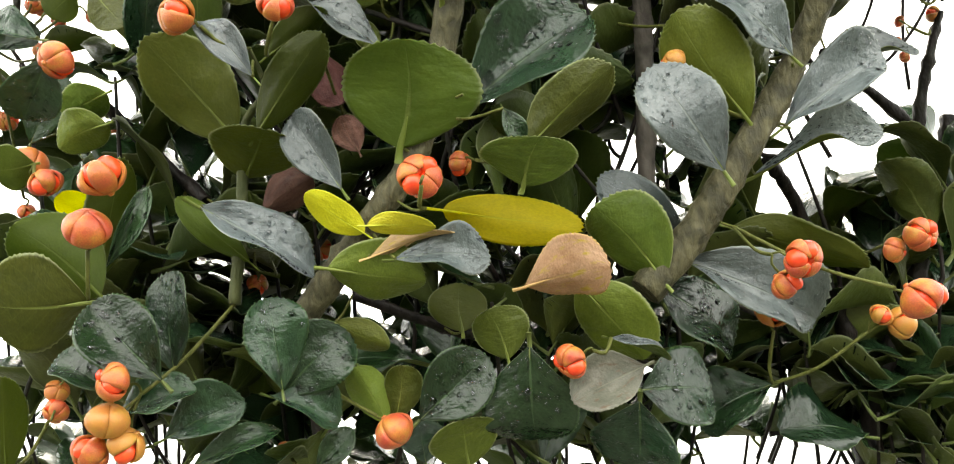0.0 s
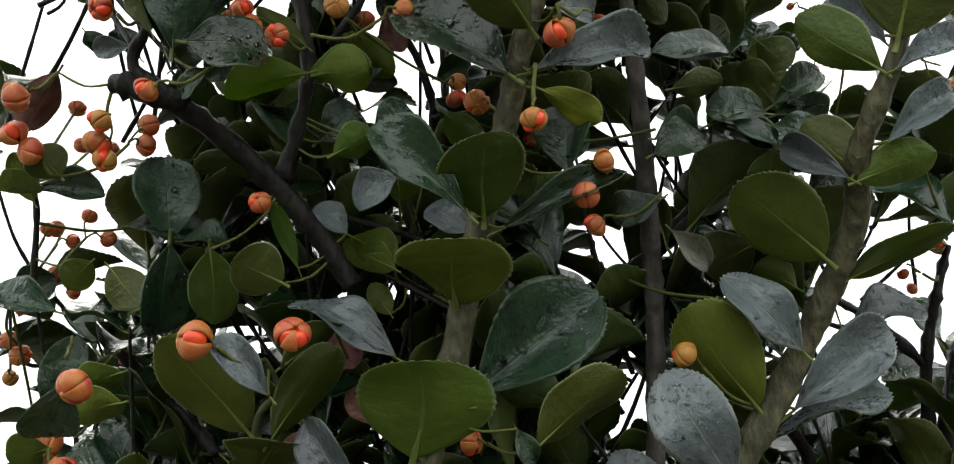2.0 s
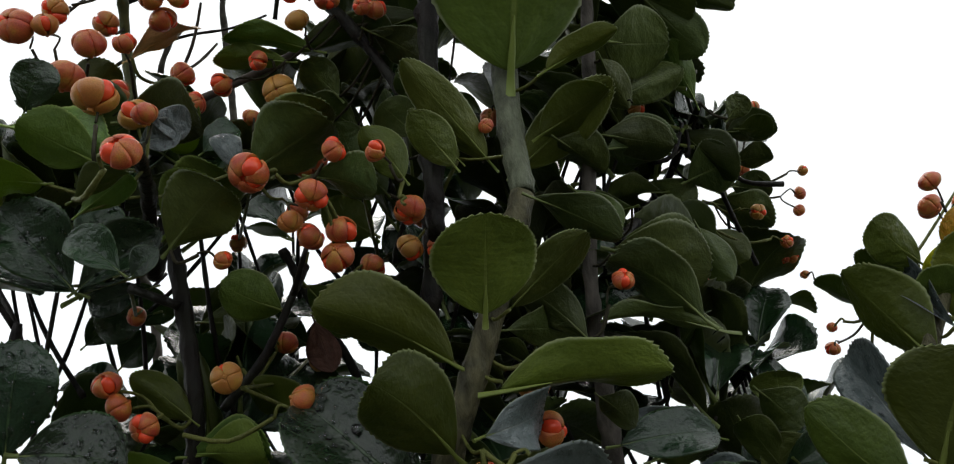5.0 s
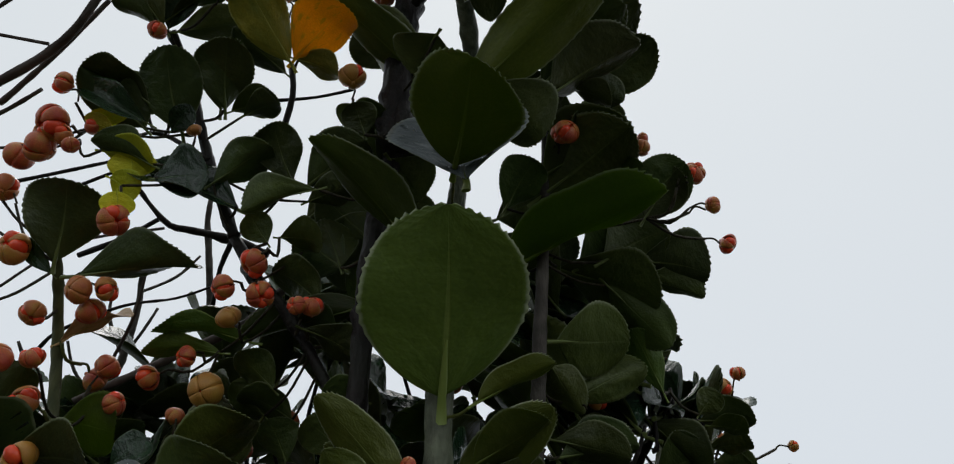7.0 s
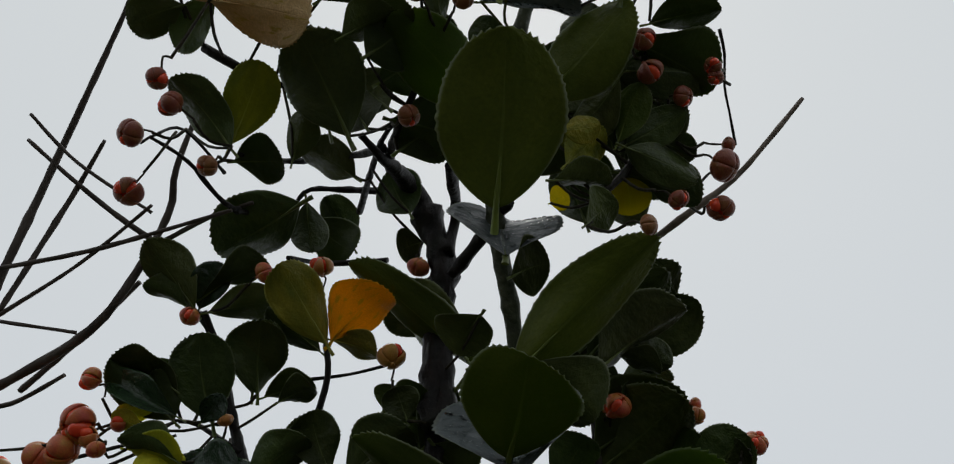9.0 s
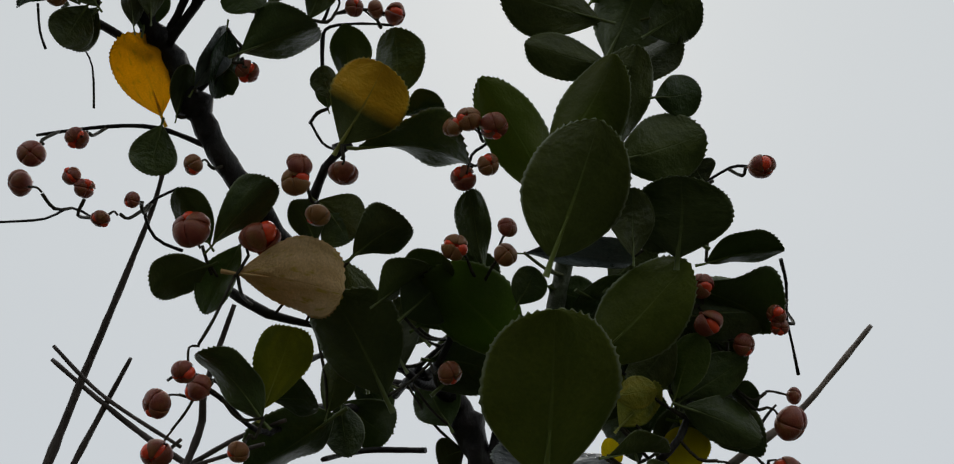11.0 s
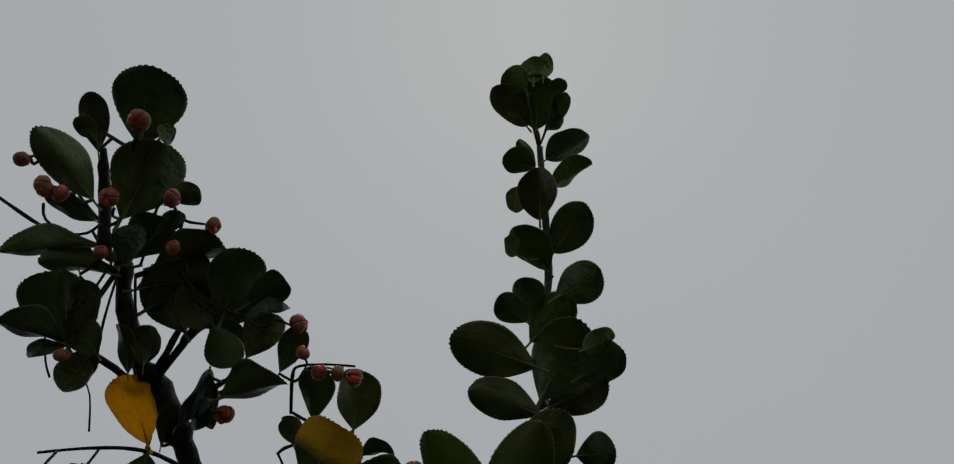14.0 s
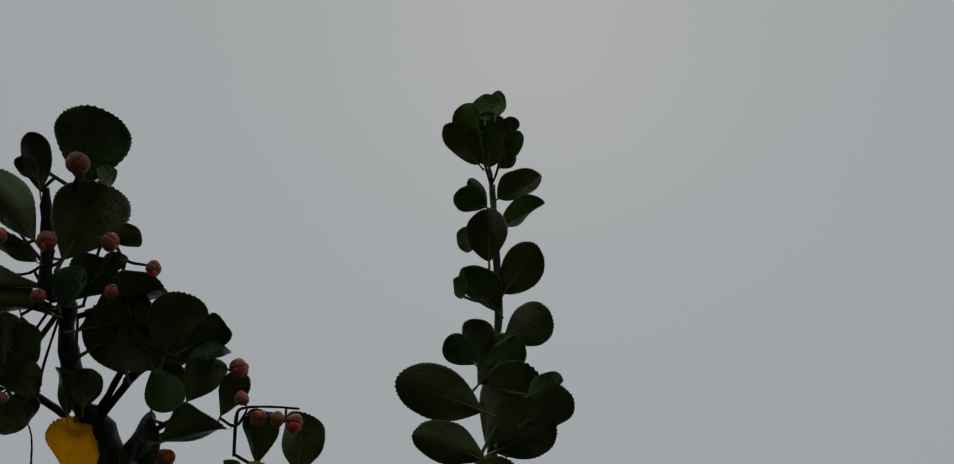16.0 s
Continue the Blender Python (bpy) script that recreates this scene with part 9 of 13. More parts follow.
shoot = plant_shoot((-.0465, .0941, 2.0497), "dark spindle branch with one faded peach leaf")
branch(shoot, "dark", [(-.021, .1847, 2.0989, .00183), (-.0374, .1569, 2.084, .00127), (-.0441, .1291, 2.0564, .00088), (-.0522, .1098, 2.0563, .00067), (-.0616, .1013, 2.0584, .00051)])
branch(shoot, "dark", [(-.0042, .1739, 2.0752, .00105), (-.0266, .177, 2.0788, .00107), (-.036, .1604, 2.0657, .0008)])
branch(shoot, "dark", [(.0152, .1024, 2.0636, .00067), (.0047, .1135, 2.0648, .00087), (-.0143, .1646, 2.0922, .00129)])
branch(shoot, "dark", [(-.0195, .0908, 2.0629, .00082), (-.0303, .0826, 2.0613, .00128), (-.0397, .0781, 2.0658, .00145)])
branch(shoot, "dark", [(-.0647, .103, 2.0578, .00043), (-.0595, .1007, 2.0582, .00042), (-.0465, .0941, 2.0497, .0004), (-.0426, .1148, 2.0561, .00052)])
leaf(shoot, (-.0264, .1372, 2.0669), (-.0526, .1425, 2.0518), .0277, (-.47, .18, .87), "green")
leaf(shoot, (-.028, .1461, 2.078), (-.0257, .1568, 2.0637), .0131, (-.2, .8, .56), "green")
leaf(shoot, (-.0375, .1093, 2.0541), (-.0225, .109, 2.0515), .017, (.17, .09, .98), "green")
leaf(shoot, (-.0284, .0895, 2.0331), (-.0411, .0727, 2.0414), .0135, (-.13, .52, .85), "green")
leaf(shoot, (-.0298, .0913, 2.0373), (-.0191, .0737, 2.0481), .014, (-.33, .34, .88), "yellowing")
leaf(shoot, (-.0166, .1023, 2.0424), (-.0116, .0907, 2.0495), .0101, (-.14, .47, .87), "green")
leaf(shoot, (-.0085, .1344, 2.0747), (-.0242, .1242, 2.0778), .0223, (.12, .11, .99), "green")
leaf(shoot, (.0008, .0938, 2.0402), (-.0092, .0693, 2.0537), .0238, (-.1, .51, .85), "green")
leaf(shoot, (-.0286, .058, 2.0525), (-.0039, .0629, 2.0476), .0188, (.15, .22, .97), "peach")
leaf(shoot, (-.0388, .0625, 2.0606), (-.0521, .0636, 2.0536), .0121, (-.42, .32, .85), "green")
leaf(shoot, (-.0325, .0626, 2.0671), (-.0415, .0712, 2.0526), .0103, (-.57, .5, .65), "green")
leaf(shoot, (-.036, .0562, 2.0614), (-.0187, .0447, 2.0686), .0101, (-.18, .31, .93), "green")
leaf(shoot, (-.038, .0581, 2.0636), (-.0436, .0455, 2.0705), .0102, (-.31, .56, .77), "green")
leaf(shoot, (-.0035, .065, 2.062), (.0114, .0586, 2.0654), .0136, (-.13, .22, .97), "green")
leaf(shoot, (.0042, .0738, 2.058), (.0209, .0696, 2.0593), .0099, (-.06, .08, .99), "green")
leaf(shoot, (-.0064, .0979, 2.0498), (-.0113, .0785, 2.074), .0151, (-.09, .79, .61), "green")
leaf(shoot, (.0086, .1014, 2.0634), (-.0015, .0964, 2.0735), .0161, (.19, .79, .58), "green")
leaf(shoot, (.011, .1096, 2.0529), (.025, .1055, 2.0651), .0191, (-.27, .78, .57), "green")
leaf(shoot, (.0093, .142, 2.0628), (.0025, .1341, 2.076), .0176, (.02, .85, .52), "green")
leaf(shoot, (-.0121, .0615, 2.0638), (-.0171, .0532, 2.071), .0094, (-.1, .68, .72), "green")
leaf(shoot, (-.0114, .0545, 2.0717), (-.0016, .0613, 2.0666), .0116, (.1, .51, .85), "green")
leaf(shoot, (-.0087, .0572, 2.0698), (-.0049, .0632, 2.0646), .0109, (-.11, .69, .72), "green")
leaf(shoot, (-.0193, .1796, 2.09), (-.0277, .1623, 2.0997), .0135, (-.22, .55, .8), "green")
leaf(shoot, (-.0348, .1671, 2.0931), (-.0177, .1749, 2.0817), .0179, (.21, .63, .75), "green")
leaf(shoot, (.0116, .1534, 2.0612), (.0039, .1537, 2.0576), .013, (-.34, .54, .77), "green")
leaf(shoot, (.0077, .0764, 2.0511), (.018, .0742, 2.0604), .0178, (-.62, .26, .75), "green")
leaf(shoot, (.0081, .0898, 2.0592), (.0228, .0877, 2.0687), .0187, (-.5, .26, .83), "green")
leaf(shoot, (.0103, .1005, 2.0563), (.0275, .1092, 2.0561), .0222, (-.07, .17, .98), "green")
leaf(shoot, (.0025, .0699, 2.0504), (.0156, .0685, 2.0589), .0122, (-.53, .18, .83), "green")
leaf(shoot, (.0211, .0962, 2.0629), (.0311, .1083, 2.059), .0187, (0, .3, .95), "green")
leaf(shoot, (.0194, .0827, 2.0604), (.0306, .0797, 2.0706), .0166, (-.57, .37, .74), "green")
leaf(shoot, (.0027, .103, 2.0562), (-.0047, .0971, 2.0675), .016, (.22, .8, .56), "green")
stalk(shoot, (.01, .101, 2.056), (.0143, .0953, 2.0494), -.0029, .00058, True)
stalk(shoot, (.014, .095, 2.049), (.0162, .0929, 2.0461), .0006, .00041, True)
stalk(shoot, (-.029, .058, 2.052), (-.0362, .0638, 2.0363), -.0029, .00058, True)
stalk(shoot, (-.036, .064, 2.036), (-.0381, .0653, 2.0322), .0006, .00041, True)
stalk(shoot, (-.028, .089, 2.033), (-.0351, .0798, 2.0326), -.0029, .00058, True)
stalk(shoot, (-.035, .08, 2.033), (-.0376, .0763, 2.0324), .0014, .00041, True)
stalk(shoot, (-.046, .094, 2.05), (-.0515, .0884, 2.0415), -.0029, .00058, True)
stalk(shoot, (-.051, .088, 2.041), (-.0533, .0863, 2.0385), .0004, .00041, True)
stalk(shoot, (-.05, .096, 2.052), (-.057, .0997, 2.0389), -.0029, .00058, True)
stalk(shoot, (-.057, .1, 2.039), (-.0587, .1006, 2.0357), .0002, .00041, True)
stalk(shoot, (-.028, .089, 2.033), (-.0299, .0882, 2.0278), -.0029, .00058, True)
stalk(shoot, (-.03, .088, 2.028), (-.0309, .0874, 2.0244), .0005, .00041, True)
stalk(shoot, (-.04, .078, 2.066), (-.0395, .0576, 2.0624), -.0029, .00058, True)
stalk(shoot, (-.04, .058, 2.062), (-.0395, .0543, 2.0619), .0012, .00041, True)
stalk(shoot, (-.029, .058, 2.052), (-.026, .0561, 2.0562), -.0029, .00058, True)
stalk(shoot, (-.026, .056, 2.056), (-.0253, .0556, 2.0572), .0028, .00041, True)
stalk(shoot, (.027, .078, 2.065), (.0242, .0699, 2.0626), -.0029, .00058, True)
stalk(shoot, (.024, .07, 2.063), (.0228, .0659, 2.0613), .0011, .00041, True)
stalk(shoot, (.015, .102, 2.064), (.0309, .0718, 2.0623), -.0029, .00058, True)
stalk(shoot, (.031, .072, 2.062), (.0329, .0688, 2.0608), .001, .00041, True)
stalk(shoot, (.031, .072, 2.062), (.0344, .0636, 2.0637), .0016, .00041, True)
stalk(shoot, (-.041, .14, 2.067), (-.0264, .1372, 2.0669), -.0015, .00055, True)
stalk(shoot, (-.039, .15, 2.077), (-.028, .1461, 2.078), -.0012, .00065, True)
stalk(shoot, (-.043, .11, 2.055), (-.0375, .1093, 2.0541), -.0006, .00065, True)
stalk(shoot, (-.046, .094, 2.05), (-.0284, .0895, 2.0331), -.0025, .00055, True)
stalk(shoot, (-.02, .091, 2.063), (-.0166, .1023, 2.0424), -.0024, .00055, True)
stalk(shoot, (-.003, .135, 2.076), (-.0085, .1344, 2.0747), -.0005, .00065, True)
stalk(shoot, (.014, .104, 2.064), (.0008, .0938, 2.0402), -.0029, .00055, True)
stalk(shoot, (-.034, .081, 2.063), (-.0286, .058, 2.0525), -.0026, .00055, True)
stalk(shoot, (-.04, .078, 2.066), (-.0388, .0625, 2.0606), -.0016, .00055, True)
stalk(shoot, (-.04, .078, 2.066), (-.0325, .0626, 2.0671), -.0017, .00055, True)
stalk(shoot, (-.022, .089, 2.063), (-.0035, .065, 2.062), -.003, .00055, True)
stalk(shoot, (-.02, .091, 2.063), (.0042, .0738, 2.058), -.003, .00055, True)
stalk(shoot, (-.02, .091, 2.063), (-.0064, .0979, 2.0498), -.002, .00055, True)
stalk(shoot, (.013, .105, 2.064), (.0086, .1014, 2.0634), -.0006, .00065, True)
stalk(shoot, (.01, .108, 2.064), (.011, .1096, 2.0529), -.0011, .00065, True)
stalk(shoot, (-.002, .132, 2.074), (.0093, .142, 2.0628), -.0019, .00055, True)
stalk(shoot, (-.029, .084, 2.062), (-.0121, .0615, 2.0638), -.0028, .00055, True)
stalk(shoot, (-.024, .179, 2.096), (-.0193, .1796, 2.09), -.0008, .00065, True)
stalk(shoot, (-.031, .167, 2.089), (-.0348, .1671, 2.0931), -.0005, .00065, True)
stalk(shoot, (-.005, .138, 2.078), (.0116, .1534, 2.0612), -.0028, .00055, True)
stalk(shoot, (.015, .102, 2.064), (.0077, .0764, 2.0511), -.003, .00055, True)
stalk(shoot, (.015, .102, 2.064), (.0081, .0898, 2.0592), -.0015, .00055, True)
stalk(shoot, (.014, .103, 2.064), (.0103, .1005, 2.0563), -.0009, .00065, True)
stalk(shoot, (.015, .102, 2.064), (.0211, .0962, 2.0629), -.0009, .00065, True)
stalk(shoot, (.015, .102, 2.064), (.0194, .0827, 2.0604), -.002, .00055, True)
stalk(shoot, (.009, .108, 2.064), (.0027, .103, 2.0562), -.0012, .00065, True)
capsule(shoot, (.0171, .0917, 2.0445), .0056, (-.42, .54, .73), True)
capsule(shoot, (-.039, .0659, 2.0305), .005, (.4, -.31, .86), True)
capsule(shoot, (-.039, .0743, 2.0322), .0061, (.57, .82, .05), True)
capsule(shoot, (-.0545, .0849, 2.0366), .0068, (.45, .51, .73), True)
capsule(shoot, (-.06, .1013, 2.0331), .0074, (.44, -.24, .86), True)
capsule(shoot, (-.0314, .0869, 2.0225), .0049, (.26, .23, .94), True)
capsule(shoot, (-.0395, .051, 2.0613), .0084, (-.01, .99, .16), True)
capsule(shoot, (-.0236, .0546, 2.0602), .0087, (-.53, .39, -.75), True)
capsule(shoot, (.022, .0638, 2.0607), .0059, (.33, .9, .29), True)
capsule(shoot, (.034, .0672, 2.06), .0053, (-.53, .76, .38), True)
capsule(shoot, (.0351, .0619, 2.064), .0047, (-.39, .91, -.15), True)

shoot = plant_shoot((.0213, .0788, 2.0682), "black-barked spindle branch with yellow-green leaves")
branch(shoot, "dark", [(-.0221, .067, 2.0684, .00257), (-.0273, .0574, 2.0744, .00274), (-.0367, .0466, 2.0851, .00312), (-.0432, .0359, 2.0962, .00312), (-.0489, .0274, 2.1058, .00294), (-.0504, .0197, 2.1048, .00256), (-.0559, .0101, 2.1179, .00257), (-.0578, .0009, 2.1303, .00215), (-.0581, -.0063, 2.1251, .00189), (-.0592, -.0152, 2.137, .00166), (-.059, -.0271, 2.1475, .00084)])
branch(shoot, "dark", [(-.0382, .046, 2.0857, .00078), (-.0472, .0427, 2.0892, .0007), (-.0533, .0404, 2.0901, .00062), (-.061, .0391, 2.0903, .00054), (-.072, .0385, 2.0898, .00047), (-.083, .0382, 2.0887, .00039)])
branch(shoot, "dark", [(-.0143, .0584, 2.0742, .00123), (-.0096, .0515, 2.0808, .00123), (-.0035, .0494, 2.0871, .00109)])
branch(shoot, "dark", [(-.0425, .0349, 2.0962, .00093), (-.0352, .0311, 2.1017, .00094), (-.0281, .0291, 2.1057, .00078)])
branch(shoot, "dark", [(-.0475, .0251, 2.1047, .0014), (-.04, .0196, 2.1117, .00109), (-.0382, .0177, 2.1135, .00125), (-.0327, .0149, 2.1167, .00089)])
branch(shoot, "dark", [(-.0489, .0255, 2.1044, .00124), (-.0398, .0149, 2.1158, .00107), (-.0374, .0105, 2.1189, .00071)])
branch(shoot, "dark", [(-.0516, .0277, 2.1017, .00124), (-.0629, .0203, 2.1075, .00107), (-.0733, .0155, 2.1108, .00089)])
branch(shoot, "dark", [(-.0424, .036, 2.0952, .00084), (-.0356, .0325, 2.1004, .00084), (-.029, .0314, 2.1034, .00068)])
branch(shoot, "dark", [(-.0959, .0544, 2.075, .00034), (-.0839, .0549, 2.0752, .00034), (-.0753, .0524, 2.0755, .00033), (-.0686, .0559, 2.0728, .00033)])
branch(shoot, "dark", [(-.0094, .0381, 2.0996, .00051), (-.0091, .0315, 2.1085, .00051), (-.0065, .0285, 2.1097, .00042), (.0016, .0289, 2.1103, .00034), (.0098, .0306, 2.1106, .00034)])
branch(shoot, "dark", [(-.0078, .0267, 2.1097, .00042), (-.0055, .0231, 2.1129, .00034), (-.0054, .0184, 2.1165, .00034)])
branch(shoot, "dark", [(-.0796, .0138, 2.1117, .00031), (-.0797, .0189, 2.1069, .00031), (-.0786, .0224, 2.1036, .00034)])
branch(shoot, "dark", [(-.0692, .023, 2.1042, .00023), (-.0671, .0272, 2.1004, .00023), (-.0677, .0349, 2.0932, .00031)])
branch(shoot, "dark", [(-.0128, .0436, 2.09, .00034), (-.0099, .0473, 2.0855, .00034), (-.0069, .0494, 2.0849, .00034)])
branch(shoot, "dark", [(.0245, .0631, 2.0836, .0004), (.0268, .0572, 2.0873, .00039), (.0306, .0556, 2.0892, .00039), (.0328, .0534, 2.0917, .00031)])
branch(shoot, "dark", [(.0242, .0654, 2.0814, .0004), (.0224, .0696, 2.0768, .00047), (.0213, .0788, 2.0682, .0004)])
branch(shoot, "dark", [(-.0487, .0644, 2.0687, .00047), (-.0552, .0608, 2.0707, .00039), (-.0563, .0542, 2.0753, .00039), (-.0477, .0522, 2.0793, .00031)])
leaf(shoot, (-.0497, .0371, 2.0899), (-.0549, .019, 2.1003), .0146, (-.15, .52, .84), "orange")
leaf(shoot, (-.0493, .0381, 2.0874), (-.0523, .0453, 2.0768), .0114, (-.35, .73, .59), "green")
leaf(shoot, (-.0393, .0314, 2.0918), (-.0309, .0231, 2.1052), .0076, (.47, -.59, -.66), "sheen_grey")
leaf(shoot, (-.0454, .037, 2.0891), (-.0402, .0268, 2.0958), .0061, (-.22, .45, .86), "green")
leaf(shoot, (-.0635, .0157, 2.1068), (-.0716, .0192, 2.0993), .0091, (-.62, .2, .76), "green")
leaf(shoot, (-.003, .0422, 2.0775), (.01, .0271, 2.0866), .0194, (-.14, .42, .9), "half_yellow")
leaf(shoot, (.0086, .0439, 2.0974), (.0095, .0308, 2.1098), .0153, (-.11, .68, .73), "green")
leaf(shoot, (-.0025, .0396, 2.098), (-.0026, .0279, 2.109), .0106, (-.16, .68, .72), "green")
leaf(shoot, (-.001, .0496, 2.0858), (.0269, .0529, 2.0784), .0191, (.26, -.05, .96), "green")
leaf(shoot, (.0111, .0427, 2.0872), (.0221, .0408, 2.0873), .0079, (0, .04, 1), "green")
leaf(shoot, (-.0074, .0406, 2.0906), (-.0088, .0329, 2.0952), .006, (0, .51, .86), "green")
leaf(shoot, (.0274, .0784, 2.0654), (.0265, .0598, 2.077), .0084, (-.05, .53, .85), "green")
leaf(shoot, (-.036, .0293, 2.0976), (-.0297, .0336, 2.092), .006, (.16, .69, .71), "green")
leaf(shoot, (-.0479, .0078, 2.1155), (-.0308, .0024, 2.1223), .0161, (-.31, .19, .93), "green")
leaf(shoot, (-.0372, .014, 2.1114), (-.0455, -.0012, 2.125), .0153, (-.31, .72, .62), "green")
leaf(shoot, (-.032, .0133, 2.1124), (-.0166, .0077, 2.1192), .0129, (-.34, .17, .92), "green")
leaf(shoot, (-.0507, -.0045, 2.124), (-.0402, -.0117, 2.1319), .0136, (-.42, .31, .85), "green")
leaf(shoot, (-.03, .022, 2.1022), (-.0358, .0358, 2.0932), .0085, (.49, -.32, -.81), "green")
leaf(shoot, (-.0226, .0203, 2.1055), (-.0283, .0113, 2.1134), .0103, (-.11, .7, .71), "green")
leaf(shoot, (-.0659, -.0023, 2.1209), (-.0634, .0087, 2.1108), .0069, (-.28, .68, .67), "green")
leaf(shoot, (-.063, .015, 2.108), (-.0697, .0203, 2.0988), .0091, (-.53, .51, .68), "green")
leaf(shoot, (-.0509, .0195, 2.1019), (-.0467, .0105, 2.1109), .0101, (-.39, .55, .74), "green")
stalk(shoot, (-.077, .038, 2.089), (-.0761, .035, 2.0796), -.0029, .00058, True)
stalk(shoot, (-.076, .035, 2.08), (-.0756, .0336, 2.0754), .0004, .00041, True)
stalk(shoot, (-.075, .052, 2.075), (-.0773, .0435, 2.0712), -.0029, .00058, True)
stalk(shoot, (-.077, .043, 2.071), (-.0782, .0397, 2.0694), .0009, .00041, True)
stalk(shoot, (-.065, .039, 2.09), (-.0646, .0345, 2.0816), -.0029, .00058, True)
stalk(shoot, (-.065, .034, 2.082), (-.0643, .0323, 2.0774), .0006, .00041, True)
stalk(shoot, (-.071, .055, 2.074), (-.0674, .0461, 2.0706), -.0029, .00058, True)
stalk(shoot, (-.067, .046, 2.071), (-.0664, .0393, 2.0695), .0013, .00041, True)
stalk(shoot, (-.067, .046, 2.071), (-.0641, .0412, 2.0678), .0011, .00041, True)
stalk(shoot, (-.056, .054, 2.075), (-.0585, .0491, 2.0674), -.0029, .00058, True)
stalk(shoot, (-.059, .049, 2.067), (-.0597, .0464, 2.0633), .0008, .00041, True)
stalk(shoot, (-.055, .054, 2.076), (-.0533, .0478, 2.0697), -.0029, .00058, True)
stalk(shoot, (-.053, .048, 2.07), (-.0524, .0442, 2.066), .0009, .00041, True)
stalk(shoot, (-.035, .049, 2.083), (-.0361, .0431, 2.0759), -.0029, .00058, True)
stalk(shoot, (-.036, .043, 2.076), (-.0369, .0401, 2.0721), .0007, .00041, True)
stalk(shoot, (-.011, .055, 2.072), (-.0117, .0482, 2.0696), -.0029, .00058, True)
stalk(shoot, (-.012, .048, 2.07), (-.0115, .0428, 2.069), .0013, .00041, True)
stalk(shoot, (-.012, .048, 2.07), (-.0122, .0453, 2.0677), .0007, .00041, True)
stalk(shoot, (-.003, .042, 2.078), (-.0024, .0432, 2.0731), -.0029, .00058, True)
stalk(shoot, (-.002, .043, 2.073), (-.0022, .0436, 2.0713), .0001, .00041, True)
stalk(shoot, (-.009, .057, 2.07), (-.0087, .0538, 2.0658), -.0029, .00058, True)
stalk(shoot, (-.009, .054, 2.066), (-.0086, .0519, 2.0634), .0006, .00041, True)
stalk(shoot, (.031, .055, 2.09), (.03, .0487, 2.0851), -.0029, .00058, True)
stalk(shoot, (.03, .049, 2.085), (.0286, .0432, 2.0822), .0009, .00041, True)
stalk(shoot, (.03, .049, 2.085), (.0255, .0439, 2.0814), .0009, .00041, True)
stalk(shoot, (.03, .049, 2.085), (.0329, .0448, 2.0815), .0007, .00041, True)
stalk(shoot, (.026, .058, 2.087), (.0275, .0546, 2.0798), -.0029, .00058, True)
stalk(shoot, (.028, .055, 2.08), (.031, .0506, 2.0747), .0008, .00041, True)
stalk(shoot, (.028, .055, 2.08), (.0262, .053, 2.0747), .0004, .00041, True)
stalk(shoot, (-.027, .026, 2.097), (-.0249, .0257, 2.0922), -.0029, .00058, True)
stalk(shoot, (-.025, .026, 2.092), (-.0238, .0257, 2.0896), .0005, .00041, True)
stalk(shoot, (.006, .03, 2.11), (.0071, .025, 2.1042), -.0029, .00058, True)
stalk(shoot, (.007, .025, 2.104), (.0041, .02, 2.0989), .0009, .00041, True)
stalk(shoot, (.007, .025, 2.104), (.0081, .0211, 2.0994), .0008, .00041, True)
stalk(shoot, (.007, .025, 2.104), (.0117, .0222, 2.0993), .0008, .00041, True)
stalk(shoot, (-.041, .035, 2.096), (-.0393, .0314, 2.0918), -.0006, .00065, True)
stalk(shoot, (-.041, .039, 2.093), (-.0454, .037, 2.0891), -.0006, .00065, True)
stalk(shoot, (-.007, .049, 2.085), (-.003, .0422, 2.0775), -.0011, .00065, True)
stalk(shoot, (-.004, .049, 2.087), (.0086, .0439, 2.0974), -.0017, .00055, True)
stalk(shoot, (-.009, .038, 2.1), (-.0025, .0396, 2.098), -.0007, .00065, True)
stalk(shoot, (-.004, .049, 2.087), (.0111, .0427, 2.0872), -.0016, .00055, True)
stalk(shoot, (-.013, .044, 2.09), (-.0074, .0406, 2.0906), -.0006, .00065, True)
stalk(shoot, (.021, .079, 2.068), (.0274, .0784, 2.0654), -.0007, .00065, True)
stalk(shoot, (-.055, .012, 2.115), (-.0479, .0078, 2.1155), -.0008, .00065, True)
stalk(shoot, (-.029, .029, 2.105), (-.03, .022, 2.1022), -.0008, .00065, True)
stalk(shoot, (-.028, .029, 2.106), (-.0226, .0203, 2.1055), -.001, .00065, True)
stalk(shoot, (-.058, -.006, 2.125), (-.0659, -.0023, 2.1209), -.001, .00065, True)
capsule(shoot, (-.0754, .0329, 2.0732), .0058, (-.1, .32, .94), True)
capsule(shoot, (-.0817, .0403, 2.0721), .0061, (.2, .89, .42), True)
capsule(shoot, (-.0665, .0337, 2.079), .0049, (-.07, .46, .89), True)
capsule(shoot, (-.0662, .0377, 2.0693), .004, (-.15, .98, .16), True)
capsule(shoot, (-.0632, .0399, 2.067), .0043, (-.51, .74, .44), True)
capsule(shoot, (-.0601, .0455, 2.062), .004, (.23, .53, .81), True)
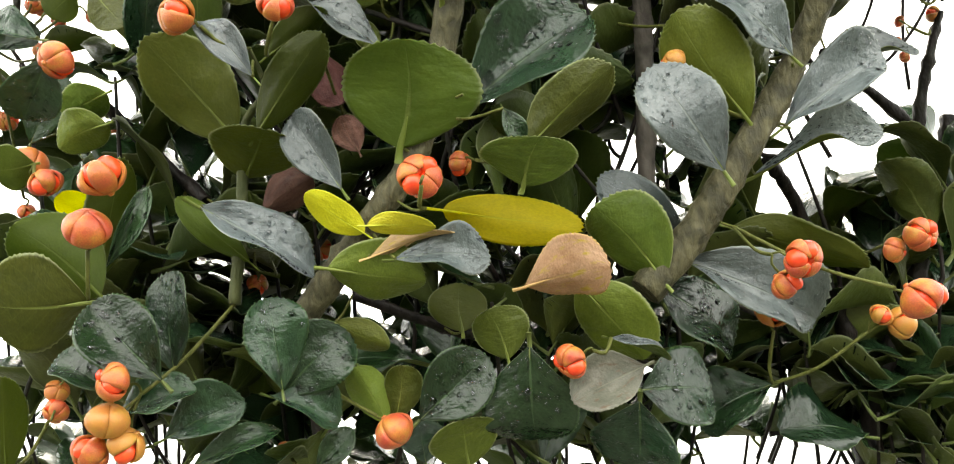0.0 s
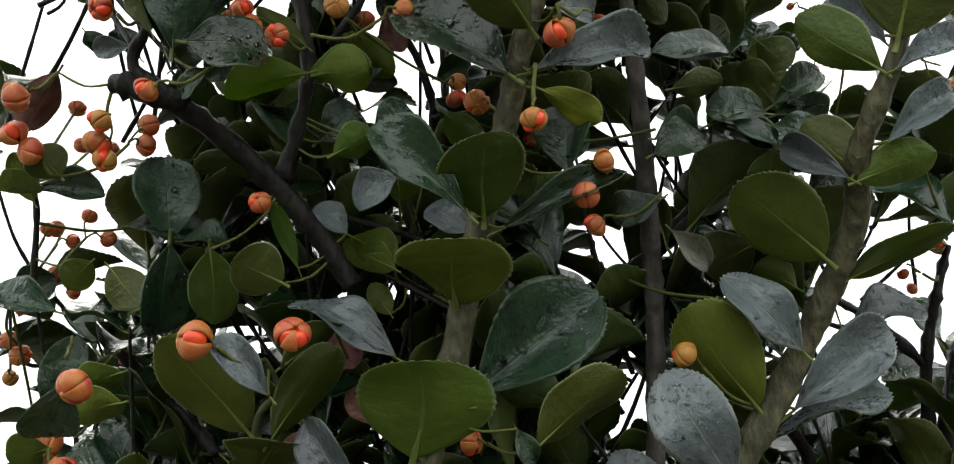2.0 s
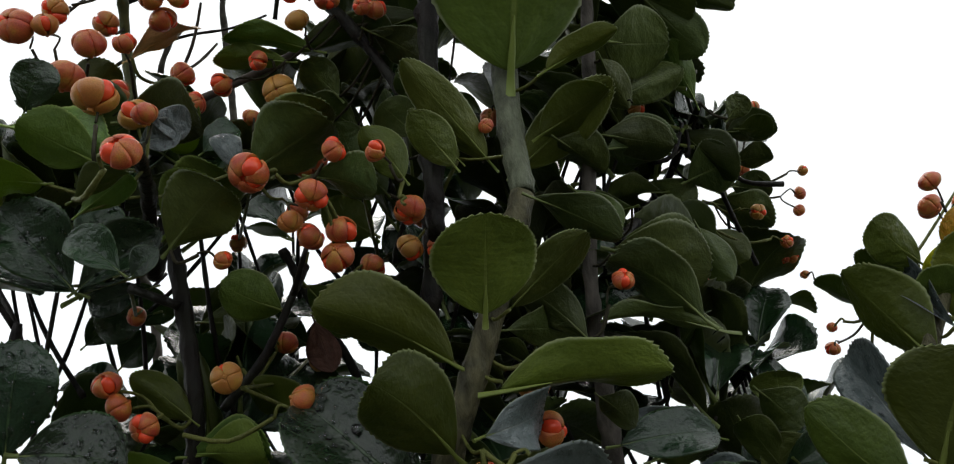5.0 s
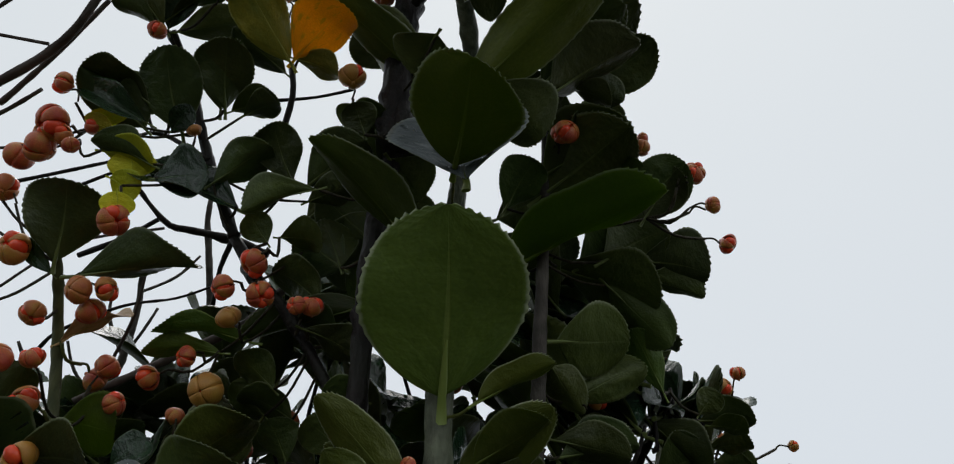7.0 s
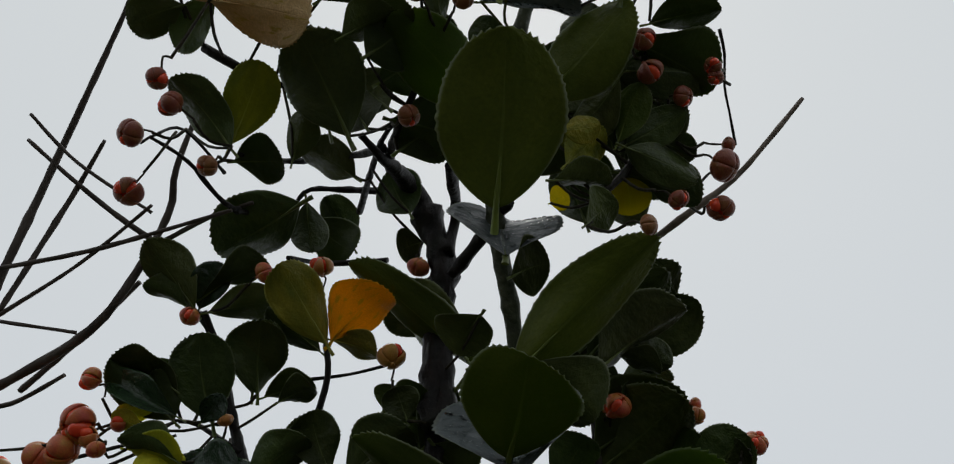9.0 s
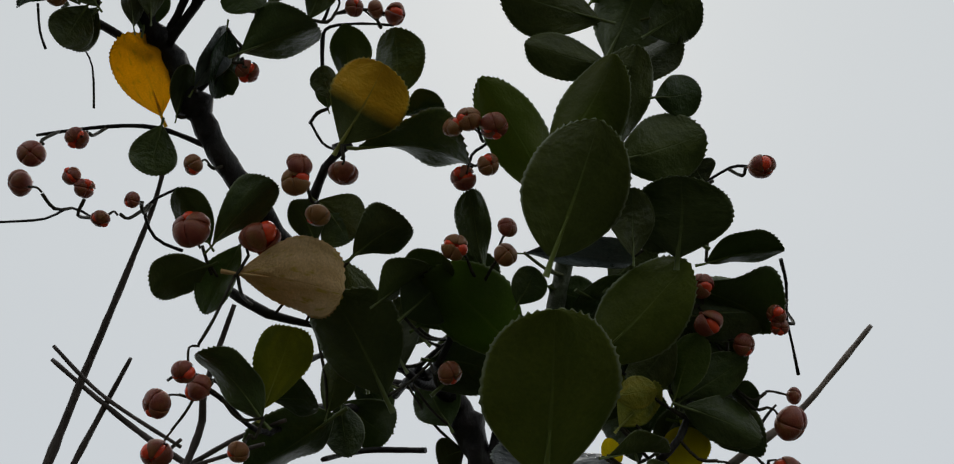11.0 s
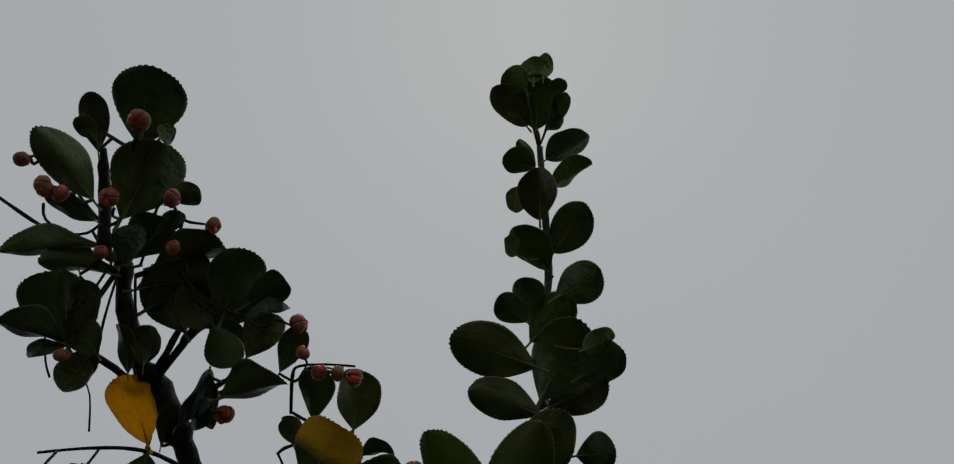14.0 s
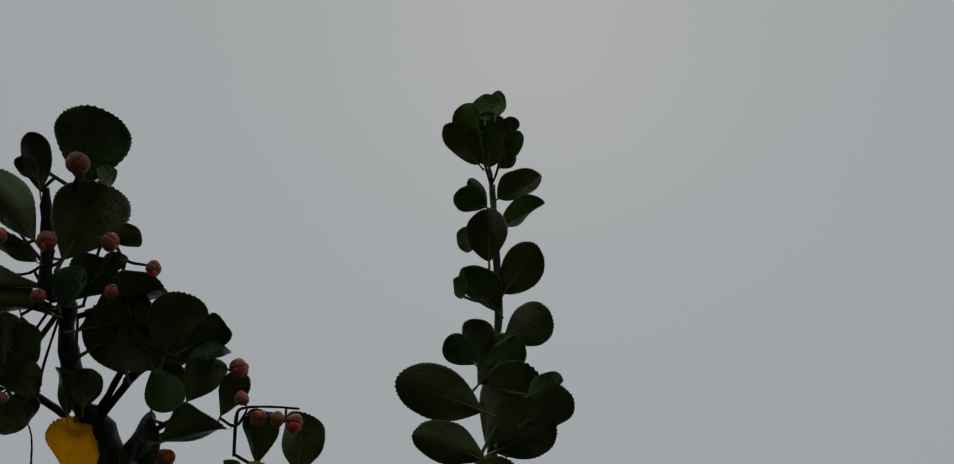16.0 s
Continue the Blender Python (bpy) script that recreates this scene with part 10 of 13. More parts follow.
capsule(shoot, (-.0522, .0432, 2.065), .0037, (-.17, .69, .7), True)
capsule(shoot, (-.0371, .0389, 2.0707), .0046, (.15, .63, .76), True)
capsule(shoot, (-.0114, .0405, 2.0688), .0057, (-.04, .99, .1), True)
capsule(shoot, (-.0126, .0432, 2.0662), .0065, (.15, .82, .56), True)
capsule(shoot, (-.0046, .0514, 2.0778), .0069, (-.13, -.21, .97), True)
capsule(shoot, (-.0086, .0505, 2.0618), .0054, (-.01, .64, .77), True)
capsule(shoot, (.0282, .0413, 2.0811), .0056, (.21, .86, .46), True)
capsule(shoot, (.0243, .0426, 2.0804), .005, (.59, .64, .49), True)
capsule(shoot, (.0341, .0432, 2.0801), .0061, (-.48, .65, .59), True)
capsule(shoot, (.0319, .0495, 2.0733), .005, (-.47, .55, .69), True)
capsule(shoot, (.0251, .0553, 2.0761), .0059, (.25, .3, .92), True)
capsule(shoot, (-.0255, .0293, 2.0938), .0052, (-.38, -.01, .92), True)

shoot = plant_shoot((.0636, .1095, 2.0246), "leafy spindle side shoot with red split capsules")
branch(shoot, "dark", [(.0636, .1095, 2.0246, .00097), (.0724, .1071, 2.0312, .00098), (.0803, .1107, 2.0522, .00071), (.0847, .102, 2.064, .00036)])
branch(shoot, "twig", [(.0714, .1192, 2.0389, .00144), (.0754, .1187, 2.0439, .00129), (.0778, .1178, 2.0489, .00082)])
branch(shoot, "dark", [(.1047, .0892, 2.0717, .00048), (.1061, .0955, 2.0686, .0004), (.1057, .1028, 2.0631, .0004), (.1073, .1107, 2.0594, .00033), (.1089, .1187, 2.0559, .0005)])
branch(shoot, "dark", [(.0846, .0703, 2.0821, .00039), (.0925, .0666, 2.0839, .00039), (.0973, .0681, 2.0855, .00039)])
branch(shoot, "dark", [(.0797, .1156, 2.0511, .00049), (.083, .1085, 2.0577, .00041), (.0843, .1036, 2.0619, .00041)])
branch(shoot, "dark", [(.0917, .1239, 2.0367, .0004), (.0971, .1214, 2.044, .0004), (.1013, .1212, 2.0483, .00033)])
leaf(shoot, (.0743, .0676, 2.0544), (.0761, .0513, 2.0646), .0226, (.01, .53, .85), "green")
leaf(shoot, (.0839, .0826, 2.0665), (.1031, .0799, 2.0658), .0119, (.08, .35, .93), "green")
leaf(shoot, (.0782, .0835, 2.0597), (.1009, .0979, 2.0555), .0194, (.11, .11, .99), "green")
leaf(shoot, (.0853, .0667, 2.0785), (.0825, .0618, 2.0812), .0099, (.16, .4, .9), "green")
leaf(shoot, (.0872, .0738, 2.0705), (.089, .0687, 2.0738), .0063, (.21, .58, .79), "green")
leaf(shoot, (.0747, .117, 2.0448), (.0799, .0989, 2.0568), .0116, (.17, .58, .8), "green")
leaf(shoot, (.0772, .1162, 2.0459), (.0926, .1016, 2.0553), .0125, (.21, .68, .7), "green")
leaf(shoot, (.0764, .1131, 2.0419), (.0944, .119, 2.0326), .0109, (.33, .38, .87), "green")
leaf(shoot, (.0744, .1139, 2.039), (.0746, .1202, 2.03), .0123, (-.01, .82, .58), "yellow")
leaf(shoot, (.0563, .1037, 2.0427), (.0688, .1017, 2.0425), .0109, (.09, .48, .87), "yellowing")
leaf(shoot, (.0534, .1162, 2.033), (.0585, .1145, 2.0337), .0072, (.08, .58, .81), "yellow")
leaf(shoot, (.0655, .1023, 2.0428), (.075, .0966, 2.056), .0131, (-.22, .83, .52), "green")
leaf(shoot, (.0888, .1072, 2.0443), (.0935, .11, 2.0403), .0052, (.37, .51, .78), "green")
leaf(shoot, (.0355, .0803, 2.0553), (.0409, .0729, 2.0602), .0093, (.03, .56, .83), "green")
leaf(shoot, (.0582, .0949, 2.0455), (.0673, .0908, 2.057), .0097, (-.26, .83, .5), "green")
leaf(shoot, (.0572, .0988, 2.0468), (.0789, .0966, 2.0568), .0199, (-.4, .16, .9), "green")
leaf(shoot, (.0579, .1032, 2.033), (.0688, .0984, 2.0414), .0113, (-.25, .67, .7), "yellowing")
leaf(shoot, (.054, .0998, 2.0231), (.0689, .1049, 2.0261), .0119, (-.16, -.09, .98), "green")
leaf(shoot, (.0611, .1076, 2.0139), (.0701, .1073, 2.0213), .0122, (-.59, .34, .73), "green")
leaf(shoot, (.0517, .0875, 2.0643), (.062, .0985, 2.0646), .0201, (.11, -.13, .99), "green")
leaf(shoot, (.0741, .0963, 2.0628), (.0822, .0942, 2.0718), .0119, (-.48, .65, .58), "green")
leaf(shoot, (.0635, .062, 2.0506), (.0652, .0537, 2.0649), .01, (-.07, .86, .51), "green")
leaf(shoot, (.0728, .1115, 2.0488), (.0641, .0985, 2.0556), .0148, (.08, .42, .9), "green")
leaf(shoot, (.0755, .1088, 2.0467), (.0904, .1023, 2.0501), .013, (-.02, .42, .91), "green")
leaf(shoot, (.0731, .1135, 2.0406), (.0892, .1159, 2.0355), .0147, (.22, .42, .88), "green")
leaf(shoot, (.0636, .1299, 2.0388), (.0573, .1186, 2.0553), .0155, (.1, .8, .59), "green")
leaf(shoot, (.0676, .1223, 2.0339), (.0819, .12, 2.0443), .0166, (-.37, .66, .65), "green")
leaf(shoot, (.0592, .1177, 2.0427), (.0727, .1223, 2.0466), .0151, (-.35, .26, .9), "green")
leaf(shoot, (.0858, .1069, 2.0444), (.0934, .1097, 2.0401), .0094, (.35, .37, .86), "green")
leaf(shoot, (.0845, .1009, 2.0555), (.0938, .1106, 2.0542), .0116, (-.14, .27, .95), "green")
stalk(shoot, (.085, .102, 2.064), (.0824, .0893, 2.0606), -.0029, .00058, True)
stalk(shoot, (.082, .089, 2.061), (.0817, .0852, 2.0594), .0011, .00041, True)
stalk(shoot, (.078, .084, 2.06), (.0803, .0869, 2.0561), -.0029, .00058, True)
stalk(shoot, (.08, .087, 2.056), (.0814, .0887, 2.0544), .0006, .00041, True)
stalk(shoot, (.085, .101, 2.056), (.0878, .0985, 2.0527), -.0029, .00058, True)
stalk(shoot, (.088, .098, 2.053), (.0896, .0971, 2.0511), .0008, .00041, True)
stalk(shoot, (.106, .102, 2.064), (.102, .0956, 2.056), -.0029, .00058, True)
stalk(shoot, (.102, .096, 2.056), (.1002, .0927, 2.0523), .0009, .00041, True)
stalk(shoot, (.089, .107, 2.044), (.095, .1079, 2.0387), -.0029, .00058, True)
stalk(shoot, (.095, .108, 2.039), (.0975, .1082, 2.0364), .0003, .00041, True)
stalk(shoot, (.089, .107, 2.044), (.0958, .1071, 2.0427), -.0029, .00058, True)
stalk(shoot, (.096, .107, 2.043), (.1008, .107, 2.0415), .0013, .00041, True)
stalk(shoot, (.092, .124, 2.037), (.0951, .1197, 2.0309), -.0029, .00058, True)
stalk(shoot, (.095, .12, 2.031), (.0969, .1176, 2.028), .0005, .00041, True)
stalk(shoot, (.061, .108, 2.014), (.0701, .1022, 2.0069), -.0029, .00058, True)
stalk(shoot, (.07, .102, 2.007), (.0736, .1002, 2.0042), .0009, .00041, True)
stalk(shoot, (.072, .107, 2.031), (.0801, .1066, 2.024), -.0029, .00058, True)
stalk(shoot, (.08, .107, 2.024), (.0836, .1064, 2.0208), .0008, .00041, True)
stalk(shoot, (.092, .067, 2.084), (.095, .0629, 2.0793), -.0029, .00058, True)
stalk(shoot, (.095, .063, 2.079), (.0966, .0606, 2.0764), .0006, .00041, True)
stalk(shoot, (.106, .099, 2.066), (.1017, .0934, 2.058), -.0029, .00058, True)
stalk(shoot, (.102, .093, 2.058), (.0998, .0906, 2.0545), .0008, .00041, True)
stalk(shoot, (.085, .07, 2.082), (.076, .0803, 2.0649), -.0022, .00055, True)
stalk(shoot, (.085, .07, 2.082), (.0837, .0812, 2.0653), -.002, .00055, True)
stalk(shoot, (.086, .07, 2.082), (.0853, .0667, 2.0785), -.0005, .00065, True)
stalk(shoot, (.085, .07, 2.082), (.0872, .0738, 2.0705), -.0012, .00055, True)
stalk(shoot, (.076, .108, 2.039), (.0744, .1139, 2.039), -.0006, .00065, True)
stalk(shoot, (.068, .108, 2.028), (.0563, .1037, 2.0427), -.0019, .00055, True)
stalk(shoot, (.064, .11, 2.025), (.0534, .1162, 2.033), -.0015, .00055, True)
stalk(shoot, (.075, .108, 2.038), (.0655, .1023, 2.0428), -.0012, .00055, True)
stalk(shoot, (.079, .11, 2.048), (.0888, .1072, 2.0443), -.0011, .00065, True)
stalk(shoot, (.075, .108, 2.037), (.0582, .0949, 2.0455), -.0023, .00055, True)
stalk(shoot, (.065, .109, 2.026), (.0579, .1032, 2.033), -.0012, .00065, True)
stalk(shoot, (.064, .11, 2.025), (.054, .0998, 2.0231), -.0014, .00055, True)
stalk(shoot, (.064, .11, 2.025), (.0611, .1076, 2.0139), -.0011, .00065, True)
stalk(shoot, (.084, .102, 2.063), (.0741, .0963, 2.0628), -.0012, .00055, True)
stalk(shoot, (.085, .07, 2.082), (.0648, .0726, 2.0609), -.0029, .00055, True)
stalk(shoot, (.078, .11, 2.047), (.0728, .1115, 2.0488), -.0006, .00065, True)
stalk(shoot, (.071, .119, 2.039), (.0636, .1299, 2.0388), -.0013, .00055, True)
stalk(shoot, (.071, .119, 2.039), (.0676, .1223, 2.0339), -.0007, .00065, True)
stalk(shoot, (.071, .119, 2.039), (.0592, .1177, 2.0427), -.0013, .00055, True)
stalk(shoot, (.083, .105, 2.059), (.0845, .1009, 2.0555), -.0006, .00065, True)
capsule(shoot, (.0813, .0829, 2.0588), .006, (.17, .95, .26), True)
capsule(shoot, (.0821, .0885, 2.0514), .0067, (-.39, -.64, .66), True)
capsule(shoot, (.091, .0961, 2.0498), .0054, (-.66, .48, .58), True)
capsule(shoot, (.0996, .0917, 2.0511), .004, (.35, .58, .74), True)
capsule(shoot, (.1, .1085, 2.0342), .0083, (-.74, -.09, .67), True)
capsule(shoot, (.1024, .107, 2.0411), .004, (-.97, .01, .23), True)
capsule(shoot, (.098, .1162, 2.026), .0066, (-.43, .53, .73), True)
capsule(shoot, (.0749, .0994, 2.0032), .0047, (-.72, .42, .55), True)
capsule(shoot, (.0851, .1063, 2.0194), .005, (-.73, .05, .68), True)
capsule(shoot, (.0975, .0593, 2.0747), .0059, (-.39, .57, .72), True)
capsule(shoot, (.0991, .0895, 2.0532), .0045, (.39, .57, .72), True)

shoot = plant_shoot((-.052, .0024, 2.1241), "top spindle sprig with dark leaves and tiny capsules")
branch(shoot, "dark", [(-.0573, .0012, 2.1245, .00107), (-.0663, -.0041, 2.1272, .00071), (-.0767, -.0064, 2.1279, .00053)])
branch(shoot, "dark", [(-.052, .0024, 2.1241, .00089), (-.04, .0002, 2.1263, .00071)])
branch(shoot, "dark", [(-.0894, -.0196, 2.1366, .00053), (-.0803, -.0135, 2.1327, .00053), (-.072, -.0085, 2.1298, .00044)])
branch(shoot, "dark", [(-.0766, -.0171, 2.1359, .00044), (-.0766, -.0132, 2.1332, .00044), (-.0703, -.0103, 2.1299, .00044), (-.0642, -.0095, 2.1306, .00044), (-.0604, -.0109, 2.1333, .00044)])
branch(shoot, "twig", [(-.0585, -.0303, 2.1506, .00053), (-.0508, -.0256, 2.1474, .00053), (-.0449, -.0205, 2.1433, .00053), (-.042, -.017, 2.1404, .00053)])
branch(shoot, "dark", [(-.0411, -.015, 2.1387, .00044), (-.0444, -.0125, 2.1363, .00044), (-.0476, -.0052, 2.13, .00044), (-.0505, .0002, 2.1257, .00044)])
branch(shoot, "dark", [(-.0399, -.0138, 2.1378, .00044), (-.037, -.0095, 2.1344, .00044), (-.0305, -.008, 2.1336, .00035)])
branch(shoot, "dark", [(-.037, -.0095, 2.1344, .00044), (-.0387, -.0053, 2.1307, .00035)])
branch(shoot, "twig", [(-.0605, -.0105, 2.133, .00053), (-.0661, -.0172, 2.1377, .00044), (-.0707, -.0228, 2.1431, .00044), (-.0731, -.0262, 2.1451, .00035), (-.08, -.0278, 2.1445, .00035)])
leaf(shoot, (-.0475, -.0271, 2.1472), (-.0418, -.0465, 2.1587), .0202, (-.39, .38, .84), "green")
leaf(shoot, (-.0539, -.0125, 2.1321), (-.0386, -.0308, 2.1432), .0203, (-.32, .27, .91), "green")
leaf(shoot, (-.0371, -.0345, 2.1397), (-.0344, -.0335, 2.1455), .0061, (-.9, .15, .4), "green")
leaf(shoot, (-.0589, -.0281, 2.1445), (-.0585, -.0428, 2.1529), .0082, (-.39, .45, .8), "green")
leaf(shoot, (-.059, -.0314, 2.1458), (-.0636, -.0373, 2.1484), .006, (-.29, .56, .78), "green")
leaf(shoot, (-.0609, -.0176, 2.1351), (-.0738, -.0375, 2.1443), .0121, (-.13, .48, .87), "green")
leaf(shoot, (-.0391, -.0192, 2.134), (-.028, -.0194, 2.1327), .0072, (.12, .18, .98), "green")
leaf(shoot, (-.0439, -.0089, 2.1282), (-.0349, -.0148, 2.1315), .0058, (-.21, .21, .95), "green")
leaf(shoot, (-.0529, -.0048, 2.1213), (-.0476, -.011, 2.1305), .0092, (.31, -.7, -.65), "green")
leaf(shoot, (-.0448, -.002, 2.1236), (-.0233, -.0073, 2.1251), .013, (-.04, .11, .99), "green")
leaf(shoot, (-.0245, .008, 2.1109), (-.0149, -.0087, 2.1209), .0158, (-.23, .4, .89), "green")
leaf(shoot, (-.0184, .0059, 2.1133), (-.0049, -.0005, 2.1164), .0094, (-.1, .25, .96), "green")
leaf(shoot, (-.0168, .0065, 2.1098), (-.0051, .0076, 2.1133), .0076, (.11, -.99, -.02), "green")
leaf(shoot, (-.0509, .0034, 2.1197), (-.0253, .0006, 2.1186), .0146, (.07, .27, .96), "green")
leaf(shoot, (-.0356, .0003, 2.1237), (-.0315, .0112, 2.1101), .013, (-.28, .79, .54), "green")
leaf(shoot, (-.0598, -.007, 2.1276), (-.0859, -.0118, 2.1215), .008, (-.24, .11, .96), "green")
leaf(shoot, (-.0574, -.0009, 2.1222), (-.0759, -.0081, 2.1211), .0095, (-.18, .31, .94), "green")
leaf(shoot, (-.0682, .0092, 2.1048), (-.0742, -.0089, 2.1144), .0186, (-.49, .53, .69), "green")
leaf(shoot, (-.0653, -.0004, 2.1075), (-.0678, -.0063, 2.1188), .0053, (-.46, .82, .33), "green")
leaf(shoot, (-.0638, .0076, 2.1066), (-.0606, -.006, 2.1147), .0082, (-.31, .43, .85), "green")
leaf(shoot, (-.0595, .0121, 2.1024), (-.0638, .0025, 2.1073), .0095, (-.52, .56, .65), "green")
leaf(shoot, (-.0603, -.0136, 2.1308), (-.0727, -.0222, 2.1328), .007, (-.19, .48, .86), "green")
leaf(shoot, (-.0668, .0102, 2.1047), (-.085, 0, 2.1058), .0105, (-.11, .3, .95), "green")
leaf(shoot, (-.0666, .0076, 2.1025), (-.0792, .0095, 2.1026), .0052, (-.14, -.95, -.28), "green")
leaf(shoot, (-.062, .0115, 2.1025), (-.068, .0169, 2.0939), .0105, (-.44, .6, .67), "green")
leaf(shoot, (-.0472, .0161, 2.1009), (-.0443, .0055, 2.1073), .0074, (-.32, .42, .85), "green")
leaf(shoot, (-.0514, .0169, 2.0995), (-.0519, .0041, 2.1068), .0067, (-.37, .47, .8), "green")
leaf(shoot, (-.0274, .0093, 2.1103), (-.0204, .0167, 2.101), .0107, (-.12, .82, .56), "green")
leaf(shoot, (-.0183, .0172, 2.1039), (-.0091, .0063, 2.1105), .0113, (-.14, .42, .9), "green")
leaf(shoot, (-.0268, .0256, 2.0968), (-.0062, .0213, 2.0975), .0156, (.04, .31, .95), "green")
leaf(shoot, (-.0093, .0217, 2.1021), (-.0019, .011, 2.1086), .0081, (-.16, .43, .89), "green")
leaf(shoot, (-.0046, .0365, 2.0874), (-.0063, .0288, 2.0917), .0064, (-.28, .51, .81), "green")
stalk(shoot, (-.061, -.018, 2.135), (-.0642, -.0244, 2.1301), -.0029, .00058, True)
stalk(shoot, (-.064, -.024, 2.13), (-.0661, -.0282, 2.1273), .001, .00041, True)
stalk(shoot, (-.054, -.013, 2.132), (-.0517, -.0198, 2.1288), -.0029, .00058, True)
stalk(shoot, (-.052, -.02, 2.129), (-.0505, -.024, 2.1269), .001, .00041, True)
stalk(shoot, (-.04, -.017, 2.136), (-.0366, -.0208, 2.1312), -.0029, .00058, True)
stalk(shoot, (-.037, -.021, 2.131), (-.034, -.023, 2.1279), .0008, .00041, True)
stalk(shoot, (-.03, -.008, 2.134), (-.0254, -.0134, 2.1262), -.0029, .00058, True)
stalk(shoot, (-.025, -.013, 2.126), (-.0231, -.0159, 2.1226), .0008, .00041, True)
stalk(shoot, (-.053, -.005, 2.121), (-.053, -.0096, 2.1189), -.0029, .00058, True)
stalk(shoot, (-.053, -.01, 2.119), (-.0531, -.013, 2.1171), .0011, .00041, True)
stalk(shoot, (-.036, 0, 2.124), (-.0344, -.0076, 2.1203), -.0029, .00058, True)
stalk(shoot, (-.034, -.008, 2.12), (-.0337, -.0122, 2.1183), .0011, .00041, True)
stalk(shoot, (-.017, .006, 2.11), (-.0078, .0069, 2.1076), -.0029, .00058, True)
stalk(shoot, (-.008, .007, 2.108), (-.0034, .0071, 2.1065), .0012, .00041, True)
stalk(shoot, (-.009, .021, 2.101), (-.0015, .0195, 2.1004), -.0029, .00058, True)
stalk(shoot, (-.002, .02, 2.1), (-.0007, .0144, 2.1012), .0016, .00041, True)
stalk(shoot, (-.002, .02, 2.1), (.0019, .0185, 2.0992), .0012, .00041, True)
stalk(shoot, (-.002, .02, 2.1), (.0067, .0193, 2.0992), .0013, .00041, True)
stalk(shoot, (-.002, .02, 2.1), (.0109, .0207, 2.0988), .0013, .00041, True)
stalk(shoot, (-.057, .001, 2.125), (-.0642, .0056, 2.1049), -.0029, .00058, True)
stalk(shoot, (-.064, .006, 2.105), (-.0658, .0066, 2.1002), .0007, .00041, True)
stalk(shoot, (-.076, -.027, 2.145), (-.074, -.0322, 2.137), -.0029, .00058, True)
stalk(shoot, (-.074, -.032, 2.137), (-.073, -.0351, 2.1328), .0008, .00041, True)
stalk(shoot, (-.061, -.018, 2.135), (-.063, -.0234, 2.1309), -.0029, .00058, True)
stalk(shoot, (-.063, -.023, 2.131), (-.0665, -.029, 2.1282), .0011, .00041, True)
stalk(shoot, (-.063, -.023, 2.131), (-.0629, -.0266, 2.1275), .0008, .00041, True)
stalk(shoot, (-.05, -.025, 2.147), (-.0445, -.0345, 2.1432), -.0029, .00058, True)
stalk(shoot, (-.045, -.034, 2.143), (-.0424, -.0381, 2.1417), .0011, .00041, True)
stalk(shoot, (-.06, -.011, 2.133), (-.0539, -.0125, 2.1321), -.0007, .00065, True)
stalk(shoot, (-.046, -.021, 2.144), (-.0371, -.0345, 2.1397), -.0016, .00055, True)
stalk(shoot, (-.056, -.029, 2.15), (-.0589, -.0281, 2.1445), -.0006, .00065, True)
stalk(shoot, (-.047, -.007, 2.132), (-.0439, -.0089, 2.1282), -.0005, .00065, True)
stalk(shoot, (-.05, 0, 2.126), (-.0529, -.0048, 2.1213), -.0007, .00065, True)
stalk(shoot, (-.04, 0, 2.126), (-.0245, .008, 2.1109), -.0023, .00055, True)
stalk(shoot, (-.04, 0, 2.126), (-.0168, .0065, 2.1098), -.0029, .00055, True)
stalk(shoot, (-.04, 0, 2.126), (-.0356, .0003, 2.1237), -.0005, .00065, True)
stalk(shoot, (-.063, -.01, 2.131), (-.0598, -.007, 2.1276), -.0006, .00065, True)
stalk(shoot, (-.058, .001, 2.125), (-.0682, .0092, 2.1048), -.0024, .00055, True)
stalk(shoot, (-.06, 0, 2.125), (-.0653, -.0004, 2.1075), -.0019, .00055, True)
stalk(shoot, (-.057, .001, 2.125), (-.0595, .0121, 2.1024), -.0025, .00055, True)
stalk(shoot, (-.052, .002, 2.124), (-.0472, .0161, 2.1009), -.0027, .00055, True)
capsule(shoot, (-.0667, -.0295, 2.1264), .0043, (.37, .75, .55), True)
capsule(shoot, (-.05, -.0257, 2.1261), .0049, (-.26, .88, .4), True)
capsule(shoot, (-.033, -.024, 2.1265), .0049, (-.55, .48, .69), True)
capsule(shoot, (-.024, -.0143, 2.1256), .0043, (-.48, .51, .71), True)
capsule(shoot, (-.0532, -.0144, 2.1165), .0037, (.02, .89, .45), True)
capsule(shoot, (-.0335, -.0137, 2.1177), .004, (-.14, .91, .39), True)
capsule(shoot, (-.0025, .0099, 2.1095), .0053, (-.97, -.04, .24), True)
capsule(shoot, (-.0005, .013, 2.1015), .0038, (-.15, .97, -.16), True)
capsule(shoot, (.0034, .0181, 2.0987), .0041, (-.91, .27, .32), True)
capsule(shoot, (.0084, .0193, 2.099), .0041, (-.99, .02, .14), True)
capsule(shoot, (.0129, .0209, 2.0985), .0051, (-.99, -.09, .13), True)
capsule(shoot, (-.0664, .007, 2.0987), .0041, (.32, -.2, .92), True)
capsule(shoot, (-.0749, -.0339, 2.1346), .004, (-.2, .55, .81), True)
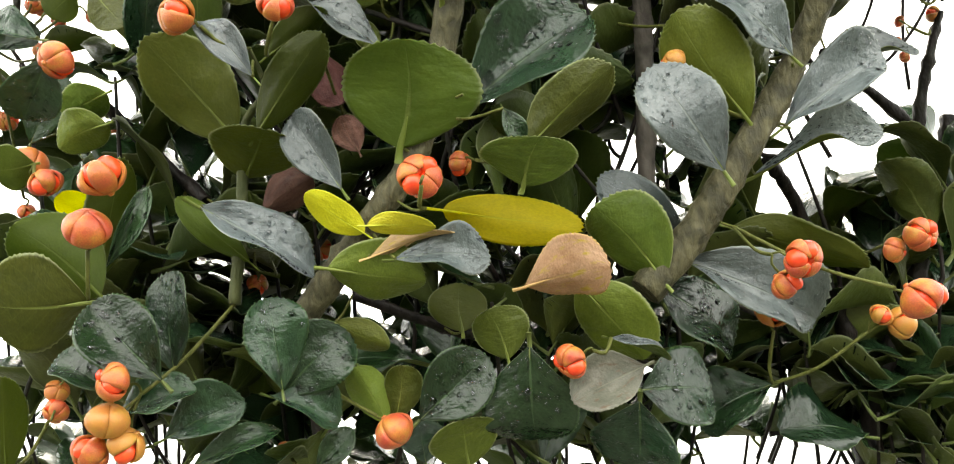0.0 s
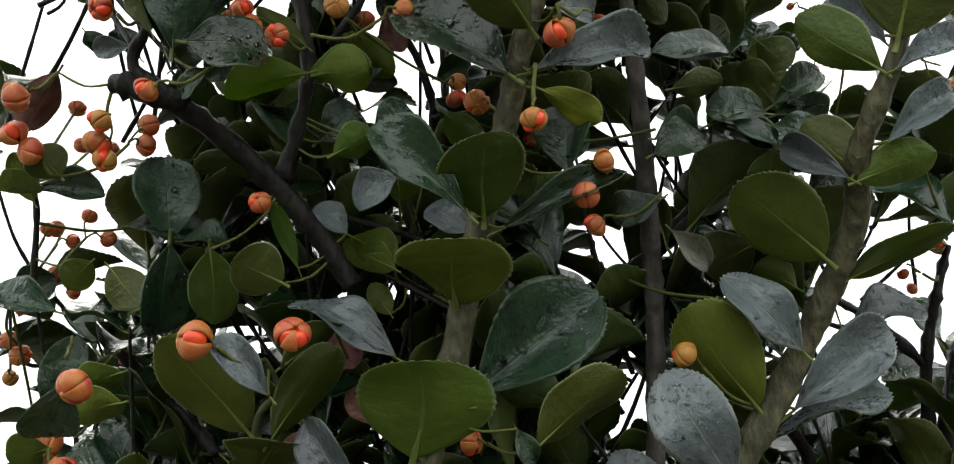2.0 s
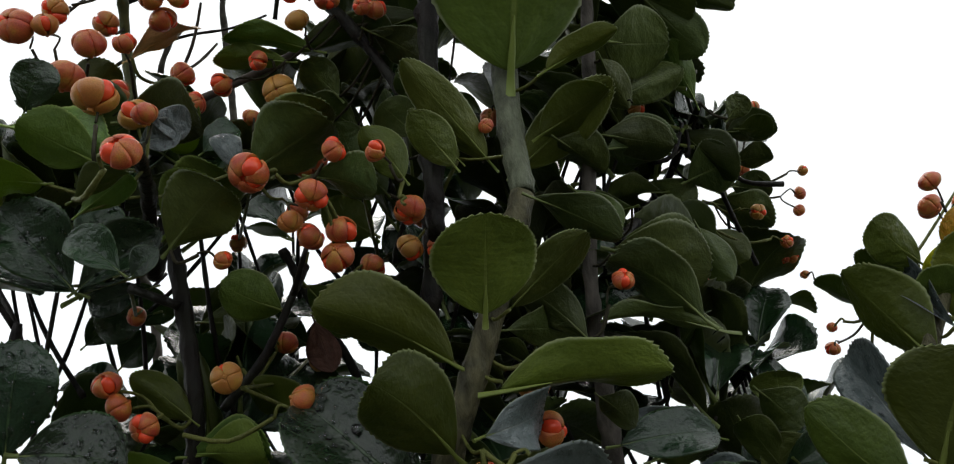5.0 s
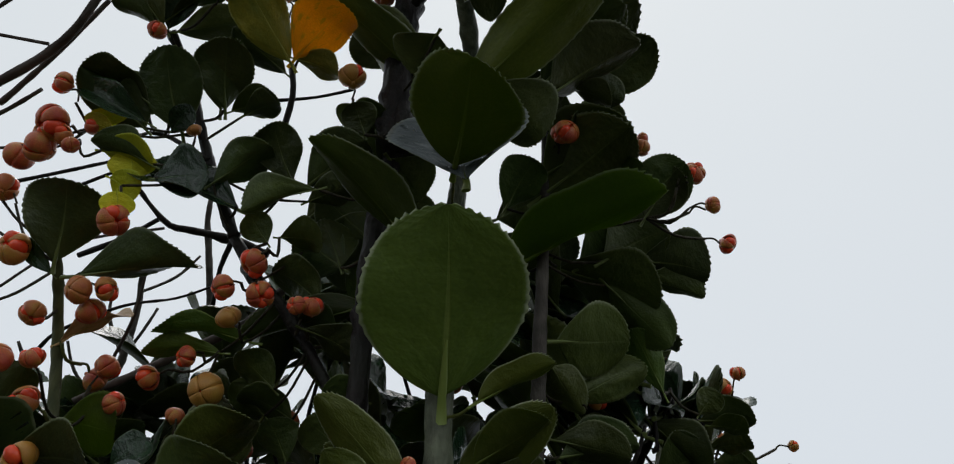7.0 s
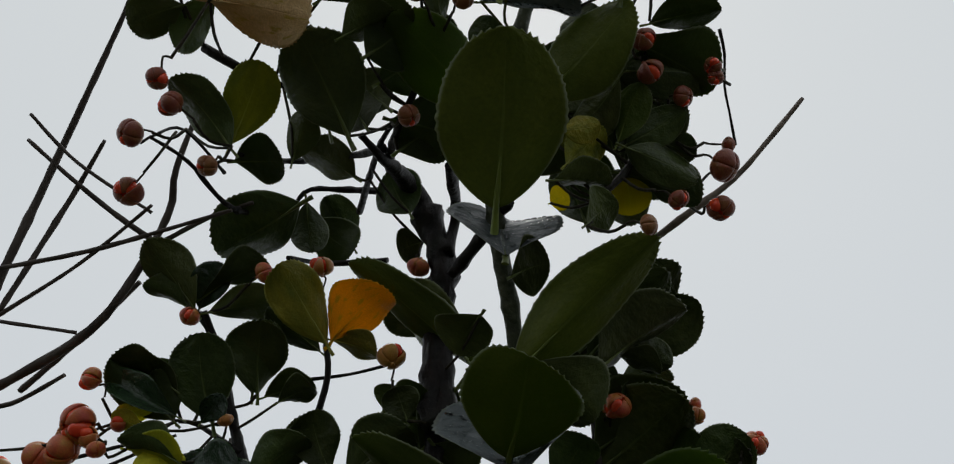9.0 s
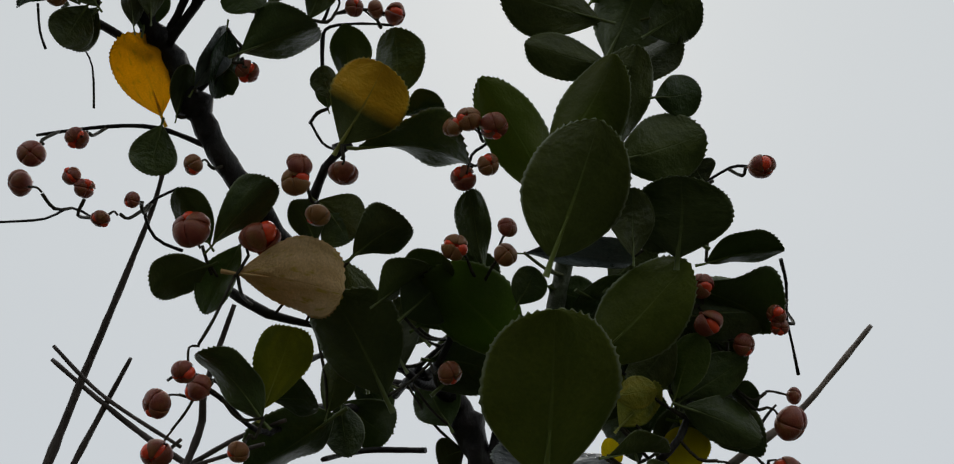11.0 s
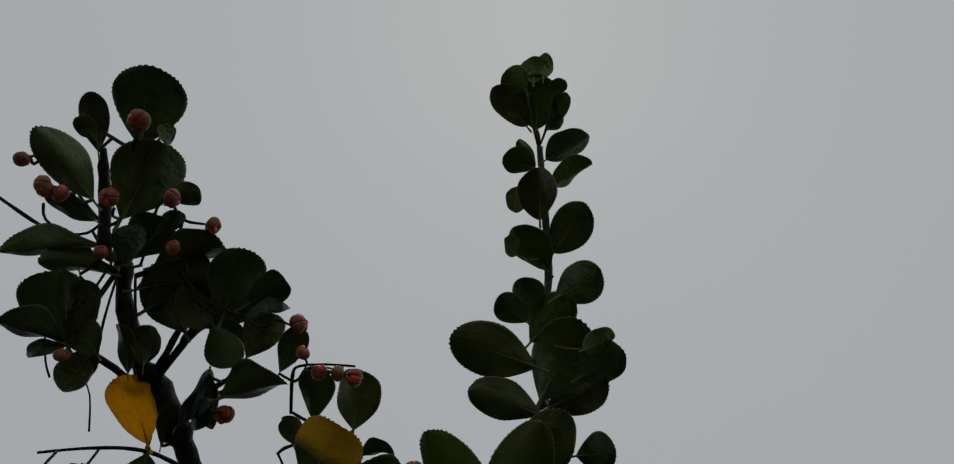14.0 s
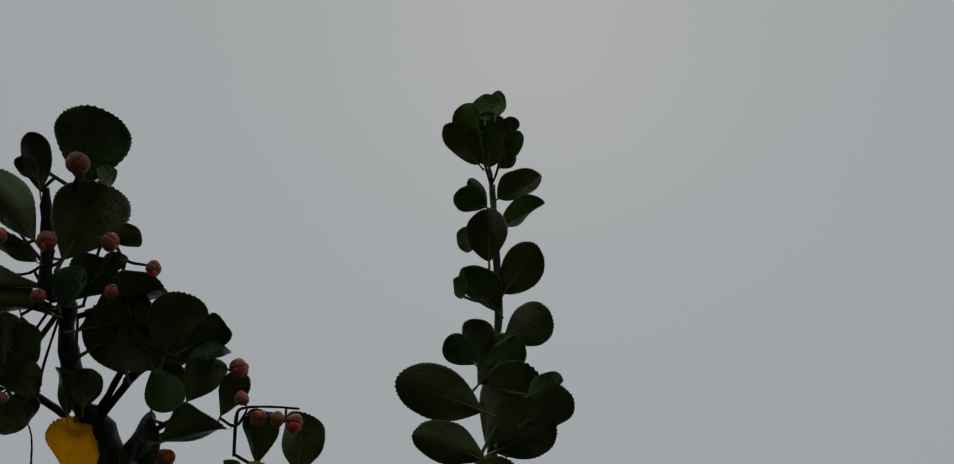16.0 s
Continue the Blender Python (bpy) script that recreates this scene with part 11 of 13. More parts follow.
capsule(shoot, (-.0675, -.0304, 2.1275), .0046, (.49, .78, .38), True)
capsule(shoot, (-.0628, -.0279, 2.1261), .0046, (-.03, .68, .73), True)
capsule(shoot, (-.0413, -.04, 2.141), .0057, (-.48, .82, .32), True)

shoot = plant_shoot((-.0809, .2043, 1.9314), "bare grey-brown twigs of a neighbouring leafless tree")
branch(shoot, "far", [(-.1122, .1298, 2.0372, .00074), (-.0823, .1281, 2.0409, .00074), (-.0411, .1231, 2.0484, .00056)])
branch(shoot, "far", [(-.113, .14, 2.0277, .00074), (-.0881, .131, 2.0378, .00056), (-.0649, .1199, 2.0496, .00056)])
branch(shoot, "far", [(-.0993, .0967, 2.0685, .00056), (-.0863, .1086, 2.0585, .00056), (-.0651, .1215, 2.0481, .00056)])
branch(shoot, "far", [(-.1131, .1414, 2.0265, .00056), (-.0902, .1459, 2.024, .00056)])
branch(shoot, "far", [(-.1176, .169, 2.0218, .00097), (-.0973, .1586, 2.0329, .00096), (-.0771, .1469, 2.0449, .00082)])
branch(shoot, "far", [(-.137, .173, 2.0192, .00078), (-.1222, .1735, 2.0205, .00078), (-.1023, .1655, 2.0243, .00064)])
branch(shoot, "far", [(-.1107, .1937, 1.966, .00046), (-.0837, .1819, 1.9739, .00045), (-.0568, .1835, 1.9803, .00046)])
branch(shoot, "far", [(-.0809, .2043, 1.9314, .0011), (-.0527, .2083, 1.9496, .00138), (-.0288, .2012, 1.9585, .00137), (-.01, .192, 1.9772, .00138)])
branch(shoot, "far", [(-.0759, .2093, 1.9459, .00058), (-.0666, .1986, 1.9573, .00057), (-.0624, .1906, 1.968, .00045)])
branch(shoot, "pale", [(.0791, .1372, 2.0342, .00108), (.0903, .1315, 2.039, .00108), (.1071, .1246, 2.0475, .0009), (.1186, .117, 2.0557, .00072), (.1288, .1093, 2.0634, .00063)])
branch(shoot, "far", [(-.118, .1567, 2.0121, .00148), (-.0894, .1473, 2.0227, .00148), (-.0756, .1389, 2.0333, .0013), (-.0659, .1308, 2.0585, .00111), (-.062, .1199, 2.0674, .00102), (-.0522, .1049, 2.0865, .00074)])
branch(shoot, "far", [(-.1144, .1351, 2.0321, .00148), (-.1015, .1172, 2.0673, .0012), (-.0877, .099, 2.089, .00102), (-.0761, .0831, 2.1081, .00074), (-.0691, .0709, 2.1164, .00056)])
branch(shoot, "far", [(-.1129, .1393, 2.0284, .00093), (-.0967, .125, 2.0622, .00093), (-.0849, .1127, 2.0752, .00056)])
branch(shoot, "far", [(-.1088, .11, 2.0749, .00056), (-.0961, .1204, 2.0667, .00074), (-.0824, .1306, 2.0587, .00093), (-.0703, .1385, 2.0528, .00093)])
branch(shoot, "far", [(-.0703, .1385, 2.0528, .00093), (-.053, .1339, 2.0592, .00074), (-.0397, .1322, 2.0624, .00056)])

shoot = plant_shoot((-.197, .409, 1.628), "inner spindle sprigs with dark wet green leaves")
foot(shoot, -.197, .409, 1.628, .002)
sprig(shoot, (-.176, .39, 1.635), (-.12, -.34, 1), 119, "01234", .026)
sprig(shoot, (-.197, .409, 1.628), (.83, -.06, 1), 167, "0123", .026)
sprig(shoot, (-.222, .389, 1.658), (-.08, -.31, 1), 401, "0123456", .026)

shoot = plant_shoot((-.146, .276, 1.68), "inner spindle sprigs with dark wet green leaves")
sprig(shoot, (-.147, .341, 1.704), (.34, -.37, 1), 10, "013456", .026)
sprig(shoot, (-.187, .382, 1.761), (-.25, -.37, 1), 37, "0123", .014)
sprig(shoot, (-.206, .353, 1.707), (.31, -.7, 1), 91, "014", .026)
sprig(shoot, (-.165, .231, 1.764), (-.46, -.19, 1), 153, "013", .005)
sprig(shoot, (-.166, .326, 1.732), (-.43, -.49, 1), 217, "023", .005)
sprig(shoot, (-.168, .354, 1.743), (.27, -.1, 1), 232, "01234", .005)
sprig(shoot, (-.202, .372, 1.703), (.02, -.21, 1), 253, "012", .026)
sprig(shoot, (-.146, .276, 1.68), (.43, -.09, 1), 274, "125", .026)
sprig(shoot, (-.155, .32, 1.761), (.54, -.6, 1), 337, "1245", .026)
sprig(shoot, (-.182, .289, 1.689), (.5, -.4, 1), 359, "013456", .026)

shoot = plant_shoot((-.175, .364, 1.77), "inner spindle sprigs with dark wet green leaves")
sprig(shoot, (-.173, .235, 1.792), (-.14, -.37, 1), 187, "2356", .014)
sprig(shoot, (-.203, .28, 1.855), (-.21, -.15, 1), 234, "023", .026)
sprig(shoot, (-.17, .282, 1.779), (-.3, -.03, 1), 252, "013", .026)
sprig(shoot, (-.146, .381, 1.839), (.13, -.16, 1), 270, "012345", .014)
sprig(shoot, (-.155, .219, 1.822), (.03, -.08, 1), 307, "125", .005)
sprig(shoot, (-.175, .364, 1.77), (.46, -.09, 1), 336, "134", .026)
sprig(shoot, (-.205, .333, 1.773), (.03, -.93, 1), 391, "023", .005)

shoot = plant_shoot((-.162, .238, 1.9), "inner spindle sprigs with dark wet green leaves")
sprig(shoot, (-.162, .238, 1.9), (.34, -.12, 1), 256, "012345", .026)
sprig(shoot, (-.16, .252, 1.914), (.37, -1, 1), 309, "0123", .005)

shoot = plant_shoot((-.201, .323, 1.965), "inner spindle sprigs with dark wet green leaves")
sprig(shoot, (-.201, .323, 1.965), (.04, -.38, 1), 100, "01245", .014)

shoot = plant_shoot((-.101, .33, 1.614), "inner spindle sprigs with dark wet green leaves")
foot(shoot, -.101, .33, 1.614, .002)
sprig(shoot, (-.074, .297, 1.663), (.08, -.49, 1), 1, "013", .026)
sprig(shoot, (-.093, .312, 1.663), (-.66, -.64, 1), 5, "012345", .026)
sprig(shoot, (-.139, .292, 1.652), (-.25, -.01, 1), 73, "012356", .026)
sprig(shoot, (-.123, .313, 1.668), (.03, -.36, 1), 75, "01345", .026)
sprig(shoot, (-.057, .294, 1.641), (-.1, -.01, 1), 76, "012356", .026)
sprig(shoot, (-.093, .341, 1.665), (-.47, -.52, 1), 117, "01234", .026)
sprig(shoot, (-.101, .33, 1.614), (.13, -.08, 1), 129, "012345", .026)
sprig(shoot, (-.089, .32, 1.633), (-.18, -.06, 1), 168, "012345", .026)
sprig(shoot, (-.109, .31, 1.636), (.03, -.07, 1), 235, "0123", .026)
sprig(shoot, (-.092, .289, 1.649), (-.61, -.16, 1), 285, "0123456", .026)
sprig(shoot, (-.06, .32, 1.617), (-.24, -.52, 1), 297, "0123456", .026)
sprig(shoot, (-.139, .307, 1.644), (.15, -.16, 1), 318, "0123", .026)
sprig(shoot, (-.058, .323, 1.653), (.48, -.07, 1), 340, "0123", .026)
sprig(shoot, (-.136, .302, 1.672), (.27, -.04, 1), 389, "0134", .026)

shoot = plant_shoot((-.118, .299, 1.676), "inner spindle sprigs with dark wet green leaves")
sprig(shoot, (-.123, .292, 1.697), (-.14, -.34, 1), 16, "01256", .026)
sprig(shoot, (-.04, .362, 1.76), (-.15, 0, 1), 19, "0123", .026)
sprig(shoot, (-.121, .255, 1.753), (-.07, -.11, 1), 21, "2356", .026)
sprig(shoot, (-.122, .288, 1.76), (.79, -.06, 1), 32, "034", .026)
sprig(shoot, (-.096, .265, 1.759), (-.18, -.62, 1), 68, "013", .005)
sprig(shoot, (-.047, .325, 1.73), (-.57, -.16, 1), 70, "012345", .026)
sprig(shoot, (-.112, .307, 1.722), (-.18, -.03, 1), 96, "1236", .026)
sprig(shoot, (-.138, .386, 1.689), (.42, -.31, 1), 121, "0123456", .026)
sprig(shoot, (-.055, .273, 1.705), (-.1, -.37, 1), 159, "012456", .014)
sprig(shoot, (-.075, .297, 1.701), (0, -.5, 1), 165, "0123456", .026)
sprig(shoot, (-.078, .327, 1.721), (.11, -.37, 1), 173, "012345", .026)
sprig(shoot, (-.108, .27, 1.696), (.62, -.07, 1), 192, "01245", .026)
sprig(shoot, (-.07, .283, 1.75), (.21, -.54, 1), 221, "0123", .026)
sprig(shoot, (-.077, .335, 1.694), (.02, -.47, 1), 228, "01234", .026)
sprig(shoot, (-.073, .312, 1.757), (.09, -.29, 1), 238, "023", .026)
sprig(shoot, (-.118, .299, 1.676), (.6, -.11, 1), 249, "012345", .026)
sprig(shoot, (-.042, .278, 1.752), (-.31, -.25, 1), 268, "012345", .026)
sprig(shoot, (-.129, .283, 1.676), (-.26, -.45, 1), 276, "012", .026)
sprig(shoot, (-.117, .279, 1.722), (-.05, -.54, 1), 278, "026", .026)
sprig(shoot, (-.091, .293, 1.706), (-.55, -.19, 1), 315, "0123456", .026)
sprig(shoot, (-.044, .301, 1.753), (.52, -.12, 1), 350, "01234", .026)
sprig(shoot, (-.109, .403, 1.754), (-.05, -.44, 1), 354, "0123", .026)
sprig(shoot, (-.112, .359, 1.679), (.24, -.21, 1), 360, "012345", .026)
sprig(shoot, (-.128, .328, 1.688), (.07, -.35, 1), 368, "0123", .026)
sprig(shoot, (-.1, .276, 1.714), (.23, -.39, 1), 369, "0134", .026)
sprig(shoot, (-.047, .295, 1.724), (-.02, -.2, 1), 379, "012345", .026)
sprig(shoot, (-.058, .343, 1.749), (-.45, -.09, 1), 384, "0123456", .026)
sprig(shoot, (-.096, .347, 1.726), (-.08, -.46, 1), 392, "0123456", .026)
sprig(shoot, (-.094, .346, 1.705), (.18, -.3, 1), 393, "01234", .026)

shoot = plant_shoot((-.082, .311, 1.771), "inner spindle sprigs with dark wet green leaves")
sprig(shoot, (-.096, .288, 1.85), (-.41, -.35, 1), 27, "01235", .026)
sprig(shoot, (-.099, .317, 1.802), (-.68, -.14, 1), 31, "0123", .026)
sprig(shoot, (-.103, .268, 1.791), (-.45, -.6, 1), 43, "123", .026)
sprig(shoot, (-.06, .233, 1.83), (.91, -.41, 1), 47, "2356", .005)
sprig(shoot, (-.095, .249, 1.788), (-.56, -.15, 1), 88, "014", .026)
sprig(shoot, (-.066, .252, 1.852), (.48, -.14, 1), 101, "134", .026)
sprig(shoot, (-.08, .322, 1.806), (-.58, -.02, 1), 135, "012345", .026)
sprig(shoot, (-.077, .26, 1.864), (.07, -.29, 1), 169, "124", .026)
sprig(shoot, (-.142, .316, 1.803), (-.03, -.27, 1), 171, "0236", .026)
sprig(shoot, (-.092, .267, 1.848), (.71, -.18, 1), 193, "0134", .026)
sprig(shoot, (-.059, .258, 1.828), (-.17, -.23, 1), 213, "0234", .026)
sprig(shoot, (-.055, .227, 1.787), (-.07, -.38, 1), 260, "236", .026)
sprig(shoot, (-.125, .314, 1.812), (.79, -.41, 1), 263, "0123456", .026)
sprig(shoot, (-.054, .27, 1.796), (.47, -.25, 1), 284, "012345", .026)
sprig(shoot, (-.049, .3, 1.806), (.28, -.75, 1), 290, "0245", .026)
sprig(shoot, (-.054, .259, 1.784), (.44, -.23, 1), 333, "012345", .026)
sprig(shoot, (-.136, .338, 1.801), (.12, -.38, 1), 334, "02356", .026)
sprig(shoot, (-.038, .358, 1.792), (-.39, -.7, 1), 347, "0123456", .026)
sprig(shoot, (-.064, .257, 1.806), (-.19, -.21, 1), 351, "1245", .026)
sprig(shoot, (-.062, .289, 1.773), (-.06, -.38, 1), 353, "0123456", .026)
sprig(shoot, (-.097, .32, 1.825), (.13, -.22, 1), 363, "013", .026)
sprig(shoot, (-.041, .275, 1.778), (.25, -.36, 1), 366, "0123", .026)
sprig(shoot, (-.082, .311, 1.771), (-.36, -.55, 1), 371, "0123456", .026)
sprig(shoot, (-.103, .281, 1.807), (-.28, -.22, 1), 398, "012356", .026)

shoot = plant_shoot((-.137, .215, 1.883), "inner spindle sprigs with dark wet green leaves")
sprig(shoot, (-.111, .251, 1.918), (.34, -.26, 1), 34, "012", .026)
sprig(shoot, (-.138, .265, 1.925), (.52, -.33, 1), 64, "012345", .014)
sprig(shoot, (-.135, .224, 1.919), (-.48, -.05, 1), 71, "123", .026)
sprig(shoot, (-.122, .208, 1.894), (.83, -.43, 1), 84, "0123", .026)
sprig(shoot, (-.058, .2, 1.895), (-.09, -.25, 1), 104, "0134", .026)
sprig(shoot, (-.078, .311, 1.902), (.12, -1.07, 1), 107, "01245", .026)
sprig(shoot, (-.144, .24, 1.922), (.08, -.75, 1), 113, "01345", .026)
sprig(shoot, (-.077, .191, 1.896), (.32, -.35, 1), 139, "013", .005)
sprig(shoot, (-.126, .227, 1.902), (.46, -.1, 1), 157, "01234", .014)
sprig(shoot, (-.134, .242, 1.903), (-.24, -.17, 1), 175, "0123", .026)
sprig(shoot, (-.135, .277, 1.943), (-.29, -.06, 1), 178, "013", .026)
sprig(shoot, (-.059, .249, 1.932), (1.26, -.25, 1), 207, "013", .026)
sprig(shoot, (-.098, .236, 1.926), (-.26, -.2, 1), 239, "123", .026)
sprig(shoot, (-.07, .262, 1.939), (-.42, -.59, 1), 245, "01346", .026)
sprig(shoot, (-.137, .215, 1.883), (.47, -.19, 1), 273, "01234", .014)
sprig(shoot, (-.103, .212, 1.901), (.18, -.14, 1), 287, "01245", .026)
sprig(shoot, (-.099, .271, 1.928), (-.04, -.31, 1), 365, "01234", .005)
sprig(shoot, (-.107, .335, 1.899), (-.19, -.14, 1), 376, "034", .026)
sprig(shoot, (-.077, .24, 1.906), (.02, -.04, 1), 383, "023456", .005)

shoot = plant_shoot((.011, .431, 1.609), "inner spindle sprigs with dark wet green leaves")
foot(shoot, .011, .431, 1.609, .002)
sprig(shoot, (.044, .314, 1.617), (.17, -.06, 1), 13, "0234", .026)
sprig(shoot, (-.023, .346, 1.616), (-.47, -.18, 1), 20, "01234", .026)
sprig(shoot, (.021, .282, 1.655), (.07, -.29, 1), 33, "01234", .026)
sprig(shoot, (-.014, .324, 1.657), (-.81, -.34, 1), 58, "01234", .026)
sprig(shoot, (-.015, .401, 1.67), (.27, -.2, 1), 85, "0123", .026)
sprig(shoot, (-.016, .325, 1.639), (-.03, -.69, 1), 147, "01234", .026)
sprig(shoot, (.011, .431, 1.609), (.23, -.47, 1), 163, "0123456", .026)
sprig(shoot, (.003, .272, 1.669), (.05, -.5, 1), 170, "034", .026)
sprig(shoot, (.019, .367, 1.664), (-.44, -.32, 1), 172, "01234", .026)
sprig(shoot, (.012, .292, 1.616), (.59, -.53, 1), 206, "01234", .026)
sprig(shoot, (.055, .355, 1.625), (-.45, -.56, 1), 208, "1234", .026)
sprig(shoot, (-.01, .285, 1.647), (-.35, -.34, 1), 216, "034", .026)
sprig(shoot, (.037, .298, 1.647), (-.29, -.09, 1), 242, "0123456", .026)
sprig(shoot, (.019, .41, 1.661), (-.44, -.16, 1), 261, "0123", .026)
sprig(shoot, (.04, .368, 1.663), (.71, -.43, 1), 277, "01234", .026)
sprig(shoot, (.023, .315, 1.627), (-.24, -.06, 1), 301, "0123456", .026)
sprig(shoot, (.047, .327, 1.636), (-.27, -.33, 1), 338, "012345", .026)
sprig(shoot, (.051, .305, 1.663), (.13, -.5, 1), 356, "012456", .026)

shoot = plant_shoot((.066, .292, 1.676), "inner spindle sprigs with dark wet green leaves")
sprig(shoot, (.037, .284, 1.693), (-.46, -.13, 1), 17, "12345", .026)
sprig(shoot, (.022, .373, 1.702), (.57, -.27, 1), 24, "01234", .026)
sprig(shoot, (-.009, .326, 1.742), (-.23, -.32, 1), 38, "0123456", .026)
sprig(shoot, (.053, .329, 1.705), (-.01, -.16, 1), 49, "0123", .026)
sprig(shoot, (-.023, .291, 1.701), (-.33, -.36, 1), 60, "01234", .026)
sprig(shoot, (.053, .303, 1.754), (-.03, -.83, 1), 61, "01234", .014)
sprig(shoot, (-.021, .277, 1.692), (.09, -.3, 1), 72, "01234", .026)
sprig(shoot, (.002, .346, 1.748), (-.54, -.76, 1), 81, "0123456", .026)
sprig(shoot, (.031, .254, 1.722), (-.83, -.14, 1), 82, "023456", .026)
sprig(shoot, (-.021, .254, 1.767), (.32, -.08, 1), 112, "012345", .026)
sprig(shoot, (.027, .349, 1.744), (.44, -.32, 1), 114, "0123", .026)
sprig(shoot, (.035, .328, 1.685), (.07, -.03, 1), 125, "01234", .026)
sprig(shoot, (.008, .299, 1.703), (-.2, -.12, 1), 128, "01234", .026)
sprig(shoot, (.015, .357, 1.696), (.07, -.45, 1), 155, "012345", .026)
sprig(shoot, (.066, .292, 1.676), (.43, -.22, 1), 196, "0123", .026)
sprig(shoot, (.002, .277, 1.744), (-.49, -.48, 1), 215, "01235", .026)
sprig(shoot, (.01, .357, 1.717), (.15, -.28, 1), 225, "01234", .026)
sprig(shoot, (.01, .241, 1.761), (-.11, -.44, 1), 231, "034", .026)
sprig(shoot, (.067, .271, 1.719), (.01, -.18, 1), 237, "0134", .026)
sprig(shoot, (.008, .262, 1.697), (-1.28, -.07, 1), 271, "012345", .026)
sprig(shoot, (.02, .268, 1.738), (.47, -.15, 1), 299, "01234", .026)
sprig(shoot, (.035, .394, 1.767), (-.39, -.19, 1), 306, "01234", .026)
sprig(shoot, (.026, .295, 1.723), (.06, -.24, 1), 308, "0123456", .026)
sprig(shoot, (.052, .267, 1.747), (.19, -.38, 1), 311, "0134", .014)
sprig(shoot, (.072, .291, 1.742), (.16, -.18, 1), 325, "01234", .026)
sprig(shoot, (.035, .298, 1.703), (.27, -.09, 1), 328, "012345", .026)
sprig(shoot, (.03, .353, 1.682), (-.2, -.18, 1), 332, "0123456", .026)
sprig(shoot, (-.023, .408, 1.752), (-.21, -.22, 1), 344, "0123", .026)
sprig(shoot, (-.01, .24, 1.754), (.04, -.22, 1), 349, "1245", .026)
sprig(shoot, (-.018, .28, 1.729), (-.44, -.44, 1), 374, "01234", .026)
sprig(shoot, (.028, .24, 1.764), (-.21, -.46, 1), 388, "014", .005)
sprig(shoot, (-.014, .281, 1.676), (-.59, -.19, 1), 404, "123456", .026)

shoot = plant_shoot((.002, .281, 1.77), "inner spindle sprigs with dark wet green leaves")
sprig(shoot, (.023, .285, 1.782), (.15, -.05, 1), 6, "0123", .026)
sprig(shoot, (.005, .242, 1.782), (.24, -.04, 1), 7, "01234", .026)
sprig(shoot, (.002, .281, 1.77), (.13, -.09, 1), 8, "0123456", .026)
sprig(shoot, (.036, .236, 1.806), (-.23, -.18, 1), 11, "123456", .026)
sprig(shoot, (.006, .282, 1.827), (.19, -.52, 1), 44, "012", .026)
sprig(shoot, (-.022, .253, 1.792), (.37, -.2, 1), 59, "01245", .026)
sprig(shoot, (-.022, .238, 1.774), (.55, -.09, 1), 89, "1235", .014)
sprig(shoot, (-.017, .269, 1.773), (-.53, -.78, 1), 92, "01234", .026)
sprig(shoot, (.033, .249, 1.839), (.12, -.22, 1), 115, "01234", .026)
sprig(shoot, (-.024, .293, 1.806), (-.04, -.41, 1), 120, "0134", .026)
sprig(shoot, (.064, .271, 1.854), (-.48, -.05, 1), 122, "012345", .026)
sprig(shoot, (-.015, .325, 1.831), (.02, -.3, 1), 138, "012456", .026)
sprig(shoot, (.058, .307, 1.773), (.33, -.38, 1), 146, "1245", .026)
sprig(shoot, (-.033, .375, 1.817), (-.19, -.51, 1), 150, "012356", .026)
sprig(shoot, (-.009, .263, 1.791), (.3, -.52, 1), 177, "012356", .026)
sprig(shoot, (.012, .332, 1.82), (-.16, -.2, 1), 179, "01234", .026)
sprig(shoot, (.066, .272, 1.832), (-.06, -.08, 1), 181, "012", .026)
sprig(shoot, (-.019, .237, 1.797), (.22, -.18, 1), 189, "01245", .026)
sprig(shoot, (.004, .313, 1.774), (-.28, -.49, 1), 218, "0123", .026)
sprig(shoot, (-.026, .298, 1.775), (.47, -.42, 1), 220, "01234", .026)
sprig(shoot, (.03, .308, 1.806), (-.49, -.85, 1), 233, "01234", .026)
sprig(shoot, (.002, .38, 1.826), (-.28, -.11, 1), 262, "0123456", .026)
sprig(shoot, (-.013, .322, 1.791), (.34, -.11, 1), 265, "0123456", .026)
sprig(shoot, (.019, .321, 1.833), (.05, -.26, 1), 266, "0123", .026)
sprig(shoot, (.07, .251, 1.777), (.39, -.09, 1), 291, "013", .026)
sprig(shoot, (.021, .264, 1.795), (-.3, -.04, 1), 322, "0123456", .026)
sprig(shoot, (.024, .327, 1.792), (-.08, -.02, 1), 362, "012345", .026)
sprig(shoot, (.005, .348, 1.832), (.24, -.17, 1), 370, "012345", .026)
sprig(shoot, (-.01, .335, 1.81), (.34, -.14, 1), 390, "0123", .026)
sprig(shoot, (.005, .313, 1.815), (-.07, -.32, 1), 394, "01234", .026)
sprig(shoot, (.042, .239, 1.857), (-.48, -.32, 1), 397, "0123456", .026)
sprig(shoot, (.025, .281, 1.802), (.93, -.03, 1), 400, "012345", .026)

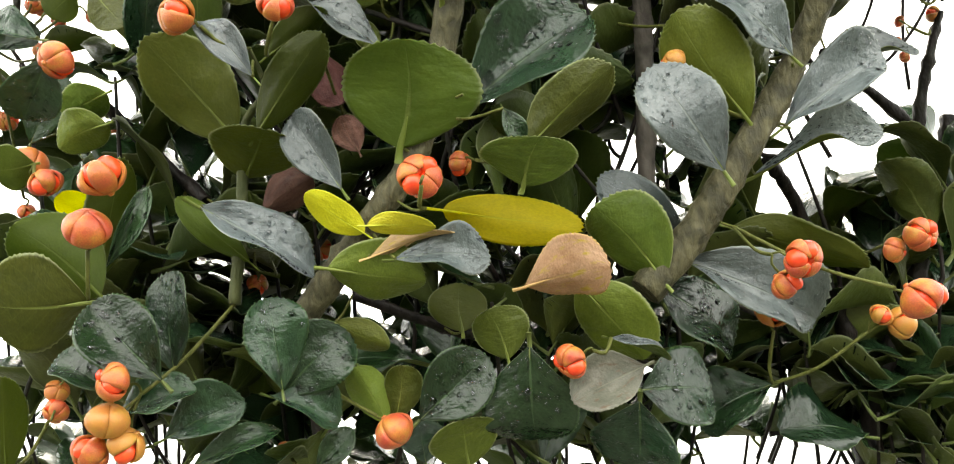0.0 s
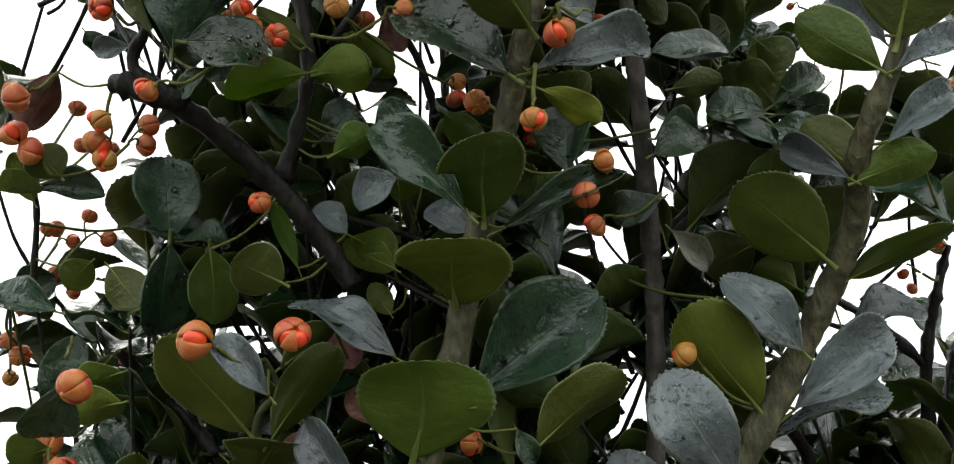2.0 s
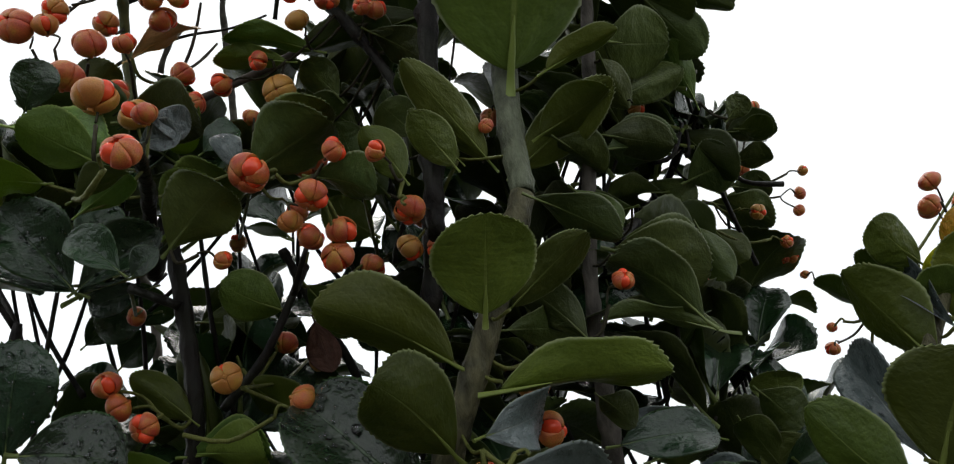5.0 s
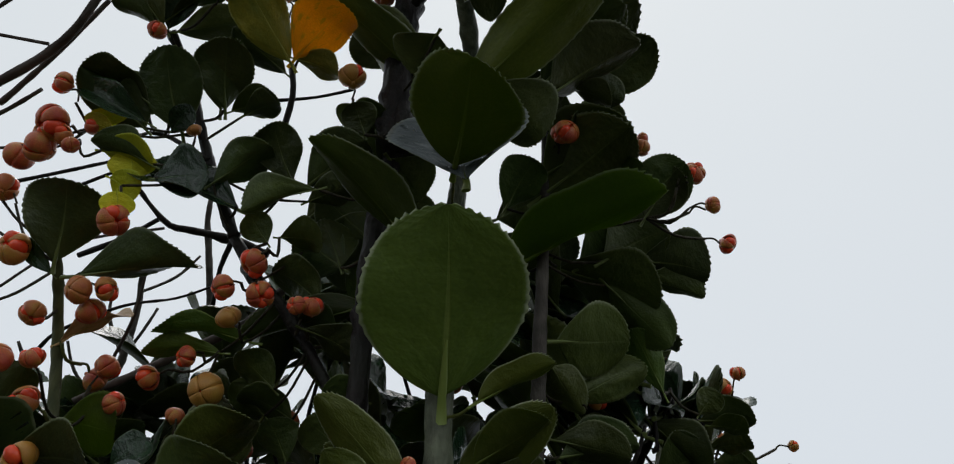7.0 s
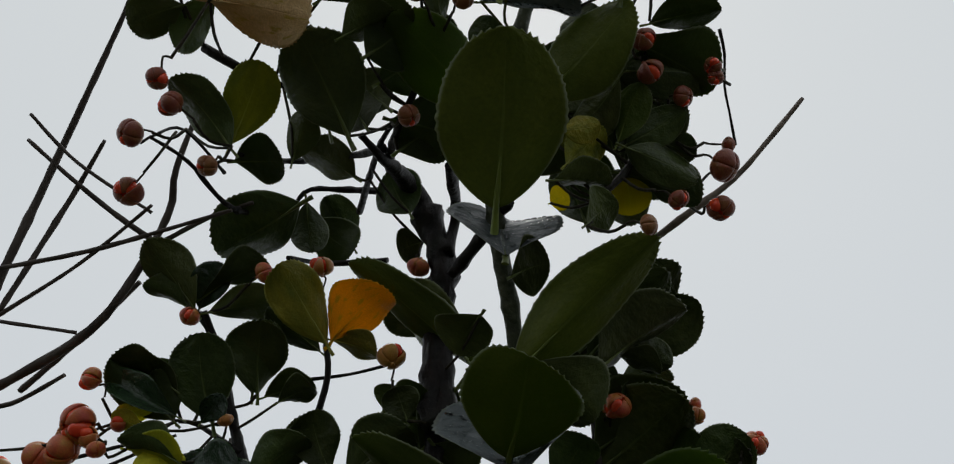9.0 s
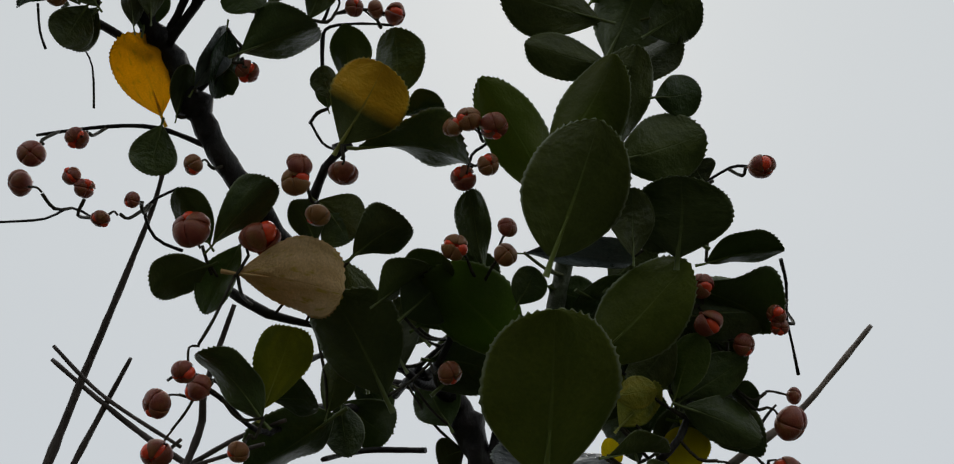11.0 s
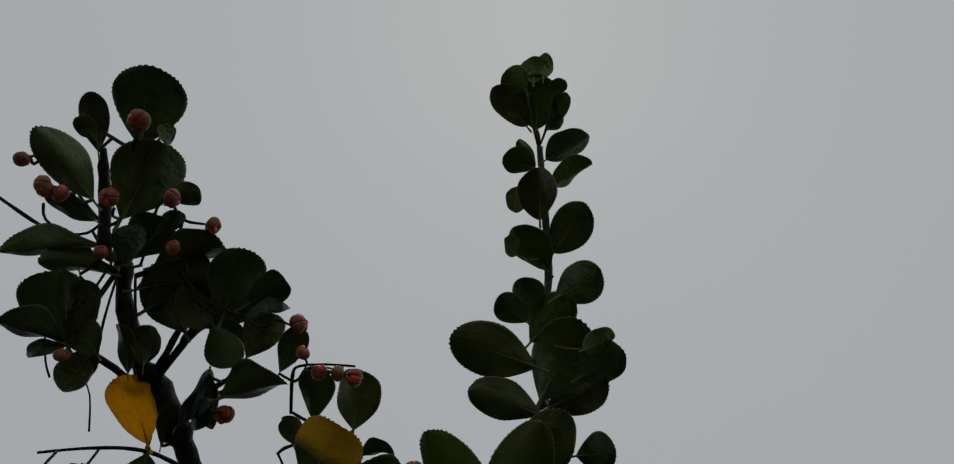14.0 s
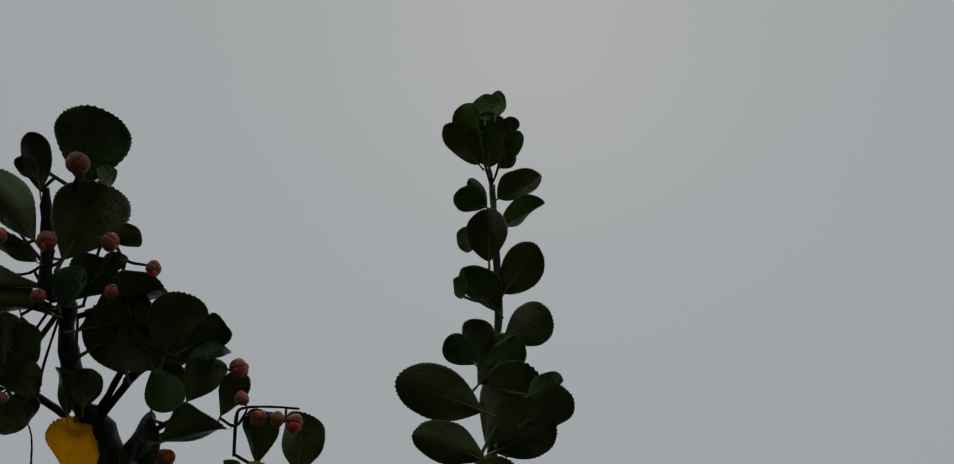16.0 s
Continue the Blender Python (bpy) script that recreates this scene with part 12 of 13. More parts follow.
shoot = plant_shoot((.015, .222, 1.869), "inner spindle sprigs with dark wet green leaves")
sprig(shoot, (-.001, .267, 1.888), (-.08, -.71, 1), 39, "0124", .026)
sprig(shoot, (.044, .307, 1.873), (-.27, -.13, 1), 78, "0123", .026)
sprig(shoot, (-.001, .275, 1.923), (-.3, -.14, 1), 97, "0245", .026)
sprig(shoot, (.065, .252, 1.949), (.1, -.02, 1), 102, "012345", .026)
sprig(shoot, (.064, .212, 1.95), (.3, -.31, 1), 106, "0145", .026)
sprig(shoot, (.068, .235, 1.936), (.06, -.24, 1), 111, "0134", .026)
sprig(shoot, (.051, .377, 1.876), (-.45, -.26, 1), 161, "01234", .026)
sprig(shoot, (-.002, .232, 1.905), (.49, -.41, 1), 176, "0134", .014)
sprig(shoot, (.015, .222, 1.869), (.51, -.57, 1), 185, "023", .026)
sprig(shoot, (.058, .34, 1.923), (.15, -.34, 1), 198, "0123456", .026)
sprig(shoot, (.039, .229, 1.895), (.76, -.51, 1), 224, "01234", .026)
sprig(shoot, (.051, .289, 1.905), (-.6, -.18, 1), 230, "012345", .026)
sprig(shoot, (.057, .236, 1.922), (.55, -.07, 1), 257, "123", .026)
sprig(shoot, (.068, .222, 1.917), (.44, -.11, 1), 272, "034", .026)
sprig(shoot, (.037, .248, 1.91), (-.3, -.49, 1), 275, "0123", .026)
sprig(shoot, (.017, .304, 1.878), (0, -.2, 1), 302, "123456", .026)
sprig(shoot, (.037, .255, 1.874), (.62, -.02, 1), 310, "01234", .026)
sprig(shoot, (.012, .346, 1.887), (.15, -.2, 1), 314, "012", .026)
sprig(shoot, (.05, .256, 1.945), (.03, -.38, 1), 342, "0123", .026)
sprig(shoot, (.021, .269, 1.902), (-.29, -.09, 1), 396, "01235", .026)

shoot = plant_shoot((.066, .232, 1.962), "inner spindle sprigs with dark wet green leaves")
sprig(shoot, (.06, .32, 1.968), (-.33, -.12, 1), 143, "0123", .026)
sprig(shoot, (.046, .294, 2.008), (.04, -.34, 1), 195, "0123", .026)
sprig(shoot, (.033, .293, 1.974), (-.07, -.48, 1), 294, "0123456", .026)
sprig(shoot, (.066, .232, 1.962), (.56, -.78, 1), 295, "0134", .026)

shoot = plant_shoot((.169, .326, 1.61), "inner spindle sprigs with dark wet green leaves")
foot(shoot, .169, .326, 1.61, .002)
sprig(shoot, (.15, .339, 1.655), (.64, -.12, 1), 2, "0123", .026)
sprig(shoot, (.15, .351, 1.625), (.66, -.37, 1), 12, "012345", .026)
sprig(shoot, (.14, .332, 1.62), (.48, -.22, 1), 23, "012345", .026)
sprig(shoot, (.154, .31, 1.636), (-.02, -.22, 1), 45, "123456", .026)
sprig(shoot, (.115, .302, 1.66), (-.06, -.07, 1), 51, "012", .026)
sprig(shoot, (.09, .343, 1.652), (-.31, -.02, 1), 55, "0134", .014)
sprig(shoot, (.16, .319, 1.622), (.55, -.32, 1), 116, "01234", .026)
sprig(shoot, (.167, .293, 1.636), (-.94, -.14, 1), 130, "0145", .026)
sprig(shoot, (.173, .318, 1.632), (.11, -.22, 1), 137, "012356", .026)
sprig(shoot, (.128, .338, 1.64), (.29, -.48, 1), 156, "01234", .005)
sprig(shoot, (.174, .335, 1.625), (-.25, -.36, 1), 166, "123456", .026)
sprig(shoot, (.116, .329, 1.645), (.45, -.27, 1), 184, "0124", .026)
sprig(shoot, (.082, .327, 1.653), (.03, -.54, 1), 210, "012356", .014)
sprig(shoot, (.169, .326, 1.61), (.28, -.08, 1), 222, "01234", .026)
sprig(shoot, (.113, .385, 1.658), (.39, -.18, 1), 243, "012345", .014)
sprig(shoot, (.157, .356, 1.643), (.02, -.29, 1), 247, "0123", .026)
sprig(shoot, (.146, .319, 1.659), (-.05, -.02, 1), 258, "0123", .026)
sprig(shoot, (.171, .389, 1.619), (-.23, -.08, 1), 303, "124", .026)
sprig(shoot, (.101, .352, 1.659), (-.1, -.41, 1), 326, "013", .014)
sprig(shoot, (.17, .392, 1.641), (.41, -.29, 1), 348, "01234", .026)
sprig(shoot, (.073, .394, 1.672), (-.11, -.03, 1), 380, "012345", .026)
sprig(shoot, (.134, .304, 1.63), (.05, -.51, 1), 382, "023", .026)
sprig(shoot, (.145, .384, 1.643), (.06, -.62, 1), 395, "013", .005)

shoot = plant_shoot((.147, .333, 1.674), "inner spindle sprigs with dark wet green leaves")
sprig(shoot, (.157, .321, 1.711), (.12, -.41, 1), 3, "014", .026)
sprig(shoot, (.178, .337, 1.702), (.08, -.05, 1), 15, "0123", .026)
sprig(shoot, (.162, .284, 1.686), (-.05, -.02, 1), 36, "0123", .014)
sprig(shoot, (.173, .357, 1.701), (-.43, -.29, 1), 63, "01235", .026)
sprig(shoot, (.136, .364, 1.694), (-.08, -.52, 1), 80, "0123456", .026)
sprig(shoot, (.119, .263, 1.754), (0, -.05, 1), 103, "0345", .005)
sprig(shoot, (.166, .329, 1.688), (-.31, -.21, 1), 109, "0123456", .026)
sprig(shoot, (.095, .285, 1.739), (-.28, -.98, 1), 126, "01245", .026)
sprig(shoot, (.175, .291, 1.707), (-.23, -.45, 1), 131, "013", .026)
sprig(shoot, (.079, .284, 1.698), (-.32, -.15, 1), 144, "1245", .014)
sprig(shoot, (.155, .306, 1.677), (-.58, -.28, 1), 160, "01235", .026)
sprig(shoot, (.147, .333, 1.674), (-.32, -.13, 1), 209, "0123", .026)
sprig(shoot, (.093, .263, 1.724), (-.12, -.33, 1), 219, "014", .005)
sprig(shoot, (.087, .357, 1.688), (.24, -.09, 1), 250, "1234", .026)
sprig(shoot, (.102, .301, 1.743), (.27, -.39, 1), 251, "23456", .026)
sprig(shoot, (.088, .335, 1.674), (.25, -.09, 1), 264, "12345", .026)
sprig(shoot, (.116, .281, 1.759), (.18, -.03, 1), 267, "23456", .005)
sprig(shoot, (.171, .309, 1.678), (-.05, -.42, 1), 282, "013456", .026)
sprig(shoot, (.17, .347, 1.674), (.39, -.17, 1), 288, "012345", .026)
sprig(shoot, (.18, .257, 1.765), (-.39, -.43, 1), 292, "234", .026)
sprig(shoot, (.132, .34, 1.694), (.4, -.23, 1), 293, "012", .026)
sprig(shoot, (.159, .34, 1.699), (.03, -.4, 1), 296, "1245", .026)
sprig(shoot, (.118, .279, 1.732), (-.5, -.14, 1), 324, "12456", .026)
sprig(shoot, (.09, .329, 1.701), (.49, -.37, 1), 327, "0123456", .026)
sprig(shoot, (.121, .334, 1.679), (-.39, 0, 1), 331, "245", .026)
sprig(shoot, (.142, .325, 1.697), (-.36, -.21, 1), 355, "012345", .026)
sprig(shoot, (.107, .304, 1.697), (-.11, -.38, 1), 378, "034", .026)
sprig(shoot, (.164, .356, 1.719), (.55, -.09, 1), 387, "012", .026)
sprig(shoot, (.136, .362, 1.677), (-.42, -.22, 1), 403, "01245", .026)

shoot = plant_shoot((.111, .381, 1.782), "inner spindle sprigs with dark wet green leaves")
sprig(shoot, (.111, .381, 1.782), (-.63, -.54, 1), 69, "0123", .026)
sprig(shoot, (.098, .274, 1.864), (.23, -.12, 1), 118, "0124", .005)
sprig(shoot, (.111, .264, 1.802), (-.1, -.19, 1), 133, "1456", .026)
sprig(shoot, (.083, .252, 1.852), (-.13, -.41, 1), 141, "123", .005)
sprig(shoot, (.092, .243, 1.833), (.21, -.14, 1), 142, "245", .026)
sprig(shoot, (.105, .267, 1.847), (.05, -.06, 1), 203, "02346", .026)
sprig(shoot, (.083, .228, 1.862), (-.17, -.7, 1), 223, "356", .014)
sprig(shoot, (.127, .342, 1.789), (.07, -.26, 1), 236, "0246", .026)
sprig(shoot, (.119, .272, 1.819), (.24, -.39, 1), 313, "125", .026)
sprig(shoot, (.154, .27, 1.794), (.37, -.06, 1), 375, "01234", .005)

shoot = plant_shoot((.124, .294, 1.872), "inner spindle sprigs with dark wet green leaves")
sprig(shoot, (.103, .253, 1.893), (-.39, -.03, 1), 66, "036", .026)
sprig(shoot, (.092, .256, 1.877), (.25, -.38, 1), 93, "013", .026)
sprig(shoot, (.096, .228, 1.93), (-.16, -.18, 1), 110, "034", .005)
sprig(shoot, (.112, .25, 1.93), (-.32, -.32, 1), 132, "1256", .005)
sprig(shoot, (.082, .274, 1.891), (-.19, -.58, 1), 136, "012", .026)
sprig(shoot, (.111, .278, 1.897), (-.11, -.38, 1), 151, "014", .026)
sprig(shoot, (.088, .246, 1.919), (-.73, -.16, 1), 152, "02346", .005)
sprig(shoot, (.099, .254, 1.945), (.76, -.9, 1), 158, "12", .026)
sprig(shoot, (.089, .213, 1.919), (.12, -.26, 1), 186, "26", .005)
sprig(shoot, (.101, .238, 1.943), (.22, -.02, 1), 204, "1", .005)
sprig(shoot, (.124, .294, 1.872), (.03, -.64, 1), 357, "023", .026)
sprig(shoot, (.121, .281, 1.94), (-.09, -.37, 1), 361, "013", .026)

shoot = plant_shoot((.093, .218, 1.96), "inner spindle sprigs with dark wet green leaves")
sprig(shoot, (.079, .244, 1.979), (-.14, -.12, 1), 4, "023", .026)
sprig(shoot, (.093, .218, 1.96), (-.47, -.61, 1), 26, "014", .026)
sprig(shoot, (.083, .236, 1.961), (.26, -.23, 1), 191, "014", .026)

shoot = plant_shoot((.225, .433, 1.599), "inner spindle sprigs with dark wet green leaves")
foot(shoot, .225, .433, 1.599, .002)
sprig(shoot, (.187, .399, 1.619), (-.28, -.22, 1), 50, "01345", .026)
sprig(shoot, (.188, .36, 1.657), (.27, -.08, 1), 67, "0123456", .026)
sprig(shoot, (.198, .362, 1.641), (-.1, -.1, 1), 95, "01234", .026)
sprig(shoot, (.203, .383, 1.654), (.16, -.12, 1), 190, "012345", .026)
sprig(shoot, (.225, .433, 1.599), (-.05, -.2, 1), 329, "012345", .026)
sprig(shoot, (.189, .351, 1.622), (.46, -.09, 1), 335, "0123456", .026)
sprig(shoot, (.202, .368, 1.662), (.26, -.3, 1), 358, "01234", .026)
sprig(shoot, (.193, .375, 1.615), (.05, -.37, 1), 377, "0123", .026)

shoot = plant_shoot((.202, .346, 1.683), "inner spindle sprigs with dark wet green leaves")
sprig(shoot, (.215, .364, 1.707), (-.19, -.05, 1), 87, "01234", .026)
sprig(shoot, (.202, .376, 1.691), (-.27, -.05, 1), 188, "01234", .026)
sprig(shoot, (.202, .346, 1.683), (-.4, -.13, 1), 341, "01234", .026)
sprig(shoot, (.199, .331, 1.717), (.21, -.26, 1), 372, "012345", .026)
sprig(shoot, (.182, .375, 1.683), (-.64, -.02, 1), 385, "0123456", .026)

shoot = plant_shoot((.203, .279, 1.798), "inner spindle sprigs with dark wet green leaves")
sprig(shoot, (.21, .331, 1.861), (.28, -.13, 1), 105, "0123", .026)
sprig(shoot, (.203, .279, 1.798), (.31, -.01, 1), 183, "0123", .026)
sprig(shoot, (.199, .261, 1.835), (-.34, -.61, 1), 227, "034", .026)
sprig(shoot, (.191, .304, 1.851), (.29, -.28, 1), 244, "023", .026)
sprig(shoot, (.185, .225, 1.862), (.64, -.35, 1), 248, "0236", .014)
sprig(shoot, (.218, .307, 1.842), (.54, -.14, 1), 269, "123", .026)
sprig(shoot, (.187, .281, 1.812), (.05, -.9, 1), 280, "0123", .014)
sprig(shoot, (.218, .325, 1.834), (.01, -.39, 1), 283, "01234", .014)
sprig(shoot, (.228, .352, 1.842), (.61, -.43, 1), 304, "0123456", .005)
sprig(shoot, (.18, .266, 1.798), (.02, -.27, 1), 317, "0123456", .014)

shoot = plant_shoot((.235, .305, 1.872), "inner spindle sprigs with dark wet green leaves")
sprig(shoot, (.235, .305, 1.872), (-.02, -.33, 1), 386, "02356", .026)

shoot = plant_shoot((.186, .374, 1.629), "inner spindle sprigs with dark glossy leaves")
foot(shoot, .186, .374, 1.629, .002)
sprig(shoot, (.113, .363, 1.658), (.15, -.25, 1), 407, "0123", .03)
sprig(shoot, (.144, .38, 1.67), (.23, -.2, 1), 333, "0123", .03)
sprig(shoot, (.157, .379, 1.644), (.51, -.68, 1), 238, "0123", .03)
sprig(shoot, (.127, .412, 1.64), (.33, -.55, 1), 26, "012", .03)
sprig(shoot, (.19, .385, 1.657), (.48, -.63, 1), 240, "0123", .03)
sprig(shoot, (.186, .374, 1.629), (.44, -.47, 1), 52, "0123", .03)
sprig(shoot, (.223, .371, 1.749), (-.11, -.59, 1), 444, "0123", .03)
sprig(shoot, (.083, .351, 1.633), (-.45, -.7, 1), 446, "0123", .03)
sprig(shoot, (.041, .34, 1.633), (-.59, -.24, 1), 491, "0123", .03)

shoot = plant_shoot((-.086, .326, 1.643), "low inner spindle sprigs with wet dark leaves")
foot(shoot, -.086, .326, 1.643, .002)
sprig(shoot, (-.178, .33, 1.689), (.58, -.18, 1), 148, "0123", .03)
sprig(shoot, (-.18, .331, 1.658), (-.22, -.58, 1), 448, "0123", .03)
sprig(shoot, (-.113, .331, 1.685), (.21, -.58, 1), 481, "0123", .03)
sprig(shoot, (-.058, .337, 1.669), (.56, -.58, 1), 494, "0123", .03)
sprig(shoot, (-.046, .362, 1.688), (.47, -.52, 1), 184, "012", .03)
sprig(shoot, (-0, .35, 1.662), (-.1, -.14, 1), 135, "0123", .03)
sprig(shoot, (-.131, .335, 1.647), (-.52, -.52, 1), 308, "0123", .03)
sprig(shoot, (-.086, .326, 1.643), (.1, -.34, 1), 362, "0123", .03)
sprig(shoot, (-.179, .359, 1.781), (-.19, -.51, 1), 419, "0123", .03)
sprig(shoot, (-.134, .381, 1.781), (-.23, -.28, 1), 94, "012", .03)
sprig(shoot, (-.193, .374, 1.741), (-.02, -.28, 1), 29, "0123", .03)

shoot = plant_shoot((-.1, .327, 1.834), "inner spindle sprigs behind the middle shoot")
foot(shoot, -.1, .327, 1.834, .002)
sprig(shoot, (-.02, .297, 1.927), (.06, -.45, 1), 192, "0123", .03)
sprig(shoot, (-.062, .321, 1.949), (.09, -.69, 1), 23, "0123", .03)
sprig(shoot, (-.065, .312, 1.868), (.38, -.42, 1), 262, "0123", .03)
sprig(shoot, (-.131, .344, 1.845), (-.19, -.33, 1), 470, "012", .03)
leaf(shoot, (-.068, .2422, 1.8781), (-.0434, .2423, 1.8781), .0150, (-0, .9, .43), "green")
leaf(shoot, (-.0892, .2465, 1.8934), (-.1105, .2487, 1.8882), .0122, (.04, -.84, -.53), "wet")
leaf(shoot, (-.1254, .1974, 1.8808), (-.1214, .2034, 1.867), .0111, (-.43, .86, .25), "green")
leaf(shoot, (-.1181, .2303, 1.8553), (-.1277, .2261, 1.8649), .0100, (.26, -.95, -.16), "wet")
leaf(shoot, (-.0151, .2582, 1.9166), (-.0335, .2536, 1.9271), .0165, (.03, .9, .44), "fresh")
leaf(shoot, (-.0634, .2672, 1.8209), (-.0582, .2592, 1.8394), .0236, (.21, -.87, -.44), "wet")
leaf(shoot, (-.0421, .2685, 1.8181), (-.0264, .2623, 1.8322), .0193, (.01, -.91, -.4), "wet")
leaf(shoot, (-.0824, .2643, 1.8276), (-.0669, .2603, 1.8368), .0129, (-.03, .9, .44), "green")

shoot = plant_shoot((.095, .328, 1.807), "inner spindle sprigs with shaded leaves and thin twigs")
foot(shoot, .095, .328, 1.807, .002)
sprig(shoot, (.123, .309, 1.876), (-.42, -.53, 1), 359, "0123", .03)
sprig(shoot, (.132, .319, 1.852), (-.23, -.22, 1), 320, "0123", .03)
sprig(shoot, (.114, .337, 1.862), (-.42, -.29, 1), 247, "0123", .03)
sprig(shoot, (.155, .342, 1.85), (-.41, -.67, 1), 307, "0123", .03)
sprig(shoot, (.121, .33, 1.827), (.04, -.46, 1), 121, "0123", .03)
sprig(shoot, (.095, .328, 1.807), (.57, -.32, 1), 410, "0123", .03)
sprig(shoot, (.128, .339, 1.808), (-.01, -.2, 1), 66, "0123", .03)
sprig(shoot, (.097, .32, 1.876), (.16, -.23, 1), 54, "0123", .03)
sprig(shoot, (.088, .3, 1.897), (-.4, -.48, 1), 30, "0123", .03)
sprig(shoot, (.125, .308, 1.902), (.41, -.52, 1), 232, "0123", .03)

shoot = plant_shoot((-.011, .257, 1.941), "inner spindle sprigs by the thick dark branch")
foot(shoot, -.011, .257, 1.941, .002)
sprig(shoot, (-.035, .249, 1.965), (.57, -.43, 1), 249, "0123", .03)
sprig(shoot, (-.017, .256, 1.959), (.23, -.51, 1), 140, "0123", .03)
sprig(shoot, (-.006, .256, 1.976), (-.25, -.46, 1), 75, "0123", .03)
sprig(shoot, (-.036, .251, 1.945), (-.46, -.21, 1), 272, "0123", .03)
sprig(shoot, (-.011, .257, 1.941), (.55, -.32, 1), 255, "0123", .03)
sprig(shoot, (.005, .265, 1.948), (.44, -.59, 1), 251, "0123", .03)
sprig(shoot, (-.058, .258, 1.967), (-.27, -.23, 1), 444, "012", .03)
sprig(shoot, (-.07, .259, 1.948), (0, -.66, 1), 407, "012", .03)
sprig(shoot, (-.017, .252, 1.998), (.33, -.28, 1), 339, "012", .03)
sprig(shoot, (.002, .259, 1.991), (-.56, -.52, 1), 286, "0123", .03)

shoot = plant_shoot((.063, .173, 2.011), "side leaves of an upright spindle shoot")
branch(shoot, "grey", [(.062, .181, 1.986, .0016), (.063, .173, 2.011, .0016), (.063, .162, 2.022, .0016), (.071, .147, 2.027, .0016)])
leaf(shoot, (.0799, .0663, 2.0572), (.0658, .0577, 2.0635), .0164, (-.01, .61, .79), "green")
leaf(shoot, (.0731, .09, 2.0548), (.1007, .0962, 2.0592), .0161, (-.26, .73, .62), "green")
leaf(shoot, (.0737, .0884, 2.0494), (.0613, .0973, 2.0396), .0105, (.09, .8, .6), "green")
leaf(shoot, (.0725, .102, 2.0393), (.0799, .0911, 2.0504), .0094, (.16, .76, .63), "fresh")
leaf(shoot, (.0746, .104, 2.0404), (.0912, .0988, 2.0473), .0107, (.04, .85, .53), "green")
leaf(shoot, (.0738, .102, 2.0367), (.0925, .1102, 2.0312), .0117, (-.13, .74, .66), "green")
leaf(shoot, (.0571, .0939, 2.0354), (.0673, .0939, 2.0366), .0081, (-.07, .82, .56), "yellowing")
leaf(shoot, (.0592, .0895, 2.0673), (.07, .0808, 2.0768), .0129, (.04, .76, .65), "green")
leaf(shoot, (.0433, .0875, 2.0673), (.0564, .0927, 2.064), .0113, (-.1, .7, .7), "green")
leaf(shoot, (.0495, .111, 2.0391), (.0615, .1033, 2.0477), .0126, (.08, .8, .6), "green")
leaf(shoot, (.0629, .1608, 2.0204), (.0918, .1504, 2.0396), .0204, (-.08, .82, .57), "green")
leaf(shoot, (.0725, .1679, 2.021), (.097, .1589, 2.0317), .0180, (.03, .79, .61), "green")
leaf(shoot, (.0761, .1632, 2.0217), (.0869, .1693, 2.0164), .0112, (-.03, .68, .74), "green")
leaf(shoot, (.0631, .1714, 2.0099), (.0573, .1604, 2.0203), .0176, (.01, .68, .73), "green")
leaf(shoot, (.0111, .2005, 1.9918), (.0005, .186, 2.0053), .0212, (-.21, .74, .64), "green")
leaf(shoot, (-.0125, .1855, 1.9838), (.0075, .1739, 1.9966), .0173, (-0, .74, .67), "green")

shoot = plant_shoot((-.013, .258, 1.842), "dark shaded leaves and thin twigs inside the hedge")
foot(shoot, -.013, .258, 1.842, .002)
branch(shoot, "dark", [(-.041, .233, 1.899, .0014), (-.03, .241, 1.88, .0014), (-.018, .25, 1.861, .0014), (-.013, .258, 1.842, .0014)])
branch(shoot, "dark", [(-.12, .195, 1.886, .0009), (-.116, .198, 1.88, .0009), (-.101, .196, 1.859, .0009), (-.095, .193, 1.841, .0009)])
branch(shoot, "dark", [(-.131, .202, 1.871, .0009), (-.117, .198, 1.854, .0009), (-.104, .196, 1.834, .0009)])
branch(shoot, "dark", [(.112, .248, 1.814, .0024), (.092, .249, 1.8, .0024), (.07, .252, 1.782, .0024)])
branch(shoot, "dark", [(-.152, .329, 1.929, .0008), (-.145, .335, 1.916, .0008), (-.127, .344, 1.945, .0008)])
leaf(shoot, (-.0965, .2684, 1.893), (-.1176, .2706, 1.8881), .0137, (.03, -.86, -.51), "wet")
leaf(shoot, (-.1162, .2745, 1.9041), (-.0928, .2782, 1.8956), .0146, (.03, -.95, -.33), "wet")
leaf(shoot, (-.0934, .1814, 1.83), (-.0972, .1754, 1.8437), .0071, (-.42, .87, .26), "green")
leaf(shoot, (-.1317, .2053, 1.8877), (-.1239, .2128, 1.8705), .0120, (.39, -.9, -.22), "wet")
leaf(shoot, (-.1059, .1953, 1.8356), (-.1176, .1956, 1.8349), .0069, (0, -.92, -.4), "sheen_grey")
leaf(shoot, (-.0118, .248, 1.8901), (-.0345, .2495, 1.8866), .0159, (.01, -.88, -.47), "wet")
leaf(shoot, (.0035, .2446, 1.8728), (-.0169, .2456, 1.8705), .0094, (0, -.91, -.42), "wet")
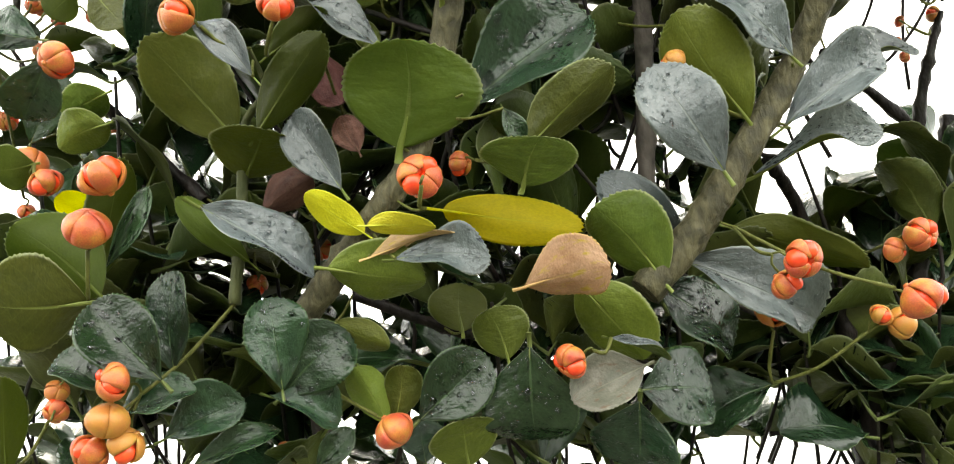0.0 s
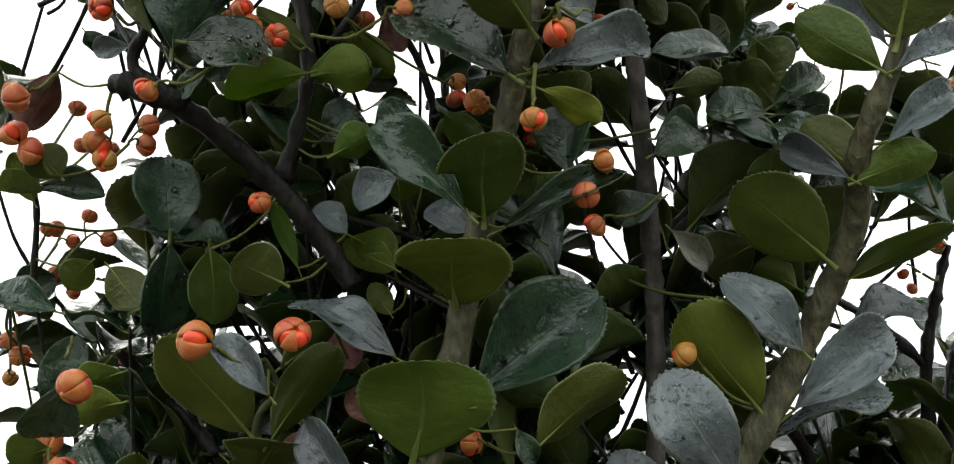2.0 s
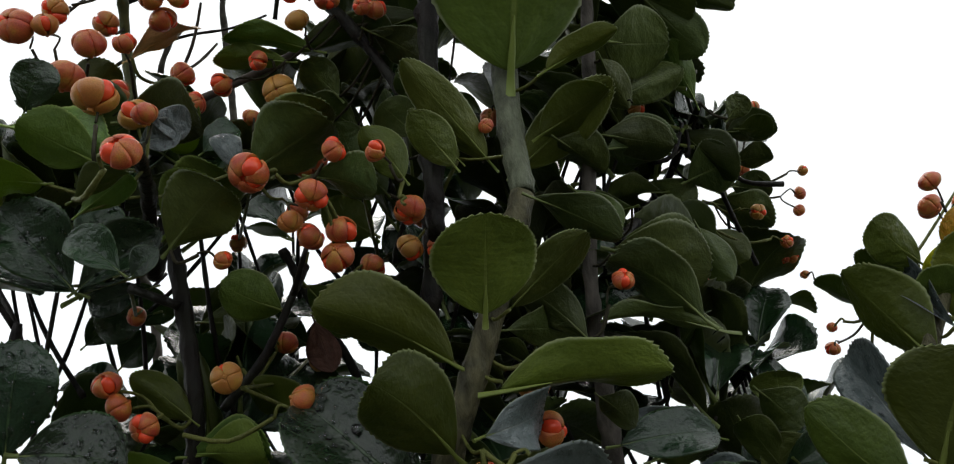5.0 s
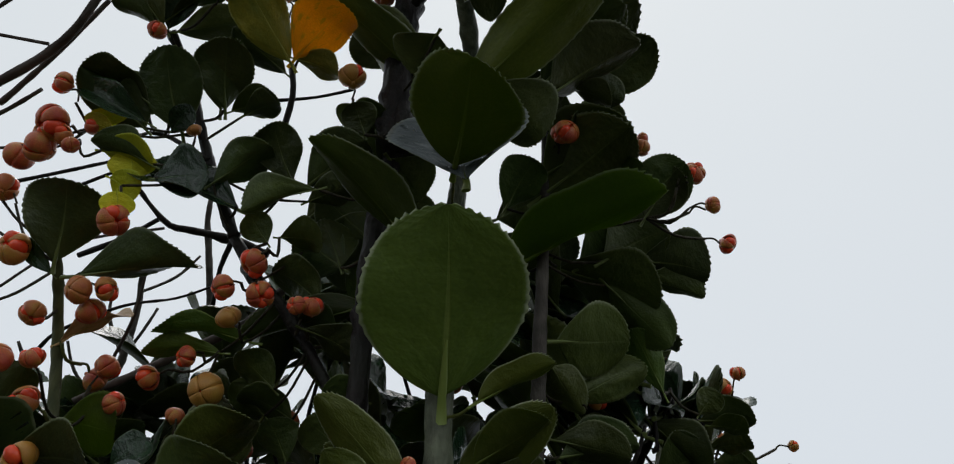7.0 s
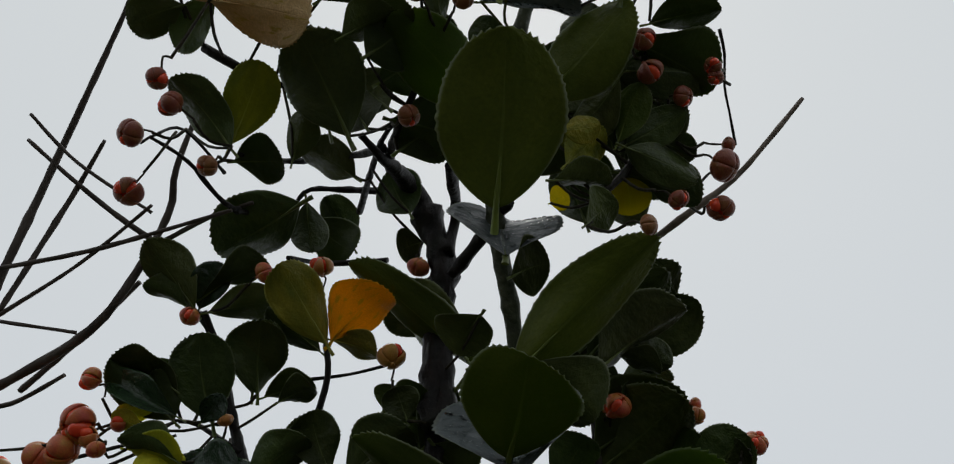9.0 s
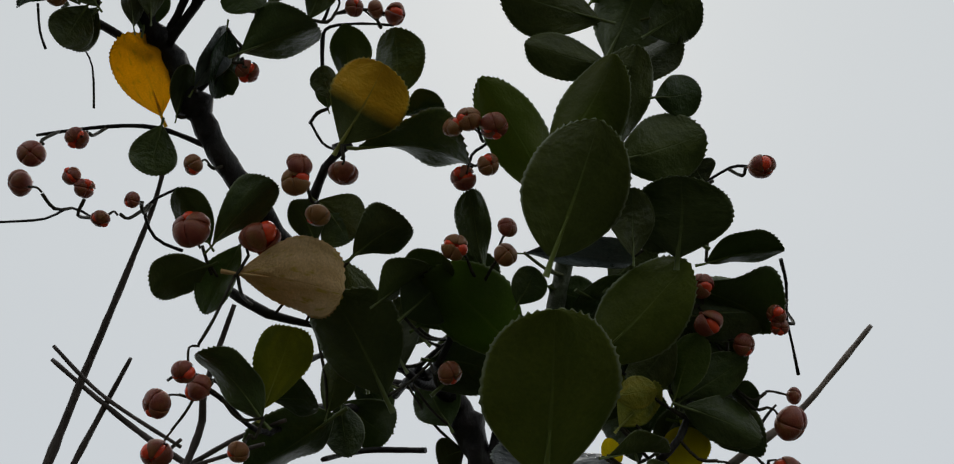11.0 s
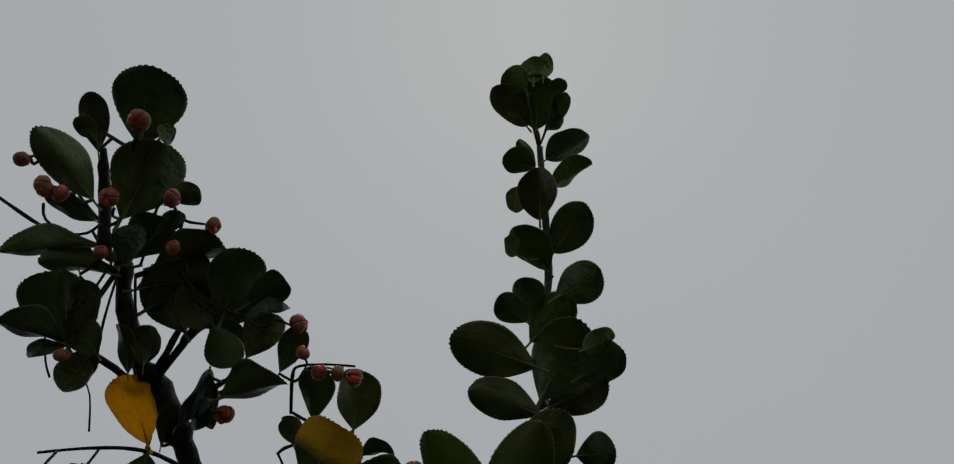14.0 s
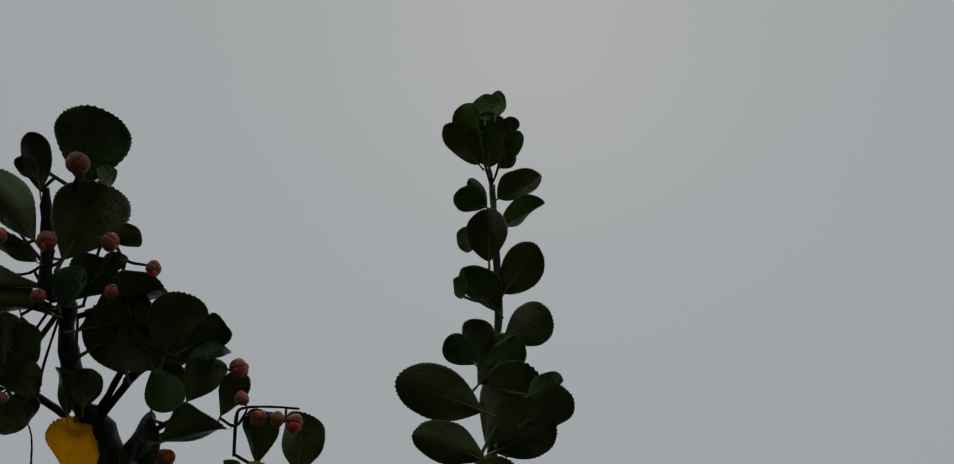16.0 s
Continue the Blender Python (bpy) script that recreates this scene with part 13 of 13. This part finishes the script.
leaf(shoot, (-.0445, .227, 1.838), (-.0288, .2218, 1.8501), .0135, (.06, -.89, -.46), "wet")
leaf(shoot, (-.0289, .2335, 1.8732), (-.0235, .2398, 1.8588), .0108, (-.13, .93, .35), "dead")
leaf(shoot, (-.0504, .2773, 1.8727), (-.0293, .2787, 1.8697), .0118, (.01, -.94, -.35), "wet")
leaf(shoot, (-.0116, .2699, 1.9149), (-.0266, .2735, 1.9066), .0146, (.07, -.87, -.5), "wet")
leaf(shoot, (-.0423, .2834, 1.8839), (-.0564, .2788, 1.8945), .0134, (.07, -.95, -.32), "wet")
leaf(shoot, (-.1315, .2914, 1.8904), (-.1159, .2862, 1.9023), .0125, (.17, -.8, -.57), "wet")
leaf(shoot, (-.1464, .2424, 1.8775), (-.1383, .2469, 1.8673), .0107, (.31, -.94, -.16), "wet")
leaf(shoot, (-.1131, .2854, 1.879), (-.1004, .2808, 1.8896), .0134, (.16, -.82, -.55), "wet")
leaf(shoot, (-.0127, .2781, 1.8711), (.0018, .2755, 1.877), .0130, (0, -.91, -.41), "wet")
leaf(shoot, (-.0184, .2865, 1.8519), (-.0372, .2861, 1.8527), .0141, (.01, -.95, -.31), "wet")
leaf(shoot, (.1097, .23, 1.8315), (.1223, .2372, 1.815), .0135, (-.18, -.84, -.51), "wet")
leaf(shoot, (.1002, .2385, 1.837), (.1114, .2456, 1.8209), .0120, (-.17, -.86, -.49), "wet")
leaf(shoot, (.0832, .2267, 1.8141), (.1011, .2248, 1.8184), .0145, (-.05, -.98, -.2), "wet")
leaf(shoot, (.0876, .2184, 1.808), (.1017, .2209, 1.8025), .0104, (.02, -.93, -.36), "wet")
leaf(shoot, (.1102, .2424, 1.8032), (.1241, .2388, 1.8114), .0120, (-.19, -.98, -.11), "wet")
leaf(shoot, (.1012, .2322, 1.8014), (.1022, .239, 1.786), .0130, (-.29, -.87, -.4), "wet")
leaf(shoot, (.1233, .255, 1.7993), (.1358, .2512, 1.8079), .0120, (-.23, -.97, -.09), "wet")
leaf(shoot, (.1387, .2546, 1.8253), (.1317, .2611, 1.8104), .0124, (-.37, -.9, -.22), "wet")

shoot = plant_shoot((-.167, .369, 1.972), "bare grey twigs of a bush behind the hedge")
foot(shoot, -.167, .369, 1.972, .0026)
branch(shoot, "grey", [(-.167, .369, 1.972, .0026), (-.156, .352, 1.998, .0023), (-.144, .339, 2.016, .0020), (-.137, .326, 2.037, .0017), (-.134, .317, 2.049, .0014), (-.126, .309, 2.061, .0010)])
branch(shoot, "grey", [(-.148, .342, 2.012, .0009), (-.136, .334, 2.024, .0008), (-.127, .327, 2.035, .0007)])
branch(shoot, "dark", [(-.099, .206, 1.95, .0007), (-.092, .203, 1.955, .0006), (-.072, .2, 1.962, .0005), (-.055, .199, 1.964, .0004), (-.043, .198, 1.968, .0004)])
branch(shoot, "grey", [(-.101, .338, 2.023, .0022), (-.101, .332, 2.031, .0019), (-.102, .311, 2.062, .0017), (-.102, .304, 2.071, .0014), (-.099, .294, 2.087, .0011)])
branch(shoot, "dark", [(-.133, .198, 2.01, .0008), (-.116, .197, 2.013, .0007), (-.085, .195, 2.019, .0006)])
branch(shoot, "dark", [(-.11, .201, 2.008, .0007), (-.09, .198, 2.015, .0006), (-.075, .195, 2.02, .0005)])
branch(shoot, "dark", [(-.102, .214, 1.991, .0010), (-.086, .211, 1.996, .0009), (-.073, .208, 2.002, .0008)])
branch(shoot, "dark", [(-.029, .202, 1.982, .0016), (-.038, .199, 1.985, .0014), (-.053, .196, 1.988, .0012), (-.061, .194, 1.989, .0010), (-.068, .189, 1.995, .0008), (-.072, .185, 2, .0006)])
branch(shoot, "dark", [(-.023, .165, 2.016, .0006), (-.01, .166, 2.018, .0005), (.002, .165, 2.02, .0005)])
branch(shoot, "grey", [(-.158, .351, 1.997, .0009), (-.169, .343, 2.009, .0008), (-.172, .334, 2.021, .0007)])
branch(shoot, "grey", [(-.145, .34, 2.015, .0009), (-.151, .328, 2.031, .0008), (-.148, .32, 2.044, .0007)])
branch(shoot, "grey", [(-.136, .322, 2.041, .0008), (-.118, .319, 2.048, .0007), (-.106, .314, 2.057, .0006)])
branch(shoot, "grey", [(-.176, .354, 1.991, .0010), (-.188, .347, 2.001, .0009), (-.196, .332, 2.02, .0008)])
branch(shoot, "grey", [(-.108, .346, 1.976, .0012), (-.099, .334, 1.995, .0011), (-.082, .328, 2.005, .0009)])
